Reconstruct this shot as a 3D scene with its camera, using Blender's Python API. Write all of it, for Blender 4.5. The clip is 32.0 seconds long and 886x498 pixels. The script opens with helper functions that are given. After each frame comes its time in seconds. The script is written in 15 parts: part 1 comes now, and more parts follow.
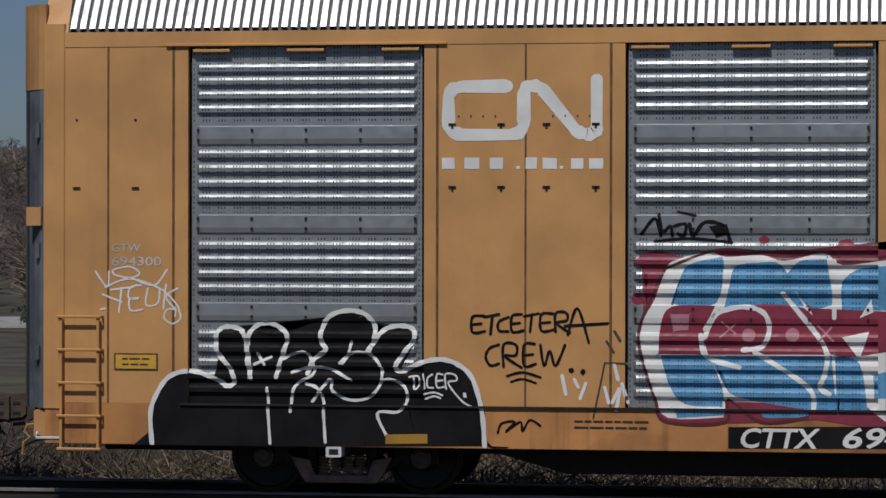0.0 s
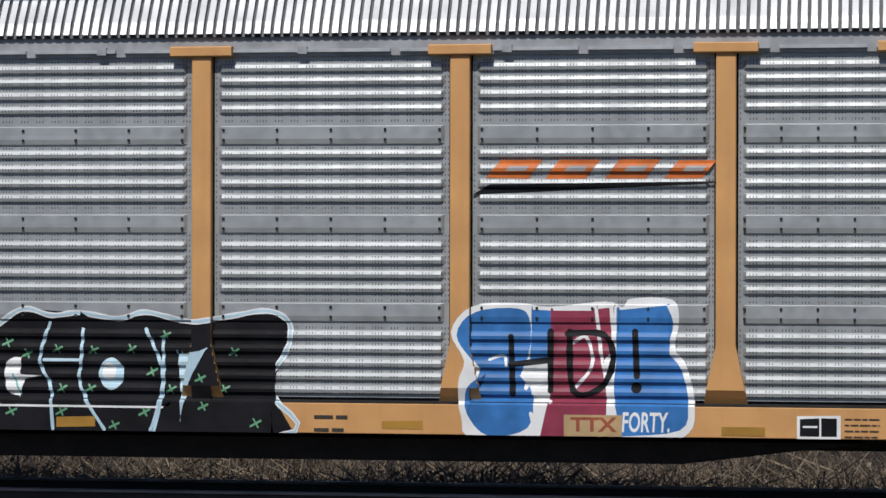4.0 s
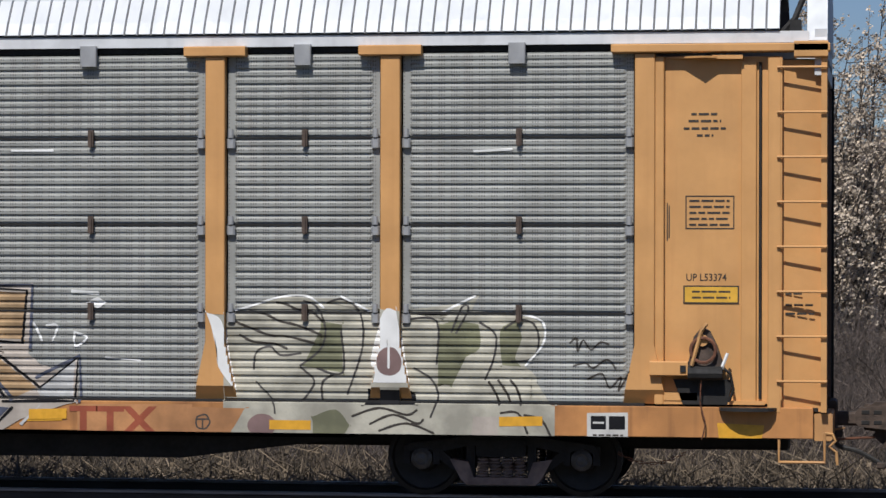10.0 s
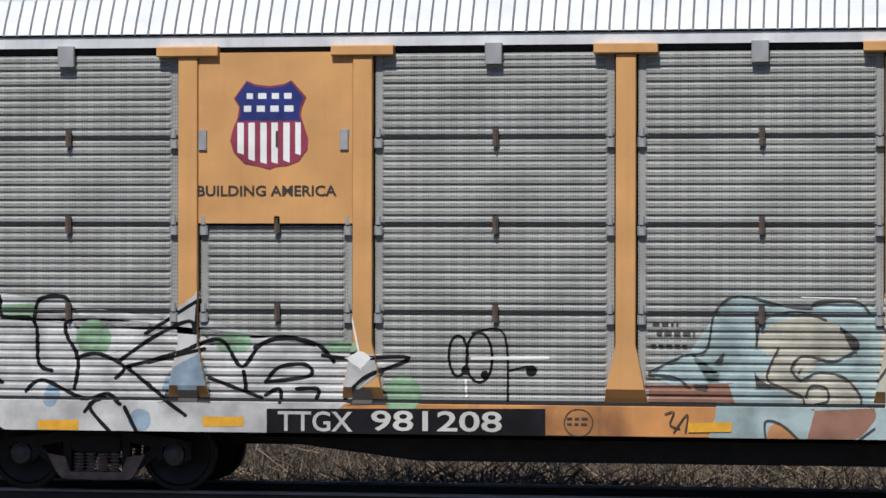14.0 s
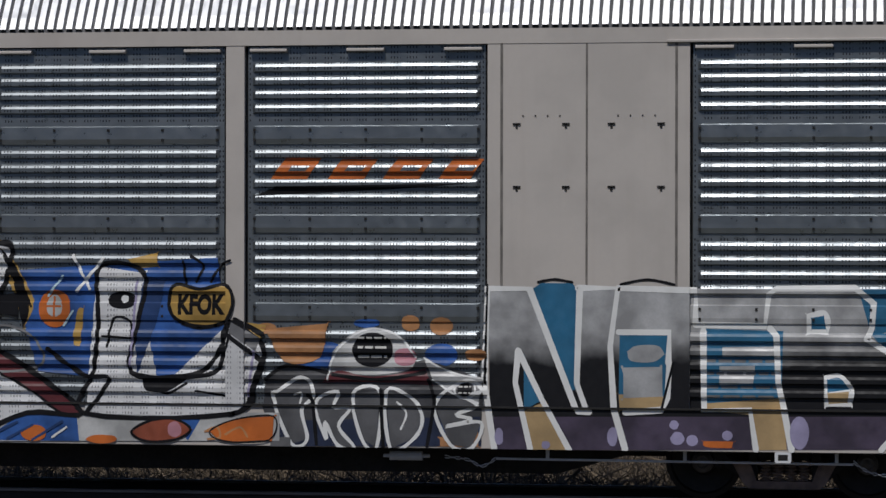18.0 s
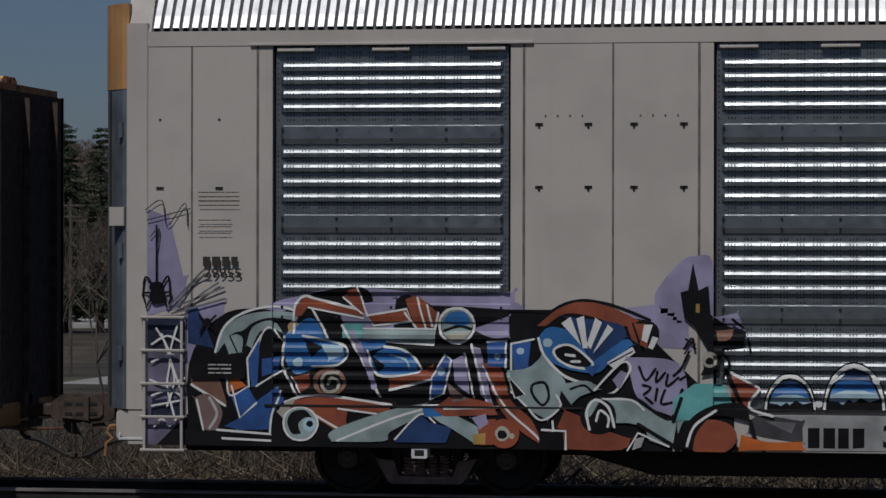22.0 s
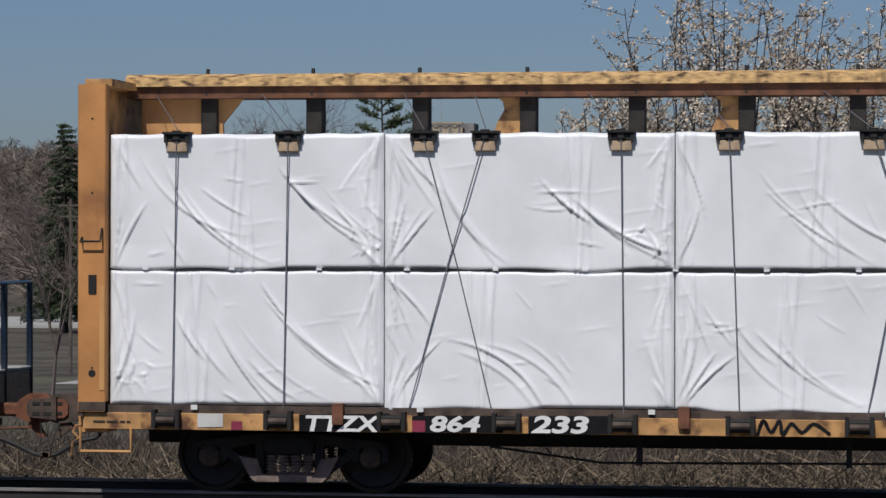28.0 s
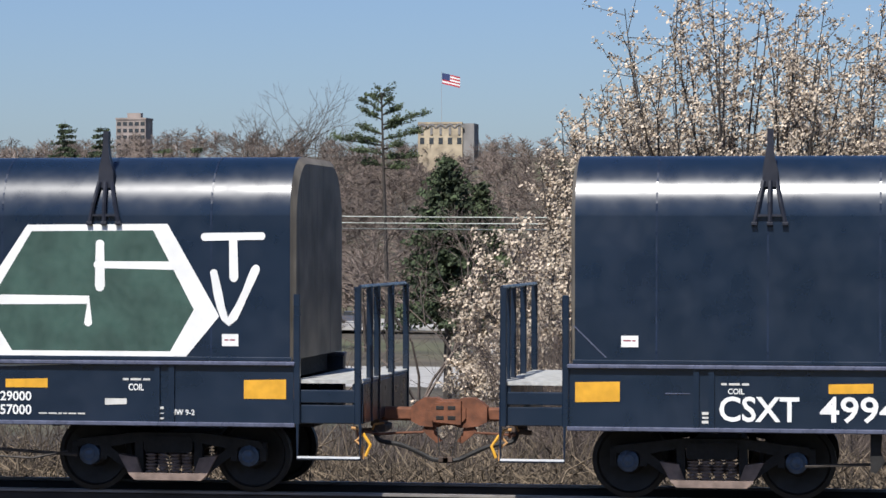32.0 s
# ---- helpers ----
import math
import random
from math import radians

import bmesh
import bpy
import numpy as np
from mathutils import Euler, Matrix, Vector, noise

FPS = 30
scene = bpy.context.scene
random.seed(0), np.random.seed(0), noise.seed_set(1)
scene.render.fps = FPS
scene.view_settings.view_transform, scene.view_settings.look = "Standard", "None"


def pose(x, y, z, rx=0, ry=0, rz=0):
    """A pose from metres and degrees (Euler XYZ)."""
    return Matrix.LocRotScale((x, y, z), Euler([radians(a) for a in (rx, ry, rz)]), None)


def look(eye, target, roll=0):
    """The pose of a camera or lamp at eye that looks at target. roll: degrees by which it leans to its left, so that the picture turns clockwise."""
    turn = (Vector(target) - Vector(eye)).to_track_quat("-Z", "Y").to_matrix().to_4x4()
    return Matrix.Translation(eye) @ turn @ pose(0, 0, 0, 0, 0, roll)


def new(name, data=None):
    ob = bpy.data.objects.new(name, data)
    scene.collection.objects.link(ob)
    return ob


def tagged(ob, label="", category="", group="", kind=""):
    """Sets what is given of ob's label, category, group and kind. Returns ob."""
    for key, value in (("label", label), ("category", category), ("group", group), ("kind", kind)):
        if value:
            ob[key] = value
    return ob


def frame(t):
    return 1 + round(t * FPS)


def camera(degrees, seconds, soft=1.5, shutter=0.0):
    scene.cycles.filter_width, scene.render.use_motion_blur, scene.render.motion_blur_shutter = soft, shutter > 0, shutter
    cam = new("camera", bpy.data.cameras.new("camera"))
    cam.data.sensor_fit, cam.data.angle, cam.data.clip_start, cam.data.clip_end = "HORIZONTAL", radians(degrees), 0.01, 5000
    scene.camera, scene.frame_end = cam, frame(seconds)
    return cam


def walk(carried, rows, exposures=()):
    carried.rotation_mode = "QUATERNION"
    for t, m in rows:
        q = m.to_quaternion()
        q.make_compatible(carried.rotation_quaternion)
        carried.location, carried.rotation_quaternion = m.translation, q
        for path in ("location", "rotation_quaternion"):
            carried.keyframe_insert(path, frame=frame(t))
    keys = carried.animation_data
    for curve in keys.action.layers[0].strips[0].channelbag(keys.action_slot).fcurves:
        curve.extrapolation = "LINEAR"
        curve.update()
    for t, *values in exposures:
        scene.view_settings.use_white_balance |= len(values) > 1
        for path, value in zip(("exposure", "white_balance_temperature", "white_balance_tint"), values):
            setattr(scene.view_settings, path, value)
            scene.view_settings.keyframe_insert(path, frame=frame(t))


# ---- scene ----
# ---------------------------------------------------------------- camera
EYE = (0.0, -30.62, 2.782)
AIM = (-15.353, 68.193, 2.536)
cam = camera(17.17, 32.0, soft=1.5)
EXPOSE = [(0.0, -0.8, 6300, 10), (1.0, -0.05, 6200, 10), (2.0, -0.4, 6250, 10), (3.5, -0.25, 6250, 10), (5.0, 0.0, 6250, 10), (9.0, 0.0, 6250, 10), (14.5, 0.05, 6300, 10), (16.5, -0.65, 6200, 10),
          (18.0, -0.95, 6200, 10), (20.0, -1.15, 6200, 10), (21.0, -1.28, 6250, 10), (22.0, -1.28, 6250, 10), (23.0, -0.85, 6150, 10), (24.0, -0.6, 6150, 10), (28.0, -0.3, 6300, 10), (29.0, 0.3, 6350, 10), (32.0, 0.55, 6300, 10)]
walk(cam, [(0.0, look(EYE, AIM, 0.1)), (32.0, look(EYE, AIM, 0.1))], EXPOSE)

# how far the train has come along the track, second by second
TRAVEL = [
    (0.0, 0.0), (0.5, 1.849), (1.0, 3.831), (1.5, 5.787), (2.0, 7.746), (2.5, 9.687), (4.5, 17.31), (5.0, 19.24),
    (5.5, 21.04), (6.0, 22.955), (6.5, 24.875), (7.0, 26.797), (7.5, 28.72), (8.0, 30.53), (8.5, 32.46), (9.0, 34.396),
    (9.5, 36.34), (10.0, 38.153), (10.5, 40.1), (11.0, 42.06), (11.5, 43.976), (12.0, 45.96), (12.5, 47.8), (13.0, 49.782),
    (13.5, 51.768), (14.0, 53.754), (14.5, 55.745), (16.5, 63.595), (17.0, 65.604), (17.5, 67.485), (18.0, 69.515),
    (18.5, 71.548), (19.0, 73.576), (19.5, 75.616), (20.0, 77.526), (20.5, 79.571), (21.0, 81.625), (21.5, 83.687),
    (22.0, 85.752), (22.5, 87.686), (23.0, 89.74), (23.5, 91.798), (24.0, 93.86), (24.5, 95.931), (25.0, 97.856),
    (25.5, 99.93), (27.5, 109.72), (28.0, 112.036), (28.5, 114.372), (29.0, 116.714), (29.5, 118.9), (30.0, 121.266),
    (30.5, 123.607), (31.0, 125.994), (31.5, 128.374), (32.0, 130.612)]

# ---------------------------------------------------------------- daylight
SUN_EL, SUN_AZ = 52.0, 188.0        # height, and bearing clockwise from +y
world = bpy.data.worlds.new("sky")
scene.world = world
world.use_nodes = True
wn = world.node_tree.nodes
sky = wn.new("ShaderNodeTexSky")
sky.sky_type = "NISHITA"
sky.sun_disc = False
sky.sun_elevation = radians(SUN_EL)
sky.sun_rotation = radians(SUN_AZ)
sky.air_density, sky.dust_density, sky.ozone_density = 1.0, 0.7, 1.6
wn["Background"].inputs["Strength"].default_value = 0.054
tint = wn.new("ShaderNodeMix")
tint.data_type, tint.blend_type = "RGBA", "MULTIPLY"
tint.inputs["Factor"].default_value, tint.inputs["B"].default_value = 1.0, (0.80, 0.925, 1.24, 1)
world.node_tree.links.new(sky.outputs[0], tint.inputs["A"])
world.node_tree.links.new(tint.outputs["Result"], wn["Background"].inputs["Color"])
sun = new("sun", bpy.data.lights.new("sun", "SUN"))
sun.data.energy, sun.data.angle, sun.data.color = 4.4, radians(0.53), (1.0, 0.95, 0.88)
_e, _a = radians(SUN_EL), radians(SUN_AZ)
sun.matrix_world = look((math.sin(_a) * math.cos(_e) * 90, math.cos(_a) * math.cos(_e) * 90, math.sin(_e) * 90), (0, 0, 0))


# ---------------------------------------------------------------- materials
def mat(name, color, rough=0.6, metal=0.0, vary=0.12, scale=3.0, bump=0.0, bump_scale=60.0, dirt=None, dirt_amount=0.0,
        dirt_scale=1.2, streak=0.0, spec=0.5, stretch=(1, 1, 1), per_object=0.0):
    """Paint or surface with mottling at two scales, optional dirt patches, vertical streaks and fine relief."""
    m = bpy.data.materials.new(name)
    m.use_nodes = True
    nt = m.node_tree
    n, lk = nt.nodes, nt.links.new
    b = n["Principled BSDF"]
    b.inputs["Roughness"].default_value, b.inputs["Metallic"].default_value = rough, metal
    b.inputs["Specular IOR Level"].default_value = spec
    tc = n.new("ShaderNodeTexCoord")
    mp = n.new("ShaderNodeMapping")
    mp.inputs["Scale"].default_value = stretch
    lk(tc.outputs["Object"], mp.inputs["Vector"])

    def tex(sc, detail=4.0, src=mp):
        t = n.new("ShaderNodeTexNoise")
        t.inputs["Scale"].default_value, t.inputs["Detail"].default_value = sc, detail
        lk(src.outputs[0], t.inputs["Vector"])
        return t.outputs["Fac"]

    def ramp(v, lo, hi, a, z):
        r = n.new("ShaderNodeMapRange")
        r.inputs["From Min"].default_value, r.inputs["From Max"].default_value = lo, hi
        r.inputs["To Min"].default_value, r.inputs["To Max"].default_value = a, z
        lk(v, r.inputs["Value"])
        return r.outputs[0]

    def mixc(f, a, c, mode="MIX"):
        x = n.new("ShaderNodeMix")
        x.data_type, x.blend_type = "RGBA", mode
        for sock, val in ((x.inputs["Factor"], f), (x.inputs["A"], a), (x.inputs["B"], c)):
            if isinstance(val, (tuple, float, int)):
                sock.default_value = (*val, 1) if isinstance(val, tuple) else val
            else:
                lk(val, sock)
        return x.outputs["Result"]

    dark = tuple(c * (1 - vary * 1.6) for c in color)
    lite = tuple(min(1, c * (1 + vary)) for c in color)
    out = mixc(ramp(tex(scale), 0.35, 0.65, 0, 1), dark, lite)
    out = mixc(ramp(tex(scale * 14, 3), 0.4, 0.7, 0, vary * 0.8), out, tuple(c * 0.6 for c in color))
    if dirt:
        out = mixc(ramp(tex(dirt_scale, 6), 0.52, 0.68, 0, dirt_amount), out, dirt)
    if streak:
        ms = n.new("ShaderNodeMapping")
        ms.inputs["Scale"].default_value = (9, 9, 0.5)
        lk(tc.outputs["Object"], ms.inputs["Vector"])
        out = mixc(ramp(tex(1.0, 5, ms), 0.55, 0.75, 0, streak), out, dirt or tuple(c * 0.4 for c in color))
    if per_object:
        oi = n.new("ShaderNodeObjectInfo")
        out = mixc(ramp(oi.outputs["Random"], 0, 1, 0, per_object), out, tuple(c * 0.55 for c in color))
    lk(out, b.inputs["Base Color"])
    lk(ramp(tex(scale * 4), 0.3, 0.7, max(0.02, rough - 0.08), min(1, rough + 0.1)), b.inputs["Roughness"])
    if bump:
        bp = n.new("ShaderNodeBump")
        bp.inputs["Strength"].default_value, bp.inputs["Distance"].default_value = bump, 0.02
        lk(tex(bump_scale, 5), bp.inputs["Height"])
        lk(bp.outputs[0], b.inputs["Normal"])
    return m


def perforate(m, dx, dz, fill_x, fill_z, tint, plain=()):
    """Darkens small holes in rows, in groups across the sheet, none on the plain bands."""
    nt = m.node_tree
    n, lk = nt.nodes, nt.links.new
    b = n["Principled BSDF"]
    old = b.inputs["Base Color"].links[0].from_socket
    tc = n.new("ShaderNodeTexCoord")
    sp = n.new("ShaderNodeSeparateXYZ")
    lk(tc.outputs["Object"], sp.inputs[0])

    def math_node(op, a, c):
        x = n.new("ShaderNodeMath")
        x.operation = op
        for i, val in enumerate((a, c)):
            if isinstance(val, (int, float)):
                x.inputs[i].default_value = val
            else:
                lk(val, x.inputs[i])
        return x.outputs[0]

    def cell(v, step, fill):
        return math_node("LESS_THAN", math_node("FRACT", math_node("DIVIDE", math_node("ADD", v, 50.0), step), 0), fill)

    holes = math_node("MULTIPLY", cell(sp.outputs["X"], dx, fill_x), cell(sp.outputs["Z"], dz, fill_z))
    holes = math_node("MULTIPLY", holes, cell(sp.outputs["X"], dx * 5.3, 0.62))
    for z in plain:
        holes = math_node("MULTIPLY", holes, math_node("GREATER_THAN", math_node("ABSOLUTE", math_node("SUBTRACT", sp.outputs["Z"], z), 0), 0.115))
    x = n.new("ShaderNodeMix")
    x.data_type = "RGBA"
    lk(holes, x.inputs["Factor"])
    lk(old, x.inputs["A"])
    x.inputs["B"].default_value = (*tint, 1)
    lk(x.outputs["Result"], b.inputs["Base Color"])
    return m


M = {}
M["orange"] = mat("orange_paint", (0.57, 0.298, 0.105), 0.55, vary=0.08, scale=1.3, dirt=(0.33, 0.15, 0.05), dirt_amount=0.14, streak=0.16, bump=0.05)
M["orange_old"] = mat("faded_orange_paint", (0.50, 0.265, 0.10), 0.6, vary=0.12, scale=1.6, dirt=(0.2, 0.085, 0.03), dirt_amount=0.6, streak=0.35, bump=0.1)
M["rust_edge"] = mat("rusted_orange_paint", (0.50, 0.27, 0.10), 0.7, vary=0.2, scale=4, dirt=(0.10, 0.04, 0.02), dirt_amount=0.95, dirt_scale=5, bump=0.15)
M["tan"] = mat("pale_tan_paint", (0.50, 0.46, 0.42), 0.55, vary=0.06, scale=1.2, dirt=(0.36, 0.31, 0.27), dirt_amount=0.15, streak=0.13, bump=0.04)
M["galv"] = perforate(mat("galvanised_sheet", (0.365, 0.38, 0.38), 0.46, 0.4, vary=0.08, scale=2.5, dirt=(0.3, 0.31, 0.33), dirt_amount=0.12, streak=0.10, per_object=0.16),
                      0.034, 0.058, 0.34, 0.44, (0.12, 0.125, 0.13), (3.918, 2.97, 2.03))
M["galv_dark"] = perforate(mat("weathered_zinc_sheet", (0.225, 0.245, 0.26), 0.34, 0.7, vary=0.08, scale=2.5, dirt=(0.17, 0.18, 0.20), dirt_amount=0.12, streak=0.08, per_object=0.12),
                           0.034, 0.055, 0.36, 0.42, (0.03, 0.03, 0.035), (3.918, 2.97, 2.03))
M["galv_mid"] = perforate(mat("grey_zinc_sheet", (0.30, 0.325, 0.34), 0.44, 0.5, vary=0.06, scale=2.5, dirt=(0.24, 0.25, 0.27), dirt_amount=0.12, streak=0.08, per_object=0.10),
                          0.034, 0.055, 0.36, 0.42, (0.04, 0.04, 0.045), (3.918, 2.97, 2.03))
M["galv_dull"] = perforate(mat("dull_galvanised_sheet", (0.335, 0.34, 0.32), 0.60, 0.25, vary=0.09, scale=2.0, dirt=(0.20, 0.14, 0.11), dirt_amount=0.05, streak=0.22, bump=0.05, per_object=0.10),
                           0.027, 0.041, 0.4, 0.4, (0.12, 0.115, 0.11))
M["roof_bright"] = mat("bare_aluminium_roof", (0.46, 0.47, 0.475), 0.5, 0.5, vary=0.12, scale=2, streak=0.15)
M["roof_white"] = mat("white_painted_roof", (0.57, 0.59, 0.605), 0.55, 0.1, vary=0.05, scale=2, streak=0.1)
M["fascia"] = mat("grey_galvanised_rail", (0.34, 0.345, 0.35), 0.55, 0.3, vary=0.12, scale=3, streak=0.25)
M["fascia_white"] = mat("white_painted_rail", (0.62, 0.63, 0.64), 0.55, vary=0.08, scale=3, streak=0.2)
# grimy steel; also the black of strips and sheets that stand in for shade
M["dark"] = mat("grimy_steel_and_shade_black", (0.012, 0.011, 0.0105), 0.75, vary=0.3, scale=5, bump=0.2)
M["rust"] = mat("rusty_steel", (0.16, 0.065, 0.035), 0.8, vary=0.3, scale=8, bump=0.3)
M["rust_grey"] = mat("rust_brown_cast_steel", (0.075, 0.052, 0.04), 0.8, vary=0.3, scale=8, bump=0.3)
M["wheel"] = mat("dark_wheel_steel", (0.016, 0.015, 0.014), 0.6, 0.2, vary=0.3, scale=6)
M["pipe"] = mat("dusty_brown_pipe", (0.05, 0.042, 0.036), 0.7, vary=0.25, scale=6)
M["hose"] = mat("dusty_black_rubber", (0.022, 0.021, 0.02), 0.7, vary=0.25, scale=5)
M["hub"] = mat("bearing_cap_steel", (0.10,0.095,0.09), 0.5, 0.5, vary=0.2, scale=10)
M["hub_blue"] = mat("blue_grey_bearing_cap", (0.07, 0.10, 0.15), 0.5, 0.3, vary=0.2, scale=10)
M["steel"] = mat("worn_rail_steel", (0.035, 0.03, 0.027), 0.6, 0.2, vary=0.2, scale=6, stretch=(0.3, 4, 1))
M["navy"] = mat("navy_gloss_paint", (0.0046, 0.0132, 0.030), 0.31, vary=0.07, scale=0.8, dirt=(0.03, 0.04, 0.07), dirt_amount=0.10, dirt_scale=0.9, spec=0.6)
_b = M["navy"].node_tree.nodes["Principled BSDF"]
_b.inputs["Coat Weight"].default_value, _b.inputs["Coat Roughness"].default_value, _b.inputs["Coat IOR"].default_value = 0.25, 0.22, 1.6
M["lug_paint"] = mat("dark_navy_steel", (0.012, 0.014, 0.024), 0.5, vary=0.15, scale=3)
# seam strips a little lighter than the hood paint
M["navy_seam"] = mat("lighter_navy_seam", (0.014, 0.024, 0.05), 0.32, vary=0.15, scale=3)
M["hood_end"] = mat("dusty_brown_hood_end", (0.19, 0.165, 0.13), 0.7, vary=0.2, scale=2, streak=0.5, dirt=(0.03, 0.028, 0.025), dirt_amount=0.4)
M["end_door"] = mat("brown_steel_end_door", (0.12, 0.062, 0.035), 0.65, vary=0.15, scale=2, streak=0.3)
M["end_zinc"] = mat("grey_blue_end_door", (0.20, 0.23, 0.26), 0.45, 0.5, vary=0.2, scale=2, streak=0.3)
M["white"] = mat("white_stencil_paint", (0.74, 0.74, 0.72), 0.6, vary=0.06, scale=3)
M["black"] = mat("black_spray_paint", (0.010, 0.010, 0.012), 0.6, vary=0.25, scale=3, spec=0.15)
M["stencil"] = mat("black_stencil_paint", (0.035, 0.028, 0.022), 0.6, vary=0.1, scale=3)
M["reflector"] = mat("yellow_reflective_tape", (0.66, 0.34, 0.03), 0.4, vary=0.08, scale=8)
M["label"] = mat("yellow_warning_label", (0.66, 0.37, 0.04), 0.5, vary=0.08, scale=8)
M["concrete"] = mat("pale_concrete", (0.5, 0.48, 0.45), 0.8, vary=0.1, scale=0.4)
M["roof_valley"] = mat("dark_grey_roof_valley", (0.10, 0.10, 0.105), 0.7, 0.2, vary=0.15, scale=3)
M["strap"] = mat("grey_steel_strap", (0.17, 0.17, 0.18), 0.5, 0.4, vary=0.1)
M["block"] = mat("pale_wood_block", (0.45, 0.33, 0.22), 0.8, vary=0.15, scale=6)
M["wrap"] = mat("white_lumber_wrap", (0.79, 0.80, 0.81), 0.36, vary=0.04, scale=1.5, bump=0.06, bump_scale=9, spec=0.4)
# lighter navy puts the highlight along ledge and flange into the colour
M["navy_lip"] = mat("highlit_navy_edge", (0.09, 0.10, 0.15), 0.3, vary=0.15, scale=5)
M["grate"] = mat("pale_grating", (0.42, 0.42, 0.40), 0.6, vary=0.15, scale=12)
M["rust_orange"] = mat("orange_rust_steel", (0.16, 0.06, 0.03), 0.8, vary=0.25, scale=8, bump=0.2)
M["ballast"] = mat("grey_ballast", (0.075, 0.066, 0.058), 0.9, vary=0.4, scale=14, bump=0.6, bump_scale=25)
M["tie"] = mat("weathered_tie", (0.07, 0.055, 0.045), 0.85, vary=0.3, scale=6, bump=0.3)
M["ground"] = mat("dry_grass_ground", (0.075, 0.062, 0.042), 0.95, vary=0.35, scale=0.15, dirt=(0.10, 0.115, 0.05), dirt_amount=0.8, dirt_scale=0.02, bump=0.3, bump_scale=4)
M["bark"] = mat("grey_bark", (0.10, 0.08, 0.065), 0.9, vary=0.25, scale=5)
M["bark_dark"] = mat("dark_bark", (0.06, 0.05, 0.042), 0.9, vary=0.25, scale=5)
M["stalk"] = mat("dry_stalks", (0.15, 0.116, 0.08), 0.9, vary=0.35, scale=1.5)
# twig brown lightened slightly for haze over the far hills
M["twig"] = mat("hazy_bare_twigs", (0.185, 0.145, 0.12), 0.95, vary=0.3, scale=0.05)
M["twig_dark"] = mat("dark_bare_twigs", (0.11, 0.085, 0.07), 0.95, vary=0.3, scale=0.3)
M["blossom"] = mat("cream_blossom", (0.53, 0.44, 0.34), 0.85, vary=0.25, scale=1.2)
M["needle"] = mat("dark_green_needles", (0.05, 0.07, 0.032), 0.85, vary=0.35, scale=0.6)
M["needle_light"] = mat("mid_green_needles", (0.075, 0.10, 0.045), 0.85, vary=0.35, scale=0.6)
M["brick_far"] = mat("grey_brown_brick", (0.28, 0.235, 0.21), 0.85, vary=0.15, scale=0.2)
M["road"] = mat("pale_road", (0.36, 0.35, 0.33), 0.85, vary=0.1, scale=0.3)
M["glass_dark"] = mat("dark_window_glass", (0.04, 0.045, 0.05), 0.15, vary=0.1, scale=1)
M["wire"] = mat("pale_wire", (0.30, 0.34, 0.30), 0.5, vary=0.05)


M["chipped"] = mat("chipped_cream_orange_paint", (0.60, 0.38, 0.16), 0.65, vary=0.25, scale=5, dirt=(0.05, 0.02, 0.012), dirt_amount=1.0, dirt_scale=4, streak=0.9, bump=0.15, stretch=(1.6, 4, 4))
M["brown"] = mat("dark_brown_rust", (0.13, 0.052, 0.024), 0.75, vary=0.3, scale=6, bump=0.2)
M["post_brown"] = mat("sooty_brown_steel", (0.016, 0.012, 0.010), 0.8, vary=0.35, scale=6, bump=0.2)
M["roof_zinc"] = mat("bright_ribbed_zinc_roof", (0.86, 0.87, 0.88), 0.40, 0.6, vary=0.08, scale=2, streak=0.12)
M["seat"] = mat("rusty_grey_cast_steel", (0.21, 0.155, 0.13), 0.8, vary=0.25, scale=7, bump=0.25)
M["rail_head"] = mat("polished_rail_head", (0.22, 0.20, 0.185), 0.5, 0.3, vary=0.2, scale=6, stretch=(0.3, 4, 1))
M["orange_sill"] = mat("rust_stained_orange_sill", (0.50, 0.225, 0.07), 0.62, vary=0.15, scale=1.2, dirt=(0.13, 0.05, 0.02), dirt_amount=0.8, dirt_scale=0.9, streak=0.5, bump=0.1)
# dark seam colours that carry the shadow line along wall joints
M["seam_brown"] = mat("brown_joint_shadow", (0.16, 0.075, 0.03), 0.75, vary=0.3, scale=4)
M["seam_grey"] = mat("grey_joint_shadow", (0.17, 0.155, 0.14), 0.75, vary=0.3, scale=4)


def island_tint(m, amount):
    """Varies loose pieces of one mesh against one another."""
    n, lk = m.node_tree.nodes, m.node_tree.links.new
    b = n["Principled BSDF"]
    old = b.inputs["Base Color"].links[0].from_socket
    g = n.new("ShaderNodeNewGeometry")
    x = n.new("ShaderNodeHueSaturation")
    r = n.new("ShaderNodeMapRange")
    r.inputs["To Min"].default_value, r.inputs["To Max"].default_value = 1 - amount, 1 + amount
    lk(g.outputs["Random Per Island"], r.inputs["Value"])
    lk(r.outputs[0], x.inputs["Value"])
    lk(old, x.inputs["Color"])
    lk(x.outputs[0], b.inputs["Base Color"])


for _k, _a in (("stalk", 0.7), ("twig", 0.35), ("twig_dark", 0.5), ("blossom", 0.26), ("needle", 0.4), ("needle_light", 0.4), ("bark", 0.15)):
    island_tint(M[_k], _a)


from mathutils.geometry import tessellate_polygon
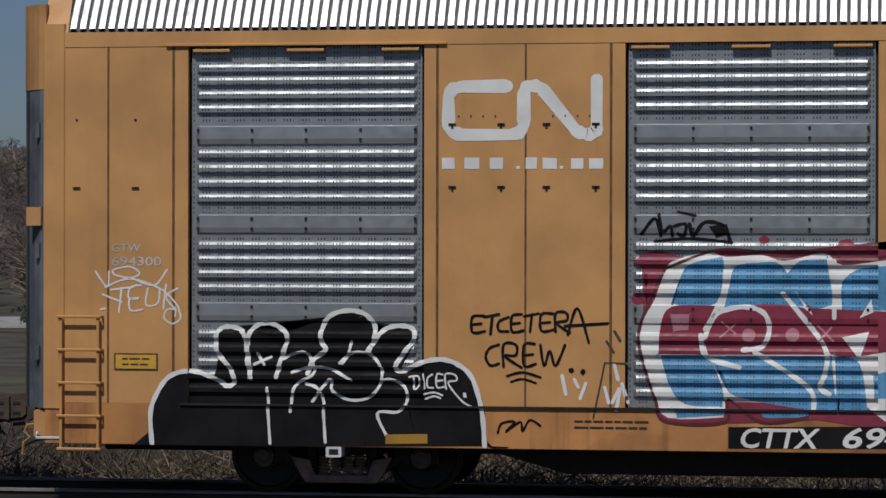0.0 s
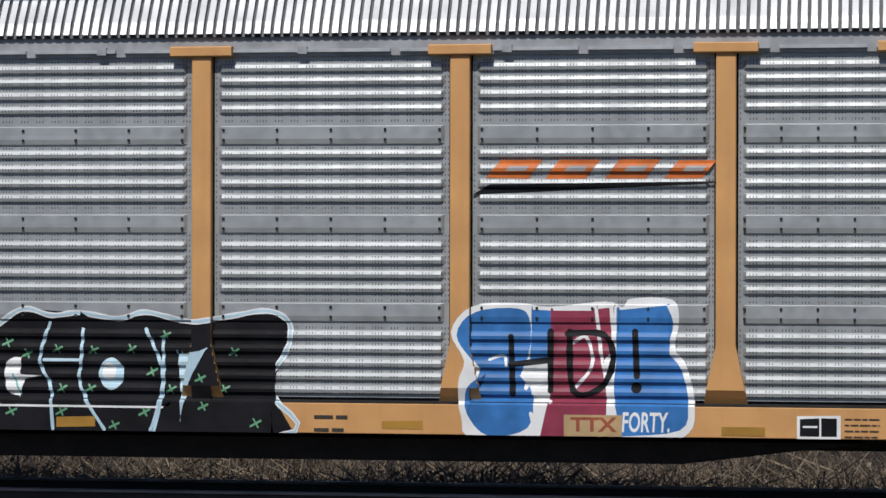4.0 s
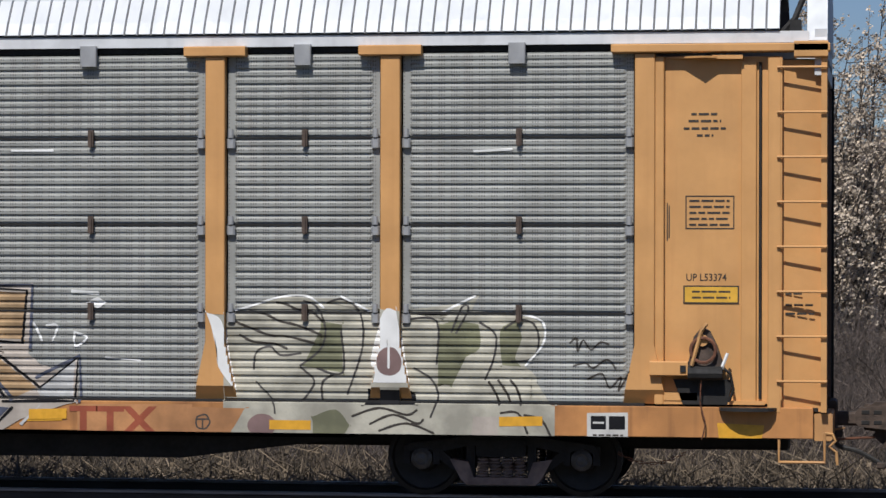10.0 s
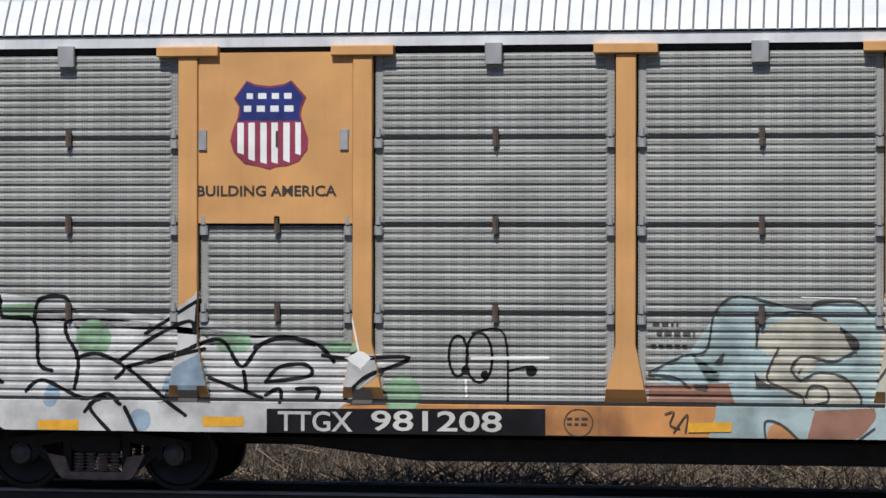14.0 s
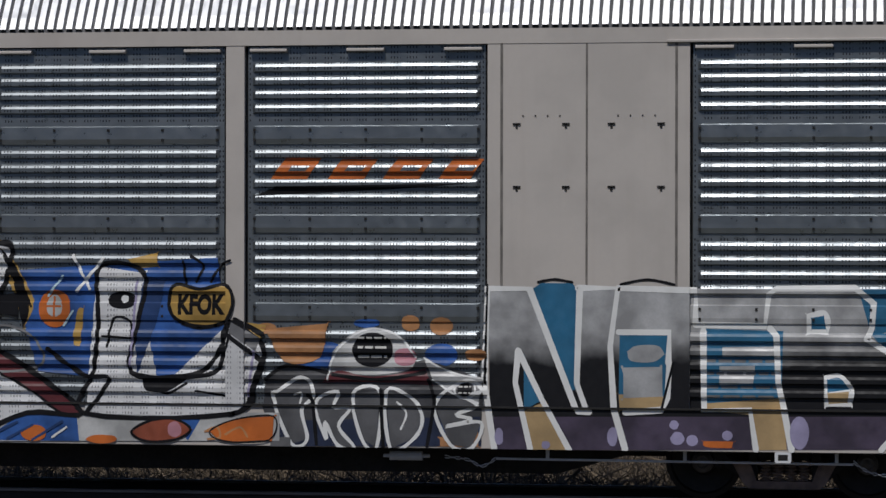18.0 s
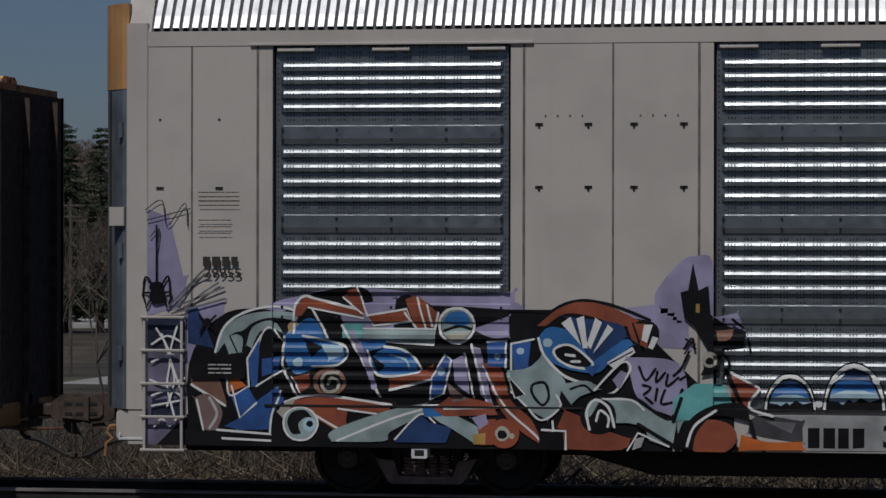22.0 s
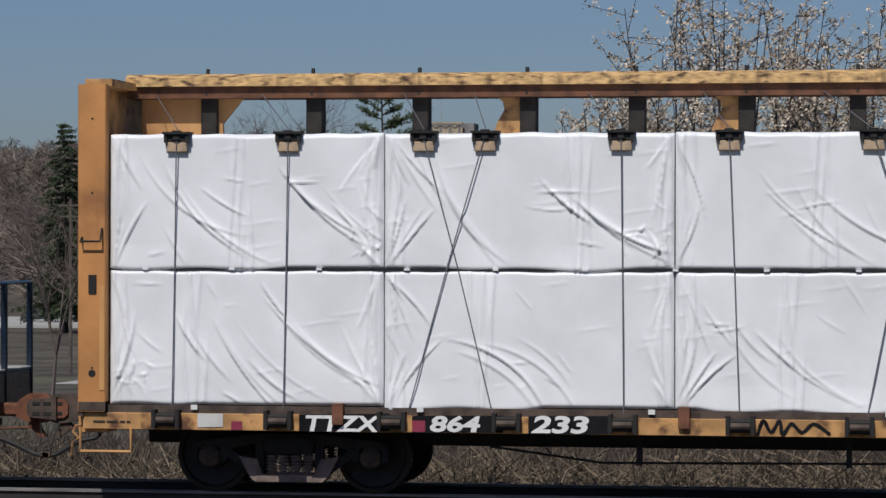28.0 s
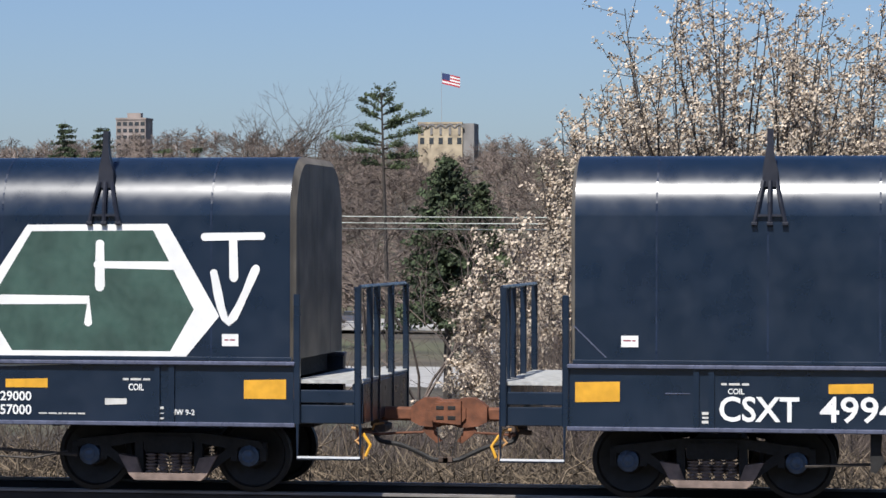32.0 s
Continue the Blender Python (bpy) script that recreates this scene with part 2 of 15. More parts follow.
# ---------------------------------------------------------------- mesh tools
class Form:
    """Collects the faces of one part."""

    def __init__(self):
        self.v, self.f = [], []

    def add(self, vs, fs):
        o = len(self.v)
        self.v.extend(tuple(p) for p in vs)
        self.f.extend(tuple(i + o for i in q) for q in fs)
        return self

    def box(self, x0, x1, y0, y1, z0, z1, c=0.0):
        """A box, its long edges chamfered by c."""
        if c <= 0:
            vs = [(x, y, z) for z in (z0, z1) for y in (y0, y1) for x in (x0, x1)]
            return self.add(vs, [(0, 2, 3, 1), (4, 5, 7, 6), (0, 1, 5, 4), (2, 6, 7, 3), (0, 4, 6, 2), (1, 3, 7, 5)])
        d = (x1 - x0, y1 - y0, z1 - z0)
        ax = d.index(max(d))
        lo, hi = (x0, y0, z0), (x1, y1, z1)
        u, w = [i for i in range(3) if i != ax]
        c = min(c, d[u] * 0.45, d[w] * 0.45)
        ring = [(lo[u] + c, lo[w]), (hi[u] - c, lo[w]), (hi[u], lo[w] + c), (hi[u], hi[w] - c),
                (hi[u] - c, hi[w]), (lo[u] + c, hi[w]), (lo[u], hi[w] - c), (lo[u], lo[w] + c)]
        vs = []
        for e in (lo[ax], hi[ax]):
            for a, b in ring:
                p = [0, 0, 0]
                p[ax], p[u], p[w] = e, a, b
                vs.append(p)
        fs = [(i, (i + 1) % 8, 8 + (i + 1) % 8, 8 + i) for i in range(8)] + [tuple(range(7, -1, -1)), tuple(range(8, 16))]
        return self.add(vs, fs)

    def prism(self, pts, y0, y1):
        """A shape drawn in x and z, thick from y0 to y1."""
        k = len(pts)
        vs = [(x, y0, z) for x, z in pts] + [(x, y1, z) for x, z in pts]
        return self.add(vs, [tuple(range(k)), tuple(range(2 * k - 1, k - 1, -1))] + [(i, i + k, (i + 1) % k + k, (i + 1) % k) for i in range(k)])

    def sheet(self, prof, x0, x1, thick=0.0):
        """A profile of (y, z) drawn along x."""
        k = len(prof)
        vs = [(x0, y, z) for y, z in prof] + [(x1, y, z) for y, z in prof]
        return self.add(vs, [(i, i + 1, i + 1 + k, i + k) for i in range(k - 1)])

    def solid(self, prof, x0, x1):
        """A closed profile of (y, z) drawn along x, with ends."""
        k = len(prof)
        vs = [(x0, y, z) for y, z in prof] + [(x1, y, z) for y, z in prof]
        return self.add(vs, [(i, (i + 1) % k, (i + 1) % k + k, i + k) for i in range(k)] + [tuple(range(k - 1, -1, -1)), tuple(range(k, 2 * k))])

    def rod(self, a, b, r, n=6, r2=None):
        a, b = Vector(a), Vector(b)
        q = (b - a).to_track_quat("Z", "Y")
        r2 = r if r2 is None else r2
        vs = []
        for p, rr in ((a, r), (b, r2)):
            for i in range(n):
                vs.append(p + q @ Vector((math.cos(i * math.tau / n) * rr, math.sin(i * math.tau / n) * rr, 0)))
        return self.add(vs, [(i, (i + 1) % n, (i + 1) % n + n, i + n) for i in range(n)] + [tuple(range(n - 1, -1, -1)), tuple(range(n, 2 * n))])

    def pipe(self, pts, r, n=6):
        """One unbroken tube through the points."""
        pts = [Vector(p) for p in pts]
        vs, u, k = [], None, len(pts)
        for i, p in enumerate(pts):
            t = (pts[min(i + 1, k - 1)] - pts[max(i - 1, 0)]).normalized()
            u = t.orthogonal().normalized() if u is None else (u - t * u.dot(t)).normalized()
            w = t.cross(u)
            vs += [p + u * (math.cos(q * math.tau / n) * r) + w * (math.sin(q * math.tau / n) * r) for q in range(n)]
        fs = [(i * n + q, i * n + (q + 1) % n, (i + 1) * n + (q + 1) % n, (i + 1) * n + q) for i in range(k - 1) for q in range(n)]
        return self.add(vs, fs + [tuple(range(n - 1, -1, -1)), tuple(range((k - 1) * n, k * n))])

    def lathe(self, prof, n=24, axis="y", at=(0, 0, 0)):
        """A profile of (radius, along) turned round an axis."""
        vs, k = [], len(prof)
        for i in range(n):
            ca, sa = math.cos(i * math.tau / n), math.sin(i * math.tau / n)
            for r, h in prof:
                p = (r * ca, h, r * sa) if axis == "y" else (r * ca, r * sa, h)
                vs.append((p[0] + at[0], p[1] + at[1], p[2] + at[2]))
        fs = []
        for i in range(n):
            for j in range(k - 1):
                fs.append((i * k + j, i * k + j + 1, ((i + 1) % n) * k + j + 1, ((i + 1) % n) * k + j))
        return self.add(vs, fs)

    def mesh(self, name, material):
        me = bpy.data.meshes.new(name)
        me.from_pydata(self.v, [], self.f)
        bm = bmesh.new()
        bm.from_mesh(me)
        bmesh.ops.recalc_face_normals(bm, faces=bm.faces)
        bm.to_mesh(me)
        bm.free()
        me.materials.append(material)
        return me


def part(name, form, material, parent, label="", at=None):
    """One mesh object under a thing or a part."""
    me = form.mesh(name, material) if isinstance(form, Form) else form
    ob = new(name, me)
    ob.parent = parent
    if at is not None:
        ob.location = at
    if label:
        ob["label"] = label
    return ob


def thing(name, at, label, category, group="", kind=""):
    ob = new(name)
    ob.location = at
    ob.empty_display_size = 0.3
    return tagged(ob, label, category, group, kind)


def F():
    return Form()


def smooth(ob):
    for p in ob.data.polygons:
        p.use_smooth = True
    return ob


# ---------------------------------------------------------------- paint that lies on the cars' sides
def clip(poly, axis, lo, hi):
    """The part of a flat polygon of (x, z) between two limits."""
    for lim, sign in ((lo, 1), (hi, -1)):
        out = []
        for i, p in enumerate(poly):
            q = poly[i - 1]
            dp, dq = (p[axis] - lim) * sign, (q[axis] - lim) * sign
            if (dp >= 0) != (dq >= 0):
                k = dq / (dq - dp)
                out.append((q[0] + (p[0] - q[0]) * k, q[1] + (p[1] - q[1]) * k))
            if dp >= 0:
                out.append(p)
        poly = out
        if len(poly) < 3:
            return []
    return poly


def lay(form, polys, side, lift):
    """Lays flat polygons on a car's side: side gives zones (x0, x1, [(z, y), ...])."""
    for i, poly in enumerate(polys):
        up = lift + 0.00005 * (i % 7)
        xs, zs = [p[0] for p in poly], [p[1] for p in poly]
        for x0, x1, prof in side:
            if x1 <= min(xs) or x0 >= max(xs):
                continue
            cx = clip(poly, 0, x0, x1)
            if not cx:
                continue
            for (za, ya), (zb, yb) in zip(prof, prof[1:]):
                if zb <= min(zs) or za >= max(zs) or zb - za < 1e-6:
                    continue
                cz = clip(cx, 1, za, zb)
                if len(cz) >= 3:
                    form.add([(x, ya + (yb - ya) * (z - za) / (zb - za) - up, z) for x, z in cz], [tuple(range(len(cz)))])


def fill(pts):
    """Triangles of a closed outline of (x, z), by whichever of two ways keeps its area best."""
    area = lambda q: abs(sum(a[0] * b[1] - b[0] * a[1] for a, b in zip(q, q[1:] + q[:1]))) / 2
    flat = [Vector((x, z, 0.0)) for x, z in pts]
    one = [[(flat[i].x, flat[i].y) for i in t] for t in tessellate_polygon([flat])]
    whole = area(list(pts))
    if abs(sum(map(area, one)) - whole) < 0.01 * whole:
        return one
    bm = bmesh.new()
    vs = [bm.verts.new((x, 0, z)) for x, z in pts]
    bm.faces.new(vs)
    bmesh.ops.triangulate(bm, faces=bm.faces[:])
    two = [[(v.co.x, v.co.z) for v in f.verts] for f in bm.faces]
    bm.free()
    return min((one, two), key=lambda t: abs(sum(map(area, t)) - whole))


def curve(pts, closed=False, steps=5):
    """A soft line through points."""
    n, out = len(pts), []
    for i in range(n if closed else n - 1):
        p = [pts[(i + k) % n] if closed else pts[min(max(i + k, 0), n - 1)] for k in (-1, 0, 1, 2)]
        for s in range(steps):
            t = s / steps
            out.append(tuple(0.5 * (2 * p[1][a] + (p[2][a] - p[0][a]) * t + (2 * p[0][a] - 5 * p[1][a] + 4 * p[2][a] - p[3][a]) * t * t
                                    + (3 * p[1][a] - p[0][a] - 3 * p[2][a] + p[3][a]) * t ** 3) for a in (0, 1)))
    if not closed:
        out.append(tuple(pts[-1]))
    return out


def stroke(pts, w, closed=False):
    """A line of width w as quads; its width wavers a little, as sprayed paint does."""
    n = len(pts)
    left, right = [], []
    for i in range(n):
        a = pts[i - 1] if (i > 0 or closed) else pts[i]
        b = pts[(i + 1) % n] if (i < n - 1 or closed) else pts[i]
        dx, dz = b[0] - a[0], b[1] - a[1]
        d = math.hypot(dx, dz) or 1.0
        h = w * (0.5 + 0.06 * math.sin(i * 1.7 + pts[0][0] * 9))
        left.append((pts[i][0] - dz / d * h, pts[i][1] + dx / d * h))
        right.append((pts[i][0] + dz / d * h, pts[i][1] - dx / d * h))
    out = [[left[i], left[(i + 1) % n], right[(i + 1) % n], right[i]] for i in range(n if closed else n - 1)]
    if not closed:
        for c, o, r in ((pts[0], pts[1], w * 0.5), (pts[-1], pts[-2], w * 0.5)):
            a = math.atan2(c[1] - o[1], c[0] - o[0]) - math.pi / 2
            out.append([(c[0] + r * math.cos(a + k * math.pi / 5), c[1] + r * math.sin(a + k * math.pi / 5)) for k in range(6)])
    return out


def words(text, x, z, height, width=None, bold=0.0, lean=0.0, align="LEFT"):
    """Triangles of a line of text set with its lower corner at x, z."""
    cu = bpy.data.curves.new("text", "FONT")
    cu.body, cu.offset, cu.shear = text, bold, lean
    cu.resolution_u = 3
    ob = bpy.data.objects.new("text", cu)
    scene.collection.objects.link(ob)
    me = bpy.data.meshes.new_from_object(ob.evaluated_get(bpy.context.evaluated_depsgraph_get()))
    me.calc_loop_triangles()
    co = [(v.co.x, v.co.y) for v in me.vertices]
    tris = [[co[i] for i in t.vertices] for t in me.loop_triangles]
    bpy.data.objects.remove(ob)
    bpy.data.curves.remove(cu)
    bpy.data.meshes.remove(me)
    if not tris:
        return []
    x0, x1 = min(p[0] for t in tris for p in t), max(p[0] for t in tris for p in t)
    sz = height / 0.69
    sx = width / (x1 - x0) if width else sz
    return [[(x + (p[0] - x0) * sx, z + p[1] * sz) for p in t] for t in tris]


def bars(x0, x1, zs, h, chunks=6, seed=1):
    """Lines of writing too small to read."""
    rnd, out = random.Random(seed), []
    for z in zs:
        x = x0
        while x < x1 - 0.01:
            w = rnd.uniform(0.5, 1.3) * (x1 - x0) / chunks
            e = min(x + w, x1)
            out.append([(x, z + h * 0.15), (e, z + h * 0.15), (e, z + h * 0.8), (x, z + h * 0.8)])
            x = e + h * 0.6
    return out


def rect(x0, x1, z0, z1):
    return [[(x0, z0), (x1, z0), (x1, z1), (x0, z1)]]


def paint(car, side, name, material, polys, level=1, label=""):
    """A layer of paint or lettering on a car's side."""
    fm = F()
    lay(fm, polys, side, 0.0035 + 0.0004 * level)
    if not fm.f:
        return None
    me = bpy.data.meshes.new(name)
    me.from_pydata(fm.v, [], fm.f)
    me.materials.append(material)
    ob = part(name, me, material, car, label)
    if name in ("lettering", "label_lines", "data_stencil"):
        ob["kind"] = "stuff"
    return ob


# ---------------------------------------------------------------- running gear
WHEEL_R = 0.41
RAIL_Z = 0.047
WHEELSETS = []


def bogie_mesh_set(hub):
    ws = F()
    for s in (-1, 1):
        prof = [(0.0, s * 0.60), (0.10, s * 0.62), (0.14, s * 0.66), (0.33, s * 0.69), (0.36, s * 0.66), (0.41, s * 0.66),
                (0.41, s * 0.775), (0.36, s * 0.79), (0.34, s * 0.755), (0.16, s * 0.725), (0.13, s * 0.77), (0.0, s * 0.77)]
        ws.lathe(prof, 28)
    ws.lathe([(0.08, -0.6), (0.08, 0.6)], 10)
    caps = []
    for s in (-1, 1):
        cap = F().lathe([(0.105, s * 0.86), (0.12, s * 0.93), (0.115, s * 1.03), (0.07, s * 1.055), (0.05, s * 1.045), (0.0, s * 1.06)], 14)
        caps.append(cap.mesh("bearing_cap", hub))
    return ws.mesh("wheelset", M["wheel"]), caps


def bogie(car, x, base, hub, frame_mat, spring_mat, cache={}):
    """A two-axle bogie: side frames, bolster, springs and turning wheelsets."""
    key = (base, hub.name, frame_mat.name)
    if key not in cache:
        ws, cap = bogie_mesh_set(hub)
        h = base / 2
        sides, seats = [], []
        for s in (-1, 1):
            y0, y1 = (-1.04, -0.92) if s < 0 else (0.92, 1.04)
            fr = F()
            fr.prism([(-h - 0.2, 0.50), (-h - 0.13, 0.62), (-0.36, 0.70), (0.36, 0.70), (h + 0.13, 0.62), (h + 0.2, 0.50), (h + 0.02, 0.575),
                      (h - 0.2, 0.53), (0.34, 0.60), (-0.34, 0.60), (-h + 0.2, 0.53), (-h - 0.02, 0.575)], y0, y1)
            seat = F().prism([(-0.55, 0.46), (-0.35, 0.43), (-0.29, 0.265), (0.29, 0.265), (0.35, 0.43), (0.55, 0.46), (0.43, 0.24), (0.37, 0.185), (-0.37, 0.185), (-0.43, 0.24)], y0 - 0.03, y1 + 0.03)
            seats.append(seat.mesh("spring_seat", spring_mat))
            for e in (-1, 1):
                fr.box(e * 0.33 - 0.045, e * 0.33 + 0.045, y0 + 0.01, y1 - 0.01, 0.25, 0.62)
                fr.prism([(e * 0.42, 0.25), (e * (h - 0.18), 0.46), (e * (h - 0.06), 0.60), (e * (h - 0.22), 0.55), (e * 0.42, 0.36)], y0 + 0.02, y1 - 0.02)
                for q in (-0.16, 0.16):
                    fr.box(e * h + q - 0.035, e * h + q + 0.035, y0 + 0.015, y1 - 0.015, 0.40, 0.60)
            sides.append(fr.mesh("side_frame", M["dark"]))
        bol = F().box(-0.27, 0.27, -1.06, 1.06, 0.485, 0.66, 0.03).mesh("bolster", frame_mat)
        spr = F()
        wavy = []
        for k in range(6):
            wavy += [(0.036, 0.265 + k * 0.036), (0.062, 0.273 + k * 0.036), (0.062, 0.285 + k * 0.036), (0.036, 0.292 + k * 0.036)]
        spr.lathe(wavy, 10, axis="z")
        spr = spr.mesh("spring", spring_mat)
        cache[key] = ws, cap, sides, seats, bol, spr
    ws, cap, sides, seats, bol, spr = cache[key]
    bg = part("bogie", bol, None, car, "two-axle freight bogie under the car", at=(x, 0, 0))
    for me in sides:
        part("side_frame", me, None, bg)
    for me in seats:
        part("spring_seat", me, None, bg, "rust-brown cast spring seat")
    for s in (-1.0, 1.0):
        for dx in (-0.2, -0.068, 0.068, 0.2):
            part("spring", spr, None, bg, at=(dx, s, 0))
    for dx in (-base / 2, base / 2):
        w = part("wheelset", ws, None, bg, "dark steel wheels on one axle", at=(dx, 0, RAIL_Z + WHEEL_R))
        WHEELSETS.append((w, dx))
        for me in cap:
            part("bearing_cap", me, None, bg, at=(dx, 0, RAIL_Z + WHEEL_R))
    return bg


def coupler(car, x, s, material, slack=0.62):
    """A knuckle coupler at x, pointing along s, with its carrier, release lever and air hose."""
    X = lambda a, b: (min(x + s * a, x + s * b), max(x + s * a, x + s * b))
    h = slack * 0.60
    dy = 0.02 * s
    kn = part("coupler", F().prism([(x + s * (h + a), z) for a, z in ((-0.04, 0.80), (0.06, 0.75), (0.26, 0.73), (0.36, 0.77), (0.36, 0.83), (0.30, 0.86), (0.30, 0.92), (0.36, 0.95),
                                                                      (0.36, 1.01), (0.24, 1.06), (0.10, 1.06), (0.02, 1.01), (-0.04, 0.96))], -0.15 + dy, 0.05 + dy), material, car, "rusty knuckle coupler")
    part("shank", F().box(*X(0.02, h + 0.02), -0.075, 0.075, 0.80, 0.95, 0.025), material, kn)
    part("knuckle", F().lathe([(0.0, 0.745), (0.075, 0.75), (0.085, 0.78), (0.085, 1.0), (0.07, 1.035), (0.0, 1.04)], 12, axis="z", at=(x + s * (h + 0.41), 0.06 + dy, 0)), material, kn, "rounded coupler knuckle")
    part("guard_arm", F().prism([(x + s * (h + a), z) for a, z in ((0.24, 0.77), (0.54, 0.80), (0.58, 0.84), (0.58, 0.95), (0.54, 1.0), (0.24, 1.03))], -0.22 + dy, -0.13 + dy), material, kn)
    for dz in (0.845, 0.955):
        for a in (0.30, 0.43):
            part("casting_slot", F().box(*X(h + a, h + a + 0.085), -0.226 + dy, -0.215 + dy, dz - 0.022, dz + 0.022, 0.008), M["dark"], kn)
    part("lock_lifter", F().prism([(x + s * (h + a), z) for a, z in ((0.12, 0.76), (0.22, 0.74), (0.24, 0.66), (0.30, 0.58), (0.24, 0.56), (0.14, 0.64), (0.08, 0.70))], -0.12 + dy, -0.05 + dy), material, kn)
    part("striker", F().box(*X(-0.02, 0.07), -0.28, 0.28, 0.74, 1.08, 0.02), M["rust_grey"], kn)
    part("carrier", F().box(*X(0.0, 0.13), -0.22, 0.22, 0.68, 0.765, 0.015), M["rust_grey"], kn)
    lever = curve([(0.0, -1.36), (0.02, -1.1), (0.05, -0.5), (h * 0.5, -0.25), (h + 0.1, -0.14)], False, 3)
    part("lift_lever", F().pipe([(x + s * q, y, 0.80 if y < -1.3 else 0.70 + 0.03 * math.sin(y * 5)) for q, y in lever], 0.014), M["rust"], car, "bent uncoupling lever")
    part("lever_handle", F().pipe([(x + s * a, -1.40, z) for a, z in ((-0.03, 0.80), (0.05, 0.79), (0.08, 0.72), (0.02, 0.66), (0.09, 0.60), (0.10, 0.47))], 0.016), M["rust_edge"], car, "bent release handle")
    fall = curve([(0.04, 0.70), (0.10, 0.60), (slack * 0.45, 0.555), (slack * 0.72, 0.47), (slack * 0.92, 0.40), (slack * 1.10, 0.385)], False, 5)
    hose = part("air_hose", F().pipe([(x + s * q, -0.37 - 0.02 * math.sin(q * 6), z) for q, z in fall], 0.026, 7), M["hose"], car, "black rubber brake hose")
    part("gladhand", F().box(*X(slack * 1.02, slack * 1.16), -0.41, -0.34, 0.36, 0.43, 0.015), M["rust_grey"], hose, "cast hose coupling")
    part("hose_strap", F().pipe([(x + s * slack * 1.04, -0.36, 0.41), (x + s * slack * 1.0, -0.3, 0.56), (x + s * slack * 0.96, -0.2, 0.74)], 0.007, 5), M["dark"], hose)
    part("angle_cock", F().pipe([(x - s * 0.12, -0.37, 0.70), (x + s * 0.04, -0.37, 0.71), (x + s * 0.09, -0.37, 0.64)], 0.03, 7), M["rust_grey"], car)
    part("cock_handle", F().pipe([(x + s * 0.02, -0.40, 0.72), (x + s * 0.05, -0.44, 0.78), (x + s * 0.16, -0.46, 0.80)], 0.012, 5), M["rust_edge"], car)
    return kn


def stirrup(car, x0, x1, z0, z1, material):
    """The bent step under a car's corner."""
    st = F().pipe([(x0, -1.47, z1), (x0, -1.47, z0), (x1, -1.47, z0), (x1, -1.47, z1)], 0.018, 6)
    return part("step", st, material, car, "bent steel step")


# ---------------------------------------------------------------- corrugated side panels
RIBS = ((4.64, 4.50, 4.352, 4.203), (3.722, 3.566, 3.408, 3.25), (2.742, 2.592, 2.44, 2.29), (1.795, 1.646, 1.497, 1.356, 1.212))
BANDS = (3.918, 2.97, 2.03)
PANEL_Y = -1.40


def rib_profile(top, bottom, ribs=RIBS, bands=BANDS, y=PANEL_Y, bright=0.037, deep=0.030):
    """(z, y) from the bottom up: flat sheet with ribs and flat raised bands."""
    p = [(bottom, y)]
    for z in sorted([r for t in ribs for r in t] + list(bands)):
        if z in bands:
            p += [(z - 0.105, y), (z - 0.092, y - 0.020), (z - 0.04, y - 0.029), (z + 0.088, y - 0.027), (z + 0.102, y)]
        else:
            k = deep / 0.038
            p += [(z - 0.055, y), (z - 0.040, y - 0.038 * k), (z + 0.031 - bright, y - (0.028 + bright * 0.41) * k), (z + 0.031, y - 0.028 * k), (z + 0.046, y)]
    return p + [(top, y)]


def groove_profile(gaps, y=PANEL_Y, n=11):
    """(z, y) for one tier of shallow corrugations between two gaps; every other one stands a little prouder."""
    a, b = gaps
    pitch = (b - a) / n
    p = [(a, y)]
    for i in range(n):
        z, k = a + i * pitch, 0.021 if i % 2 else 0.014
        p += [(z + pitch * 0.12, y), (z + pitch * 0.22, y - k), (z + pitch * 0.62, y - k * 1.15), (z + pitch * 0.84, y)]
    return p + [(b, y)]


def panel_mesh(name, prof, x0, x1, material, base, inset=0.05, cache={}):
    """A sheet of that profile whose ribs die away before its two ends."""
    key = (name, round(x1 - x0, 3), prof[0], prof[-1], material.name)
    if key not in cache:
        w = x1 - x0
        cols = [(0, 0), (inset, 0), (inset + 0.035, 1), (w - inset - 0.035, 1), (w - inset, 0), (w, 0)]
        fm, k = F(), len(prof)
        vs = [(x, base + (y - base) * m, z) for x, m in cols for z, y in prof]
        fm.add(vs, [(c * k + i, c * k + i + 1, (c + 1) * k + i + 1, (c + 1) * k + i) for c in range(len(cols) - 1) for i in range(k - 1)])
        cache[key] = fm.mesh(name, material)
    return cache[key]


def bolt_row(car, x0, x1, y, cache={}):
    """Dark bolt heads along the flat bands of a ribbed bay."""
    key = round(x1 - x0, 2), y
    if key not in cache:
        fm = F()
        for z in BANDS:
            for f in (0.04, 0.27, 0.5, 0.73, 0.96):
                for dz in (-0.05, 0.055):
                    fm.box((x1 - x0) * f - 0.013, (x1 - x0) * f + 0.013, y - 0.042, y - 0.018, z + dz - 0.014, z + dz + 0.014)
        cache[key] = fm.mesh("bolts", M["dark"])
    part("bolts", cache[key], None, car, at=(x0, 0, 0))["kind"] = "stuff"


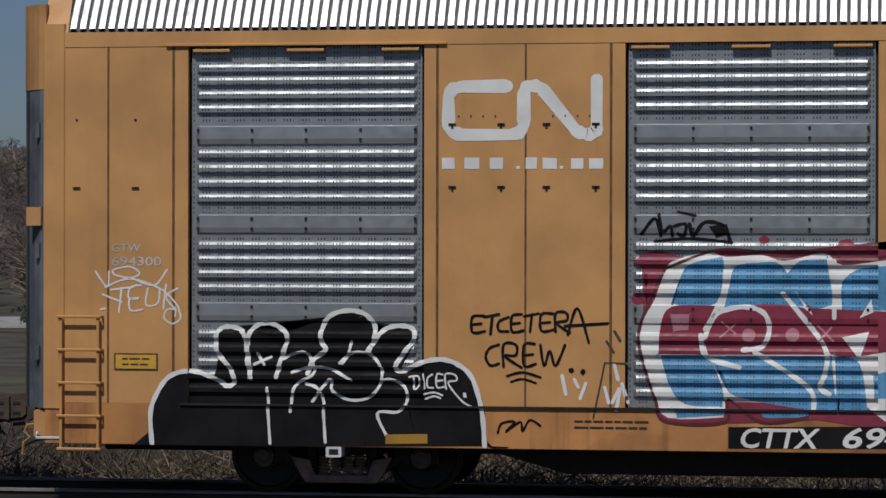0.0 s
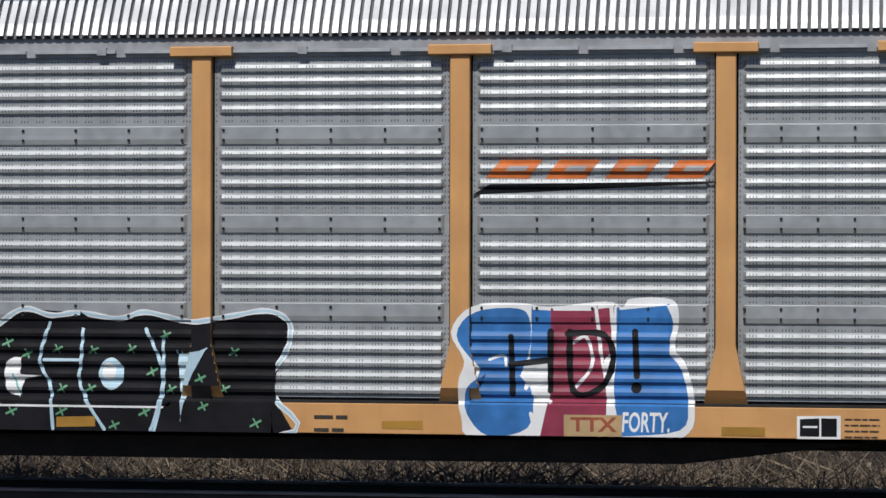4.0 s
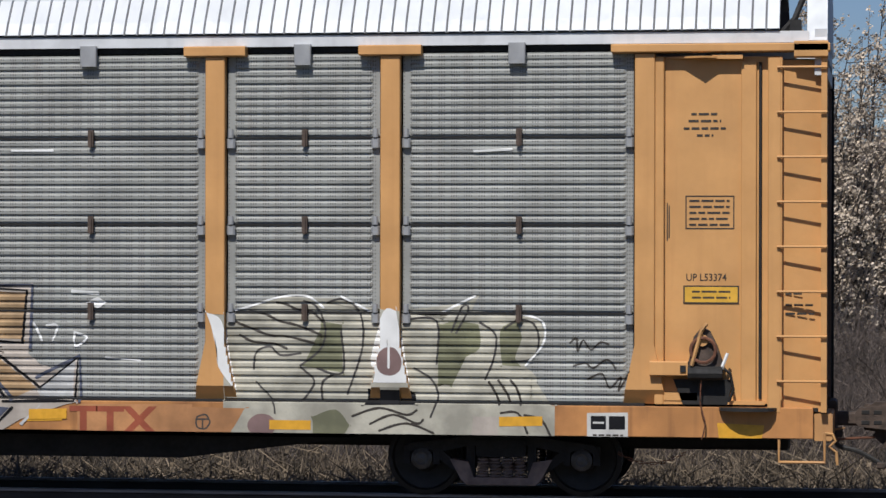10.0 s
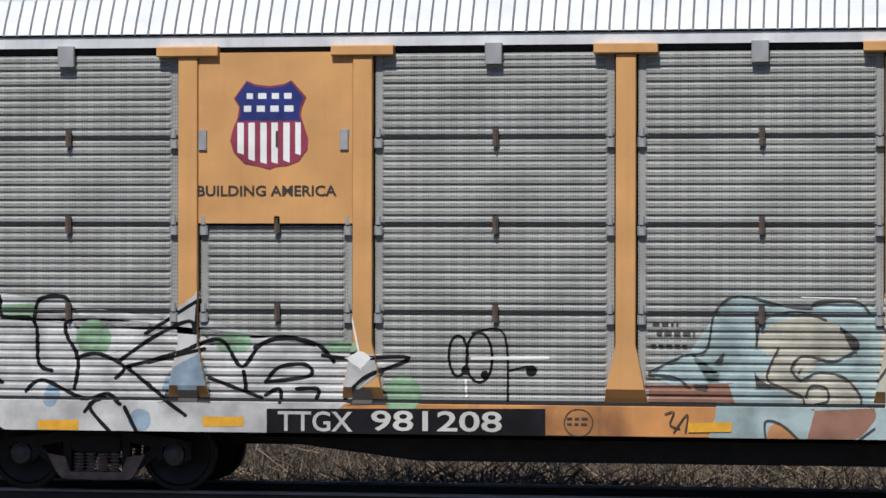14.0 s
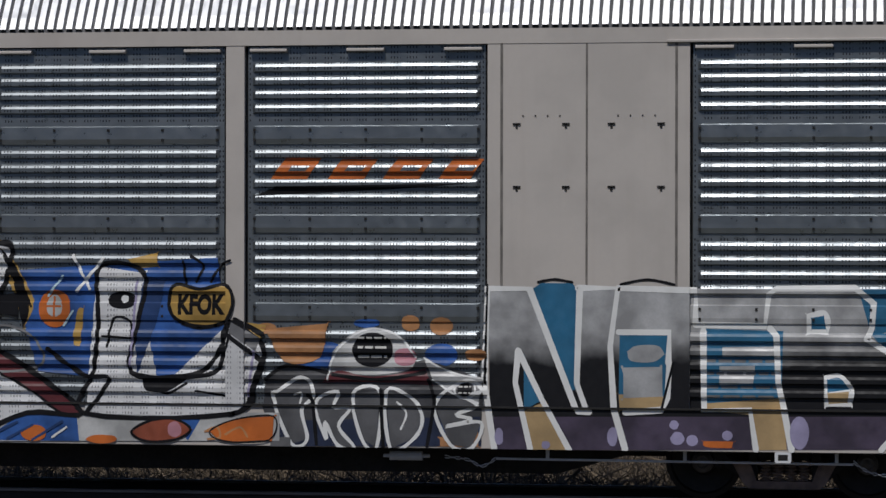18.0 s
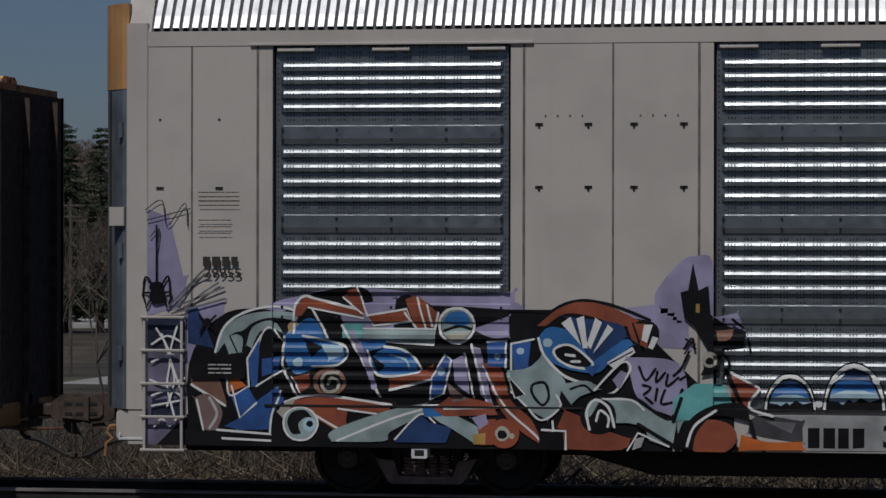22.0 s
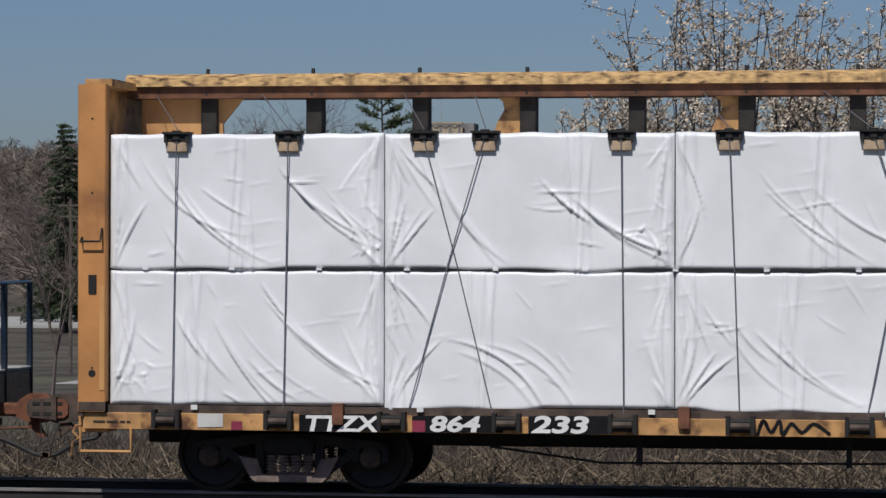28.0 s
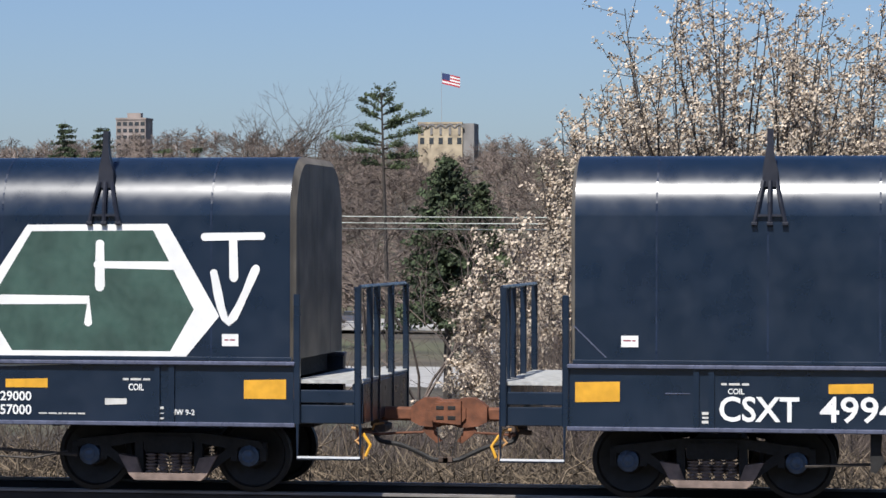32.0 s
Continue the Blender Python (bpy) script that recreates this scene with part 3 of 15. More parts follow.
def ladder(car, x0, x1, zs, y, material):
    """Grab rungs across a corner, each bent back at its ends."""
    lad = part("ladder", F().box(x0 - 0.01, x0 + 0.03, y, y + 0.03, zs[-1] - 0.2, zs[0] + 0.1, 0.006), material, car, "painted steel corner ladder")
    g = F()
    g.pipe([(x0 - 0.02, y + 0.09, 0), (x0 - 0.02, y - 0.03, 0), (x1 + 0.02, y - 0.03, 0), (x1 + 0.02, y + 0.09, 0)], 0.014, 6)
    me = g.mesh("rung", material)
    for z in zs:
        part("rung", me, None, lad, at=(0, 0, z))
    return lad


def corrugated_roof(car, x0, x1, pitch, prof, material, label, gap=0.30, lift=0.035):
    """A roof whose ribs run across the car; prof: (y, z) from the eave up and over."""
    n, k = int((x1 - x0) / pitch), len(prof)
    p = (x1 - x0) / n
    top, low = F(), F()
    for i in range(n):
        a = x0 + p * i
        c = [(a + p * gap, 0.0), (a + p * (gap + 0.04), lift), (a + p * 0.96, lift), (a + p, 0.0)]
        top.add([(x, y - h * (1 if y < 0 else -1), z + h) for x, h in c for y, z in prof], [(q * k + m, q * k + m + 1, (q + 1) * k + m + 1, (q + 1) * k + m) for q in range(3) for m in range(k - 1)])
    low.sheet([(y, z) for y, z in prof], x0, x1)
    # the sheet below the ribs is dark grey and shows as lines between them
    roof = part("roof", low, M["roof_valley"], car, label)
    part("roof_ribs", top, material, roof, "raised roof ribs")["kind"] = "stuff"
    return roof


def underframe(car, half, z0, z1, belly=None):
    u = F().box(-half + 0.25, half - 0.25, -0.33, 0.33, z0 - 0.12, z1, 0.03)
    bm_ = F().box(-0.06, 0.06, -1.36, 1.36, z1 - 0.22, z1 - 0.02).mesh("crossbearer", M["dark"])
    for k in range(-8, 9):
        part("crossbearer", bm_, None, car, at=(k * half / 8.5, 0, 0))
    if belly:
        a, b, zz = belly
        part("centre_girder", F().prism([(-a, z0), (-b, zz), (b, zz), (a, z0)], -0.9, 0.9), M["dark"], car)
    part("underframe", u, M["dark"], car, "black steel underframe")


def box_label(car, side, x0, x1, z0, z1, level=1):
    """A yellow warning plate with unreadable lines and a black border."""
    paint(car, side, "warning_label", M["stencil"], rect(x0, x1, z0, z1), level, "black-bordered yellow warning label")
    paint(car, side, "label_face", M["label"], rect(x0 + 0.015, x1 - 0.015, z0 + 0.015, z1 - 0.015), level + 1)
    paint(car, side, "label_lines", M["stencil"], bars(x0 + 0.09, x1 - 0.09, [z0 + (z1 - z0) * 0.58, z0 + (z1 - z0) * 0.25], (z1 - z0) * 0.17, 3), level + 2)


def data_box(car, side, x0, x1, z0, z1, rows=5, seed=3):
    edge = 0.012
    polys = rect(x0, x1, z0, z0 + edge) + rect(x0, x1, z1 - edge, z1) + rect(x0, x0 + edge, z0, z1) + rect(x1 - edge, x1, z0, z1)
    st = (z1 - z0) / (rows + 0.6)
    polys += bars(x0 + 0.04, x1 - 0.05, [z0 + st * (k + 0.45) for k in range(rows)], st * 0.55, 4, seed)
    paint(car, side, "data_stencil", M["stencil"], polys, 1, "black stencilled dimensions")


# ---------------------------------------------------------------- open-post autorack (orange posts, zinc panels)
POSTS = (1.405, 4.2, 7.0, 8.9, 11.6)
RACK_SILL = (0.745, 1.065)


def rack_side(kind):
    """Zones of the near side, for paint: x range and its (z, y) profile."""
    edges = sorted([-p for p in POSTS] + list(POSTS))
    sill = [(RACK_SILL[0], -1.50), (RACK_SILL[1], -1.50)]
    if kind == "rib":
        bay = sill + rib_profile(4.76, 1.125)
    else:
        bay = list(sill)
        for a, b in ((1.09, 2.016), (2.044, 2.949), (2.976, 3.876), (3.904, 4.78)):
            bay += groove_profile((a, b))
    post = sill + [(1.10, -1.46), (1.24, -1.505), (4.75, -1.505)]
    zones = []
    for a, b in zip(edges, edges[1:]):
        zones.append((a + 0.105, b - 0.105, bay))
    for e in edges:
        zones.append((e - 0.105, e + 0.105, post))
        for k in range(5):
            lo, hi = 0.105 + k * 0.019, 0.124 + k * 0.019
            zones += [(e - hi, e - lo, [(1.24, -1.506), (1.655 - k * 0.092, -1.506)]), (e + lo, e + hi, [(1.24, -1.506), (1.655 - k * 0.092, -1.506)])]
    plain = sill + [(1.09, -1.40), (4.8, -1.40)]
    for s in (-1, 1):
        a, b = sorted((s * 11.705, s * 13.5))
        zones.append((a, b, plain))
    return zones


def post_mesh(cache={}):
    if not cache:
        p = F()
        p.box(-0.105, 0.105, -1.50, -1.37, 1.70, 4.75, 0.008)
        vs = []
        for y in (-1.505, -1.36):
            vs += [(-0.105, y, 1.70), (0.105, y, 1.70), (0.20, y, 1.24), (-0.20, y, 1.24)]
        vs += [(0.23, -1.40, 1.09), (-0.23, -1.40, 1.09), (0.23, -1.34, 1.09), (-0.23, -1.34, 1.09)]
        p.add(vs, [(0, 1, 2, 3), (4, 7, 6, 5), (0, 3, 7, 4), (1, 5, 6, 2), (3, 2, 8, 9), (0, 4, 5, 1), (7, 3, 9, 11), (2, 6, 10, 8)])
        cache["post"] = p.mesh("post", M["orange"])
        cache["cap"] = F().box(-0.335, 0.335, -1.54, -1.38, 4.755, 4.865, 0.012).mesh("post_cap", M["orange"])
    return cache["post"], cache["cap"]


def rack_end(car, s, style):
    """The painted end bay: door leaf, recess, corner ladder, top rail, roof end and end doors."""
    X = lambda a, b: (min(s * a, s * b), max(s * a, s * b))
    o = M["orange"]
    part("end_panel", F().box(*X(11.70, 13.02), -1.40, -1.36, 1.10, 4.72), o, car, "orange steel end panel")
    part("end_post", F().box(*X(11.70, 11.80), -1.47, -1.38, 1.09, 4.72, 0.01), o, car)
    part("door_edge", F().box(*X(12.60, 12.76), -1.44, -1.39, 1.12, 4.66, 0.008), o, car, "orange door stile")
    part("hinge_bar", F().rod((s * 12.80, -1.42, 1.15), (s * 12.80, -1.42, 4.66), 0.016), M["dark"], car)
    part("foot_plate", F().box(*X(11.75, 12.85), -1.46, -1.38, 1.09, 1.13).box(*X(11.80, 12.15), -1.47, -1.40, 1.13, 1.21), o, car)
    part("top_rail", F().box(*X(11.25, 13.52), -1.55, -1.36, 4.76, 4.85, 0.012).box(*X(12.3, 12.62), -1.52, -1.40, 4.69, 4.73).box(*X(13.15, 13.50), -1.55, -1.38, 4.70, 4.87, 0.012),
         o, car, "orange steel top rail")
    part("corner_post", F().box(*X(12.88, 13.02), -1.505, -1.30, 1.02, 4.70, 0.012), o, car, "orange corner post")
    cv = F()
    cv.add([(s * 13.02, -1.40, 1.02), (s * 13.45, -1.34, 1.02), (s * 13.45, -1.34, 4.68), (s * 13.02, -1.40, 4.68)], [(0, 1, 2, 3)])
    cv.box(*X(13.43, 13.49), -1.50, -1.22, 1.02, 4.70)
    part("corner_plate", cv, o, car, "orange corner plate behind the ladder")
    ladder(car, *X(13.0, 13.47), [4.60 - 0.4655 * k for k in range(8)], -1.50, o)
    # roof end and end doors
    rf = F()
    rf.solid([(-1.44, 4.88), (-1.30, 5.35), (-0.9, 5.68), (0, 5.78), (0.9, 5.68), (1.30, 5.35), (1.44, 4.88)], *X(13.28, 13.49))
    part("roof_end", rf, M["roof_white"], car, "grey curved roof end")
    br = F().pipe([(s * 12.95, -1.34, 4.90), (s * 13.15, -1.28, 5.12), (s * 13.25, -1.1, 5.4)], 0.035, 6).box(*X(13.10, 13.22), -1.40, -1.25, 4.88, 5.10)
    part("roof_bracket", br, M["dark"], car)
    for y0, y1 in ((-1.42, -0.02), (0.02, 1.42)):
        d = part("end_door", F().box(*X(13.36, 13.45), max(y0, -1.32), y1, 0.95, 4.52, 0.02), M["end_door"], car, "brown steel end door")
        for k in range(3):
            yy = y0 + (y1 - y0) * (k + 0.5) / 3
            part("door_rib", F().box(*X(13.45, 13.475), yy - 0.05, yy + 0.05, 1.0, 4.48), M["end_door"], d)
        for zz in (1.4, 2.6, 3.4, 4.2):
            part("door_slot", F().box(*X(13.45, 13.465), y0 + 0.2, y0 + 0.32, zz, zz + 0.22), M["dark"], d)
    part("door_track", F().box(*X(13.38, 13.50), 1.34, 1.46, 0.95, 4.66), M["dark"], car)
    part("end_hood", F().box(*X(13.36, 13.48), -1.43, 1.30, 4.52, 5.0), M["roof_white"], car, "pale grey end hood")
    part("hood_stencil", F().box(*X(13.48, 13.484), -1.1, -0.2, 4.66, 4.72).box(*X(13.48, 13.484), 0.1, 0.9, 4.66, 4.72), M["stencil"], car)["kind"] = "stuff"
    ft, rim = F(), [(12.38, -1.50)] + [(12.68 - 0.30 * math.cos(k * math.pi / 8), -1.50 - 0.21 * math.sin(k * math.pi / 8)) for k in range(1, 8)] + [(12.98, -1.50)]
    ft.add([(s * x, yy, zz) for zz in (1.03, 1.065) for x, yy in rim], [tuple(range(9)), tuple(range(9, 18))] + [(i, (i + 1) % 9, 9 + (i + 1) % 9, 9 + i) for i in range(9)])
    vz = F()
    vz.add([(s * x, yy, zz) for zz in (4.70, 4.72) for x, yy in ((11.82, -1.40), (12.20, -1.60), (12.60, -1.40))], [(0, 1, 2), (3, 4, 5), (0, 1, 4, 3), (1, 2, 5, 4), (2, 0, 3, 5)])
    part("door_visor", vz, o, car, "bent orange visor over the end door")
    part("footboard", ft, M["dark"], car, "black end footboard")
    stirrup(car, *X(13.0, 13.47), 0.50, 0.80, M["orange_old"])
    part("end_sill", F().box(*X(13.35, 13.55), -1.40, 1.40, 0.72, 1.0, 0.02), M["orange_old"], car)


def rack_body(car, kind):
    prof = rib_profile(4.76, 1.125)
    edges = sorted([-p for p in POSTS] + list(POSTS))
    post, cap = post_mesh()
    for e in edges:
        part("post", post, None, car, "flared orange steel post", at=(e, 0, 0))
        if abs(e) < 11.5:
            part("post_cap", cap, None, car, at=(e, 0, 0))
    splits = (1.125, 2.03, 2.97, 3.918, 4.76)
    for a, b in zip(edges, edges[1:]):
        x0, x1 = a + 0.125, b - 0.125
        if kind == "rib":
            bolt_row(car, x0, x1, PANEL_Y)
            for lo, hi in zip(splits, splits[1:]):
                sub = [p for p in prof if lo - 1e-6 <= p[0] <= hi + 1e-6]
                y_at = lambda z: next(ya + (yb - ya) * (z - za) / (zb - za) for (za, ya), (zb, yb) in zip(prof, prof[1:]) if za <= z <= zb and zb > za)
                sub = [(lo, y_at(lo))] + [p for p in sub if lo < p[0] < hi] + [(hi, y_at(hi))]
                part("side_panel", panel_mesh("side_panel", sub, x0, x1, M["galv"], PANEL_Y), None, car, at=(x0, 0, 0))
        else:
            for lo, hi in ((1.09, 2.016), (2.044, 2.949), (2.976, 3.876), (3.904, 4.78)):
                sub = groove_profile((lo, hi))
                part("side_panel", panel_mesh("side_panel", sub, x0, x1, M["galv_dull"], PANEL_Y, 0.07), None, car, at=(x0, 0, 0))
    # black sheet added behind the panels to keep their gaps dark
    part("inner_wall", F().box(-11.7, 11.7, -1.37, -1.33, 1.0, 4.85), M["dark"], car, "black backing sheet that darkens the gaps")
    part("far_wall", F().sheet([(1.40, 1.0)] + [(-y, z) for z, y in prof] + [(1.40, 4.9)], -13.4, 13.4), M["galv"], car, "zinc side wall")
    part("deck", F().box(-13.4, 13.4, -1.36, 1.36, 1.02, 1.06), M["dark"], car)


def rack_car(xc, kind, label, roof_label):
    car = thing("autorack", (xc, 1.5, 0), label, "rail car", "cars of the freight train")
    rack_body(car, kind)
    s = F().box(-13.35, 13.35, -1.50, -1.30, RACK_SILL[0], RACK_SILL[1], 0.006).box(-13.35, 13.35, 1.30, 1.50, RACK_SILL[0], RACK_SILL[1], 0.006)
    part("side_sill", s, M["orange"] if kind == "rib" else M["orange_sill"], car, "orange side sill")
    # black strip stands in for the shaded gap above the sill
    part("bottom_rail", F().box(-11.6, 11.6, -1.47, -1.34, 1.068, 1.095), M["dark"], car)
    if kind == "rib":
        corrugated_roof(car, -13.0, 13.0, 0.105, [(-1.47, 4.965), (-1.40, 5.10), (-1.22, 5.36), (-0.7, 5.6), (0, 5.68), (0.7, 5.6), (1.22, 5.36), (1.47, 4.965)], M["roof_bright"], roof_label)
        part("fascia", F().box(-13.3, 13.3, -1.44, -1.30, 4.76, 4.965).box(-13.3, 13.3, 1.30, 1.44, 4.76, 4.965), M["fascia"], car, "grey galvanised top chord")
        gut = F().box(-0.45, 0.45, -1.475, -1.44, 4.80, 4.835).mesh("gutter", M["roof_bright"])
        for a in range(-11, 12):
            part("gutter", gut, None, car, at=(a, 0, 0))
        clipm = F().box(-0.05, 0.05, -1.49, -1.44, 4.78, 4.86).mesh("clip", M["fascia"])
        for a in range(-10, 11, 2):
            part("clip", clipm, None, car, at=(a * 1.1 + 0.3, 0, 0))
    else:
        corrugated_roof(car, -13.0, 13.0, 0.146, [(-1.47, 4.99), (-1.40, 5.12), (-1.22, 5.38), (-0.7, 5.6), (0, 5.68), (0.7, 5.6), (1.22, 5.38), (1.47, 4.99)], M["roof_white"], roof_label, 0.09, 0.014)
        part("fascia", F().box(-13.3, 13.3, -1.45, -1.30, 4.86, 4.98).box(-13.3, 13.3, 1.30, 1.45, 4.86, 4.98), M["fascia_white"], car, "white painted top chord")
        # black strips proud of the sheets paint the shade between tiers
        for zg in (2.03, 2.9625, 3.89):
            part("tier_gap", F().box(-11.6, 11.6, -1.415, -1.38, zg - 0.011, zg + 0.011), M["dark"], car)
        # black strip in place of the shadow below the top chord
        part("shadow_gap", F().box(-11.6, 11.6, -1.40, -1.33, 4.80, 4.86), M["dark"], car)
        edges = sorted([-p for p in POSTS] + list(POSTS))
        hang = F().box(-0.09, 0.09, -1.50, -1.44, 4.66, 4.88, 0.008).mesh("hanger", M["fascia"])
        hinge = F().box(-0.03, 0.03, -1.47, -1.43, -0.09, 0.09).box(-0.012, 0.012, -1.485, -1.46, -0.1, 0.07).mesh("hinge", M["rust_grey"])
        lug = F().box(-0.045, 0.045, -1.46, -1.42, -0.11, -0.01, 0.02).box(-0.03, 0.03, -1.475, -1.44, 0.0, 0.09, 0.015).mesh("lug", M["fascia"])
        for a, b in zip(edges, edges[1:]):
            m = (a + b) / 2
            if not (kind == "groove" and abs(m + 7.95) < 0.2):
                part("hanger", hang, None, car, "grey sheet hanger", at=(m, 0, 0))
            for z in (3.89, 2.962, 2.03):
                part("hinge", hinge, None, car, at=(m + 0.02, 0, z))
                for e in (a + 0.165, b - 0.165):
                    part("lug", lug, None, car, at=(e, 0, z))
    for e in (-1, 1):
        rack_end(car, e, kind)
        coupler(car, e * 13.50, e, M["rust_grey"], 0.62)
        bogie(car, e * 10.03, 1.727, M["hub"], M["dark"], M["seat"])
    underframe(car, 13.3, 0.66, 1.02, (8.4, 6.5, 0.42))
    return car


# ---------------------------------------------------------------- closed autorack (painted body, inset zinc doors)
BODY_SILL = (0.60, 1.045)
BAYS = ((-11.62, -9.06), (-6.93, -4.31), (-4.11, -1.50), (-1.30, 1.30), (1.50, 4.11), (4.31, 6.93), (9.06, 11.62))


def body_side():
    low = [(BODY_SILL[0], -1.50), (BODY_SILL[1], -1.50)]
    bay = low + rib_profile(4.86, 1.05, y=-1.44, bright=0.027, deep=0.038)
    flat = low + [(5.0, -1.50)]
    zones, x = [], -13.25
    for a, b in BAYS:
        zones += [(x, a, flat), (a, b, bay)]
        x = b
    return zones + [(x, 13.25, flat)]


def body_car(xc, paint_mat, label, trim_mat, end_mat):
    car = thing("autorack", (xc, 1.5, 0), label, "rail car", "cars of the freight train")
    prof = rib_profile(4.86, 1.05, y=-1.44, bright=0.027, deep=0.038)
    zinc = M["galv_mid"] if paint_mat is M["orange"] else M["galv_dark"]
    x = -13.2
    for a, b in list(BAYS) + [(13.2, None)]:
        w = F()
        w.box(x, a, -1.50, -1.36, 1.045, 5.0)
        part("wall_panel", w, paint_mat, car, "smooth painted steel wall panel")
        x = b
    part("header", F().box(-13.2, 13.2, -1.507, -1.36, 4.87, 5.03), paint_mat, car, "painted header beam")
    part("side_sill", F().box(-13.2, 13.2, -1.50, -1.34, BODY_SILL[0], BODY_SILL[1], 0.006), M["orange_sill"] if paint_mat is M["orange"] else paint_mat, car, "painted side sill")
    part("sill_ledge", F().box(-11.7, 11.7, -1.53, -1.50, 1.03, 1.05), M["dark"], car)
    splits = (1.05, 2.03, 2.97, 3.918, 4.86)
    y_at = lambda z: next(ya + (yb - ya) * (z - za) / (zb - za) for (za, ya), (zb, yb) in zip(prof, prof[1:]) if za <= z <= zb and zb > za)
    rail = F().box(-0.2, 0.2, -1.52, -1.43, 4.80, 4.835, 0.008).mesh("door_clip", paint_mat)
    for a, b in BAYS:
        for lo, hi in zip(splits, splits[1:]):
            sub = [(lo, y_at(lo))] + [p for p in prof if lo < p[0] < hi] + [(hi, y_at(hi))]
            part("side_panel", panel_mesh("side_panel", sub, a + 0.03, b - 0.03, zinc, -1.44), None, car, at=(a + 0.03, 0, 0))
        bolt_row(car, a, b, -1.44)
        # black sheet put behind each bay as the shade round the door
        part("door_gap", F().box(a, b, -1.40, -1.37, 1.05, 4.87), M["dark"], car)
        for k in (0.1, 0.5, 0.9):
            part("door_clip", rail, None, car, at=(a + (b - a) * k, 0, 0))
    # seam strips are coloured dark as the joints' shadow lines
    seam = F().box(-0.011, 0.011, -1.5032, -1.49, 1.05, 4.87).mesh("seam", M["seam_brown"] if paint_mat is M["orange"] else M["seam_grey"])
    for xx in (-12.5, -7.98, 7.98, 12.5):
        part("seam", seam, None, car, "raised wall seam", at=(xx, 0, 0))
    rib = F().box(-0.014, 0.014, -1.5036, -1.49, 1.05, 4.87).mesh("wall_rib", M["seam_brown"] if paint_mat is M["orange"] else M["seam_grey"])
    for xx in (-11.78, -8.92, -7.08, 7.08, 8.92, 11.78):
        part("wall_rib", rib, None, car, at=(xx, 0, 0))
    for a, b in (BAYS[0], BAYS[-1]):
        part("door_lintel", F().box(a - 0.24, b + 0.24, -1.535, -1.50, 4.865, 4.895, 0.006), paint_mat, car)
    # rivets and small marks
    rv = F()
    for gx in (-8.5, -7.5, 7.5, 8.5):
        for dx in (-0.26, 0.26):
            for z in (3.36, 4.02):
                rv.box(gx + dx - 0.04, gx + dx + 0.04, -1.512, -1.5, z - 0.012, z + 0.012)
                rv.box(gx + dx - 0.012, gx + dx + 0.012, -1.512, -1.5, z - 0.04, z)
        for k in range(4):
            rv.box(gx - 0.2 + k * 0.13, gx - 0.185 + k * 0.13, -1.508, -1.5, 4.1, 4.115)
    for gx in (-12.2, 12.2, -12.85, 12.85):
        rv.box(gx - 0.04, gx + 0.04, -1.512, -1.5, 3.34, 3.365)
        rv.box(gx - 0.012, gx + 0.012, -1.512, -1.5, 4.08, 4.095)
    part("rivets", rv, M["dark"], car, "dark bolt heads")
    corrugated_roof(car, -12.95, 12.95, 0.105, [(-1.50, 5.03), (-1.42, 5.16), (-1.24, 5.42), (-0.7, 5.64), (0, 5.72), (0.7, 5.64), (1.24, 5.42), (1.50, 5.03)], M["roof_zinc"], "ribbed bare-metal roof")
    # black backing added so that openings in the wall stay dark
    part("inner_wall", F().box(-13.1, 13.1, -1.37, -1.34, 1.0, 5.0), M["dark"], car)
    part("far_wall", F().box(-13.2, 13.2, 1.36, 1.50, 0.6, 5.03), paint_mat, car, "painted far side wall")
    for s in (-1, 1):
        X = lambda a, b: (min(s * a, s * b), max(s * a, s * b))
        part("corner_post", F().box(*X(12.98, 13.22), -1.515, -1.2, 0.98, 5.12, 0.012), paint_mat, car, "painted corner post")
        cr = F().solid([(-1.50, 5.02), (-1.30, 5.45), (-0.9, 5.70), (0, 5.80), (0.9, 5.70), (1.30, 5.45), (1.50, 5.02)], *X(12.95, 13.22))
        part("roof_end", cr, paint_mat, car)
        nose = [(13.20, 0.03), (13.56, 0.03), (13.56, 1.0), (13.53, 1.12), (13.46, 1.24), (13.36, 1.36), (13.28, 1.44), (13.20, 1.47)]

        def leaf_of(e, z0, z1, grow=0.0):
            k, lf = len(nose), F()
            lf.add([(s * (a + (grow if a > 13.25 else 0)), e * (b + grow), z) for z in (z0, z1) for a, b in nose], [tuple(range(k)), tuple(range(k, 2 * k))] + [(i, (i + 1) % k, (i + 1) % k + k, i + k) for i in range(k)])
            return lf

        for e in (-1, 1):
            dr = part("end_door", leaf_of(e, 0.98, 4.42), end_mat, car, "grey-blue zinc end door with a rounded edge")
            part("door_seam", F().box(*X(13.43, 13.475), e * 1.235 - 0.02, e * 1.235 + 0.02, 1.0, 4.40), M["dark"], dr)
            for zz in (1.5, 2.6, 3.9):
                part("door_hinge", F().rod((s * 13.30, e * 1.45, zz), (s * 13.30, e * 1.45, zz + 0.16), 0.03, 8), end_mat, dr)
            part("end_hood", leaf_of(e, 4.42, 5.34, 0.006), M["orange_old"], car, "orange end hood")
        part("door_latch", F().box(*X(13.25, 13.42), -1.49, -1.43, 2.95, 3.15, 0.01), M["orange_old"] if paint_mat is M["orange"] else M["tan"], car)
        lad = part("ladder", F().box(*X(12.58, 12.61), -1.58, -1.545, 0.55, 1.98, 0.006).box(*X(12.99, 13.02), -1.58, -1.545, 0.55, 1.98, 0.006), paint_mat, car, "short painted side ladder")
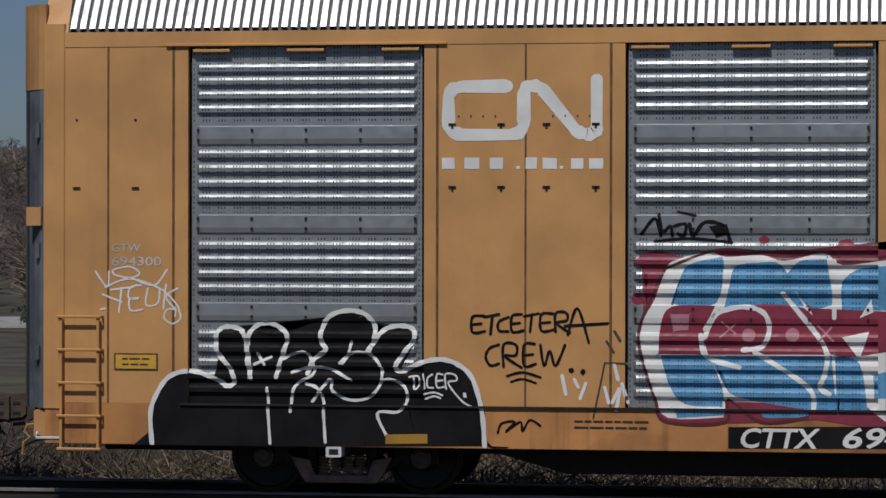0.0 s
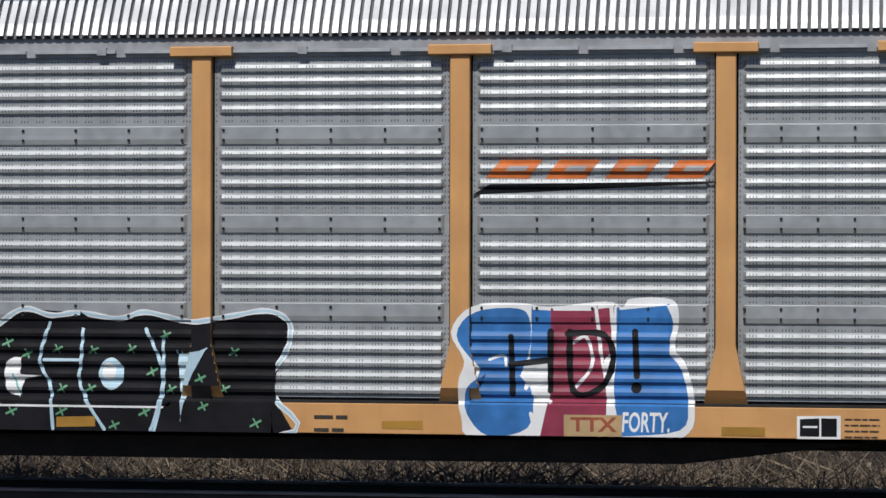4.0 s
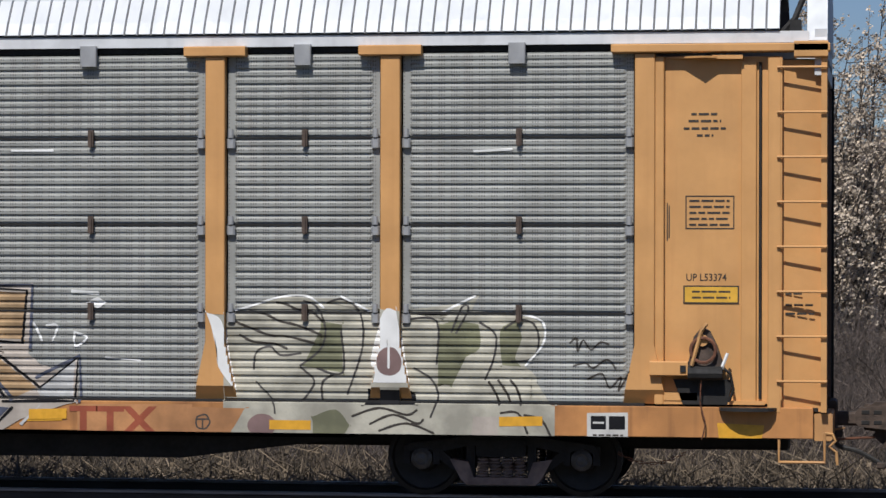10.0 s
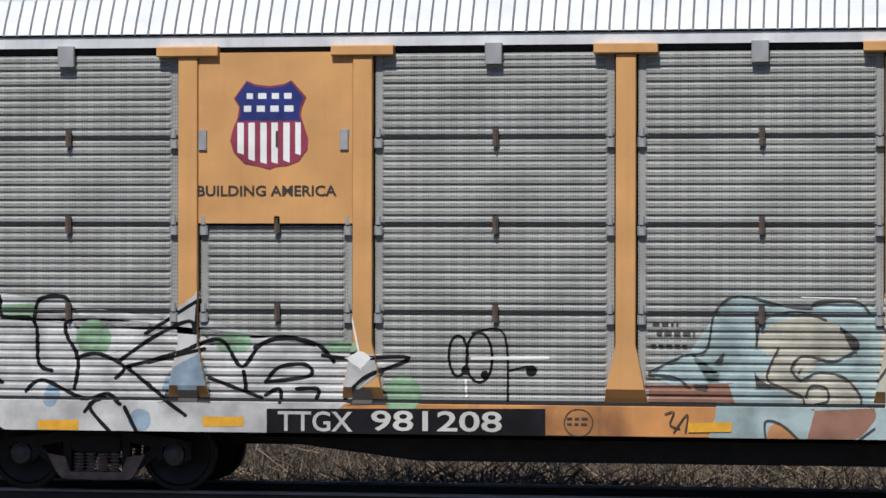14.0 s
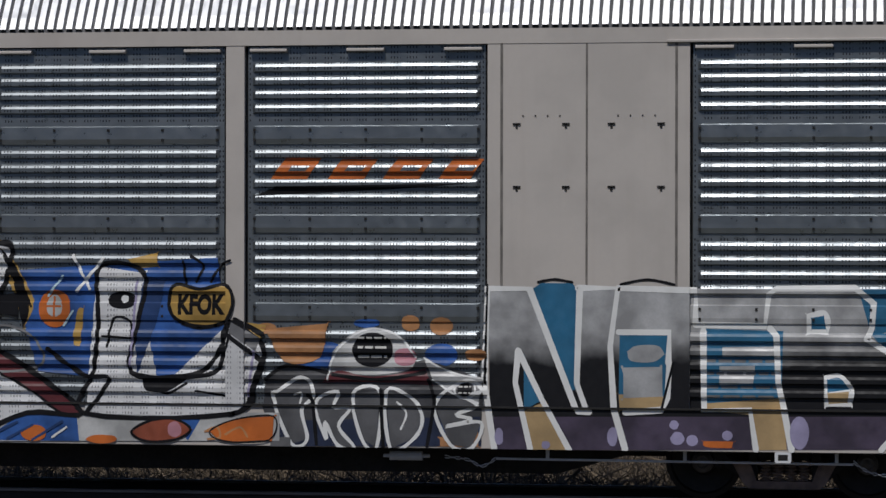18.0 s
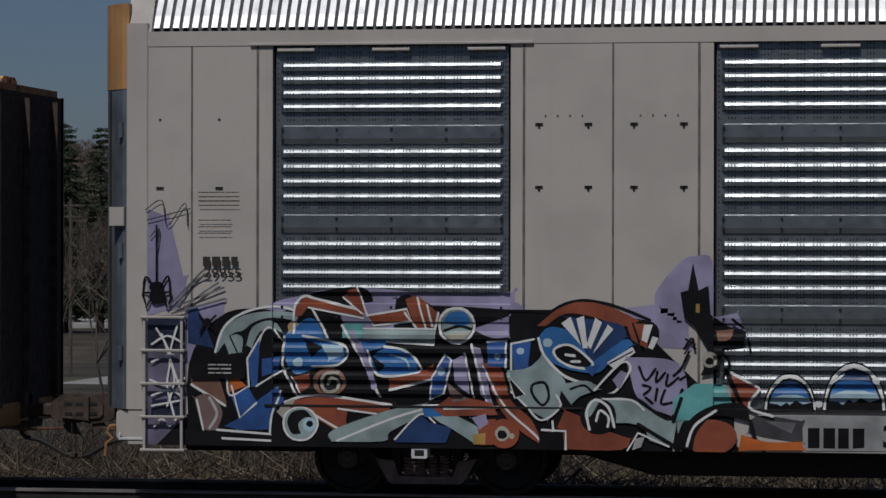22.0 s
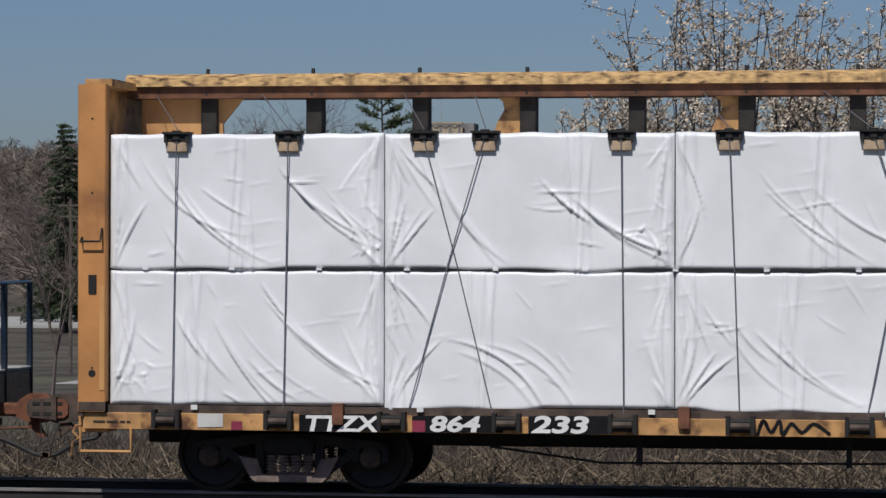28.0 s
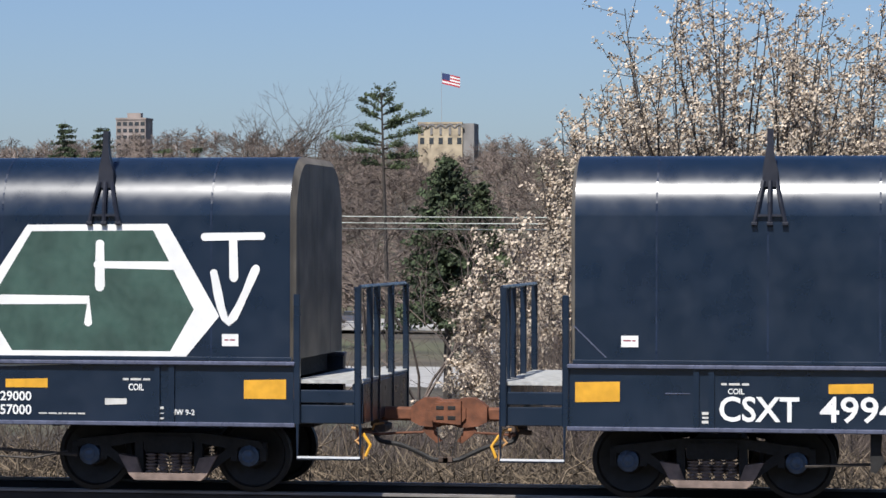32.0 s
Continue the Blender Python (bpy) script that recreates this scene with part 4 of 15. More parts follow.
        rg = F().pipe([(s * 12.56, -1.5, 0), (s * 12.56, -1.59, 0), (s * 13.04, -1.59, 0), (s * 13.04, -1.5, 0)], 0.016, 6).mesh("rung", paint_mat)
        for k in range(5):
            part("rung", rg, None, lad, at=(0, 0, 1.97 - k * 0.355))
        hb = F().pipe([(s * 13.3, -1.45, 0.72), (s * 13.3, -1.5, 0.66), (s * 13.03, -1.5, 0.66), (s * 13.03, -1.45, 0.72)], 0.016, 6)
        part("handhold", hb, M["fascia_white"], car)
        part("end_sill", F().box(*X(12.95, 13.35), -1.42, 1.42, 0.66, 0.96, 0.02), paint_mat, car)
        coupler(car, s * 13.38, s, M["rust_grey"], 0.62)
        bogie(car, s * 10.03, 1.727, M["hub"], M["dark"], M["seat"])
        jp = part("jack_pad", F().box(s * 10.03 - 0.085, s * 10.03 + 0.085, -1.5, -1.3, 0.49, 0.605, 0.012), M["fascia_white"], car, "pale jacking bracket with a dark socket")
        part("jack_socket", F().box(s * 10.03 - 0.05, s * 10.03 + 0.05, -1.506, -1.49, 0.515, 0.58, 0.012), M["dark"], jp)
    underframe(car, 13.1, 0.58, 1.0, (8.6, 7.6, 0.30))
    return car


# ---------------------------------------------------------------- centre-beam flat car with wrapped lumber
HALF_E = 12.625
N_POST = 20


def post_x(k):
    """Where the k-th centre post stands."""
    k = k - (N_POST - 1) / 2
    return math.copysign(0.74 + (abs(k) - 0.5) * 1.197, k)


def beam_car(xc):
    car = thing("centre_beam_flatcar", (xc, 1.5, 0), "rusted orange centre-beam flatcar loaded with white-wrapped lumber", "rail car", "cars of the freight train")
    o = M["orange_old"]
    H = HALF_E
    part("top_chord", F().solid([(-0.30, 4.505), (-0.30, 4.60), (-0.2, 4.645), (0.2, 4.645), (0.30, 4.60), (0.30, 4.505)], -H + 0.2, H - 0.2), M["chipped"], car, "rust-chipped orange top chord")
    part("chord_web", F().box(-H + 0.2, H - 0.2, -0.24, 0.24, 4.375, 4.505), M["brown"], car, "dark brown underside of the chord")
    wl = F()
    for k in range(N_POST):
        wl.rod((post_x(k), -0.23, 4.40), (post_x(k), -0.16, 4.70), 0.022)
    part("chord_loops", wl, M["dark"], car)
    pm = F().box(-0.09, 0.09, -0.12, 0.12, 1.1, 4.40, 0.01).mesh("post", M["post_brown"])
    gus = F().prism([(0.05, 4.40), (0.38, 4.40), (0.29, 4.33), (0.27, 4.24), (0.34, 4.12), (0.38, 4.02), (0.34, 3.95), (0.22, 3.93), (0.05, 3.80)], -0.04, 0.04)
    gm = gus.mesh("gusset", M["rust_edge"])
    gl = Form()
    gl.add([(-x, y, z) for x, y, z in gus.v], gus.f)
    gml = gl.mesh("gusset", M["rust_edge"])
    for i in range(1, N_POST + 1):
        x = post_x(i - 1)
        part("post", pm, None, car, "rust-streaked centre post", at=(x, 0, 0))
        j = N_POST + 1 - i
        if i in (4, 6, 8, 10, 12):
            part("gusset", gml, None, car, at=(x, 0, 0))
        if j in (4, 6, 8, 10, 12):
            part("gusset", gm, None, car, at=(x, 0, 0))
    for s in (-1, 1):
        X = lambda a, b: (min(s * a, s * b), max(s * a, s * b))
        bk = part("bulkhead", F().box(*X(H - 0.06, H), -1.5, 1.5, 0.9, 4.46, 0.01), M["rust_grey"], car, "rusty steel end bulkhead")
        part("flange", F().box(*X(H - 0.31, H), -1.515, -1.38, 0.95, 4.47, 0.012), M["orange_sill"], bk, "orange bulkhead flange")
        part("flange", F().box(*X(H - 0.31, H), 1.38, 1.515, 0.95, 4.47, 0.012), o, bk, "orange bulkhead flange")
        part("bulkhead_web", F().box(*X(H - 0.1, H - 0.065), -1.38, 1.38, 1.1, 4.46), M["rust_edge"], bk)
        cr = F().box(*X(H - 0.32, H - 0.02), -1.3, 1.3, 4.46, 4.54)
        part("bulkhead_cap", cr, M["rust_edge"], bk)
        for k in range(3):
            part("stiffener", F().box(*X(H, H + 0.07), -1.2 + k * 1.1, -1.1 + k * 1.1, 0.95, 4.4), M["rust_grey"], bk)
        part("tie_slot", F().box(*X(H - 0.21, H - 0.12), -1.53, -1.51, 2.22, 2.42, 0.03), M["dark"], bk)
        for zz, rr in ((1.36, 0.04), (1.42, 0.012), (3.3, 0.012), (4.1, 0.012)):
            part("flange_hole", F().lathe([(0.0, -1.519), (rr, -1.519), (rr, -1.51)], 12, at=(s * (H - 0.16), 0, zz)), M["dark"], bk)
        part("flange_strip", F().box(*X(H - 0.30, H - 0.24), -1.522, -1.515, 1.18, 2.30, 0.003), M["orange"], bk)
        part("flange_foot", F().box(*X(H - 0.31, H - 0.01), -1.52, -1.40, 0.95, 1.06, 0.01), M["rust_grey"], bk)
        part("hand_rail", F().pipe([(s * (H - 0.27), -1.52, 2.92), (s * (H - 0.27), -1.6, 2.78), (s * (H - 0.05), -1.6, 2.78), (s * (H - 0.05), -1.52, 2.82)], 0.014), M["dark"], bk)
        part("inner_plate", F().prism([(s * (H - 0.32), 4.40), (s * (H - 1.5), 4.40), (s * (H - 1.25), 4.1), (s * (H - 1.28), 3.6), (s * (H - 0.32), 3.6)], -0.03, 0.03), o, bk, "orange gusset plate")
        part("end_cap", F().box(*X(H - 0.3, H + 0.02), -1.4, 1.4, 0.72, 0.98, 0.02), o, car)
        coupler(car, s * (H + 0.0), s, M["rust_grey"], 0.62)
        bogie(car, s * 10.40, 1.778, M["rust_grey"], M["dark"], M["seat"])
        stirrup(car, *X(H - 0.58, H - 0.02), 0.52, 0.78, o)
    part("side_sill", F().box(-H + 0.05, H - 0.05, -1.47, -1.30, 0.76, 0.94, 0.006).box(-H + 0.05, H - 0.05, 1.30, 1.47, 0.76, 0.94, 0.006), M["rust_edge"], car, "rust-chipped orange side sill")
    part("deck_floor", F().box(-H + 0.1, H - 0.1, -1.38, 1.38, 0.93, 0.98), M["dark"], car)
    part("deck_edge", F().box(-H + 0.3, H - 0.3, -1.44, -1.36, 0.94, 1.02), M["rust_grey"], car)
    wn_ = F().box(-0.13, 0.13, -1.56, -1.40, 0.80, 0.94, 0.02).box(-0.15, -0.11, -1.58, -1.38, 0.78, 0.98).box(0.11, 0.15, -1.58, -1.38, 0.78, 0.98).mesh("winch", M["dark"])
    rings = F().rod((-0.1, -1.56, 0.87), (0.1, -1.56, 0.87), 0.035, 8).mesh("winch_drum", M["rust_grey"])
    pk = F().box(-0.06, 0.06, -1.52, -1.40, 0.84, 1.06, 0.01).mesh("stake_pocket", M["rust"])
    tiny = F().box(-0.035, 0.035, -1.49, -1.46, 0.98, 1.03).mesh("chock", M["white"])
    for i in range(N_POST):
        x = -H + 0.98 + i * (2 * H - 1.96) / (N_POST - 1)
        w = part("winch", wn_, None, car, "black strap winch", at=(x, 0, 0))
        part("winch_drum", rings, None, w)
        if i % 3 == 1:
            part("stake_pocket", pk, None, car, at=(x + 0.64, 0, 0))
        if i % 2 == 0:
            part("chock", tiny, None, car, at=(x + 0.3, 0, 0))
    u = F().box(-H + 0.5, H - 0.5, -0.4, 0.4, 0.55, 0.9, 0.03)
    u.pipe([(-8.2, -1.1, 0.60), (-7.0, -1.1, 0.44), (0, -1.1, 0.5), (7.0, -1.1, 0.40), (8.2, -1.1, 0.44)], 0.014)
    for k in (-6.6, -4.4, -2.2, 0, 2.2, 4.4, 6.6):
        u.box(k - 0.03, k + 0.03, -1.15, -1.05, 0.42, 0.78)
    u.box(-0.9, 1.1, -1.2, -0.3, 0.55, 0.76, 0.05)
    part("underframe", u, M["dark"], car, "black underframe with brake rods")
    return car


def wrapped_bundle(car_at, x0, x1, z0, z1, y0, seed, label, droop=0.0):
    """A bundle of lumber in tightly drawn, creased white sheeting."""
    rnd = random.Random(seed)
    w, folds = x1 - x0, []

    def fold(cx, cz, ang, ln, wd, amp, bend=0.0):
        folds.append((cx, cz, ang, ln, wd, amp, bend))

    for _ in range(int(2 + w * 0.9)):               # loose creases
        fold(rnd.uniform(x0, x1), rnd.uniform(z0, z1), rnd.choice((rnd.uniform(-0.2, 0.2), rnd.uniform(-1.1, -0.5))),
             rnd.uniform(0.1, 0.3), rnd.uniform(0.010, 0.018), rnd.uniform(0.008, 0.018), rnd.uniform(-0.5, 0.3))
    for q in range(max(2, int(w * 0.75))):          # families of long pulls that sag from the straps to the lower seam
        way = -1 if rnd.random() < 0.86 else 1
        ax = x0 + w * (q + rnd.uniform(0.05, 0.7)) / max(2, int(w * 0.75))
        top, lean = z1 - rnd.uniform(0.05, 0.5), rnd.uniform(0.65, 1.05)
        for k in range(rnd.randint(3, 6)):
            ln = rnd.uniform(0.25, 0.80)
            a = lean + rnd.uniform(-0.12, 0.12) - 0.05 * k
            cx, cz = ax - way * (0.5 * ln + k * rnd.uniform(0.10, 0.22)), max(z0 + 0.10 + 0.4 * ln, top - ln * 0.8 - k * rnd.uniform(0.06, 0.16))
            fold(cx, cz, way * a if way < 0 else math.pi - a + math.pi, ln, rnd.uniform(0.013, 0.028), rnd.uniform(0.012, 0.032), rnd.uniform(-0.42, -0.12) * (-way))
    for sx in (x0 + 0.04, x1 - 0.04):               # fans gathered at the seams, above and below
        side = 1 if sx > (x0 + x1) / 2 else -1
        for zc, up in ((z0 + 0.03, 1), (z1 - 0.03, -1)):
            for k in range(rnd.randint(2, 4)):
                a = math.pi / 2 + (0.14 + 0.2 * k + rnd.uniform(-0.08, 0.08)) * side
                ln = rnd.uniform(0.16, 0.5)
                fold(sx + math.cos(a) * ln * 1.05, zc + up * math.sin(a) * ln * 1.05, a * up, ln, rnd.uniform(0.014, 0.026), rnd.uniform(0.012, 0.032), rnd.uniform(-0.3, 0.3))
    if rnd.random() < 0.6:                          # a crumpled patch by a seam
        cx, cz = rnd.choice((x0 + 0.25, x1 - 0.25)), z0 + rnd.uniform(0.1, 0.4)
        for k in range(9):
            fold(cx + rnd.gauss(0, 0.13), cz + rnd.gauss(0, 0.13), rnd.uniform(0, math.pi), rnd.uniform(0.05, 0.16), 0.013, rnd.uniform(0.010, 0.024), rnd.uniform(-3, 3))
    tuck = [x0 + 0.06, x1 - 0.07] + [x0 + rnd.uniform(0.3, 0.7) * w for _ in range(1 if w > 2.6 else 0)]
    nx, nz = max(24, int(w / 0.017)), 84
    gx, gz = np.meshgrid(np.linspace(x0, x1, nx), np.linspace(z0, z1, nz), indexing="ij")
    d = np.zeros_like(gx)
    for cx, cz, ang, ln, wd, amp, bend in folds:
        u = (gx - cx) * math.cos(ang) + (gz - cz) * math.sin(ang)
        v = -(gx - cx) * math.sin(ang) + (gz - cz) * math.cos(ang) + bend * u * u
        d += amp * np.where(v > 0, np.exp(-v / wd), np.exp(-(v / wd) ** 2 * 4) * 1.3 - 0.3 * np.exp(-np.abs(v) / (wd * 3))) * np.clip(1 - (u / ln) ** 2, 0, 1)
    for t in tuck:
        for o in (0.0, 0.04, -0.05, 0.12, -0.11):
            c = t + o + 0.02 * np.sin(gz * 4 + t * 7 + o * 40)
            d += 0.03 * np.exp(-np.abs(gx - c) / 0.014) * np.clip(0.6 + 0.6 * np.sin(gz * 3.1 + t * 3 + o * 60), 0, 1)
    for k in range(int(5 + w * 2)):               # level creases where the sheet lies on the boards
        cx, cz, ln = rnd.uniform(x0, x1), rnd.uniform(z0 + 0.05, z1 - 0.05), rnd.uniform(0.08, 0.3)
        d += 0.006 * np.exp(-np.abs(gz - cz - 0.02 * np.sin((gx - cx) * 9)) / 0.010) * np.clip(1 - ((gx - cx) / ln) ** 2, 0, 1)
    d += 0.008 * np.sin(gx * 2.1 + seed) * np.cos(gz * 3.3) + 0.003 * np.sin(gx * 7.7 + gz * 4.1)
    edge = np.minimum(np.minimum(gx - x0, x1 - gx), np.minimum(gz - z0, z1 - gz))
    d = d * np.clip(edge / 0.03, 0.15, 1) - 0.04 * np.clip(1 - edge / 0.04, 0, 1) ** 2
    sag = np.maximum(0, np.sin(gx * 1.3 + seed) + 0.5 * np.sin(gx * 4.7 + seed * 2)) * np.clip(1 - (gz - z0) / 0.25, 0, 1)
    crest = (0.5 * np.sin(gx * 2.9 + seed) + 0.5 * np.sin(gx * 11 + seed)) * np.clip(1 - (z1 - gz) / 0.15, 0, 1)
    gz = gz - droop * sag + 0.012 * crest
    fm = F()
    vs = np.stack([gx, y0 - d - droop * 0.4 * sag, gz], -1).reshape(-1, 3)
    fm.add([tuple(p) for p in vs.tolist()], [(i * nz + j, (i + 1) * nz + j, (i + 1) * nz + j + 1, i * nz + j + 1) for i in range(nx - 1) for j in range(nz - 1)])
    fm.box(x0 + 0.002, x1 - 0.002, y0 + 0.042, -0.15, z0, z1)
    ob = new("lumber_bundle", fm.mesh("lumber_bundle", M["wrap"]))
    ob.location = car_at
    for p in ob.data.polygons:
        p.use_smooth = p.index < (nx - 1) * (nz - 1)
    return tagged(ob, label, "lumber bundle", "wrapped lumber on the flatcar")


# ---------------------------------------------------------------- coil car
SILL_F, HOOD_F, END_F = 5.57, 5.50, 6.30


def coil_car(xc, number_side=1):
    car = thing("coil_car", (xc, 1.5, 0), "navy blue steel coil car with a rounded hood", "rail car", "cars of the freight train")
    nv = M["navy"]
    y = 1.40
    arc = [(-y, 1.52), (-y, 3.06)]
    for k in range(1, 9):
        a = k * math.pi / 2 / 8
        arc.append((-y + 0.62 * (1 - math.cos(a)), 3.06 + 0.64 * math.sin(a)))
    arc = arc + [(-p, z + 0.0) for p, z in reversed(arc)]
    hood = F().sheet(arc, -HOOD_F, HOOD_F)
    hd = smooth(part("hood", hood, nv, car, "glossy navy hood with a bright sky reflection"))
    hd.data.polygons[0].use_smooth = False
    sm = F()
    rib = [(p * 1.0018, z + (0.003 if z > 3.1 else 0)) for p, z in arc]
    sm.sheet(rib, -0.010, 0.010)
    seam = sm.mesh("hood_seam", M["navy_seam"])
    for k in range(-4, 5):
        part("hood_seam", seam, None, hd, at=(k * 1.16, 0, 0))
    for s in (-1, 1):
        e = F()
        inner = [(p * 0.995, z) for p, z in arc]
        c1 = [(s * HOOD_F, p, z) for p, z in inner]
        c2 = [(s * (HOOD_F + 0.05), p * 0.93, z - 0.07 * (z > 3)) for p, z in inner]
        k = len(c1)
        e.add(c1 + c2, [(i, i + 1, i + 1 + k, i + k) for i in range(k - 1)] + [tuple(range(k, 2 * k))])
        part("hood_end", e, M["hood_end"], car, "dusty brown hood end")
    ledge = F().box(-SILL_F, SILL_F, -1.50, -1.36, 1.455, 1.50, 0.01).box(-SILL_F, SILL_F, 1.36, 1.50, 1.455, 1.50, 0.01)
    part("ledge", ledge, M["navy_lip"], car, "pale-edged navy ledge")
    part("hood_lip", F().box(-HOOD_F - 0.02, HOOD_F + 0.02, -1.43, -1.37, 1.50, 1.545, 0.008), nv, car)
    part("side_sill", F().box(-SILL_F, SILL_F, -1.44, -1.30, 0.84, 1.455).box(-SILL_F, SILL_F, 1.30, 1.44, 0.84, 1.455), nv, car, "navy side sill")
    part("bottom_flange", F().box(-SILL_F, SILL_F, -1.49, -1.36, 0.80, 0.845, 0.008), M["navy_lip"], car, "pale-edged bottom flange")
    st = F().box(-0.03, 0.03, -1.47, -1.44, 0.845, 1.45).mesh("sill_rib", nv)
    for xx in (-4.06, -4.22, 4.06, 4.22):
        part("sill_rib", st, None, car, at=(xx, 0, 0))
    # lifting lugs
    for xx in (-3.46, 3.46):
        lug = part("lifting_lug", F().prism([(xx - 0.085, 3.36), (xx + 0.085, 3.36), (xx + 0.085, 3.52), (xx + 0.04, 3.70), (xx + 0.03, 3.80), (xx + 0.03, 3.97), (xx - 0.03, 3.97), (xx - 0.035, 3.78), (xx - 0.075, 3.56)], -1.36, -1.27), M["lug_paint"], car, "navy lattice lifting lug")
        for dx, top in ((-0.16, -0.07), (0.0, 0.0), (0.16, 0.07)):
            part("lug_strut", F().pipe([(xx + dx, -1.43, 2.98), (xx + (dx + top) / 2, -1.425, 3.2), (xx + top, -1.36, 3.42)], 0.025, 6), M["lug_paint"], lug)
            part("lug_foot", F().box(xx + dx - 0.03, xx + dx + 0.03, -1.455, -1.40, 2.955, 2.995, 0.008), M["lug_paint"], lug)
        part("lug_tie", F().box(xx - 0.15, xx + 0.15, -1.44, -1.415, 3.05, 3.075), M["lug_paint"], lug)
    lp = F()
    for yy in (-0.30, 0.20):
        for dx in (-1, 1):
            lp.prism([(dx * 0.28 - 0.085, 3.68), (dx * 0.28 + 0.085, 3.68), (dx * 0.25 + 0.05, 4.26), (dx * 0.25 - 0.05, 4.26)], yy, yy + 0.10)
        lp.prism([(-0.305, 4.30), (0.305, 4.30), (0.30, 4.20), (0.20, 4.10), (0.12, 4.165), (0.0, 4.185), (-0.12, 4.165), (-0.20, 4.10), (-0.30, 4.20)], yy + 0.02, yy + 0.10)
    lp.box(-0.7, 0.7, -0.5, 0.5, 3.665, 3.715)
    part("lifting_loop", lp, M["lug_paint"], car, "navy lifting loop on the hood")
    for dx in (-0.30, 0.30):
        part("loop_bolt", F().lathe([(0.0, -0.315), (0.03, -0.315), (0.03, -0.28)], 8, at=(dx * 0.87, 0, 4.22)), M["grate"], car)
    for s in (-1, 1):
        X = lambda a, b: (min(s * a, s * b), max(s * a, s * b))
        part("platform", F().box(*X(SILL_F, END_F), -1.42, 1.42, 1.27, 1.31, 0.01), M["grate"], car, "pale grating end platform")
        part("end_sill", F().box(*X(END_F - 0.12, END_F), -1.40, 1.40, 0.84, 1.27, 0.01).box(*X(SILL_F, END_F), -1.42, -1.34, 0.84, 1.04, 0.01), nv, car)
        for xx, yy, zz in ((SILL_F + 0.02, -1.45, 2.22), (END_F - 0.05, -1.45, 2.30), (END_F - 0.02, -0.9, 2.30), (END_F - 0.02, -0.45, 2.30), (END_F - 0.02, 0.45, 2.30), (END_F - 0.02, 1.45, 2.30)):
            part("rail_post", F().box(s * xx - 0.035, s * xx + 0.035, yy - 0.03, yy + 0.03, 0.84, zz, 0.01), nv, car)
        part("hand_rail", F().pipe([(s * (END_F - 0.03), -1.45, 2.3), (s * (END_F - 0.03), 1.45, 2.3)], 0.022), nv, car, "navy end handrail")
        part("platform_skirt", F().box(*X(SILL_F + 0.02, END_F - 0.06), -1.43, -1.40, 1.06, 1.20, 0.01), nv, car)
        part("release_lever", F().pipe([(s * END_F, -1.40, 0.74), (s * (END_F + 0.08), -1.42, 0.62), (s * (END_F + 0.03), -1.44, 0.50)], 0.018), M["reflector"], car, "yellow coupler release lever")
        stirrup(car, *X(SILL_F + 0.03, END_F - 0.02), 0.47, 0.84, M["navy"])
        part("step_tread", F().box(*X(SILL_F + 0.03, END_F - 0.02), -1.49, -1.45, 0.475, 0.495), M["fascia_white"], car, "pale worn step tread")
        coupler(car, s * (END_F - 0.1), s, M["rust_orange"], 0.74)
        bogie(car, s * 4.08, 1.778, M["hub_blue"], M["dark"], M["seat"])
    dk = M["dark"]
    part("underframe", F().box(-SILL_F, SILL_F, -0.42, 0.42, 0.74, 0.95, 0.03), dk, car, "black underframe")
    for xx in (-2.9, -1.45, 0.0, 1.45, 2.9):
        part("crossbearer", F().box(xx - 0.05, xx + 0.05, -1.32, 1.32, 0.78, 0.90, 0.01), dk, car)
    part("brake_pipe", F().pipe([(-3.1, -1.2, 0.44), (-2.3, -1.2, 0.47), (-1.35, -1.2, 0.63), (-0.9, -1.2, 0.70), (0.3, -1.2, 0.72), (1.4, -1.2, 0.66), (2.1, -1.2, 0.52), (3.1, -1.2, 0.46)], 0.018, 6), M["pipe"], car, "dusty brake pipe")
    part("brake_rod", F().rod((-1.5, -0.9, 0.58), (1.9, -0.9, 0.60), 0.014, 6), M["pipe"], car)
    res = part("air_reservoir", F().lathe([(0.0, -0.36), (0.10, -0.35), (0.19, -0.28), (0.20, -0.2), (0.20, 0.2), (0.19, 0.28), (0.10, 0.35), (0.0, 0.36)], 18, at=(0.62, -0.75, 0.66)), dk, car, "black air reservoir")
    for yy in (-0.95, -0.55):
        part("tank_band", F().lathe([(0.205, yy - 0.02), (0.205, yy + 0.02)], 18, at=(0.62, 0, 0.66)), M["pipe"], res)
    cyl = part("brake_cylinder", F().rod((-0.62, -1.05, 0.68), (-0.12, -1.05, 0.68), 0.115, 14).box(-0.16, -0.06, -1.18, -0.92, 0.56, 0.80, 0.01), dk, car, "black brake cylinder")
    part("push_rod", F().rod((-1.25, -1.05, 0.66), (-0.62, -1.05, 0.68), 0.025, 8), M["pipe"], cyl)
    part("cylinder_bracket", F().box(-0.66, -0.56, -1.15, -0.95, 0.58, 0.84, 0.01), dk, cyl)
    for xx, zz in ((-1.02, 0.62), (-0.80, 0.56), (0.95, 0.60), (1.12, 0.66)):
        part("rod_clevis", F().box(xx - 0.05, xx + 0.05, -1.12, -1.02, zz - 0.05, zz + 0.06, 0.012), dk, car)
    part("cross_pipe", F().pipe([(0.9, -1.2, 0.78), (1.0, -1.2, 0.66), (1.3, -1.2, 0.64), (1.42, -1.2, 0.56)], 0.016, 6), dk, car)
    val = part("brake_valve", F().box(1.50, 1.86, -1.28, -0.95, 0.52, 0.76, 0.03), dk, car, "grimy brake valve with fittings")
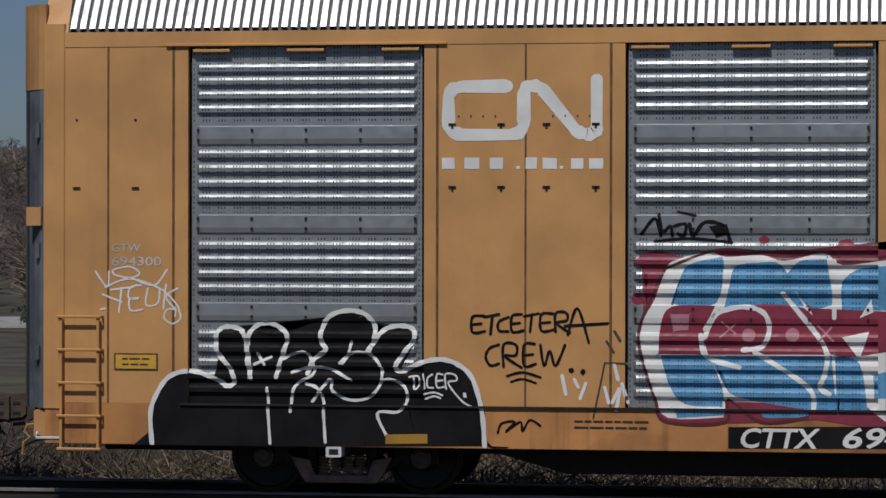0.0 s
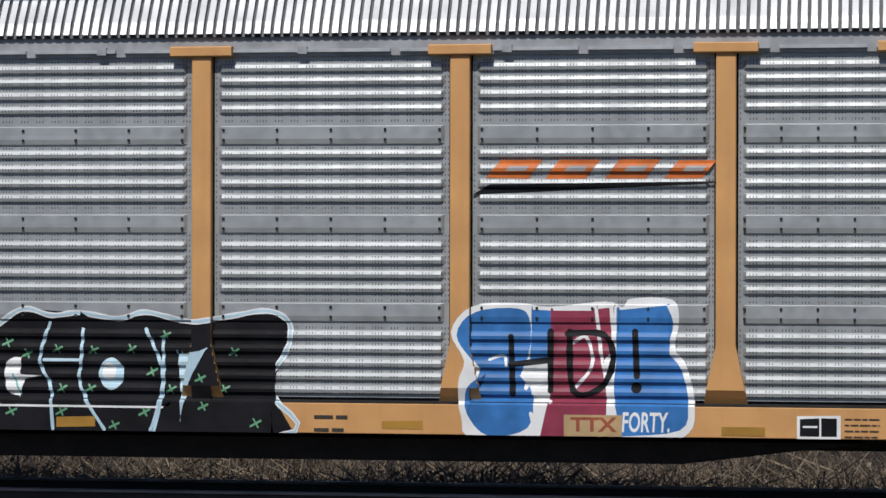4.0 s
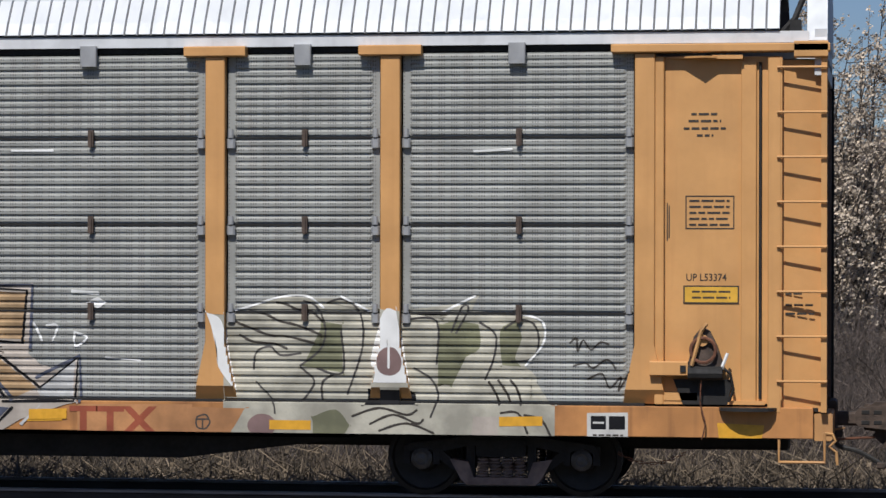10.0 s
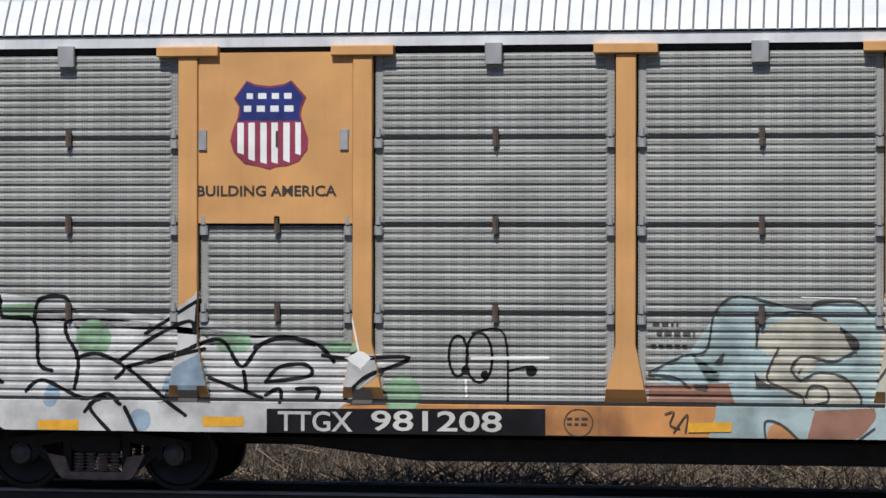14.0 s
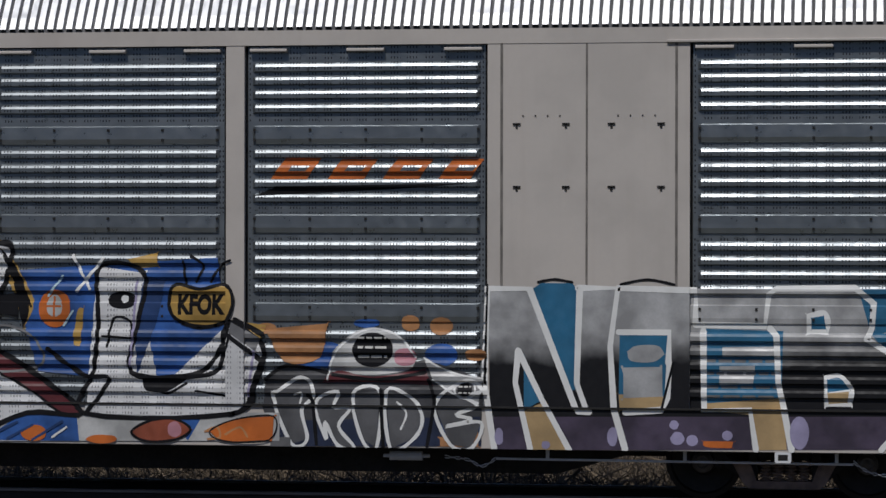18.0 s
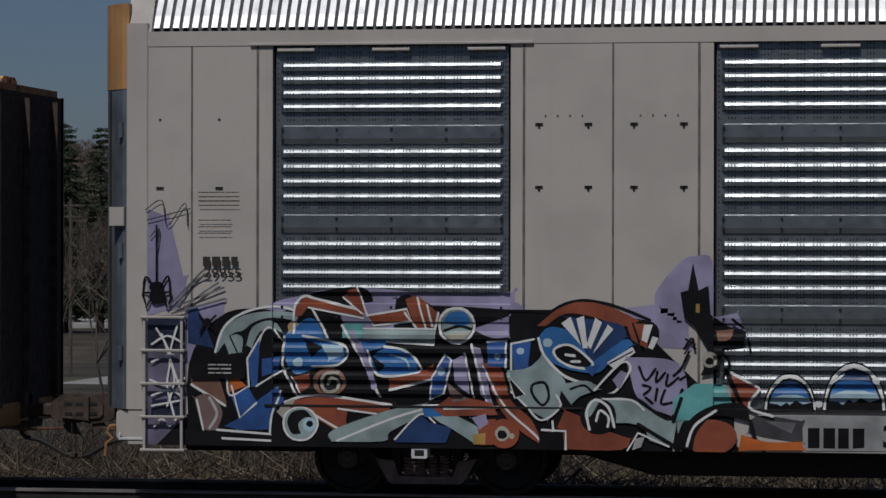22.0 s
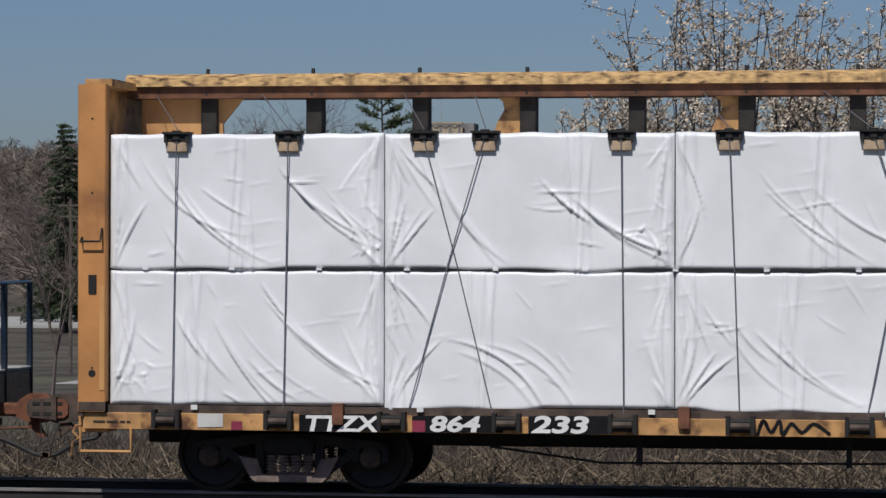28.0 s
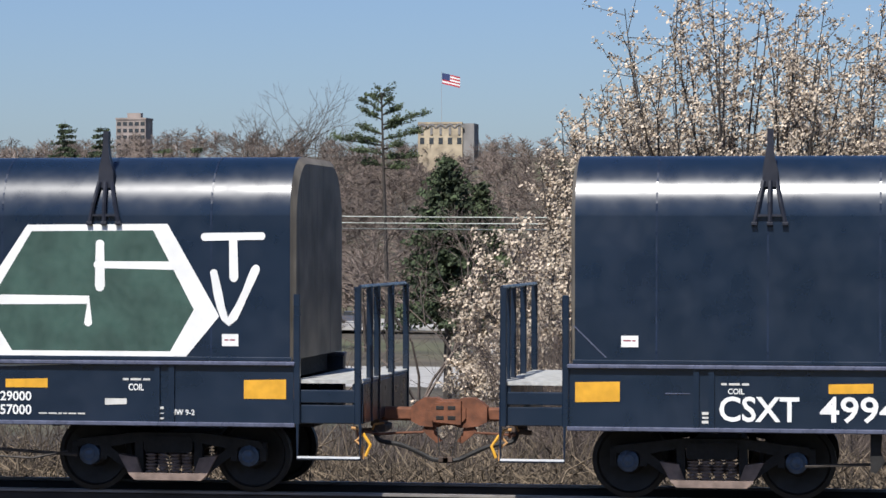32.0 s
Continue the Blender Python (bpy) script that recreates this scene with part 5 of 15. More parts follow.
    for xx, zz in ((1.55, 0.50), (1.70, 0.47), (1.82, 0.50), (1.95, 0.62)):
        part("valve_port", F().rod((xx, -1.30, zz), (xx, -1.30, zz + 0.14), 0.045, 9), M["pipe"], val)
    part("valve_bracket", F().prism([(1.40, 0.78), (2.02, 0.78), (1.97, 0.66), (1.45, 0.66)], -1.32, -1.30), dk, val)
    part("pipe_hanger", F().prism([(-2.42, 0.80), (-2.30, 0.80), (-2.31, 0.60), (-2.27, 0.50), (-2.36, 0.38), (-2.42, 0.40)], -1.3, -1.24), dk, car, "bent hanging bracket")
    part("brake_lever", F().prism([(-0.95, 0.78), (-0.87, 0.78), (-0.70, 0.46), (-0.77, 0.44)], -1.1, -1.06), M["pipe"], car)
    part("hand_brake_chain", F().pipe([(1.9, -1.22, 0.6), (2.2, -1.22, 0.44), (2.6, -1.22, 0.42), (3.0, -1.22, 0.5)], 0.012, 5), M["pipe"], car)
    part("far_hood_liner", F().box(-HOOD_F + 0.1, HOOD_F - 0.1, -1.2, 1.2, 1.3, 1.6), M["dark"], car)
    return car


# ---------------------------------------------------------------- ground, track and distance
def ground_z(x, y):
    """Height of the land: a bank for the track, a low valley behind it and wooded hills beyond."""
    if y < -12:
        return min(1.15, -0.32 + (-12 - y) * 0.10)
    if y < 4.2:
        return -0.32
    if y < 16:
        return -0.32 - (y - 4.2) * 0.16
    if y < 60:
        return -2.21 - (y - 16) * 0.10
    if y < 230:
        return -6.6 - (y - 60) * 0.010
    if y < 380:
        return -8.3 + (y - 230) * 0.006
    if y < 1000:
        return -7.4 + 40.5 * ((y - 380) / 620) ** 1.15 + 1.6 * math.sin(x * 0.021) + 1.2 * math.sin(x * 0.05 + 1)
    return 33.0 - (y - 1000) * 0.004


def build_ground():
    ys = [-420, -200, -120, -70, -45, -34, -28, -22, -16, -12, -6, -2, 1.5, 4.2, 7, 10, 13, 16, 22, 30, 40, 60, 90, 130, 180, 230, 300, 380,
          440, 500, 560, 620, 680, 740, 800, 860, 920, 1000, 1400, 2200, 3400, 4800]
    xs = [-3000, -1600, -900] + [x for x in range(-600, 601, 25)] + [900, 1600, 3000]
    fm, k = F(), len(ys)
    fm.add([(x, y, ground_z(x, y)) for x in xs for y in ys],
           [(i * k + j, (i + 1) * k + j, (i + 1) * k + j + 1, i * k + j + 1) for i in range(len(xs) - 1) for j in range(k - 1)])
    g = new("ground", fm.mesh("ground", M["ground"]))
    for p in g.data.polygons:
        p.use_smooth = True
    tagged(g, "dry grassy ground rising to wooded hills", "ground", kind="structure")


build_ground()

bed = thing("railway_track", (0, 1.5, 0), "single railway track on grey ballast", "track", kind="structure")
part("ballast", F().solid([(-3.4, -0.33), (-1.75, -0.14), (1.75, -0.14), (3.2, -0.33)], -90, 90), M["ballast"], bed, "grey stone ballast")
for _y in (-0.7175, 0.7175):
    rl_ = F().solid([(_y - 0.07, -0.12), (_y - 0.07, -0.105), (_y - 0.012, -0.08), (_y - 0.012, 0.0), (_y - 0.036, 0.012), (_y - 0.034, RAIL_Z), (_y + 0.034, RAIL_Z),
                     (_y + 0.036, 0.012), (_y + 0.012, 0.0), (_y + 0.012, -0.08), (_y + 0.07, -0.105), (_y + 0.07, -0.12)], -90, 90)
    rail_ = part("rail", rl_, M["steel"], bed, "worn steel rail")
    part("rail_head", F().solid([(_y - 0.039, 0.018), (_y - 0.037, RAIL_Z - 0.004), (_y - 0.030, RAIL_Z + 0.002), (_y + 0.030, RAIL_Z + 0.002), (_y + 0.037, RAIL_Z - 0.004), (_y + 0.039, 0.018)], -90, 90), M["rail_head"], rail_, "polished running surface")
_tie = F().box(-0.115, 0.115, -1.3, 1.3, -0.26, -0.115, 0.015).mesh("tie", M["tie"])
for _k in range(-40, 41):
    part("tie", _tie, None, bed, at=(_k * 0.53 - 2.0, 0, 0))


class Cloud:
    """Gathers many slim limbs and small leaves as raw triangles."""

    def __init__(self, seed):
        self.v, self.f, self.r, self.fine = [], [], random.Random(seed), None

    def limb(self, a, b, ra, rb):
        d = b - a
        u = d.orthogonal().normalized()
        w = d.cross(u).normalized()
        o = len(self.v)
        for p, r in ((a, ra), (b, rb)):
            for k in range(3):
                an = k * math.tau / 3
                self.v.append(tuple(p + u * (math.cos(an) * r) + w * (math.sin(an) * r)))
        for k in range(3):
            self.f.append((o + k, o + (k + 1) % 3, o + 3 + (k + 1) % 3, o + 3 + k))

    def leaf(self, p, s):
        r, o = self.r, len(self.v)
        n = Vector((r.gauss(0, 1), r.gauss(0, 1), r.gauss(0, 1))).normalized()
        u = n.orthogonal().normalized() * s
        w = n.cross(u)
        self.v += [tuple(p + u), tuple(p + w * 0.7), tuple(p - u), tuple(p - w * 0.7)]
        self.f.append((o, o + 1, o + 2, o + 3))

    def grow(self, a, d, ln, rad, depth, spread, tips, up=0.15, kids=(2, 4), shrink=0.72):
        """A limb that bends, then forks until depth runs out; tips gathers the ends."""
        r = self.r
        p = a
        for s in range(2):
            d2 = (d + Vector((r.gauss(0, 0.12), r.gauss(0, 0.12), r.gauss(0, 0.06)))).normalized()
            q = p + d2 * (ln / 2)
            (self.fine if self.fine and depth <= 2 else self).limb(p, q, rad * (1 - 0.2 * s), rad * (0.8 - 0.2 * s))
            p, d = q, d2
            if depth <= 2:
                tips.append(p)
        if depth == 0:
            return
        for _ in range(r.randint(*kids)):
            nd = (d + Vector((r.gauss(0, spread), r.gauss(0, spread), r.gauss(0, spread * 0.6) + up))).normalized()
            self.grow(p, nd, ln * shrink * r.uniform(0.8, 1.15), rad * 0.6, depth - 1, spread, tips, up, kids, shrink)

    def mesh(self, name, material):
        me = bpy.data.meshes.new(name)
        me.from_pydata(self.v, [], self.f)
        me.materials.append(material)
        return me


def blossom_tree(at, height, seed, label, wide=0.32, low=0.16, limbs=46, leaf=0.060, each=15):
    """An upswept tree: limbs bend from the trunk to the rim of an oval crown, with blossom along every twig."""
    tree = thing("blossom_tree", at, label, "tree", "blossoming trees behind the track")
    wood, cr = Cloud(seed), Cloud(seed + 1)
    r = wood.r
    wood.limb(Vector((0, 0, -0.4)), Vector((0, 0, height * 0.42)), height * 0.018, height * 0.009)
    for k in range(limbs):
        a = k * 2.399 + r.uniform(-0.3, 0.3)
        f = (k + 0.5) / limbs
        tz = height * (low + (1 - low) * f) * r.uniform(0.94, 1.05)
        reach = height * wide * math.sin(math.pi * min(1, 0.12 + 0.80 * f)) ** 0.7 * r.uniform(0.65, 1.12)
        tip = Vector((reach * math.cos(a), reach * math.sin(a), tz))
        foot = Vector((0, 0, height * (0.10 + 0.30 * f) * r.uniform(0.7, 1.1)))
        bend = Vector((tip.x * 0.75 + r.gauss(0, 0.04) * height, tip.y * 0.75, foot.z + (tip.z - foot.z) * r.uniform(0.3, 0.5)))
        path = [foot * (1 - t) ** 2 + bend * (2 * t * (1 - t)) + tip * t * t for t in (0, 0.17, 0.33, 0.5, 0.67, 0.83, 1.0)]
        for i, (p, q) in enumerate(zip(path, path[1:])):
            wood.limb(p, q, height * 0.0052 * (1 - i / 7), height * 0.0052 * (1 - (i + 1) / 7))
        for i in range(2, 7):
            for _ in range(7):
                p = path[i].lerp(path[i - 1], r.random())
                d = (path[i] - path[i - 1]).normalized() * 0.35 + Vector((r.gauss(0, 0.8), r.gauss(0, 0.8), r.gauss(0.2, 0.6)))
                ln = height * r.uniform(0.03, 0.085)
                q = p + d.normalized() * ln
                wood.limb(p, q, 0.018, 0.006)
                for _ in range(each):
                    m = p.lerp(q, r.uniform(0.2, 1.08))
                    for _ in range(2):
                        cr.leaf(m + Vector((r.gauss(0, 0.07), r.gauss(0, 0.07), r.gauss(0, 0.07))), leaf * r.uniform(0.5, 1.2))
    part("trunk", wood.mesh("trunk", M["bark_dark"]), None, tree, "forked dark trunk and limbs")
    part("crown", cr.mesh("crown", M["blossom"]), None, tree, "cream blossom clusters")
    return tree


def bare_tree(at, height, seed, label, material="bark", depth=5, spread=0.5, up=0.2):
    tree = thing("bare_tree", at, label, "tree", "bare trees behind the track")
    w, tips = Cloud(seed), []
    w.fine = Cloud(seed + 1)
    w.grow(Vector((0, 0, -0.3)), Vector((0, 0, 1)), height * 0.32, height * 0.012, depth, spread, tips, up, (2, 4), 0.74)
    part("trunk", w.mesh("trunk", M[material]), None, tree, "bare grey trunk and limbs")
    part("twig_crown", w.fine.mesh("twig_crown", M[material]), None, tree, "fine leafless twigs")["kind"] = "stuff"
    return tree


def conifer(at, height, width, seed, label, material="needle", layers=16, start=0.1):
    tree = thing("conifer", at, label, "tree", "conifers beyond the track")
    w, n = Cloud(seed), Cloud(seed + 1)
    w.limb(Vector((0, 0, -0.5)), Vector((0, 0, height)), height * 0.022, 0.01)
    r = w.r
    for k in range(layers):
        t = start + (1 - start) * k / layers
        z = height * t
        reach = width * (1 - t) ** 0.7 * r.uniform(0.7, 1.1) + 0.08 * width
        for b in range(7):
            a = r.uniform(0, math.tau)
            rr = reach * r.uniform(0.6, 1.1)
            p0, p1 = Vector((0, 0, z)), Vector((rr * math.cos(a), rr * math.sin(a), z - rr * 0.18 + r.uniform(-0.2, 0.3)))
            w.limb(p0, p1, 0.03, 0.008)
            for s in range(max(12, int(rr * 46))):
                f = r.uniform(0.15, 1.0)
                q = p0.lerp(p1, f) + Vector((r.gauss(0, 0.12), r.gauss(0, 0.12), r.gauss(0, 0.07))) * (1 + rr * 0.22)
                n.leaf(q, r.uniform(0.05, 0.13) * (0.6 + width * 0.12))
    part("trunk", w.mesh("trunk", M["bark_dark"]), None, tree)
    part("crown", n.mesh("crown", M[material]), None, tree, "dark green needle foliage")
    return tree


def layered_pine(at, height, seed, label):
    """A tall pine with a bare stem and long, uneven limbs of tufted needles."""
    tree = thing("pine_tree", at, label, "tree", "conifers beyond the track")
    w, n = Cloud(seed), Cloud(seed + 1)
    w.limb(Vector((0, 0, -0.5)), Vector((-0.6, 0, height)), 0.24, 0.05)
    for z, reach, rise in ((0.78, 1.3, 0.0), (0.79, -1.1, 0.0), (0.81, 1.9, 0.1), (0.825, -1.5, 0.15), (0.84, 1.1, 0.2), (0.85, -3.0, 0.45), (0.86, -1.6, 0.2), (0.87, 2.3, 0.45), (0.885, -1.3, 0.4),
                           (0.90, 1.5, 0.45), (0.915, 2.4, 0.55), (0.93, -1.3, 0.6), (0.945, 1.1, 0.5), (0.955, -0.9, 0.6), (0.97, 0.7, 0.5), (0.98, -0.7, 0.6), (0.99, 0.3, 0.6), (0.99, -0.2, 0.7)):
        p0 = Vector((-0.6 * z, 0, height * z - 0.3))
        p1 = p0 + Vector((reach, w.r.uniform(-0.9, 0.9), rise))
        w.limb(p0, p1, 0.06, 0.02)
        for b in range(int(4 + abs(reach) * 7)):
            f = w.r.uniform(0.12, 1.0)
            q = p0.lerp(p1, f)
            tip = q + Vector((math.copysign(w.r.uniform(0.05, 0.45), reach), w.r.gauss(0, 0.3), w.r.uniform(0.05, 0.42)))
            w.limb(q, tip, 0.018, 0.006)
            for s in range(34):
                n.leaf(q.lerp(tip, w.r.uniform(0.0, 1.15)) + Vector((n.r.gauss(0, 0.10), n.r.gauss(0, 0.12), n.r.gauss(0.02, 0.06))), n.r.uniform(0.035, 0.085))
    part("trunk", w.mesh("trunk", M["bark_dark"]), None, tree)
    part("crown", n.mesh("crown", M["needle_light"]), None, tree, "flat tufts of green needles")
    return tree


def thicket():
    """Dead weeds, tangled twigs and low brush along the far side of the track."""
    c = Cloud(5)
    r = c.r
    for k in range(14000):
        y = 5.8 + 12 * r.random() ** 1.1 if k < 12600 else r.uniform(4.2, 5.8)
        x = r.uniform(-0.325, 0.02) * (y + 30.6)
        z = ground_z(x, y) - 0.05
        tall = 1 + 0.45 * math.sin(x * 0.9) * math.sin(y * 1.3)
        h = r.uniform(0.45, 1.45) * tall * min(1, max(0.45, (y - 4.0) / 5.5)) if y > 5.8 else r.uniform(0.1, 0.35)
        a = Vector((x, y, z))
        m = a + Vector((r.gauss(0, 0.16), r.gauss(0, 0.12), h * r.uniform(0.4, 0.7)))
        b = m + Vector((r.gauss(0, 0.28), r.gauss(0, 0.18), h * r.uniform(0.05, 0.5)))
        c.limb(a, m, 0.017, 0.011)
        c.limb(m, b, 0.011, 0.005)
        for _ in range(2):
            q = a.lerp(m, r.uniform(0.3, 1.0))
            c.limb(q, q + Vector((r.gauss(0, 0.22), r.gauss(0, 0.15), r.gauss(0.06, 0.14))), 0.008, 0.004)
        if r.random() < 0.4:
            c.leaf(m.lerp(b, r.random()), r.uniform(0.015, 0.05))
    ob = new("dry_brush", c.mesh("dry_brush", M["stalk"]))
    tagged(ob, "tangled dry brown brush along the track", "brush", kind="stuff")


def shrubs():
    """Dark leafless shrubs on the bank."""
    c, r = Cloud(8), random.Random(8)
    for k in range(270):
        y = r.uniform(13, 28) if k < 190 else r.uniform(30, 46)
        u = r.uniform(-0.115, 0.01) if k < 90 or k >= 190 else r.uniform(-0.32, -0.12)
        x = u * (y + 30.6)
        hgt = r.uniform(4.5, 7.5) if k >= 190 else r.uniform(2.2, 4.2) if u > -0.115 else r.uniform(1.4, 3.0)
        tips = []
        for s in range(4):
            a = r.uniform(0, math.tau)
            c.grow(Vector((x, y, ground_z(x, y) - 0.1)), Vector((0.4 * math.cos(a), 0.4 * math.sin(a), 1)).normalized(), hgt * 0.36, 0.018, 3, 0.5, tips, 0.16, (3, 4), 0.7)
    ob = new("bare_shrubs", c.mesh("bare_shrubs", M["twig_dark"]))
    tagged(ob, "leafless grey-brown shrubs on the railway bank", "shrub", kind="stuff")


def far_woods():
    """Bare woods on the hills, one mass of many trees."""
    c, r = Cloud(11), random.Random(11)
    for k in range(1750):
        y = 300 + 680 * (k / 1750) ** 0.8 + r.uniform(-8, 8)
        x = r.uniform(-0.33, 0.06) * (y + 30)
        z = ground_z(x, y)
        h = r.uniform(5, 9.5)
        base = Vector((x, y, z - 0.5))
        top = base + Vector((r.gauss(0, 0.4), 0, h))
        c.limb(base, top, 0.10, 0.03)
        for b in range(40):
            f = r.uniform(0.25, 1.0)
            p = base.lerp(top, f)
            a = r.uniform(0, math.tau)
            q = p + Vector((math.cos(a), math.sin(a), 0)) * (h * 0.34 * (0.25 + math.sin(math.pi * min(1.0, f * 0.95)) ** 0.6)) + Vector((0, 0, r.uniform(0.4, 1.9)))
            c.limb(p, q, 0.09, 0.05)
            m = p.lerp(q, 0.6)
            c.limb(m, m + Vector((r.gauss(0, 0.6), r.gauss(0, 0.6), r.uniform(0.2, 1.3))), 0.08, 0.04)
    ob = new("far_woods", c.mesh("far_woods", M["twig"]))
    tagged(ob, "leafless brown woods on distant hills", "woods", kind="stuff")


def woods_behind():
    """Trees on the bank behind the place from which the train is seen; they close the place."""
    c, r = Cloud(21), random.Random(21)
    for k in range(420):
        y = r.uniform(-70, -48)
        x = r.uniform(-75, 60)
        h = r.uniform(4, 8)
        base = Vector((x, y, 0.8))
        c.limb(base, base + Vector((0, 0, h)), 0.14, 0.04)
        for b in range(30):
            c.leaf(base + Vector((r.gauss(0, 1.0), r.gauss(0, 1.0), h * r.uniform(0.1, 1.0))), r.uniform(0.4, 0.9))
    ob = new("woods_behind", c.mesh("woods_behind", M["needle"]))
    tagged(ob, "dark evergreen belt on the facing side of the railway", "woods", kind="stuff")


thicket()
shrubs()
far_woods()
woods_behind()
blossom_tree((-4.9, 60, -6.6), 17.6, 3, "tall cream-blossomed tree with a dark forked trunk", 0.28, 0.34, 118)
blossom_tree((-8.7, 61.5, -6.7), 14.3, 14, "cream-blossomed tree beside the taller one", 0.23, 0.30, 84)
blossom_tree((-0.9, 63, -6.9), 16.6, 25, "cream-blossomed tree at the edge of the bank", 0.27, 0.34, 100)
blossom_tree((-10.2, 52, -5.8), 9.2, 36, "low spreading blossom tree on the bank", 0.34, 0.12, 70)
conifer((-21.6, 110, -7.1), 14.0, 4.6, 51, "broad dark green conifer in the valley", layers=34, start=0.45)
conifer((-20.2, 111.5, -7.1), 12.8, 3.6, 52, "olive green conifer beside a taller one", "needle_light", layers=30, start=0.45)
layered_pine((-29.6, 140, -7.4), 19.0, 61, "tall pine with flat layered limbs")
conifer((-95.9, 300, -7.9), 24.8, 6.5, 71, "slim dark spruce on the slope", layers=34)
conifer((-91.6, 300, -7.9), 24.2, 5.6, 72, "slim dark spruce on the slope", layers=34)
conifer((-84.2, 300, -7.9), 22.6, 5.0, 73, "broad green conifer on the slope", "needle_light", layers=14)
conifer((-80.6, 302, -7.9), 22.8, 5.0, 74, "broad green conifer on the slope", "needle_light", layers=14)
conifer((-50.5, 200, -7.9), 15.2, 4.6, 75, "dark green pine beside the valley road", layers=16)
bare_tree((-20.6, 80, -6.8), 7.4, 81, "leafless tree beside the valley road", "twig", 6, 0.42)
bare_tree((-18.4, 82, -6.8), 10.4, 87, "leafless brown tree before the dark conifers", "twig", 6, 0.5, 0.12)
bare_tree((-16.3, 85, -6.8), 9.4, 88, "leafless brown tree before the dark conifers", "twig", 6, 0.5, 0.12)
bare_tree((-61.7, 250, -8.2), 24.0, 82, "tall leafless tree on the far slope", "bark", 6, 0.55, 0.12)
bare_tree((-56.9, 252, -8.2), 23.2, 83, "tall leafless tree on the far slope", "bark", 6, 0.55, 0.12)
bare_tree((-52.0, 255, -8.2), 20.5, 84, "leafless tree on the far slope", "bark", 6, 0.55, 0.12)
bare_tree((-36.5, 260, -8.2), 19.0, 85, "tall leafless tree behind the pine", "bark", 6, 0.55, 0.12)
bare_tree((-31.0, 262, -8.2), 17.5, 86, "leafless tree behind the layered pine", "bark", 6, 0.55, 0.12)

bare_tree((-47.4, 130, -7.3), 12.5, 91, "leafless tree in front of the spruces", "twig", 6, 0.5)
bare_tree((-45.0, 133, -7.3), 11.0, 92, "leafless tree in front of the spruces", "twig", 6, 0.5)
bare_tree((-42.4, 128, -7.3), 10.0, 93, "small leafless tree in the valley", "twig", 6, 0.5)


def tower_block(at, w, d, h, floors, cols, label):
    b = thing("tower_block", at, label, "building", "distant buildings")
    part("wall", F().box(-w / 2, w / 2, -d / 2, d / 2, -8, h), M["brick_far"], b, "brown brick walls")
    part("roof", F().box(-w / 2 - 0.3, w / 2 + 0.3, -d / 2 - 0.3, d / 2 + 0.3, h, h + 0.8).box(-w * 0.2, w * 0.25, -2, 2, h + 0.8, h + 3), M["brick_far"], b)
    win = F().box(-0.9, 0.9, -0.12, 0.02, 0, 1.6).mesh("window", M["glass_dark"])
    for i in range(floors):
        for j in range(cols):
            part("window", win, None, b, at=(-w / 2 + (j + 0.5) * w / cols, -d / 2 - 0.02, h - 2.6 - i * 2.9))


tower_block((-326, 1200, 39.5), 13, 12, 15.5, 5, 5, "distant brown apartment tower above the woods")


def arcade_building(at):
    b = thing("arcaded_building", at, "distant stone building with an arcaded crown", "building", "distant buildings")
    part("wall", F().box(-8.4, 6.0, -5, 5, -12, 9.6), M["sandstone"], b, "pale cream stone walls")
    # darker stone colours this wing as the building's shaded side
    part("side_wing", F().box(6.0, 9.6, -4, 6, -12, 9.6), M["brick_dark"], b, "shaded grey wing")
    arch = F().box(-0.4, 0.4, -0.5, 0.5, 0, 2.4)
    arch.prism([(-1.5, 2.2), (-1.1, 3.0), (-0.5, 3.5), (0, 3.6), (0.5, 3.5), (1.1, 3.0), (1.5, 2.2), (1.1, 2.2), (0.7, 2.7), (0, 3.0), (-0.7, 2.7), (-1.1, 2.2)], -0.5, 0.5)
    me = arch.mesh("arch", M["brick_dark"])
    for k in range(5):
        part("arch", me, None, b, at=(-7.0 + k * 3.0, -4.8, 6.0))
    part("parapet", F().box(-8.4, 6.0, -5.2, -4.2, 9.4, 10.0), M["sandstone"], b)
    win = F().box(-0.7, 0.7, -0.12, 0.02, 0, 2.0).mesh("window", M["glass_dark"])
    for j in range(5):
        part("window", win, None, b, at=(-7.0 + j * 3.0, -5.02, 3.0))


M["sandstone"] = mat("weathered_cream_stone", (0.40, 0.33, 0.23), 0.85, vary=0.2, scale=0.3)
M["brick_dark"] = mat("grey_and_shaded_stone", (0.2, 0.19, 0.18), 0.85, vary=0.15, scale=0.2)
arcade_building((-143.6, 900, 31.0))
pole = thing("flagpole", (-145.0, 899, 31), "thin white flagpole with a flying striped flag", "flagpole")
part("pole", F().rod((0, 0, 0), (0, 0, 26.5), 0.08, 8, 0.04), M["fascia"], pole)


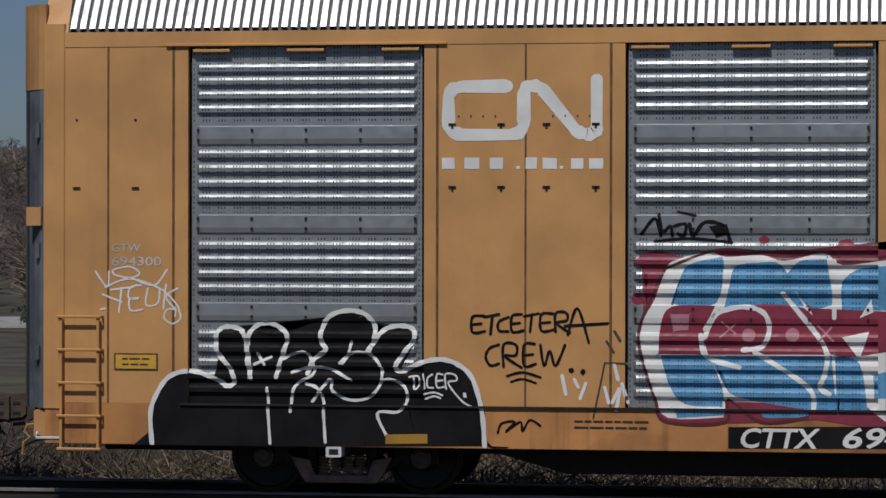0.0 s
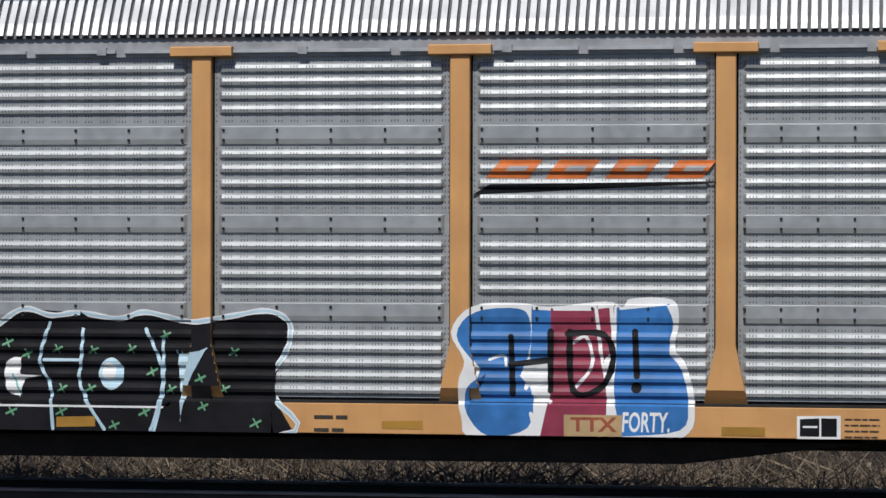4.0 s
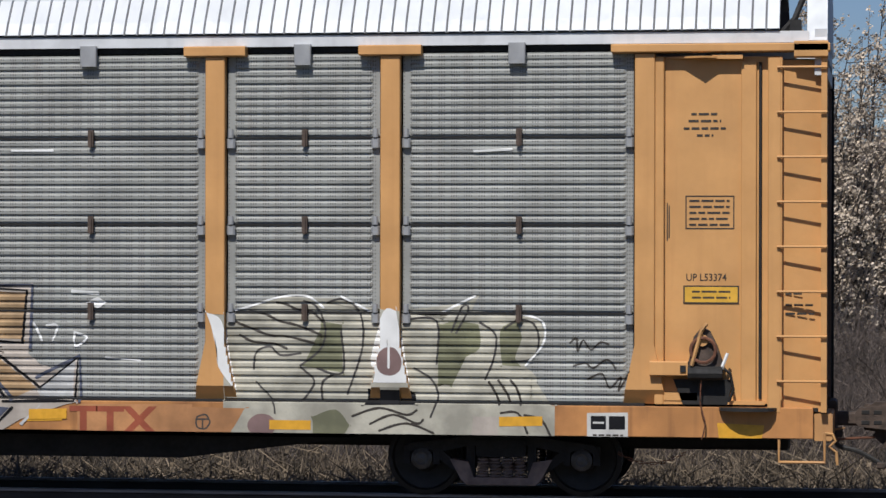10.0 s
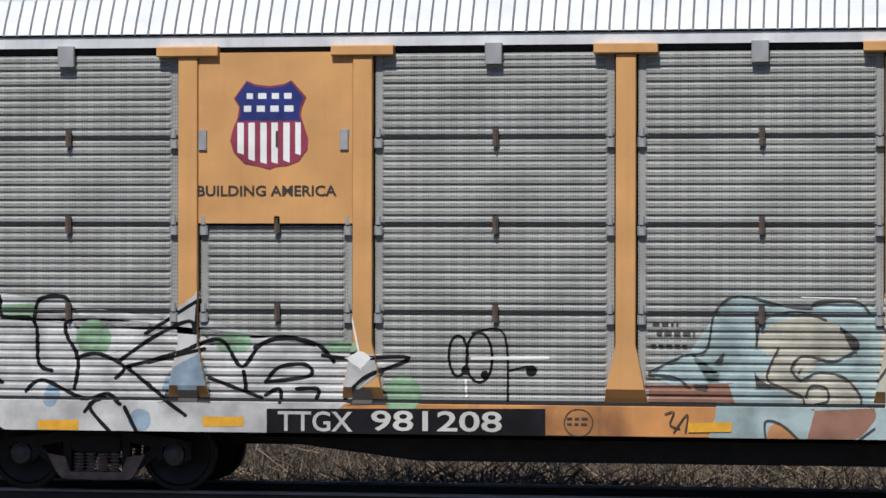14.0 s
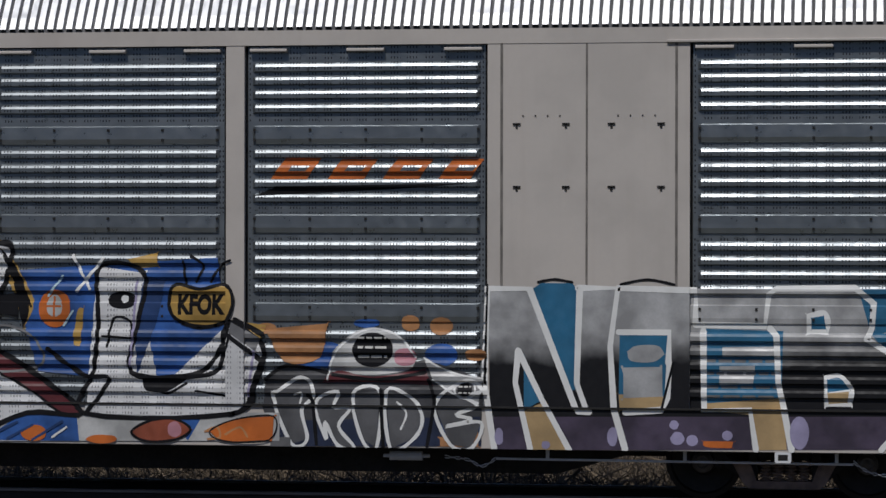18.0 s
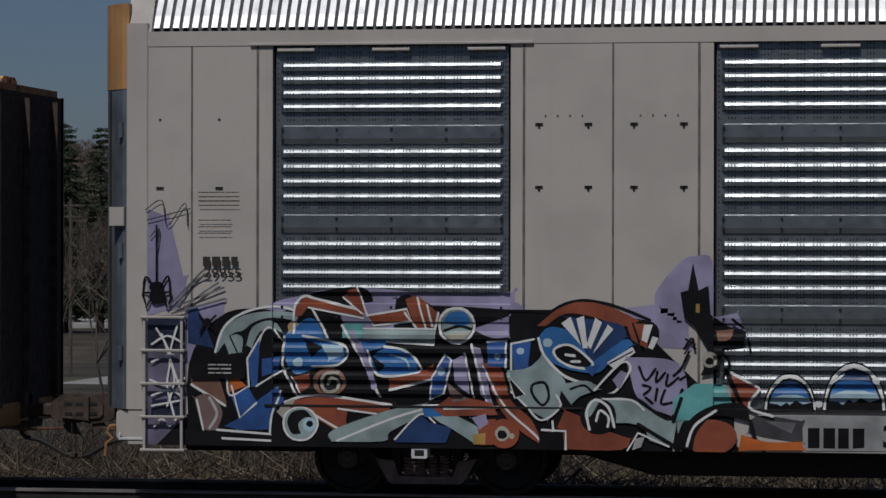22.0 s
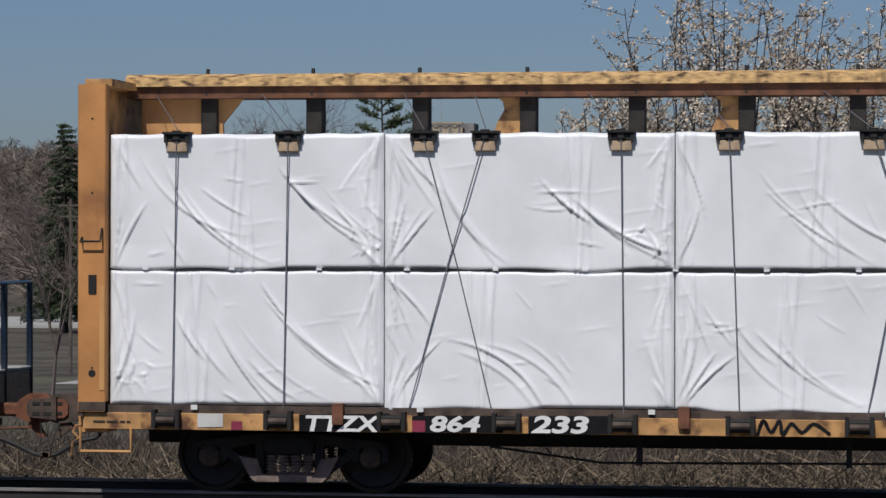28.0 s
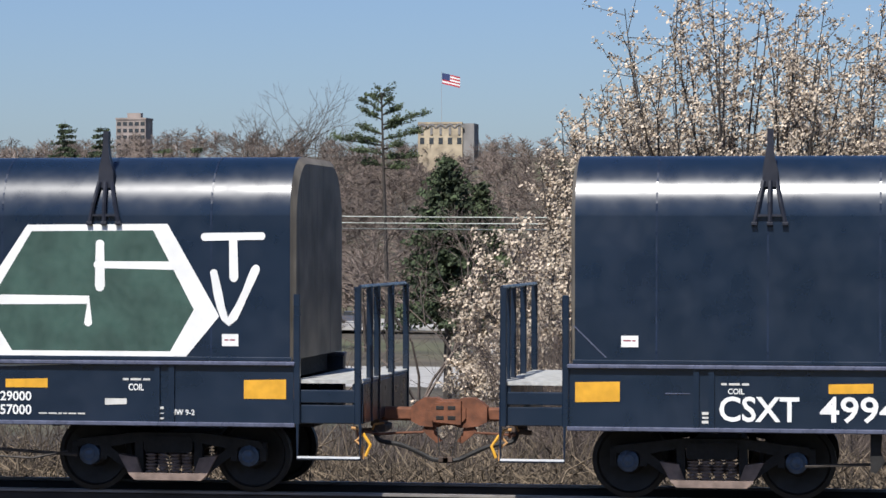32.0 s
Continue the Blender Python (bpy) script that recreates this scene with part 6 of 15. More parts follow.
def build_flag():
    """A flying flag in stripes with a dark corner, fluttering in rigid pieces."""
    red = mat("red_cloth", (0.42, 0.05, 0.06), 0.8, vary=0.05)
    blue = mat("blue_cloth", (0.03, 0.045, 0.13), 0.8, vary=0.05)
    wave = lambda x: 0.35 * math.sin(x * 1.25)
    drop = lambda x: -0.24 * x
    for k in range(7):
        fm = F()
        z1, z0 = 26.0 - k * 0.5, 25.5 - k * 0.5
        n = 10
        pts = [(0.2 + i * 0.64, wave(i * 0.64)) for i in range(n)]
        vs = [(x, y, z0 + drop(x)) for x, y in pts] + [(x, y, z1 + drop(x)) for x, y in pts]
        fm.add(vs, [(i, i + 1, n + i + 1, n + i) for i in range(n - 1)])
        part("stripe", fm, red if k % 2 == 0 else M["white"], pole)
    fm = F()
    pts = [(0.2 + i * 0.64, wave(i * 0.64) - 0.06) for i in range(5)]
    vs = [(x, y, 24.0 + drop(x)) for x, y in pts] + [(x, y, 26.02 + drop(x)) for x, y in pts]
    fm.add(vs, [(i, i + 1, 6 + i, 5 + i) for i in range(4)])
    part("canton", fm, blue, pole)


build_flag()


def utility_pole(at, h, label):
    p = thing("utility_pole", at, label, "utility pole")
    part("pole", F().rod((0, 0, -1), (0, 0, h), 0.16, 8, 0.11), M["bark"], p)
    part("crossarm", F().box(-1.1, 1.1, -0.06, 0.06, h - 0.6, h - 0.45), M["bark"], p)
    part("crossarm", F().box(-0.9, 0.9, -0.06, 0.06, h - 1.5, h - 1.37), M["bark"], p)
    return p


utility_pole((-66.4, 200, -8), 14.2, "weathered timber utility pole in the valley")
utility_pole((-40.0, 150, -7.5), 13.0, "weathered timber utility pole in the valley")
mast = thing("signal_mast", (-26.9, 80, -6.9), "slim grey steel road mast that carries span wires", "mast")
part("shaft", F().rod((0, 0, 0), (0, 0, 11.0), 0.11, 10, 0.07), M["fascia"], mast)
part("lamp_box", F().box(0.05, 0.35, -0.15, 0.15, 9.35, 9.75, 0.03), M["white"], mast, "small white box on the mast")
part("cap", F().lathe([(0.0, 11.1), (0.09, 11.06), (0.10, 10.98)], 10, axis="z"), M["fascia"], mast)
wires = thing("overhead_wires", (0, 80, 0), "slack overhead utility wires", "wires")
for _z, _d in ((3.86, 0.0), (3.62, 0.3), (3.40, 0.5)):
    part("wire", F().pipe([(-26.9 + k * 3.6, _d, _z + 0.006 * (k - 6) ** 2 + (k - 3) * 0.02 - 0.2) for k in range(13)], 0.022, 5), M["wire"], wires)

road = thing("valley_road", (0, 0, 0), "pale road and verge in the valley", "road", kind="structure")
part("carriageway", F().solid([(236, -8.28), (262, -8.18), (262, -8.4), (236, -8.5)], -160, 30), M["road"], road)
part("lot", F().solid([(318, -7.55), (350, -7.35), (350, -7.9), (318, -7.9)], -190, -20), M["road"], road, "pale gravel lot")


def far_car(x, y, z, color, label):
    c = thing("parked_car", (x, y, z), label, "car", "parked cars in the valley")
    paint_m = mat("car_paint", color, 0.3, vary=0.03)
    bd = F().prism([(-2.2, 0.3), (-2.25, 0.75), (-1.9, 0.92), (-1.3, 0.98), (1.1, 0.98), (2.1, 0.85), (2.25, 0.6), (2.2, 0.3)], -0.85, 0.85)
    part("body", bd, paint_m, c)
    part("cabin", F().prism([(-1.4, 0.96), (-0.9, 1.45), (0.5, 1.47), (1.15, 0.96)], -0.75, 0.75), M["glass_dark"], c, "dark glass cabin")
    part("cabin_roof", F().box(-0.9, 0.5, -0.72, 0.72, 1.46, 1.50), paint_m, c)
    for dx in (-1.35, 1.35):
        for dy in (-0.8, 0.8):
            part("wheel", F().lathe([(0.0, -0.1), (0.32, -0.1), (0.32, 0.1), (0.0, 0.1)], 12, at=(dx, dy, 0.32)), M["dark"], c)


for _x, _y, _c, _l in ((-101.6, 330, (0.6, 0.6, 0.6), "white car parked in the valley"), (-108.5, 332, (0.05, 0.05, 0.06), "dark car parked in the valley"), (-96.0, 336, (0.3, 0.31, 0.33), "silver car parked in the valley"),
                       (-68.0, 333, (0.08, 0.09, 0.12), "dark blue car parked in the valley"), (-57.0, 331, (0.5, 0.5, 0.5), "pale car parked in the valley")):
    far_car(_x, _y, -7.48, _c, _l)
part("verge", F().solid([(180, -7.78), (224, -8.2), (224, -8.5), (180, -8.4)], -62, -28), M["road"], road, "pale gravel verge")
shed = thing("white_shed", (-34.5, 230, -8.3), "small white flat-roofed shed beside the valley road", "shed")
part("wall", F().box(-1.5, 1.5, -1.5, 1.5, 0, 2.3), M["white"], shed)
part("roof", F().box(-1.7, 1.7, -1.7, 1.7, 2.3, 2.5), M["fascia"], shed)
barn = thing("long_building", (-60, 420, -6.2), "long pale building across the valley", "building", "distant buildings")
part("wall", F().box(-14, 14, -4, 4, -1, 4.2), M["concrete"], barn)
part("roof", F().box(-14.4, 14.4, -4.4, 4.4, 4.2, 4.7), M["brick_dark"], barn)


# ---------------------------------------------------------------- the train
XA, XB, XC, XD, XE, XF, XG = 4.10, -24.16, -52.38, -80.73, -108.145, -128.48, -142.54
car_a = body_car(XA, M["orange"], "orange closed autorack with zinc side doors and graffiti", M["orange_old"], M["end_zinc"])
car_b = rack_car(XB, "rib", "orange-posted autorack with bright ribbed zinc panels and graffiti", "ribbed grey metal roof")
car_c = rack_car(XC, "groove", "orange-posted autorack with dull grooved zinc panels and faded graffiti", "white-painted ribbed roof")
car_d = body_car(XD, M["tan"], "pale tan closed autorack covered in colourful graffiti", M["tan"], M["end_zinc"])
car_e = beam_car(XE)
car_f = coil_car(XF)
car_g = coil_car(XG)
TRAIN = [(car_a, XA), (car_b, XB), (car_c, XC), (car_d, XD), (car_e, XE), (car_f, XF), (car_g, XG)]
LOAD = []

# hand brake on the grooved car's end, and brake rods and chains below the cars
hb_ = part("hand_brake", F().prism([(12.05, 1.46), (12.12, 1.80), (12.20, 1.90), (12.28, 1.86), (12.36, 1.70), (12.44, 1.46)], -1.55, -1.40), M["rust_grey"], car_c, "worn hand brake housing with a chain")
part("brake_boss", F().lathe([(0.0, -0.03), (0.06, -0.03), (0.075, 0.05)], 12, at=(12.21, -1.55, 1.76)), M["rust_edge"], hb_)
part("brake_ring", F().pipe([(12.22 + 0.13 * math.cos(k * math.tau / 14), -1.60, 1.66 + 0.13 * math.sin(k * math.tau / 14)) for k in range(15)], 0.018, 6), M["rust"], hb_)
part("brake_arm", F().pipe([(12.10, -1.6, 1.50), (12.20, -1.6, 1.86), (12.26, -1.6, 1.94)], 0.022, 6), M["rust_edge"], hb_)
part("brake_lever", F().rod((12.47, -1.54, 1.63), (12.38, -1.56, 1.40), 0.018), M["white"], hb_, "pale brake lever")
part("release_rod", F().pipe([(12.38, -1.52, 1.50), (12.50, -1.54, 1.42), (12.53, -1.52, 1.25), (12.48, -1.5, 1.12)], 0.016), M["dark"], hb_)
part("brake_drum", F().rod((12.06, -1.56, 1.42), (12.42, -1.56, 1.42), 0.075, 10), M["dark"], hb_)
part("brake_bracket", F().prism([(11.90, 1.35), (12.52, 1.35), (12.46, 1.09), (12.00, 1.09)], -1.47, -1.395), M["dark"], car_c, "black brake bracket")
part("shelf_plate", F().box(11.66, 12.06, -1.58, -1.40, 1.39, 1.54, 0.01), M["orange"], car_c, "orange shelf plate")
part("shelf_slot", F().box(11.98, 12.04, -1.595, -1.58, 1.43, 1.50), M["dark"], car_c)


def chain(car, pts, material, pitch=0.045):
    """Oval links along a slack line, each turned against the last."""
    fine, n = curve([(p[0], p[2]) for p in pts], False, 12), 0
    fm, last = F(), None
    for x, z in fine:
        if last is None or math.hypot(x - last[0], z - last[1]) >= pitch:
            if last is not None:
                dy = 0.012 if n % 2 else 0.0
                dz = 0.0 if n % 2 else 0.012
                for e in (-1, 1):
                    fm.rod((last[0], pts[0][1] + dy * e, last[1] + dz * e), (x, pts[0][1] + dy * e, z + dz * e), 0.006, 4)
                n += 1
            last = (x, z)
    ob = part("brake_chain", fm, material, car, "slack brake chain")
    ob["kind"] = "stuff"


chain(car_c, [(12.20, -1.56, 1.36), (12.19, -1.56, 1.10), (12.24, -1.56, 0.90), (12.20, -1.56, 0.72)], M["rust"])
chain(car_c, [(11.30, -1.25, 0.56), (11.50, -1.25, 0.47), (11.75, -1.25, 0.46), (12.05, -1.25, 0.58)], M["rust"])
chain(car_d, [(10.75, -1.30, 0.50), (10.95, -1.30, 0.38), (11.25, -1.30, 0.37), (11.55, -1.30, 0.50)], M["fascia_white"])
chain(car_d, [(6.45, -1.30, 0.50), (6.70, -1.30, 0.47), (6.85, -1.30, 0.40), (7.0, -1.30, 0.49)], M["fascia_white"])
part("brake_rod", F().rod((7.0, -1.30, 0.485), (10.75, -1.30, 0.47), 0.014), M["fascia_white"], car_d, "pale brake rod")
for _x in (7.55, 9.0, 10.58):
    part("rod_hanger", F().box(_x - 0.018, _x + 0.018, -1.32, -1.29, 0.48, 0.66), M["fascia_white"], car_d)
part("slack_adjuster", F().rod((5.85, -1.25, 0.50), (6.2, -1.25, 0.50), 0.05, 10).rod((5.78, -1.25, 0.50), (6.28, -1.25, 0.50), 0.02, 8), M["fascia_white"], car_d, "pale slack adjuster")
part("brake_box", F().box(11.42, 11.75, -1.36, -1.22, 0.54, 0.66, 0.01).box(11.60, 11.68, -1.34, -1.26, 0.42, 0.54, 0.01), M["tan"], car_d, "pale brake bracket")
sg_ = part("sign_plate", F().box(-8.79, -7.11, -1.47, -1.43, 2.975, 4.80, 0.004), M["orange"], car_c, "flat orange sign plate with a shield")
for _x in (-8.74, -7.20):
    part("plate_lug", F().box(_x - 0.045, _x + 0.045, -1.495, -1.47, 3.76, 3.97, 0.006), M["fascia"], sg_)


# ---------------------------------------------------------------- wrapped lumber on the flatcar
CUTS = (-12.31, -9.30, -6.21, -3.15, -0.9, 1.38, 5.08, 8.72, 12.29)
for _row, (_z0, _z1) in enumerate(((1.03, 2.475), (2.495, 3.93))):
    for _i, (_a, _b) in enumerate(zip(CUTS, CUTS[1:])):
        LOAD.append(wrapped_bundle((XE, 1.5, 0), _a + 0.006, _b - 0.006, _z0, _z1, -1.40, 100 + _row * 17 + _i, "lumber bundle in wrinkled white plastic sheeting", 0.03 if _row else 0.05))

# straps: upper x, lower x
STRAPS = ((-11.55, -11.6), (-10.33, -10.38), (-8.87, -8.13), (-8.21, -9.03), (-6.77, -6.74), (-5.64, -5.53), (-4.15, -3.26), (-3.62, -4.21), (-2.03, -1.95), (-0.5, -0.2),
          (0.74, 0.75), (2.1, 2.01), (3.25, 3.32), (4.35, 4.41), (5.75, 5.77), (6.83, 6.83), (8.11, 8.26), (9.21, 9.14), (11.59, 11.6))
_clamp = F().box(-0.15, 0.15, -1.50, -1.30, 3.93, 3.955).box(-0.14, 0.14, -1.46, -1.43, 3.86, 3.92).box(-0.05, 0.05, -1.48, -1.43, 3.87, 3.97, 0.02).box(-0.135, -0.10, -1.48, -1.42, 3.84, 3.95).box(0.10, 0.135, -1.48, -1.42, 3.84, 3.95).mesh("corner_guard", M["dark"])
_block = F().box(-0.11, 0.11, -1.45, -1.42, 3.74, 3.85, 0.008).mesh("corner_block", M["block"])
for _a, _b in STRAPS:
    st_ = part("load_strap", F().pipe([(_a, -1.462, 3.90), (_a + (_b - _a) * 0.5, -1.43, 2.5), (_b, -1.44, 0.98)], 0.0075, 5), M["strap"], car_e, "steel tie-down strap")
    part("corner_guard", _clamp, None, st_, "black corner guard", at=(_a, 0, 0))
    part("corner_block", _block, None, st_, "pale wooden corner block", at=(_a, 0, 0))
    part("upper_cable", F().pipe([(_a, -1.35, 3.96), (_a - 0.34 + 0.22 * math.sin(_a * 5), -0.22, 4.42)], 0.006, 5), M["strap"], st_)
for _x, _t in ((1.38, 4.03), (-3.15, 4.14)):
    pl = F().prism([(_x - 0.09, 1.02), (_x + 0.09, 1.02), (_x + 0.1, 2.5), (_x + 0.09, _t - 0.16), (_x, _t), (_x - 0.09, _t - 0.16), (_x - 0.1, 2.5)], -1.50, -1.455)
    ob = new("wrap_strip", pl.mesh("wrap_strip", M["wrap"]))
    ob.location = (XE, 1.5, 0)
    LOAD.append(tagged(ob, "upright pointed strip of white sheeting between bundles", "sheeting", "wrapped lumber on the flatcar"))
# black strip added as the shade in the gap between bundle rows
part("bearer", F().box(-12.3, 12.3, -1.392, -0.2, 2.474, 2.496), M["dark"], car_e)
_bear = F().box(-0.03, 0.03, -1.42, -1.36, 2.476, 2.500).mesh("spacer", M["wrap"])
for _k in range(26):
    part("spacer", _bear, None, car_e, at=(-11.9 + _k * 0.95, 0, 0))


# ---------------------------------------------------------------- lettering and graffiti on the cars' sides
BODY_ZONES, RIB_ZONES, GROOVE_ZONES = body_side(), rack_side("rib"), rack_side("groove")
BEAM_ZONES = [(-12.6, 12.6, [(0.70, -1.475), (1.05, -1.475)])]
SIGN_ZONES = [(-8.79, -7.11, [(2.975, -1.472), (4.80, -1.472)])]
COIL_ZONES = [(-6.0, 6.0, [(0.845, -1.442), (1.455, -1.442), (1.46, -1.402), (3.06, -1.402), (3.2, -1.38)])]


def fade_down(m, low, z_high, z_low):
    """Sprayed fade from one paint to another, with a cloudy edge."""
    n, lk = m.node_tree.nodes, m.node_tree.links.new
    b = n["Principled BSDF"]
    old = b.inputs["Base Color"].links[0].from_socket
    tc, sp, no = n.new("ShaderNodeTexCoord"), n.new("ShaderNodeSeparateXYZ"), n.new("ShaderNodeTexNoise")
    no.inputs["Scale"].default_value = 5.0
    lk(tc.outputs["Object"], sp.inputs[0])
    lk(tc.outputs["Object"], no.inputs["Vector"])
    ad, mr, mx = n.new("ShaderNodeMath"), n.new("ShaderNodeMapRange"), n.new("ShaderNodeMix")
    ad.operation = "MULTIPLY_ADD"
    ad.inputs[1].default_value = 0.22
    lk(no.outputs["Fac"], ad.inputs[0])
    lk(sp.outputs["Z"], ad.inputs[2])
    mr.inputs["From Min"].default_value, mr.inputs["From Max"].default_value = z_low + 0.11, z_high + 0.11
    lk(ad.outputs[0], mr.inputs["Value"])
    mx.data_type = "RGBA"
    mx.inputs["A"].default_value = (*low, 1)
    lk(old, mx.inputs["B"])
    lk(mr.outputs[0], mx.inputs["Factor"])
    lk(mx.outputs["Result"], b.inputs["Base Color"])
    return m


PAINTS = {
    "white": M["white"], "black": M["black"], "stencil": M["stencil"], "reflector": M["reflector"],
    "pale": mat("pale_lettering", (0.52, 0.51, 0.48), 0.6), "dull_yellow": mat("dull_amber_reflector", (0.36, 0.19, 0.025), 0.5),
    "dark_mark": mat("dark_brown_paint", (0.05, 0.045, 0.042), 0.6), "crimson": mat("crimson_paint", (0.24, 0.03, 0.06), 0.5, vary=0.15),
    "maroon": mat("maroon_paint", (0.11, 0.02, 0.025), 0.5), "blue": mat("bright_blue_paint", (0.035, 0.16, 0.42), 0.45, vary=0.15),
    "sky_blue": perforate(mat("light_blue_spray_paint", (0.10, 0.30, 0.52), 0.5, vary=0.12), 0.034, 0.055, 0.36, 0.42, (0.03, 0.08, 0.15)), "blue_dark": mat("dark_blue_paint", (0.02, 0.05, 0.15), 0.45, vary=0.2), "blue_deep": mat("teal_blue_paint", (0.025, 0.13, 0.24), 0.45, vary=0.15),
    "azure": mat("azure_paint", (0.03, 0.10, 0.33), 0.5, vary=0.25), "tagblue": mat("marker_blue_paint", (0.03, 0.10, 0.38), 0.5),
    "pink": mat("pink_paint", (0.45, 0.21, 0.25), 0.55, vary=0.15), "greywash": mat("grey_wash_paint", (0.30, 0.29, 0.29), 0.6, vary=0.15),
    "iceblue": mat("ice_blue_paint", (0.42, 0.58, 0.66), 0.5, vary=0.12), "green": mat("pale_green_paint", (0.12, 0.32, 0.17), 0.5),
    "aqua": mat("aqua_paint", (0.14, 0.42, 0.41), 0.5, vary=0.15), "tan_paint": mat("tan_spray_paint", (0.42, 0.29, 0.14), 0.6, vary=0.15),
    "rust_red": mat("rust_red_paint", (0.27, 0.065, 0.03), 0.55, vary=0.2), "logo_orange": mat("deep_orange_paint", (0.52, 0.13, 0.02), 0.5, vary=0.15),
    "faded_cream": mat("faded_cream_paint", (0.40, 0.38, 0.31), 0.65, vary=0.2), "faded_olive": mat("faded_olive_paint", (0.17, 0.17, 0.10), 0.65, vary=0.2),
    "faded_grey": mat("faded_grey_paint", (0.41, 0.36, 0.31), 0.65, vary=0.15), "faded_orange": mat("faded_orange_spray", (0.42, 0.20, 0.08), 0.6, vary=0.2),
    "mauve": mat("mauve_paint", (0.22, 0.14, 0.13), 0.6, vary=0.15), "faded_blue": mat("faded_blue_paint", (0.22, 0.30, 0.37), 0.6, vary=0.25),
    "faded_teal": mat("faded_teal_paint", (0.30, 0.38, 0.38), 0.6, vary=0.2), "faded_brown": mat("faded_brown_paint", (0.24, 0.12, 0.08), 0.6, vary=0.2),
    "faded_green": mat("faded_green_paint", (0.24, 0.38, 0.24), 0.6, vary=0.3), "faded_white": mat("faded_white_paint", (0.46, 0.46, 0.45), 0.6, vary=0.2),
    "orange_sheet": M["orange"], "shield_blue": mat("shield_blue_paint", (0.02, 0.03, 0.16), 0.4), "fascia_p": M["fascia"],
    "silver": mat("silver_paint", (0.40, 0.40, 0.40), 0.45, 0.2, vary=0.2), "tan": M["tan"], "plum": mat("plum_paint", (0.06, 0.045, 0.075), 0.5, vary=0.25),
    "lilac": mat("lilac_paint", (0.32, 0.29, 0.44), 0.55, vary=0.15), "gold": mat("gold_paint", (0.45, 0.28, 0.07), 0.5, vary=0.2),
    "olive": mat("olive_paint", (0.13, 0.11, 0.05), 0.55, vary=0.2), "navy_p": mat("navy_spray_paint", (0.02, 0.028, 0.06), 0.45, vary=0.25),
    "purple": mat("grey_purple_paint", (0.16, 0.14, 0.21), 0.55, vary=0.25), "smoke": mat("smoky_black_overspray", (0.05, 0.05, 0.055), 0.6, vary=0.3),
    "ash": mat("grey_spray_paint", (0.15, 0.15, 0.155), 0.55, vary=0.2), "steelgrey": mat("dark_grey_paint", (0.10, 0.10, 0.105), 0.5, vary=0.2), "white_p": perforate(mat("white_spray_on_sheet", (0.66, 0.66, 0.66), 0.6, vary=0.12, scale=2), 0.034, 0.055, 0.36, 0.42, (0.22, 0.22, 0.23)), "slate": mat("faded_slate_paint", (0.07, 0.08, 0.12), 0.6, vary=0.25), "faded_tan": mat("faded_tan_paint", (0.40, 0.265, 0.14), 0.6, vary=0.25), "fade": fade_down(mat("silver_fading_to_black_paint", (0.40, 0.40, 0.40), 0.5, 0.1, vary=0.2, spec=0.3), (0.010, 0.010, 0.012), 1.82, 1.50), "zinc_p": M["galv_dark"], "navy_hi": M["navy_lip"], "g_green": mat("dark_green_paint", (0.038, 0.078, 0.062), 0.5, vary=0.15),
}


class Piece:
    """One painted piece: layer after layer on a car's side."""

    def __init__(self, car, zones, label):
        if PIECES:
            PIECES[-1].close()
        self.car, self.zones, self.label, self.top, self.level, self.open_layer = car, zones, label, None, 1, None
        PIECES.append(self)

    def put(self, col, polys):
        if self.open_layer and self.open_layer[0] == col:
            self.open_layer[1].extend(polys)
            return
        self.close()
        self.open_layer = [col, list(polys)]

    def close(self):
        if not self.open_layer:
            return
        col, polys = self.open_layer
        xs, zs = [p[0] for q in polys for p in q] or [0], [p[1] for q in polys for p in q] or [0]
        box = (min(xs), max(xs), min(zs), max(zs))
        under = STACK.setdefault(self.car.name, [])
        level = 1 + max([lv for a, b, c, d, lv in under if a < box[1] and b > box[0] and c < box[3] and d > box[2]] or [0])
        under.append((*box, level))
        name = "graffiti" if "graffiti" in self.label or "tag" in self.label else "lettering"
        ob = paint(self.top or self.car, self.zones, name if self.top is None else "paint_layer", PAINTS[col], polys, level, self.label if self.top is None else "")
        if self.top is not None and ob is not None:
            ob["kind"] = "stuff"
        self.top = self.top or ob
        self.open_layer = None

    def pairs(self, nums):
        return list(zip(nums[0::2], nums[1::2]))

    def fill(self, col, nums, soft=True):
        pts = self.pairs(nums)
        if soft and len(pts) > 3:
            hard = []
            for i, p in enumerate(pts):
                a, b = pts[i - 1], pts[(i + 1) % len(pts)]
                u, v = (p[0] - a[0], p[1] - a[1]), (b[0] - p[0], b[1] - p[1])
                turn = abs(math.atan2(u[0] * v[1] - u[1] * v[0], u[0] * v[0] + u[1] * v[1]))
                hard += [p, p] if turn > 1.25 else [p]
            line = curve(hard, True, 4)
            pts = [p for i, p in enumerate(line) if p != line[i - 1]]
        self.put(col, fill(pts))

    def line(self, col, w, nums, soft=True, closed=False):
        pts = self.pairs(nums)
        self.put(col, stroke(curve(pts, closed, 5) if soft and len(pts) > 2 else pts, w, closed))

    def text(self, col, body, x, z, h, w, bold, lean):
        self.put(col, words(body, x, z, h, w, bold, lean))

    def bars(self, col, x0, x1, zs, h, chunks, seed):
        self.put(col, bars(x0, x1, zs, h, chunks, seed))


PIECES, STACK = [], {}

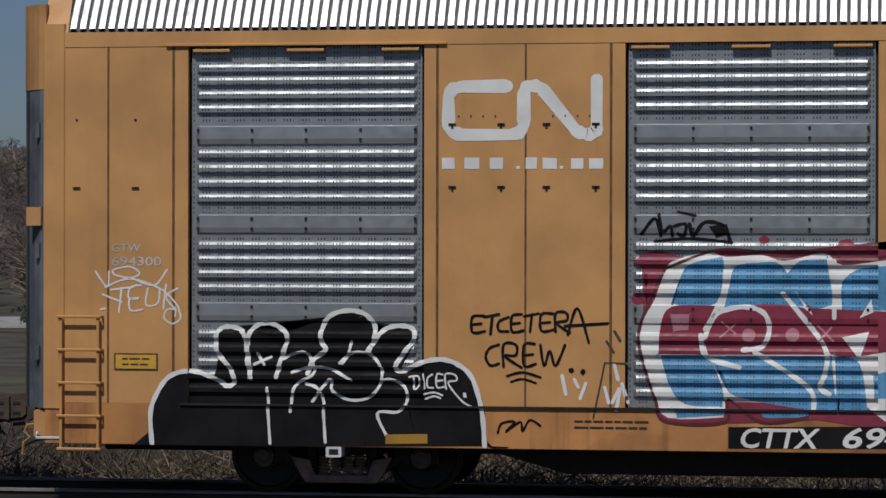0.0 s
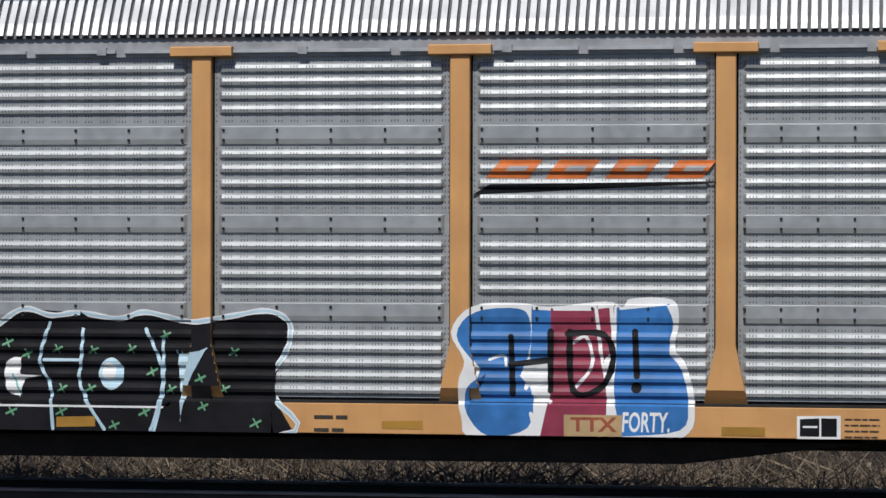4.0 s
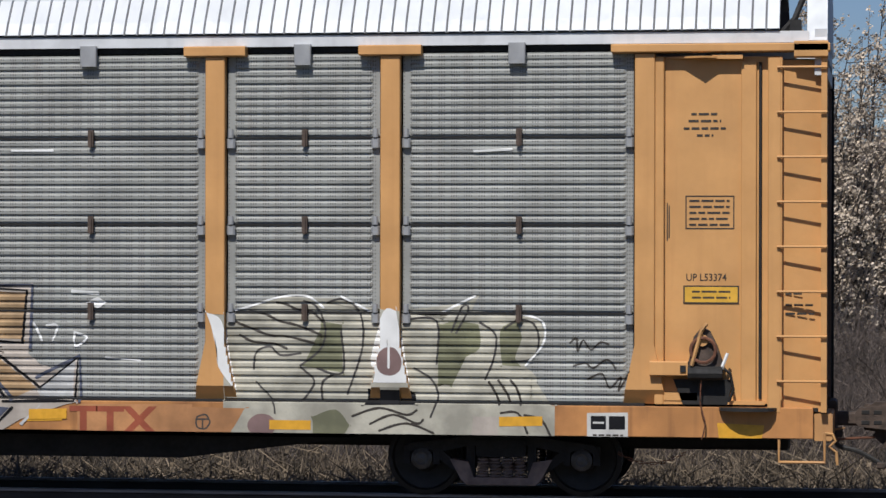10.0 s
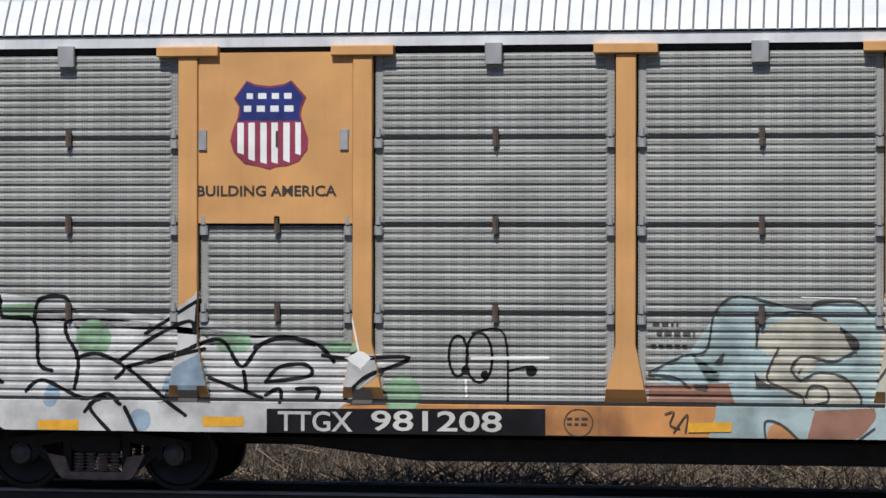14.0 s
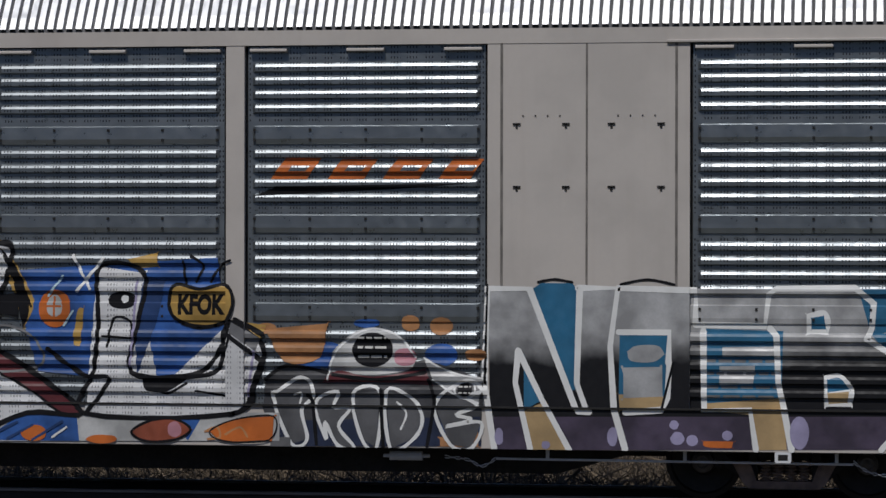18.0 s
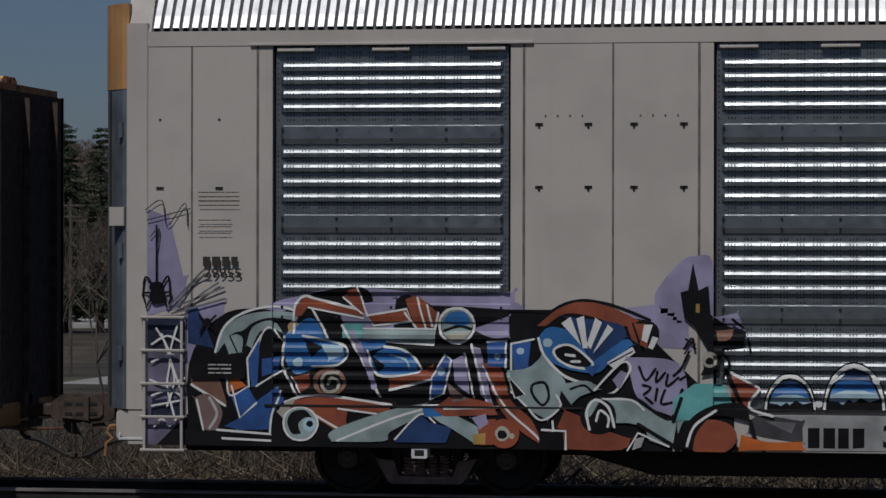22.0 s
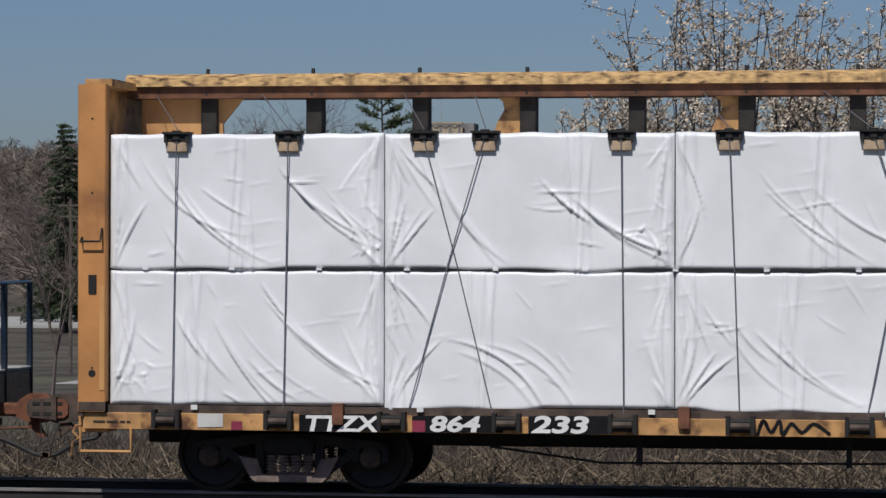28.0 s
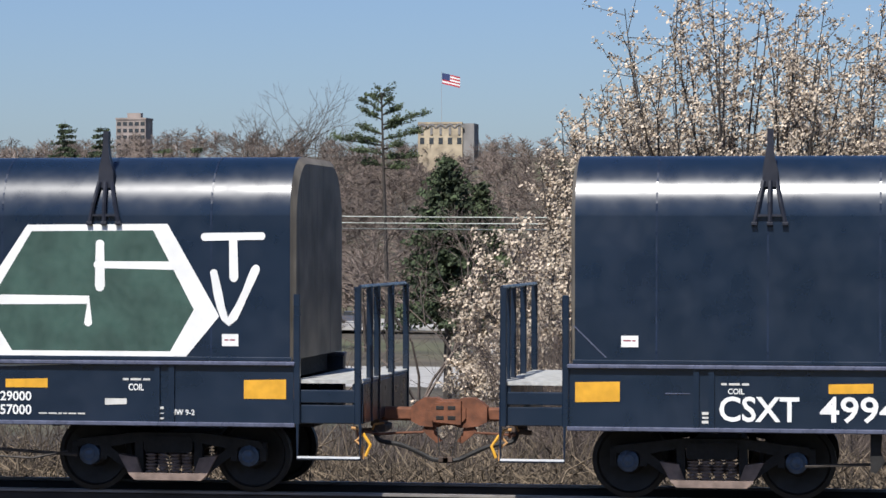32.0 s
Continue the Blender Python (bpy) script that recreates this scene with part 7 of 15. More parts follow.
g = Piece(car_a, BODY_ZONES, "black bubble-letter graffiti with thick white outlines")
g.fill("black", [-11.84, 1.29, -11.67, 1.39, -11.48, 1.39, -11.34, 1.32, -11.24, 1.23, -11.14, 1.23, -11.12, 1.3, -11.19, 1.46, -11.31, 1.59, -11.32, 1.75, -11.26, 1.85, -11.15, 1.87, -11.01, 1.83, -10.9, 1.89, -10.73, 1.92, -10.61, 1.85, -10.57, 1.7, -10.51, 1.58, -10.4, 1.6, -10.3, 1.53, -10.19, 1.6, -10.12, 1.63, -10.17, 1.71, -10.16, 1.87, -10.05, 2.01, -9.86, 2.06, -9.7, 2.02, -9.6, 1.9, -9.58, 1.75, -9.48, 1.86, -9.32, 1.89, -9.17, 1.85, -9.14, 1.75, -9.22, 1.61, -9.32, 1.42, -9.21, 1.47, -8.99, 1.54, -8.83, 1.54, -8.62, 1.42, -8.48, 1.21, -8.41, 1, -8.4, 0.63, -12, 0.58, -12.01, 0.96, -11.95, 1.18])
g.line("white", 0.05, [-12.01, 0.58, -12.03, 0.94, -11.96, 1.15, -11.84, 1.32, -11.67, 1.39, -11.5, 1.38, -11.28, 1.29, -11.21, 1.24, -11.14, 1.25, -11.12, 1.32, -11.19, 1.46, -11.3, 1.59, -11.32, 1.75, -11.27, 1.85, -11.16, 1.87, -11.04, 1.83, -10.99, 1.7, -10.94, 1.32])
g.line("white", 0.05, [-10.94, 1.32, -10.98, 1.57, -10.96, 1.78, -10.87, 1.89, -10.73, 1.91, -10.62, 1.86, -10.54, 1.76, -10.62, 1.49, -10.66, 1.34])
g.line("white", 0.05, [-10.32, 1.38, -10.25, 1.53, -10.12, 1.63, -10.17, 1.71, -10.17, 1.84, -10.08, 1.99, -9.89, 2.05, -9.71, 2.02, -9.6, 1.9, -9.6, 1.74, -9.67, 1.62])
g.line("white", 0.05, [-9.67, 1.6, -9.56, 1.78, -9.45, 1.87, -9.29, 1.89, -9.18, 1.85, -9.17, 1.75, -9.26, 1.63, -9.37, 1.46, -9.3, 1.41, -9.1, 1.5, -8.9, 1.54, -8.72, 1.5, -8.56, 1.37, -8.47, 1.13, -8.43, 0.92, -8.41, 0.63])
g.line("white", 0.032, [-10.58, 1.53, -10.49, 1.58, -10.34, 1.6, -10.25, 1.46, -10.27, 1.36, -10.43, 1.27, -10.49, 1.14, -10.5, 0.97])
g.line("white", 0.032, [-10.34, 1.27, -10.21, 1.22, -10.15, 1.09, -10.14, 0.96, -10.12, 0.65])
g.line("white", 0.032, [-10.49, 1.39, -10.3, 1.44, -10.08, 1.43, -9.85, 1.31])
g.line("white", 0.032, [-10.27, 1.08, -10.08, 1.32, -10.05, 1.2, -9.91, 1.11, -9.75, 1.1, -9.61, 1.16, -9.52, 1.31, -9.53, 1.46, -9.64, 1.58, -9.78, 1.61, -9.89, 1.57, -9.97, 1.49])
g.line("white", 0.032, [-9.85, 1.72, -9.87, 1.6, -9.94, 1.49])
g.line("white", 0.032, [-9.52, 1.31, -9.4, 1.32, -9.26, 1.23, -9.25, 1.09, -9.34, 0.98, -9.56, 0.96, -9.42, 0.66])
g.line("white", 0.032, [-10.87, 1.59, -10.79, 1.47])
g.line("white", 0.032, [-10.9, 1.47, -10.72, 1.55])
g.line("white", 0.032, [-10.76, 1.22, -10.75, 1.08, -10.72, 0.63])
g.fill("dull_yellow", [-9.47, 0.64, -9.02, 0.65, -9.02, 0.75, -9.47, 0.74], False)

g = Piece(car_a, BODY_ZONES, "small white spray tag")
g.line("white", 0.02, [-9.22, 1.35, -9.13, 1.36, -9.11, 1.31, -9.13, 1.24, -9.17, 1.23, -9.17, 1.35])
g.line("white", 0.02, [-9.07, 1.38, -9.05, 1.23])
g.line("white", 0.02, [-8.97, 1.38, -9.02, 1.34, -9.02, 1.25, -8.96, 1.24])
g.line("white", 0.02, [-8.86, 1.38, -8.92, 1.38, -8.92, 1.25, -8.84, 1.25])
g.line("white", 0.02, [-8.92, 1.31, -8.86, 1.32])
g.line("white", 0.02, [-8.82, 1.23, -8.83, 1.38, -8.73, 1.38, -8.71, 1.32, -8.8, 1.29, -8.66, 1.11, -8.55, 1.04])
g.line("white", 0.02, [-9.06, 1.17, -8.95, 1.19, -8.86, 1.16])
g.line("white", 0.02, [-9.04, 1.12, -8.95, 1.15, -8.88, 1.13])
g.fill("white", [-8.64, 1.19, -8.61, 1.19, -8.6, 1.14, -8.64, 1.14])

g = Piece(car_a, BODY_ZONES, "scrawled white spray tag")
g.line("white", 0.02, [-12.64, 2.46, -12.51, 2.29, -12.49, 2.46])
g.line("white", 0.02, [-12.43, 2.48, -12.26, 2.51, -12.15, 2.44, -12.25, 2.39, -12.42, 2.42, -12.45, 2.47])
g.line("white", 0.02, [-11.85, 2.48, -11.99, 2.31, -12.22, 2.38])
g.line("white", 0.02, [-12.53, 2.29, -12.25, 2.38, -11.9, 2.26, -11.73, 2.09])
g.line("white", 0.02, [-12.47, 2.26, -12.22, 2.29])
g.line("white", 0.02, [-12.35, 2.28, -12.38, 2.02])
g.line("white", 0.02, [-12.13, 2.31, -12.25, 2.29, -12.27, 2.17, -12.15, 2.17, -12.26, 2.16, -12.25, 2.04, -12.12, 2.05])
g.line("white", 0.02, [-12.06, 2.28, -12.08, 2.1, -11.95, 2.12, -11.93, 2.28])
g.line("white", 0.02, [-11.86, 2.32, -11.89, 2.06])
g.line("white", 0.02, [-11.73, 2.28, -11.86, 2.19, -11.75, 2.05])
g.line("white", 0.02, [-12.56, 2.21, -12.35, 2.13])
g.line("white", 0.02, [-11.73, 2.09, -11.7, 1.96, -11.79, 1.9, -11.88, 1.96, -11.85, 2.05, -11.76, 2.05, -11.76, 1.98])
g.line("white", 0.02, [-12.58, 2.05, -12.53, 2.06])

g = Piece(car_a, BODY_ZONES, "pale stencilled reporting mark")
g.text("pale", "GTW", -12.46, 2.67, 0.083, 0.32, 0.008, 0)
g.text("pale", "694300", -12.46, 2.52, 0.096, 0.55, 0.008, 0)

g = Piece(car_a, BODY_ZONES, "black handwritten graffiti letters")
g.line("black", 0.03, [-8.41, 2.0, -8.54, 1.99, -8.54, 1.83, -8.41, 1.84])
g.line("black", 0.03, [-8.54, 1.91, -8.45, 1.92])
g.line("black", 0.03, [-8.41, 1.99, -8.26, 2.02])
g.line("black", 0.03, [-8.33, 2.0, -8.35, 1.81])
g.line("black", 0.03, [-8.16, 1.99, -8.26, 1.94, -8.26, 1.85, -8.16, 1.84])
g.line("black", 0.03, [-8.02, 2.02, -8.12, 2.0, -8.12, 1.84, -8.0, 1.85])
g.line("black", 0.03, [-8.12, 1.92, -8.04, 1.93])
g.line("black", 0.03, [-7.99, 2.0, -7.84, 2.03])
g.line("black", 0.03, [-7.91, 2.02, -7.93, 1.84])
g.line("black", 0.03, [-7.69, 2.03, -7.81, 2.02, -7.81, 1.85, -7.68, 1.86])
g.line("black", 0.03, [-7.81, 1.93, -7.72, 1.94])
g.line("black", 0.03, [-7.66, 1.84, -7.66, 2.03, -7.55, 2.04, -7.54, 1.96, -7.65, 1.93, -7.51, 1.83])
g.line("black", 0.03, [-7.53, 1.81, -7.43, 2.09, -7.31, 1.73])
g.line("black", 0.03, [-7.56, 1.9, -7.11, 1.93])
g.line("black", 0.03, [-8.26, 1.7, -8.36, 1.66, -8.4, 1.57, -8.35, 1.48, -8.26, 1.5])
g.line("black", 0.03, [-8.21, 1.47, -8.21, 1.7, -8.08, 1.7, -8.08, 1.59, -8.2, 1.58, -8.02, 1.46])
g.line("black", 0.03, [-7.88, 1.71, -7.99, 1.7, -7.99, 1.48, -7.87, 1.5])
g.line("black", 0.03, [-7.99, 1.59, -7.9, 1.6])
g.line("black", 0.03, [-7.82, 1.7, -7.78, 1.48, -7.72, 1.64, -7.66, 1.48, -7.56, 1.7])
g.line("black", 0.028, [-8.17, 1.37, -8.01, 1.41, -7.82, 1.36])
g.line("black", 0.024, [-8.13, 1.31, -8.01, 1.34, -7.87, 1.3])
g.fill("black", [-7.46, 1.43, -7.47, 1.42, -7.48, 1.41, -7.5, 1.41, -7.52, 1.42, -7.52, 1.43, -7.52, 1.45, -7.5, 1.46, -7.48, 1.46, -7.47, 1.45])
g.fill("black", [-7.34, 1.42, -7.35, 1.41, -7.36, 1.39, -7.38, 1.39, -7.39, 1.4, -7.4, 1.42, -7.39, 1.44, -7.38, 1.45, -7.36, 1.45, -7.35, 1.44])
g.line("black", 0.024, [-8.27, 0.77, -8.23, 0.87, -8.09, 0.89, -8.19, 0.78, -8.03, 0.89, -8.01, 0.79, -7.93, 0.91, -7.82, 0.85])
g.line("dark_mark", 0.028, [-7.04, 1.85, -6.98, 1.75])
g.line("dark_mark", 0.028, [-7.12, 1.74, -7.05, 1.63])

g = Piece(car_a, BODY_ZONES, "black spray tag")
g.line("black", 0.036, [-6.76, 2.87, -6.62, 3.03, -6.56, 2.85])
g.line("black", 0.036, [-6.58, 3.07, -6.54, 2.89, -6.46, 2.95, -6.44, 2.85])
g.line("black", 0.036, [-6.42, 2.95, -6.3, 2.97, -6.32, 2.85, -6.38, 2.87])
g.line("black", 0.04, [-6.26, 2.97, -6.22, 2.85, -6.1, 2.99, -5.9, 2.95, -5.84, 2.79])
g.line("black", 0.032, [-6.62, 2.79, -6.26, 2.82, -5.82, 2.78])
g.line("black", 0.028, [-6.38, 3.1, -6.2, 3.06])
g.fill("black", [-6.06, 2.95, -5.88, 2.97, -5.84, 2.87, -5.98, 2.83])

g = Piece(car_a, BODY_ZONES, "blue, crimson and white block-letter graffiti")
g.fill("crimson", [-6.86, 2.59, -6.62, 2.69, -6.3, 2.63, -5.98, 2.71, -5.67, 2.69, -5.27, 2.63, -4.87, 2.73, -4.23, 2.67, -4.23, 0.89, -4.4, 0.97, -5.5, 0.91, -5.86, 0.9, -6.5, 0.9, -6.62, 1.15, -6.78, 1.59, -6.8, 1.87, -6.68, 2.11, -6.7, 2.43])
g.fill("white", [-6.42, 2.59, -6.06, 2.68, -5.88, 2.63, -5.51, 2.65, -5.27, 2.59, -4.87, 2.67, -4.68, 2.55, -4.23, 2.6, -4.23, 0.93, -4.44, 1.09, -4.48, 0.99, -5.5, 0.94, -5.88, 1.12, -5.9, 0.96, -6.48, 0.95, -6.62, 1.19, -6.76, 1.59, -6.76, 1.91, -6.62, 2.19, -6.52, 2.47])
g.fill("sky_blue", [-6.26, 2.55, -5.92, 2.63, -5.88, 2.47, -5.98, 2.15, -6.3, 2.11, -6.44, 2.15, -6.36, 2.39])
g.fill("sky_blue", [-5.78, 2.53, -5.55, 2.57, -5.31, 2.55, -5.15, 2.26, -5.07, 2.12, -5.9, 2.09, -5.84, 2.35])
g.fill("sky_blue", [-5.11, 2.59, -4.84, 2.61, -4.76, 2.14, -5.03, 2.11, -5.25, 2.45])
g.fill("sky_blue", [-4.68, 2.36, -4.52, 2.5, -4.23, 2.54, -4.23, 2.08, -4.68, 2.08])
g.fill("crimson", [-6.44, 2.11, -5.98, 2.12, -6.1, 1.83, -6.2, 1.75, -6.1, 1.61, -6.58, 1.61, -6.56, 1.91])
g.fill("crimson", [-5.9, 2.09, -5.07, 2.1, -4.87, 1.68, -4.83, 1.62, -6.06, 1.61, -6.1, 1.83])
g.fill("crimson", [-4.99, 2.1, -4.23, 2.07, -4.23, 1.65, -4.79, 1.62])
g.fill("sky_blue", [-6.56, 1.6, -6.1, 1.59, -5.98, 1.43, -5.9, 1.19, -5.94, 1.07, -6.3, 1.09, -6.46, 1.27])
g.fill("sky_blue", [-6.06, 1.59, -4.87, 1.6, -4.79, 1.29, -4.64, 1.05, -4.99, 1.04, -5.78, 1.18, -5.9, 1.39])
g.fill("sky_blue", [-4.75, 1.6, -4.5, 1.53, -4.42, 1.05, -4.71, 1.03])
g.fill("sky_blue", [-4.36, 1.41, -4.23, 1.45, -4.23, 1.17, -4.34, 1.17])
g.fill("sky_blue", [-6.42, 1.05, -5.92, 1.02, -5.92, 0.98, -6.38, 0.95])
g.fill("sky_blue", [-5.48, 1.01, -5.03, 1.02, -5.03, 0.97, -5.46, 0.96])
g.line("white", 0.052, [-6.1, 1.79, -5.98, 2.03, -5.7, 2.11, -5.49, 2.05, -5.43, 1.88, -5.5, 1.7, -5.7, 1.66])
g.line("white", 0.052, [-6.14, 1.81, -6.08, 1.59, -5.74, 1.48])
g.line("white", 0.052, [-5.58, 1.64, -5.03, 1.28, -4.97, 1.05])
g.line("white", 0.052, [-5.29, 2.25, -4.87, 1.72, -4.85, 1.44, -4.91, 1.28, -4.81, 1.21])
g.line("white", 0.044, [-4.76, 2.59, -4.76, 2])
g.line("white", 0.04, [-5.88, 2.59, -5.92, 2.23, -6.1, 1.87])
g.fill("white", [-4.5, 2, -4.38, 2.2, -4.36, 2.06])
g.fill("white", [-4.68, 1.8, -4.4, 1.86, -4.5, 1.57])
g.fill("pink", [-6.46, 2.03, -6.26, 2.03, -6.28, 1.87, -6.42, 1.85])
g.fill("pink", [-5.57, 1.82, -5.59, 1.77, -5.62, 1.75, -5.67, 1.75, -5.7, 1.77, -5.71, 1.81, -5.7, 1.86, -5.67, 1.88, -5.62, 1.88, -5.59, 1.86])
g.fill("pink", [-5.12, 1.82, -5.13, 1.78, -5.17, 1.75, -5.21, 1.75, -5.25, 1.78, -5.26, 1.82, -5.25, 1.86, -5.21, 1.89, -5.17, 1.89, -5.13, 1.86])
g.line("pink", 0.02, [-5.92, 1.95, -5.78, 1.83])
g.line("pink", 0.02, [-5.78, 1.93, -5.94, 1.79])
g.line("pink", 0.02, [-4.93, 1.92, -4.77, 1.76])
g.line("pink", 0.02, [-4.79, 1.9, -4.93, 1.74])
g.fill("crimson", [-6.74, 2.19, -6.75, 2.15, -6.78, 2.13, -6.82, 2.13, -6.85, 2.15, -6.87, 2.19, -6.85, 2.23, -6.82, 2.25, -6.78, 2.25, -6.75, 2.23])
g.fill("crimson", [-5.43, 2.81, -5.44, 2.79, -5.47, 2.77, -5.5, 2.77, -5.53, 2.79, -5.54, 2.81, -5.53, 2.83, -5.5, 2.85, -5.47, 2.85, -5.44, 2.83])
g.fill("crimson", [-4.55, 2.75, -4.57, 2.72, -4.61, 2.7, -4.67, 2.7, -4.71, 2.72, -4.73, 2.75, -4.71, 2.79, -4.67, 2.81, -4.61, 2.81, -4.57, 2.79])
g.fill("crimson", [-6.46, 2.63, -6.49, 2.6, -6.57, 2.58, -6.67, 2.58, -6.75, 2.6, -6.78, 2.63, -6.75, 2.66, -6.67, 2.67, -6.57, 2.67, -6.49, 2.66])
g.line("blue_dark", 0.016, [-6.36, 2.39, -6.44, 2.13])
g.line("maroon", 0.028, [-6.5, 2.51, -5.98, 2.7, -5.51, 2.68, -5.27, 2.62, -4.84, 2.71, -4.64, 2.59, -4.23, 2.64])
g.line("maroon", 0.032, [-6.52, 2.49, -6.68, 2.15, -6.79, 1.83, -6.74, 1.51, -6.62, 1.15, -6.5, 0.91, -5.88, 0.91, -5.86, 1.14, -5.5, 0.91, -5.03, 0.97])

g = Piece(car_a, BODY_ZONES, "white drips of paint")
g.line("white", 0.036, [-7.59, 1.38, -7.55, 1.18])
g.line("white", 0.036, [-7.46, 1.34, -7.42, 1.26])
g.line("white", 0.036, [-7.4, 1.14, -7.34, 1.3])
g.line("white", 0.036, [-7.14, 1.26, -7.1, 1.1])
g.line("white", 0.036, [-7.04, 1.5, -7, 1.34])
g.line("white", 0.036, [-7.06, 1.1, -6.98, 1.26, -7.02, 1.02])
g.line("white", 0.036, [-6.96, 1.3, -6.9, 1.1])
g.line("dark_mark", 0.02, [-7.26, 0.94, -7.14, 1.52, -6.88, 1.51], soft=False)
g.bars("stencil", -7.46, -6.68, [0.89, 0.826], 0.028, 6, 4)

g = Piece(car_a, BODY_ZONES, "white lettering on a black number panel")
g.fill("black", [-5.85, 0.64, -2.92, 0.67, -2.92, 0.9, -5.85, 0.86], False)
g.text("white", "CTTX", -5.72, 0.65, 0.197, 0.82, 0.02, 0.2)
g.text("white", "694300", -4.67, 0.66, 0.202, 1.32, 0.02, 0.2)

g = Piece(car_a, BODY_ZONES, "white band-shaped railway emblem")
g.line("white", 0.134, [-8.18, 4.42, -8.65, 4.42, -8.7, 4.41, -8.75, 4.4, -8.78, 4.36, -8.8, 4.32, -8.8, 4.27, -8.8, 4.07, -8.8, 4.01, -8.78, 3.97, -8.75, 3.94, -8.7, 3.92, -8.65, 3.91, -8.15, 3.91, -8.09, 3.92, -8.05, 3.93, -8.02, 3.97, -8, 4.01, -8, 4.06, -8, 4.35, -7.99, 4.37, -7.98, 4.39, -7.97, 4.41, -7.95, 4.42, -7.92, 4.42, -7.9, 4.42, -7.87, 4.42, -7.85, 4.41, -7.82, 4.4, -7.8, 4.38, -7.78, 4.36, -7.47, 3.98, -7.45, 3.95, -7.42, 3.94, -7.39, 3.92, -7.36, 3.92, -7.33, 3.91, -7.31, 3.91, -7.28, 3.92, -7.26, 3.93, -7.24, 3.94, -7.23, 3.97, -7.23, 4, -7.23, 4.48], soft=False)
g.fill("white", [-8.87, 3.55, -8.73, 3.55, -8.74, 3.67, -8.87, 3.67], False)
g.fill("white", [-8.63, 3.55, -8.47, 3.55, -8.47, 3.67, -8.63, 3.67], False)
g.fill("white", [-8.36, 3.55, -8.22, 3.55, -8.22, 3.67, -8.36, 3.67], False)
g.fill("white", [-8.08, 3.55, -8.04, 3.55, -8.04, 3.58, -8.08, 3.58], False)
g.fill("white", [-7.98, 3.55, -7.86, 3.55, -7.86, 3.67, -7.98, 3.67], False)
g.fill("white", [-7.8, 3.55, -7.65, 3.55, -7.65, 3.66, -7.8, 3.67], False)
g.fill("white", [-7.62, 3.55, -7.58, 3.55, -7.58, 3.58, -7.62, 3.58], False)
g.fill("white", [-7.5, 3.55, -7.37, 3.55, -7.37, 3.66, -7.5, 3.66], False)
g.fill("white", [-7.31, 3.55, -7.16, 3.55, -7.16, 3.66, -7.31, 3.66], False)

g = Piece(car_b, RIB_ZONES, "white outlined bubble graffiti on faded grey paint")
g.fill("greywash", [9.18, 0.71, 9.16, 1.5, 9.13, 1.8, 9.3, 1.98, 9.55, 1.95, 9.73, 2, 9.95, 1.86, 10.16, 1.9, 10.38, 1.81, 10.65, 1.93, 11.08, 1.94, 11.38, 1.78, 11.57, 1.52, 11.54, 1.04, 11.42, 0.74])
g.line("white", 0.036, [9.19, 0.71, 9.15, 1.5, 9.12, 1.8, 9.25, 1.98, 9.48, 1.91, 9.55, 1.71, 9.61, 1.89, 9.78, 1.98, 9.95, 1.83, 9.99, 1.5, 9.95, 1.14])
g.line("white", 0.036, [9.6, 0.71, 9.55, 1.2, 9.42, 1.38])
g.line("white", 0.036, [9.55, 1.2, 9.82, 1.38])
g.line("white", 0.036, [9.58, 1.2, 9.92, 1.23, 10.03, 1.02, 9.98, 0.72])
g.line("white", 0.036, [9.99, 1.74, 10.1, 1.89, 10.32, 1.84, 10.38, 1.63, 10.19, 1.5, 10.04, 1.5, 9.98, 1.2])
g.line("white", 0.036, [10.1, 1.45, 10.19, 1.5, 10.13, 1.29, 10.47, 1.31, 10.29, 1.11])
g.line("white", 0.036, [10.6, 1.93, 10.6, 1.51, 10.56, 1.15, 10.53, 0.72])
g.line("white", 0.036, [10.56, 1.9, 10.77, 1.95, 11.14, 1.92, 11.41, 1.75, 11.57, 1.46, 11.54, 1.1, 11.35, 0.73])
g.line("white", 0.036, [11.09, 1.18, 11.07, 1.08, 11, 1.01, 10.92, 1.01, 10.85, 1.07, 10.82, 1.18, 10.85, 1.28, 10.92, 1.35, 11, 1.35, 11.07, 1.29], closed=True)
g.line("white", 0.036, [10.53, 0.72, 10.72, 0.78, 10.93, 0.72])
g.line("white", 0.03, [10.07, 1.83, 10.19, 1.87])

g = Piece(car_b, RIB_ZONES, "blue and crimson graffiti with white outlines")
g.fill("white", [4.11, 1.83, 4.33, 2.1, 4.81, 2.14, 5.16, 2.1, 5.74, 2.16, 5.92, 2.1, 6.01, 2.19, 6.44, 2.18, 6.51, 1.96, 6.47, 1.67, 6.59, 1.49, 6.68, 1.09, 6.62, 0.79, 6.21, 0.7, 4.46, 0.68, 4.22, 0.94, 4.19, 1.3, 4.25, 1.53])
g.fill("blue", [4.17, 1.8, 4.36, 2.04, 4.81, 2.08, 4.94, 1.95, 4.93, 1.6, 4.81, 1.42, 4.97, 1.19, 4.93, 0.83, 4.51, 0.74, 4.28, 0.97, 4.28, 1.24, 4.48, 1.39, 4.34, 1.53])
g.fill("blue", [4.97, 2.07, 5.16, 2.06, 5.19, 1.78, 5.1, 1.54, 4.94, 1.54])
g.fill("crimson", [5.19, 2.06, 5.6, 2.06, 5.66, 1.66, 5.75, 1.19, 5.75, 0.74, 5.1, 0.73, 5.16, 1.19, 5.22, 1.66])
g.fill("crimson", [5.66, 2.08, 5.83, 2.1, 5.8, 1.66, 5.72, 1.55])
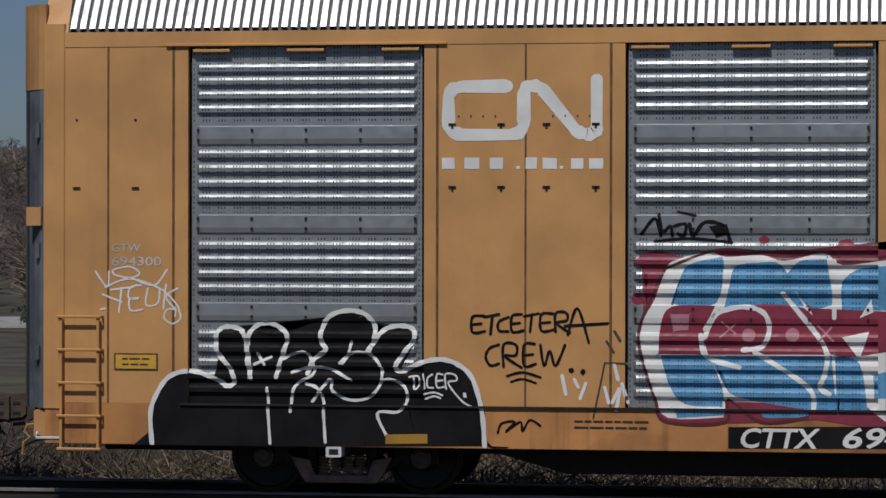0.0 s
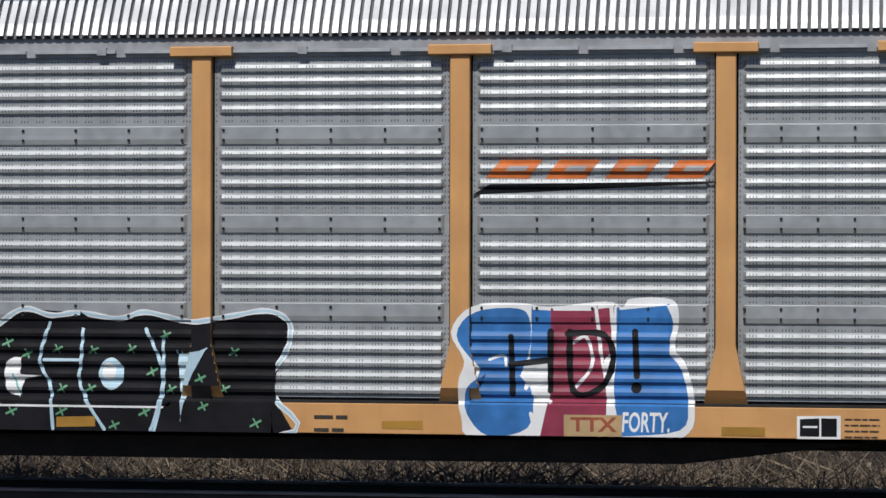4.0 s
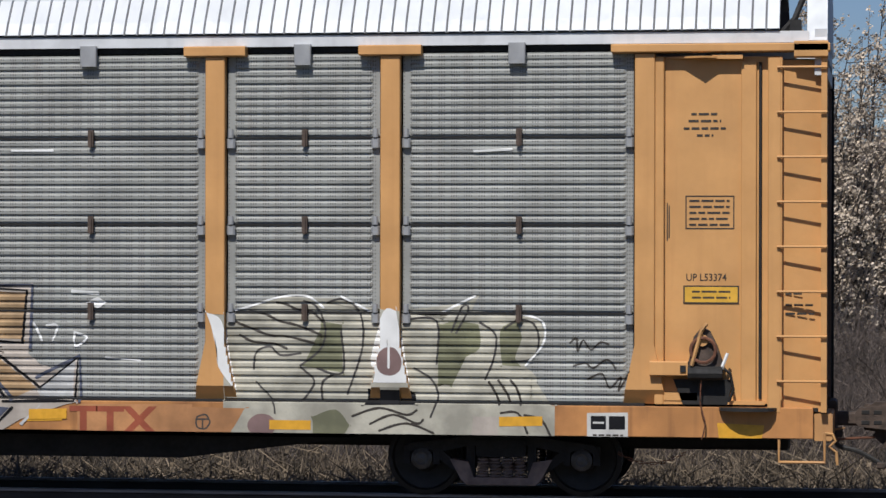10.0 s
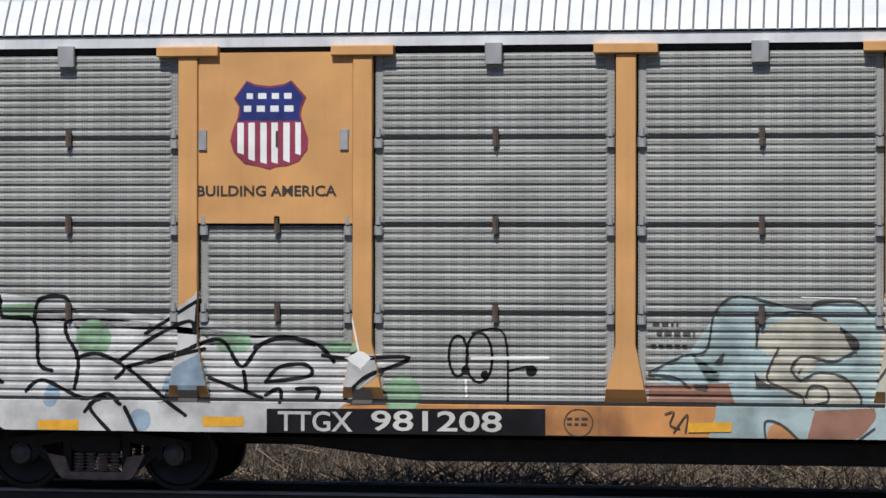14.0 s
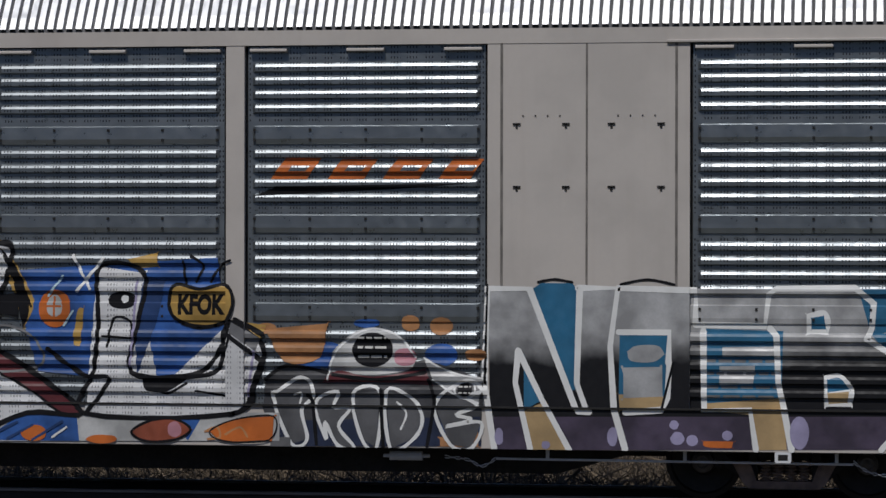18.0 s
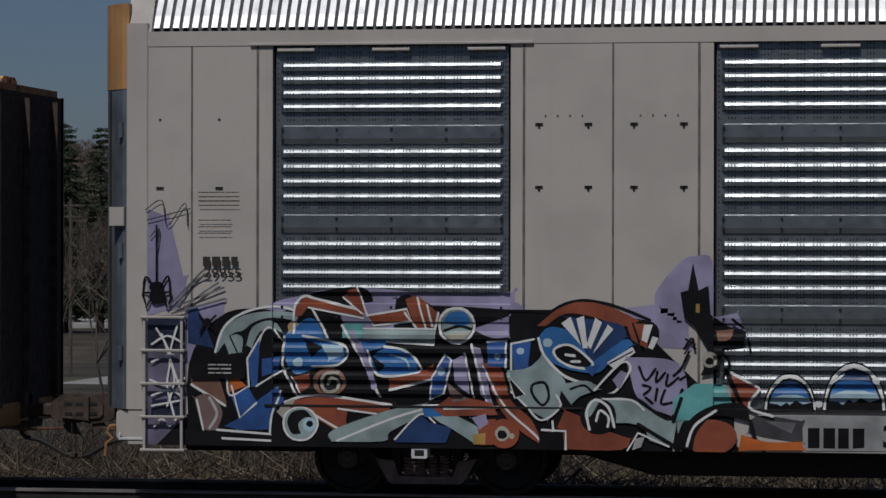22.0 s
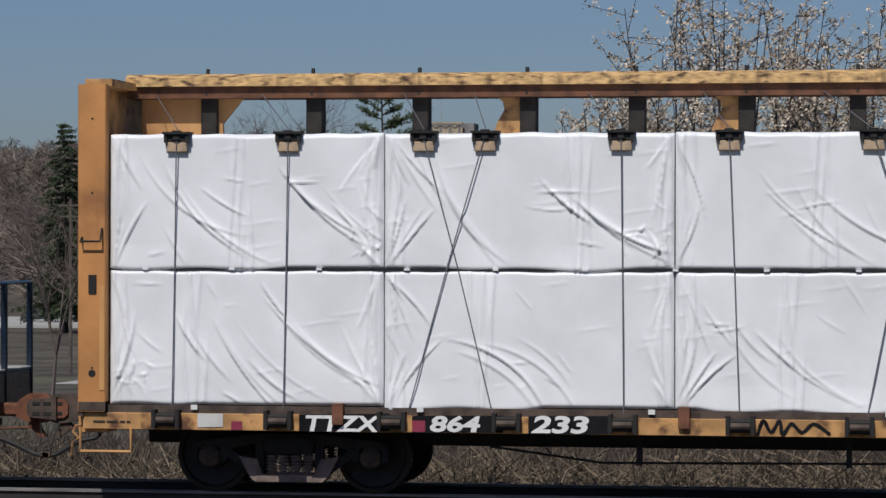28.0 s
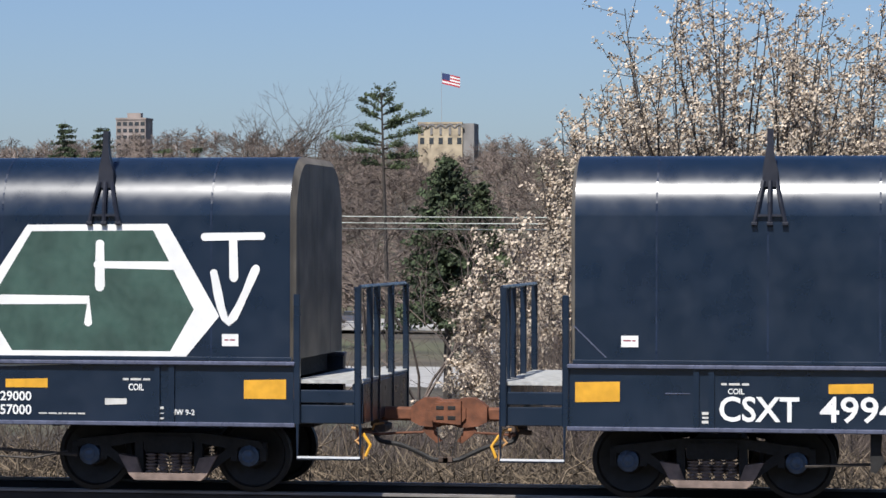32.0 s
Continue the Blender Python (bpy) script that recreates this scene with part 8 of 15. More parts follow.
g.fill("blue", [5.89, 2.07, 6.38, 2.12, 6.45, 1.93, 6.4, 1.64, 6.53, 1.46, 6.61, 1.11, 6.53, 0.82, 5.92, 0.75, 5.83, 1.19, 5.86, 1.6])
g.line("white", 0.042, [4.9, 1.24, 4.98, 1.48, 5.16, 1.54, 5.13, 1.36, 4.98, 1.19, 5.16, 1.1])
g.line("white", 0.036, [5.39, 1.72, 5.54, 1.78, 5.6, 1.49, 5.42, 1.25])
g.line("white", 0.036, [4.96, 0.98, 5.02, 0.73])
g.line("white", 0.036, [5.8, 2.1, 5.83, 1.66])
g.line("white", 0.03, [4.51, 1.54, 4.66, 1.58, 4.69, 1.48])
g.line("black", 0.065, [4.74, 1.78, 4.76, 1.18])
g.line("black", 0.065, [4.74, 1.49, 5.16, 1.54])
g.line("black", 0.065, [5.16, 1.84, 5.16, 1.22])
g.line("black", 0.065, [5.36, 1.84, 5.4, 1.22, 5.69, 1.25, 5.82, 1.55, 5.72, 1.81, 5.34, 1.82])
g.line("black", 0.071, [6.05, 1.84, 6.07, 1.38])
g.fill("black", [6.12, 1.26, 6.11, 1.22, 6.08, 1.2, 6.05, 1.2, 6.02, 1.22, 6.01, 1.25, 6.02, 1.29, 6.05, 1.31, 6.08, 1.31, 6.11, 1.29])
g.fill("tan_paint", [5.31, 0.73, 5.92, 0.74, 5.92, 0.97, 5.31, 0.97], False)
g.text("rust_red", "TTX", 5.38, 0.80, 0.141, 0.49, 0.03, 0)
g.text("white", "FORTY.", 5.92, 0.80, 0.199, 0.50, 0.02, 0.1)

g = Piece(car_b, RIB_ZONES, "black bubble graffiti with pale blue outlines and green specks")
g.fill("black", [-1.43, 1.24, -1.26, 1.55, -0.89, 1.86, -0.58, 2.05, -0.27, 1.98, 0.04, 2.01, 0.48, 1.95, 0.78, 2.02, 1.27, 1.92, 1.7, 1.98, 2.12, 2.04, 2.35, 1.91, 2.32, 1.61, 2.06, 1.22, 2.21, 1.1, 2.21, 0.7, -1.26, 0.66, -1.42, 1])
g.line("white", 0.06, [-1.43, 1.24, -1.26, 1.55, -0.89, 1.86, -0.58, 2.05, -0.27, 1.98, 0.04, 2.01, 0.48, 1.95, 0.78, 2.02, 1.27, 1.92, 1.7, 1.98, 2.12, 2.04, 2.35, 1.91, 2.32, 1.61, 2.06, 1.22, 2.21, 1.1, 2.21, 0.7, -1.26, 0.66, -1.42, 1], closed=True)
g.line("iceblue", 0.03, [-1.43, 1.24, -1.26, 1.55, -0.89, 1.86, -0.58, 2.05, -0.27, 1.98, 0.04, 2.01, 0.48, 1.95, 0.78, 2.02, 1.27, 1.92, 1.7, 1.98, 2.12, 2.04, 2.35, 1.91, 2.32, 1.61, 2.06, 1.22, 2.21, 1.1, 2.21, 0.7, -1.26, 0.66, -1.42, 1], closed=True)
g.line("iceblue", 0.036, [-0.29, 1.9, -0.4, 1.5, -0.28, 1.22, -0.23, 0.76])
g.line("iceblue", 0.036, [0.09, 1.9, 0.06, 1.5, 0.06, 1.21, 0.34, 0.76])
g.line("iceblue", 0.036, [0.78, 1.84, 0.96, 1.4, 0.92, 0.97, 0.85, 0.76])
g.line("iceblue", 0.036, [-0.35, 1.5, 0.06, 1.5])
g.line("iceblue", 0.036, [1.28, 1.77, 1.16, 1.5, 1.22, 1.22, 1.41, 1.03])
g.fill("white", [-0.79, 1.42, -0.7, 1.52, -0.61, 1.52, -0.63, 1.34, -0.4, 1.33, -0.61, 1.28, -0.62, 1.11, -0.76, 1.16])
g.line("aqua", 0.02, [-0.7, 1.34, -0.61, 1.13])
g.fill("iceblue", [0.54, 1.36, 0.52, 1.27, 0.47, 1.21, 0.4, 1.18, 0.33, 1.21, 0.28, 1.27, 0.26, 1.36, 0.28, 1.44, 0.33, 1.5, 0.4, 1.53, 0.47, 1.5, 0.52, 1.44])
g.fill("white", [0.45, 1.38, 0.44, 1.32, 0.4, 1.29, 0.35, 1.29, 0.31, 1.32, 0.3, 1.38, 0.31, 1.44, 0.35, 1.47, 0.4, 1.47, 0.44, 1.44])
g.fill("black", [0.06, 2.02, 0.15, 1.96, 0.1, 1.84, 0.03, 1.9])
g.line("white", 0.022, [-1.2, 1.01, 2.1, 1.0], soft=False)
g.fill("black", [1.33, 1.87, 1.7, 1.92, 2.12, 1.96, 2.25, 1.85, 2.21, 1.58, 2, 1.22, 2.15, 1.07, 2.17, 0.73, 0.91, 0.71, 1, 1.03, 1.21, 0.91, 1.21, 1.21, 1.52, 1.51, 1.52, 1.69, 1.09, 1.6])
g.line("iceblue", 0.036, [0.97, 1.75, 0.97, 1.15, 0.88, 0.71])
g.fill("iceblue", [1.14, 1.57, 1.45, 1.62, 1.27, 1.27, 1.18, 0.91])
g.line("green", 0.024, [-0.81, 1.66, -0.71, 1.71])
g.line("green", 0.018, [-0.78, 1.73, -0.74, 1.64])
g.line("green", 0.024, [-0.59, 1.54, -0.49, 1.59])
g.line("green", 0.018, [-0.56, 1.61, -0.52, 1.52])
g.line("green", 0.024, [-0.25, 1.59, -0.15, 1.64])
g.line("green", 0.018, [-0.22, 1.66, -0.18, 1.58])
g.line("green", 0.024, [0.15, 1.58, 0.25, 1.63])
g.line("green", 0.018, [0.18, 1.65, 0.22, 1.57])
g.line("green", 0.024, [0.57, 1.59, 0.67, 1.65])
g.line("green", 0.018, [0.6, 1.67, 0.64, 1.58])
g.line("green", 0.024, [0.95, 1.75, 1.05, 1.8])
g.line("green", 0.018, [0.98, 1.82, 1.02, 1.74])
g.line("green", 0.024, [1.7, 1.57, 1.8, 1.63])
g.line("green", 0.018, [1.73, 1.64, 1.77, 1.56])
g.line("green", 0.024, [-1.06, 1.19, -0.95, 1.24])
g.line("green", 0.018, [-1.03, 1.26, -0.98, 1.18])
g.line("green", 0.024, [-0.75, 0.92, -0.64, 0.97])
g.line("green", 0.018, [-0.72, 0.99, -0.67, 0.91])
g.line("green", 0.024, [-0.2, 1.16, -0.1, 1.22])
g.line("green", 0.018, [-0.17, 1.24, -0.13, 1.15])
g.line("green", 0.024, [0.12, 1.17, 0.22, 1.22])
g.line("green", 0.018, [0.15, 1.24, 0.19, 1.16])
g.line("green", 0.024, [0.4, 0.78, 0.5, 0.83])
g.line("green", 0.018, [0.43, 0.85, 0.47, 0.77])
g.line("green", 0.024, [0.73, 0.92, 0.84, 0.98])
g.line("green", 0.018, [0.77, 0.99, 0.81, 0.91])
g.line("green", 0.024, [0.8, 1.35, 0.9, 1.41])
g.line("green", 0.018, [0.83, 1.43, 0.87, 1.34])
g.line("green", 0.024, [1.01, 1.16, 1.11, 1.22])
g.line("green", 0.018, [1.04, 1.24, 1.08, 1.15])
g.line("green", 0.024, [1.35, 1.29, 1.45, 1.34])
g.line("green", 0.018, [1.38, 1.36, 1.42, 1.28])
g.line("green", 0.024, [1.6, 1.17, 1.7, 1.23])
g.line("green", 0.018, [1.63, 1.24, 1.67, 1.16])
g.line("green", 0.024, [1.38, 0.99, 1.48, 1.04])
g.line("green", 0.018, [1.41, 1.06, 1.45, 0.98])
g.line("green", 0.024, [1.95, 0.81, 2.06, 0.87])
g.line("green", 0.018, [1.98, 0.89, 2.03, 0.8])
g.line("green", 0.024, [-0.19, 0.92, -0.08, 0.98])
g.line("green", 0.018, [-0.16, 1, -0.12, 0.91])
g.fill("dull_yellow", [-0.19, 0.78, 0.24, 0.79, 0.24, 0.9, -0.19, 0.89], False)
g.bars("stencil", -1.89, -1.26, [0.776], 0.036, 4, 2)
g.bars("stencil", 2.64, 3.00, [0.894, 0.757], 0.054, 2, 6)
g.fill("dull_yellow", [3.37, 0.8, 3.81, 0.8, 3.81, 0.89, 3.37, 0.88], False)

g = Piece(car_b, RIB_ZONES, "spiky black and aqua graffiti")
g.fill("aqua", [-3.33, 0.84, -3.37, 1.34, -3.3, 1.9, -3.21, 2.1, -3.13, 1.99, -3.07, 2.13, -2.99, 1.96, -2.9, 2.1, -2.84, 1.99, -2.74, 2.22, -2.63, 2.03, -2.57, 2.13, -2.5, 1.96, -2.44, 2.1, -2.37, 1.99, -2.31, 2.1, -2.24, 1.99, -2.19, 2.08, -2.16, 1.56, -1.84, 1.44, -2.16, 1.34, -2.16, 0.82, -2.24, 0.97, -2.31, 0.82, -2.42, 0.97, -2.5, 0.84, -2.6, 0.97, -2.73, 0.79, -2.84, 0.97, -2.94, 0.82, -3.04, 0.99, -3.13, 0.8, -3.22, 0.97], False)
g.line("iceblue", 0.028, [-3.33, 0.84, -3.37, 1.34, -3.3, 1.9, -3.21, 2.1, -3.13, 1.99, -3.07, 2.13, -2.99, 1.96, -2.9, 2.1, -2.84, 1.99, -2.74, 2.22, -2.63, 2.03, -2.57, 2.13, -2.5, 1.96, -2.44, 2.1, -2.37, 1.99, -2.31, 2.1, -2.24, 1.99, -2.19, 2.08, -2.16, 1.56, -1.84, 1.44, -2.16, 1.34, -2.16, 0.82, -2.24, 0.97, -2.31, 0.82, -2.42, 0.97, -2.5, 0.84, -2.6, 0.97, -2.73, 0.79, -2.84, 0.97, -2.94, 0.82, -3.04, 0.99, -3.13, 0.8, -3.22, 0.97], soft=False, closed=True)
g.fill("black", [-3.24, 1.71, -3.12, 2.03, -3.03, 1.81, -3.04, 1.1, -3.12, 0.86, -3.23, 1.03])
g.fill("black", [-2.94, 1.84, -2.74, 2.16, -2.56, 1.87, -2.59, 1.71, -2.72, 1.77, -2.73, 1.62, -2.55, 1.53, -2.55, 1.1, -2.74, 0.86, -2.89, 1.07, -2.8, 1.21, -2.7, 1.16, -2.7, 1.34, -2.93, 1.44], False)
g.fill("black", [-2.51, 1.84, -2.43, 2.02, -2.37, 1.84, -2.36, 1.56, -2.29, 1.56, -2.29, 1.84, -2.24, 2.01, -2.19, 1.84, -2.2, 1.53, -1.89, 1.45, -2.2, 1.36, -2.19, 1.03, -2.24, 0.91, -2.29, 1.07, -2.3, 1.37, -2.37, 1.37, -2.37, 1.07, -2.44, 0.91, -2.5, 1.07], False)
g.line("aqua", 0.022, [-3.0, 1.9, -2.99, 1.5, -3.0, 0.97])
g.line("aqua", 0.022, [-2.7, 1.71, -2.7, 1.56, -2.56, 1.48])
g.line("aqua", 0.022, [-2.54, 1.9, -2.54, 1.53, -2.74, 1.48, -2.8, 1.34, -2.56, 1.21])
g.line("aqua", 0.022, [-2.34, 1.9, -2.34, 1.59])
g.line("aqua", 0.022, [-2.33, 1.34, -2.33, 0.97])
g.line("aqua", 0.022, [-2.76, 1.21, -2.76, 1.5])
g.line("iceblue", 0.02, [-2.54, 1.52, -2.67, 1.5, -2.56, 1.39], soft=False)
g.bars("stencil", -1.99, -1.28, [0.84], 0.048, 5, 3)
g.fill("dull_yellow", [-3.78, 0.82, -3.34, 0.82, -3.34, 0.91, -3.78, 0.9], False)
g.fill("dull_yellow", [-7.37, 0.8, -6.92, 0.81, -6.92, 0.9, -7.37, 0.89], False)

g = Piece(car_b, RIB_ZONES, "black bubble graffiti with white outlines")
g.fill("black", [-11.4, 0.72, -11.39, 1.18, -11.25, 1.24, -11.37, 1.39, -11.45, 1.67, -11.31, 1.97, -11, 2.03, -10.78, 1.91, -10.47, 2.01, -10.19, 1.97, -10.06, 1.86, -9.85, 1.98, -9.57, 1.83, -9.35, 2.03, -9.1, 1.89, -8.77, 1.97, -8.49, 1.87, -8.28, 1.96, -8.03, 1.84, -7.97, 1.51, -7.94, 0.73])
g.line("white", 0.042, [-11.39, 0.81, -11.37, 1.12, -11.25, 1.23, -10.97, 1.27])
g.line("white", 0.042, [-11.09, 1.39, -10.78, 1.29, -10.63, 1, -10.61, 0.71])
g.line("white", 0.042, [-11.09, 1.3, -11.31, 1.36, -11.45, 1.67, -11.31, 1.96, -11.03, 2.02, -10.8, 1.88, -10.73, 1.67, -10.84, 1.46, -11.06, 1.36])
g.line("white", 0.042, [-10.75, 1.85, -10.44, 2, -10.16, 1.92, -10.05, 1.68, -10.09, 1.46, -10.37, 1.31, -10.63, 1.36])
g.line("white", 0.042, [-10.42, 1.92, -10.42, 1.43])
g.line("white", 0.042, [-10.63, 1.36, -10.31, 1.28, -10.14, 1.01, -10.17, 0.72])
g.line("white", 0.042, [-10.06, 1.86, -9.75, 1.98, -9.5, 1.74, -9.41, 1.26, -9.5, 0.73])
g.line("white", 0.042, [-10.26, 1.3, -10, 1.4, -9.75, 1.38, -9.68, 1.21])
g.line("white", 0.042, [-9.91, 1.37, -9.89, 0.77])
g.line("white", 0.042, [-9.54, 1.86, -9.35, 2.03, -9.06, 1.8, -9.02, 1.65, -9.2, 1.5, -9.41, 1.49])
g.line("white", 0.042, [-9.41, 1.49, -9.1, 1.49, -8.98, 1.2, -8.96, 0.73])
g.line("white", 0.042, [-9.04, 1.8, -8.77, 1.97, -8.52, 1.88, -8.47, 1.56])
g.line("white", 0.042, [-8.46, 1.84, -8.22, 1.96, -8.02, 1.81, -7.96, 1.45, -7.93, 0.73])
g.line("white", 0.042, [-8.58, 1.19, -8.57, 1.03, -8.49, 0.73])
g.fill("reflector", [-10.97, 0.85, -10.5, 0.86, -10.5, 0.97, -10.97, 0.96], False)
g.fill("dull_yellow", [-7.38, 0.8, -6.93, 0.8, -6.93, 0.89, -7.38, 0.89], False)

g = Piece(car_b, RIB_ZONES, "loose blue spray tag")
g.line("tagblue", 0.04, [-11.03, 2.75, -10.91, 2.86, -10.84, 2.58])
g.line("tagblue", 0.032, [-10.66, 2.98, -10.68, 2.95, -10.72, 2.93, -10.78, 2.93, -10.82, 2.95, -10.84, 2.98, -10.82, 3.01, -10.78, 3.03, -10.72, 3.03, -10.68, 3.01], closed=True)
g.line("tagblue", 0.04, [-10.97, 2.89, -10.8, 2.7, -10.78, 2.58, -10.91, 2.55])
g.line("tagblue", 0.04, [-10.75, 2.64, -10.61, 2.8, -10.53, 2.55, -10.69, 2.49])
g.line("tagblue", 0.04, [-10.61, 3.1, -10.44, 2.46, -10.37, 2.77, -10.28, 2.52, -10.22, 2.95, -10.13, 2.58, -10.05, 3.01])
g.line("tagblue", 0.04, [-10.31, 2.46, -9.88, 2.77, -10.16, 2.29, -10.19, 2.58])
g.line("tagblue", 0.026, [-10.69, 2.52, -10.37, 2.4, -9.75, 2.59])
g.line("tagblue", 0.034, [-10.95, 2.62, -10.86, 2.83, -10.7, 2.86, -10.74, 2.7, -10.92, 2.6, -10.72, 2.5])
g.line("tagblue", 0.034, [-10.5, 2.88, -10.34, 2.9, -10.4, 2.7, -10.5, 2.6, -10.3, 2.62])

g = Piece(car_b, RIB_ZONES, "small black spray tag")
g.line("black", 0.03, [-9.8, 2.9, -9.77, 2.68])
g.line("black", 0.03, [-9.6, 2.92, -9.77, 2.77, -9.6, 2.68])
g.line("black", 0.03, [-9.43, 2.89, -9.56, 2.83, -9.4, 2.71, -9.6, 2.63])
g.line("black", 0.024, [-9.59, 2.95, -9.61, 2.92, -9.64, 2.9, -9.68, 2.9, -9.72, 2.92, -9.73, 2.95, -9.72, 2.98, -9.68, 2.99, -9.64, 2.99, -9.61, 2.98], closed=True)
g.line("black", 0.018, [-9.72, 2.61, -9.51, 2.6])
g.line("black", 0.018, [-9.63, 2.59, -9.6, 2.45])
g.line("black", 0.03, [-6.78, 2.9, -6.74, 2.68])
g.line("black", 0.03, [-6.58, 2.92, -6.74, 2.77, -6.58, 2.68])
g.line("black", 0.03, [-6.42, 2.89, -6.54, 2.83, -6.38, 2.71, -6.58, 2.64])
g.line("black", 0.024, [-6.57, 2.95, -6.58, 2.92, -6.62, 2.91, -6.66, 2.91, -6.69, 2.92, -6.7, 2.95, -6.69, 2.98, -6.66, 3, -6.62, 3, -6.59, 2.98], closed=True)
g.line("black", 0.018, [-6.7, 2.62, -6.49, 2.61])
g.line("black", 0.018, [-6.61, 2.59, -6.58, 2.46])
g.line("black", 0.018, [-9.89, 2.77, -9.85, 2.71])
g.line("black", 0.018, [-9.35, 2.8, -9.27, 2.84])

g = Piece(car_b, RIB_ZONES, "white stencilled number on a black panel")
g.fill("black", [-6.82, 0.76, -4.34, 0.79, -4.34, 0.98, -6.82, 0.95], False)
g.text("white", "TTGX", -6.66, 0.78, 0.158, 0.81, 0.03, 0.2)
g.text("white", "964427", -5.55, 0.78, 0.171, 1.04, 0.03, 0.2)

g = Piece(car_b, RIB_ZONES, "orange slanted railway wordmark shape with a black wedge")
g.fill("logo_orange", [4.47, 3.46, 4.63, 3.65, 5.07, 3.65, 4.92, 3.45], False)
g.fill("logo_orange", [5.1, 3.45, 5.25, 3.65, 5.68, 3.65, 5.53, 3.45], False)
g.fill("logo_orange", [5.73, 3.45, 5.88, 3.65, 6.31, 3.65, 6.16, 3.45], False)
g.fill("logo_orange", [6.35, 3.45, 6.5, 3.64, 6.9, 3.64, 6.75, 3.45], False)
g.fill("black", [4.32, 3.28, 4.51, 3.39, 6.9, 3.42, 6.9, 3.4], False)
g.fill("greywash", [4.67, 3.53, 4.72, 3.58, 4.93, 3.58, 4.89, 3.53], False)
g.fill("greywash", [5.3, 3.52, 5.34, 3.58, 5.55, 3.58, 5.51, 3.52], False)
g.fill("greywash", [5.93, 3.52, 5.97, 3.58, 6.18, 3.58, 6.14, 3.52], False)
g.fill("greywash", [6.54, 3.52, 6.59, 3.58, 6.8, 3.58, 6.75, 3.52], False)

g = Piece(car_b, RIB_ZONES, "black stencilled data and stickers")
g.bars("stencil", 12.14, 12.36, [2.701, 2.641], 0.030, 3, 1)
g.bars("stencil", 12.15, 12.34, [2.546], 0.024, 3, 3)
g.bars("stencil", 12.12, 12.38, [2.2], 0.054, 2, 4)
g.bars("stencil", 12.08, 12.41, [2.11], 0.054, 2, 5)
g.bars("stencil", 12.11, 12.38, [2.021], 0.048, 3, 6)
g.bars("stencil", 12.07, 12.41, [1.937], 0.048, 3, 7)
g.fill("white", [12.14, 2.93, 12.37, 2.93, 12.37, 3.03, 12.14, 3.03], False)
g.bars("crimson", 12.18, 12.33, [2.963], 0.030, 3, 8)
g.line("white", 0.036, [12.65, 2.15, 12.5, 2.03, 12.62, 1.94, 12.48, 1.82, 12.64, 1.73, 12.5, 1.61, 12.59, 1.52, 12.5, 1.28])
g.line("white", 0.03, [12.62, 2.12, 12.56, 1.76, 12.53, 1.34])
g.fill("white", [7.74, 0.7, 8.19, 0.71, 8.19, 0.99, 7.74, 0.98], False)
g.fill("black", [7.77, 0.77, 7.97, 0.77, 7.97, 0.96, 7.77, 0.95], False)
g.fill("black", [7.99, 0.77, 8.15, 0.77, 8.15, 0.96, 7.99, 0.96], False)
g.fill("white", [7.8, 0.86, 7.95, 0.86, 7.95, 0.88, 7.8, 0.88], False)
g.bars("stencil", 8.23, 8.59, [0.941, 0.88, 0.819, 0.758], 0.024, 4, 9)
g.fill("dull_yellow", [6.96, 0.77, 7.41, 0.77, 7.41, 0.86, 6.96, 0.86], False)
g.fill("dull_yellow", [10.56, 0.86, 11.01, 0.86, 11.01, 0.95, 10.56, 0.95], False)
g.fill("dark_mark", [8.88, 0.78, 9.16, 0.78, 9.16, 0.91, 8.88, 0.91], False)

g = Piece(car_b, RIB_ZONES, "black stencilled car number")
g.fill("stencil", [-12.35, 2.48, -12.29, 2.48, -12.29, 2.58, -12.35, 2.58], False)
g.fill("stencil", [-12.26, 2.48, -12.2, 2.48, -12.2, 2.58, -12.26, 2.58], False)
g.fill("stencil", [-12.17, 2.48, -12.13, 2.48, -12.13, 2.58, -12.17, 2.58], False)
g.fill("stencil", [-12.1, 2.48, -12.05, 2.48, -12.05, 2.58, -12.1, 2.58], False)
g.text("stencil", "26877", -12.39, 2.33, 0.096, 0.36, 0.01, 0)
g.bars("stencil", -12.41, -12.08, [4.163], 0.018, 3, 1)
g.bars("stencil", -12.41, -12.18, [4.086], 0.018, 3, 2)
g.bars("stencil", -12.41, -12.05, [4.009], 0.018, 3, 3)
g.bars("stencil", -12.53, -11.93, [3.236, 3.195], 0.018, 6, 4)
g.bars("stencil", -12.53, -12.11, [3.154], 0.018, 5, 5)
g.bars("stencil", -12.21, -12.11, [4.215], 0.018, 1, 6)
g.bars("stencil", -12.20, -12.10, [2.871], 0.018, 1, 6)
g.bars("stencil", -12.20, -12.10, [1.456], 0.018, 1, 6)
g.line("dark_mark", 0.012, [-11.84, 3.28, -11.84, 2.87])
g.line("white", 0.018, [-12.51, 1.59, -12.43, 1.54, -12.28, 1.58])
g.line("stencil", 0.012, [-12.45, 1.24, -12.34, 1.35, -12.28, 1.24, -12.16, 1.33])
g.fill("reflector", [-10.95, 0.86, -10.5, 0.86, -10.5, 0.97, -10.96, 0.96], False)

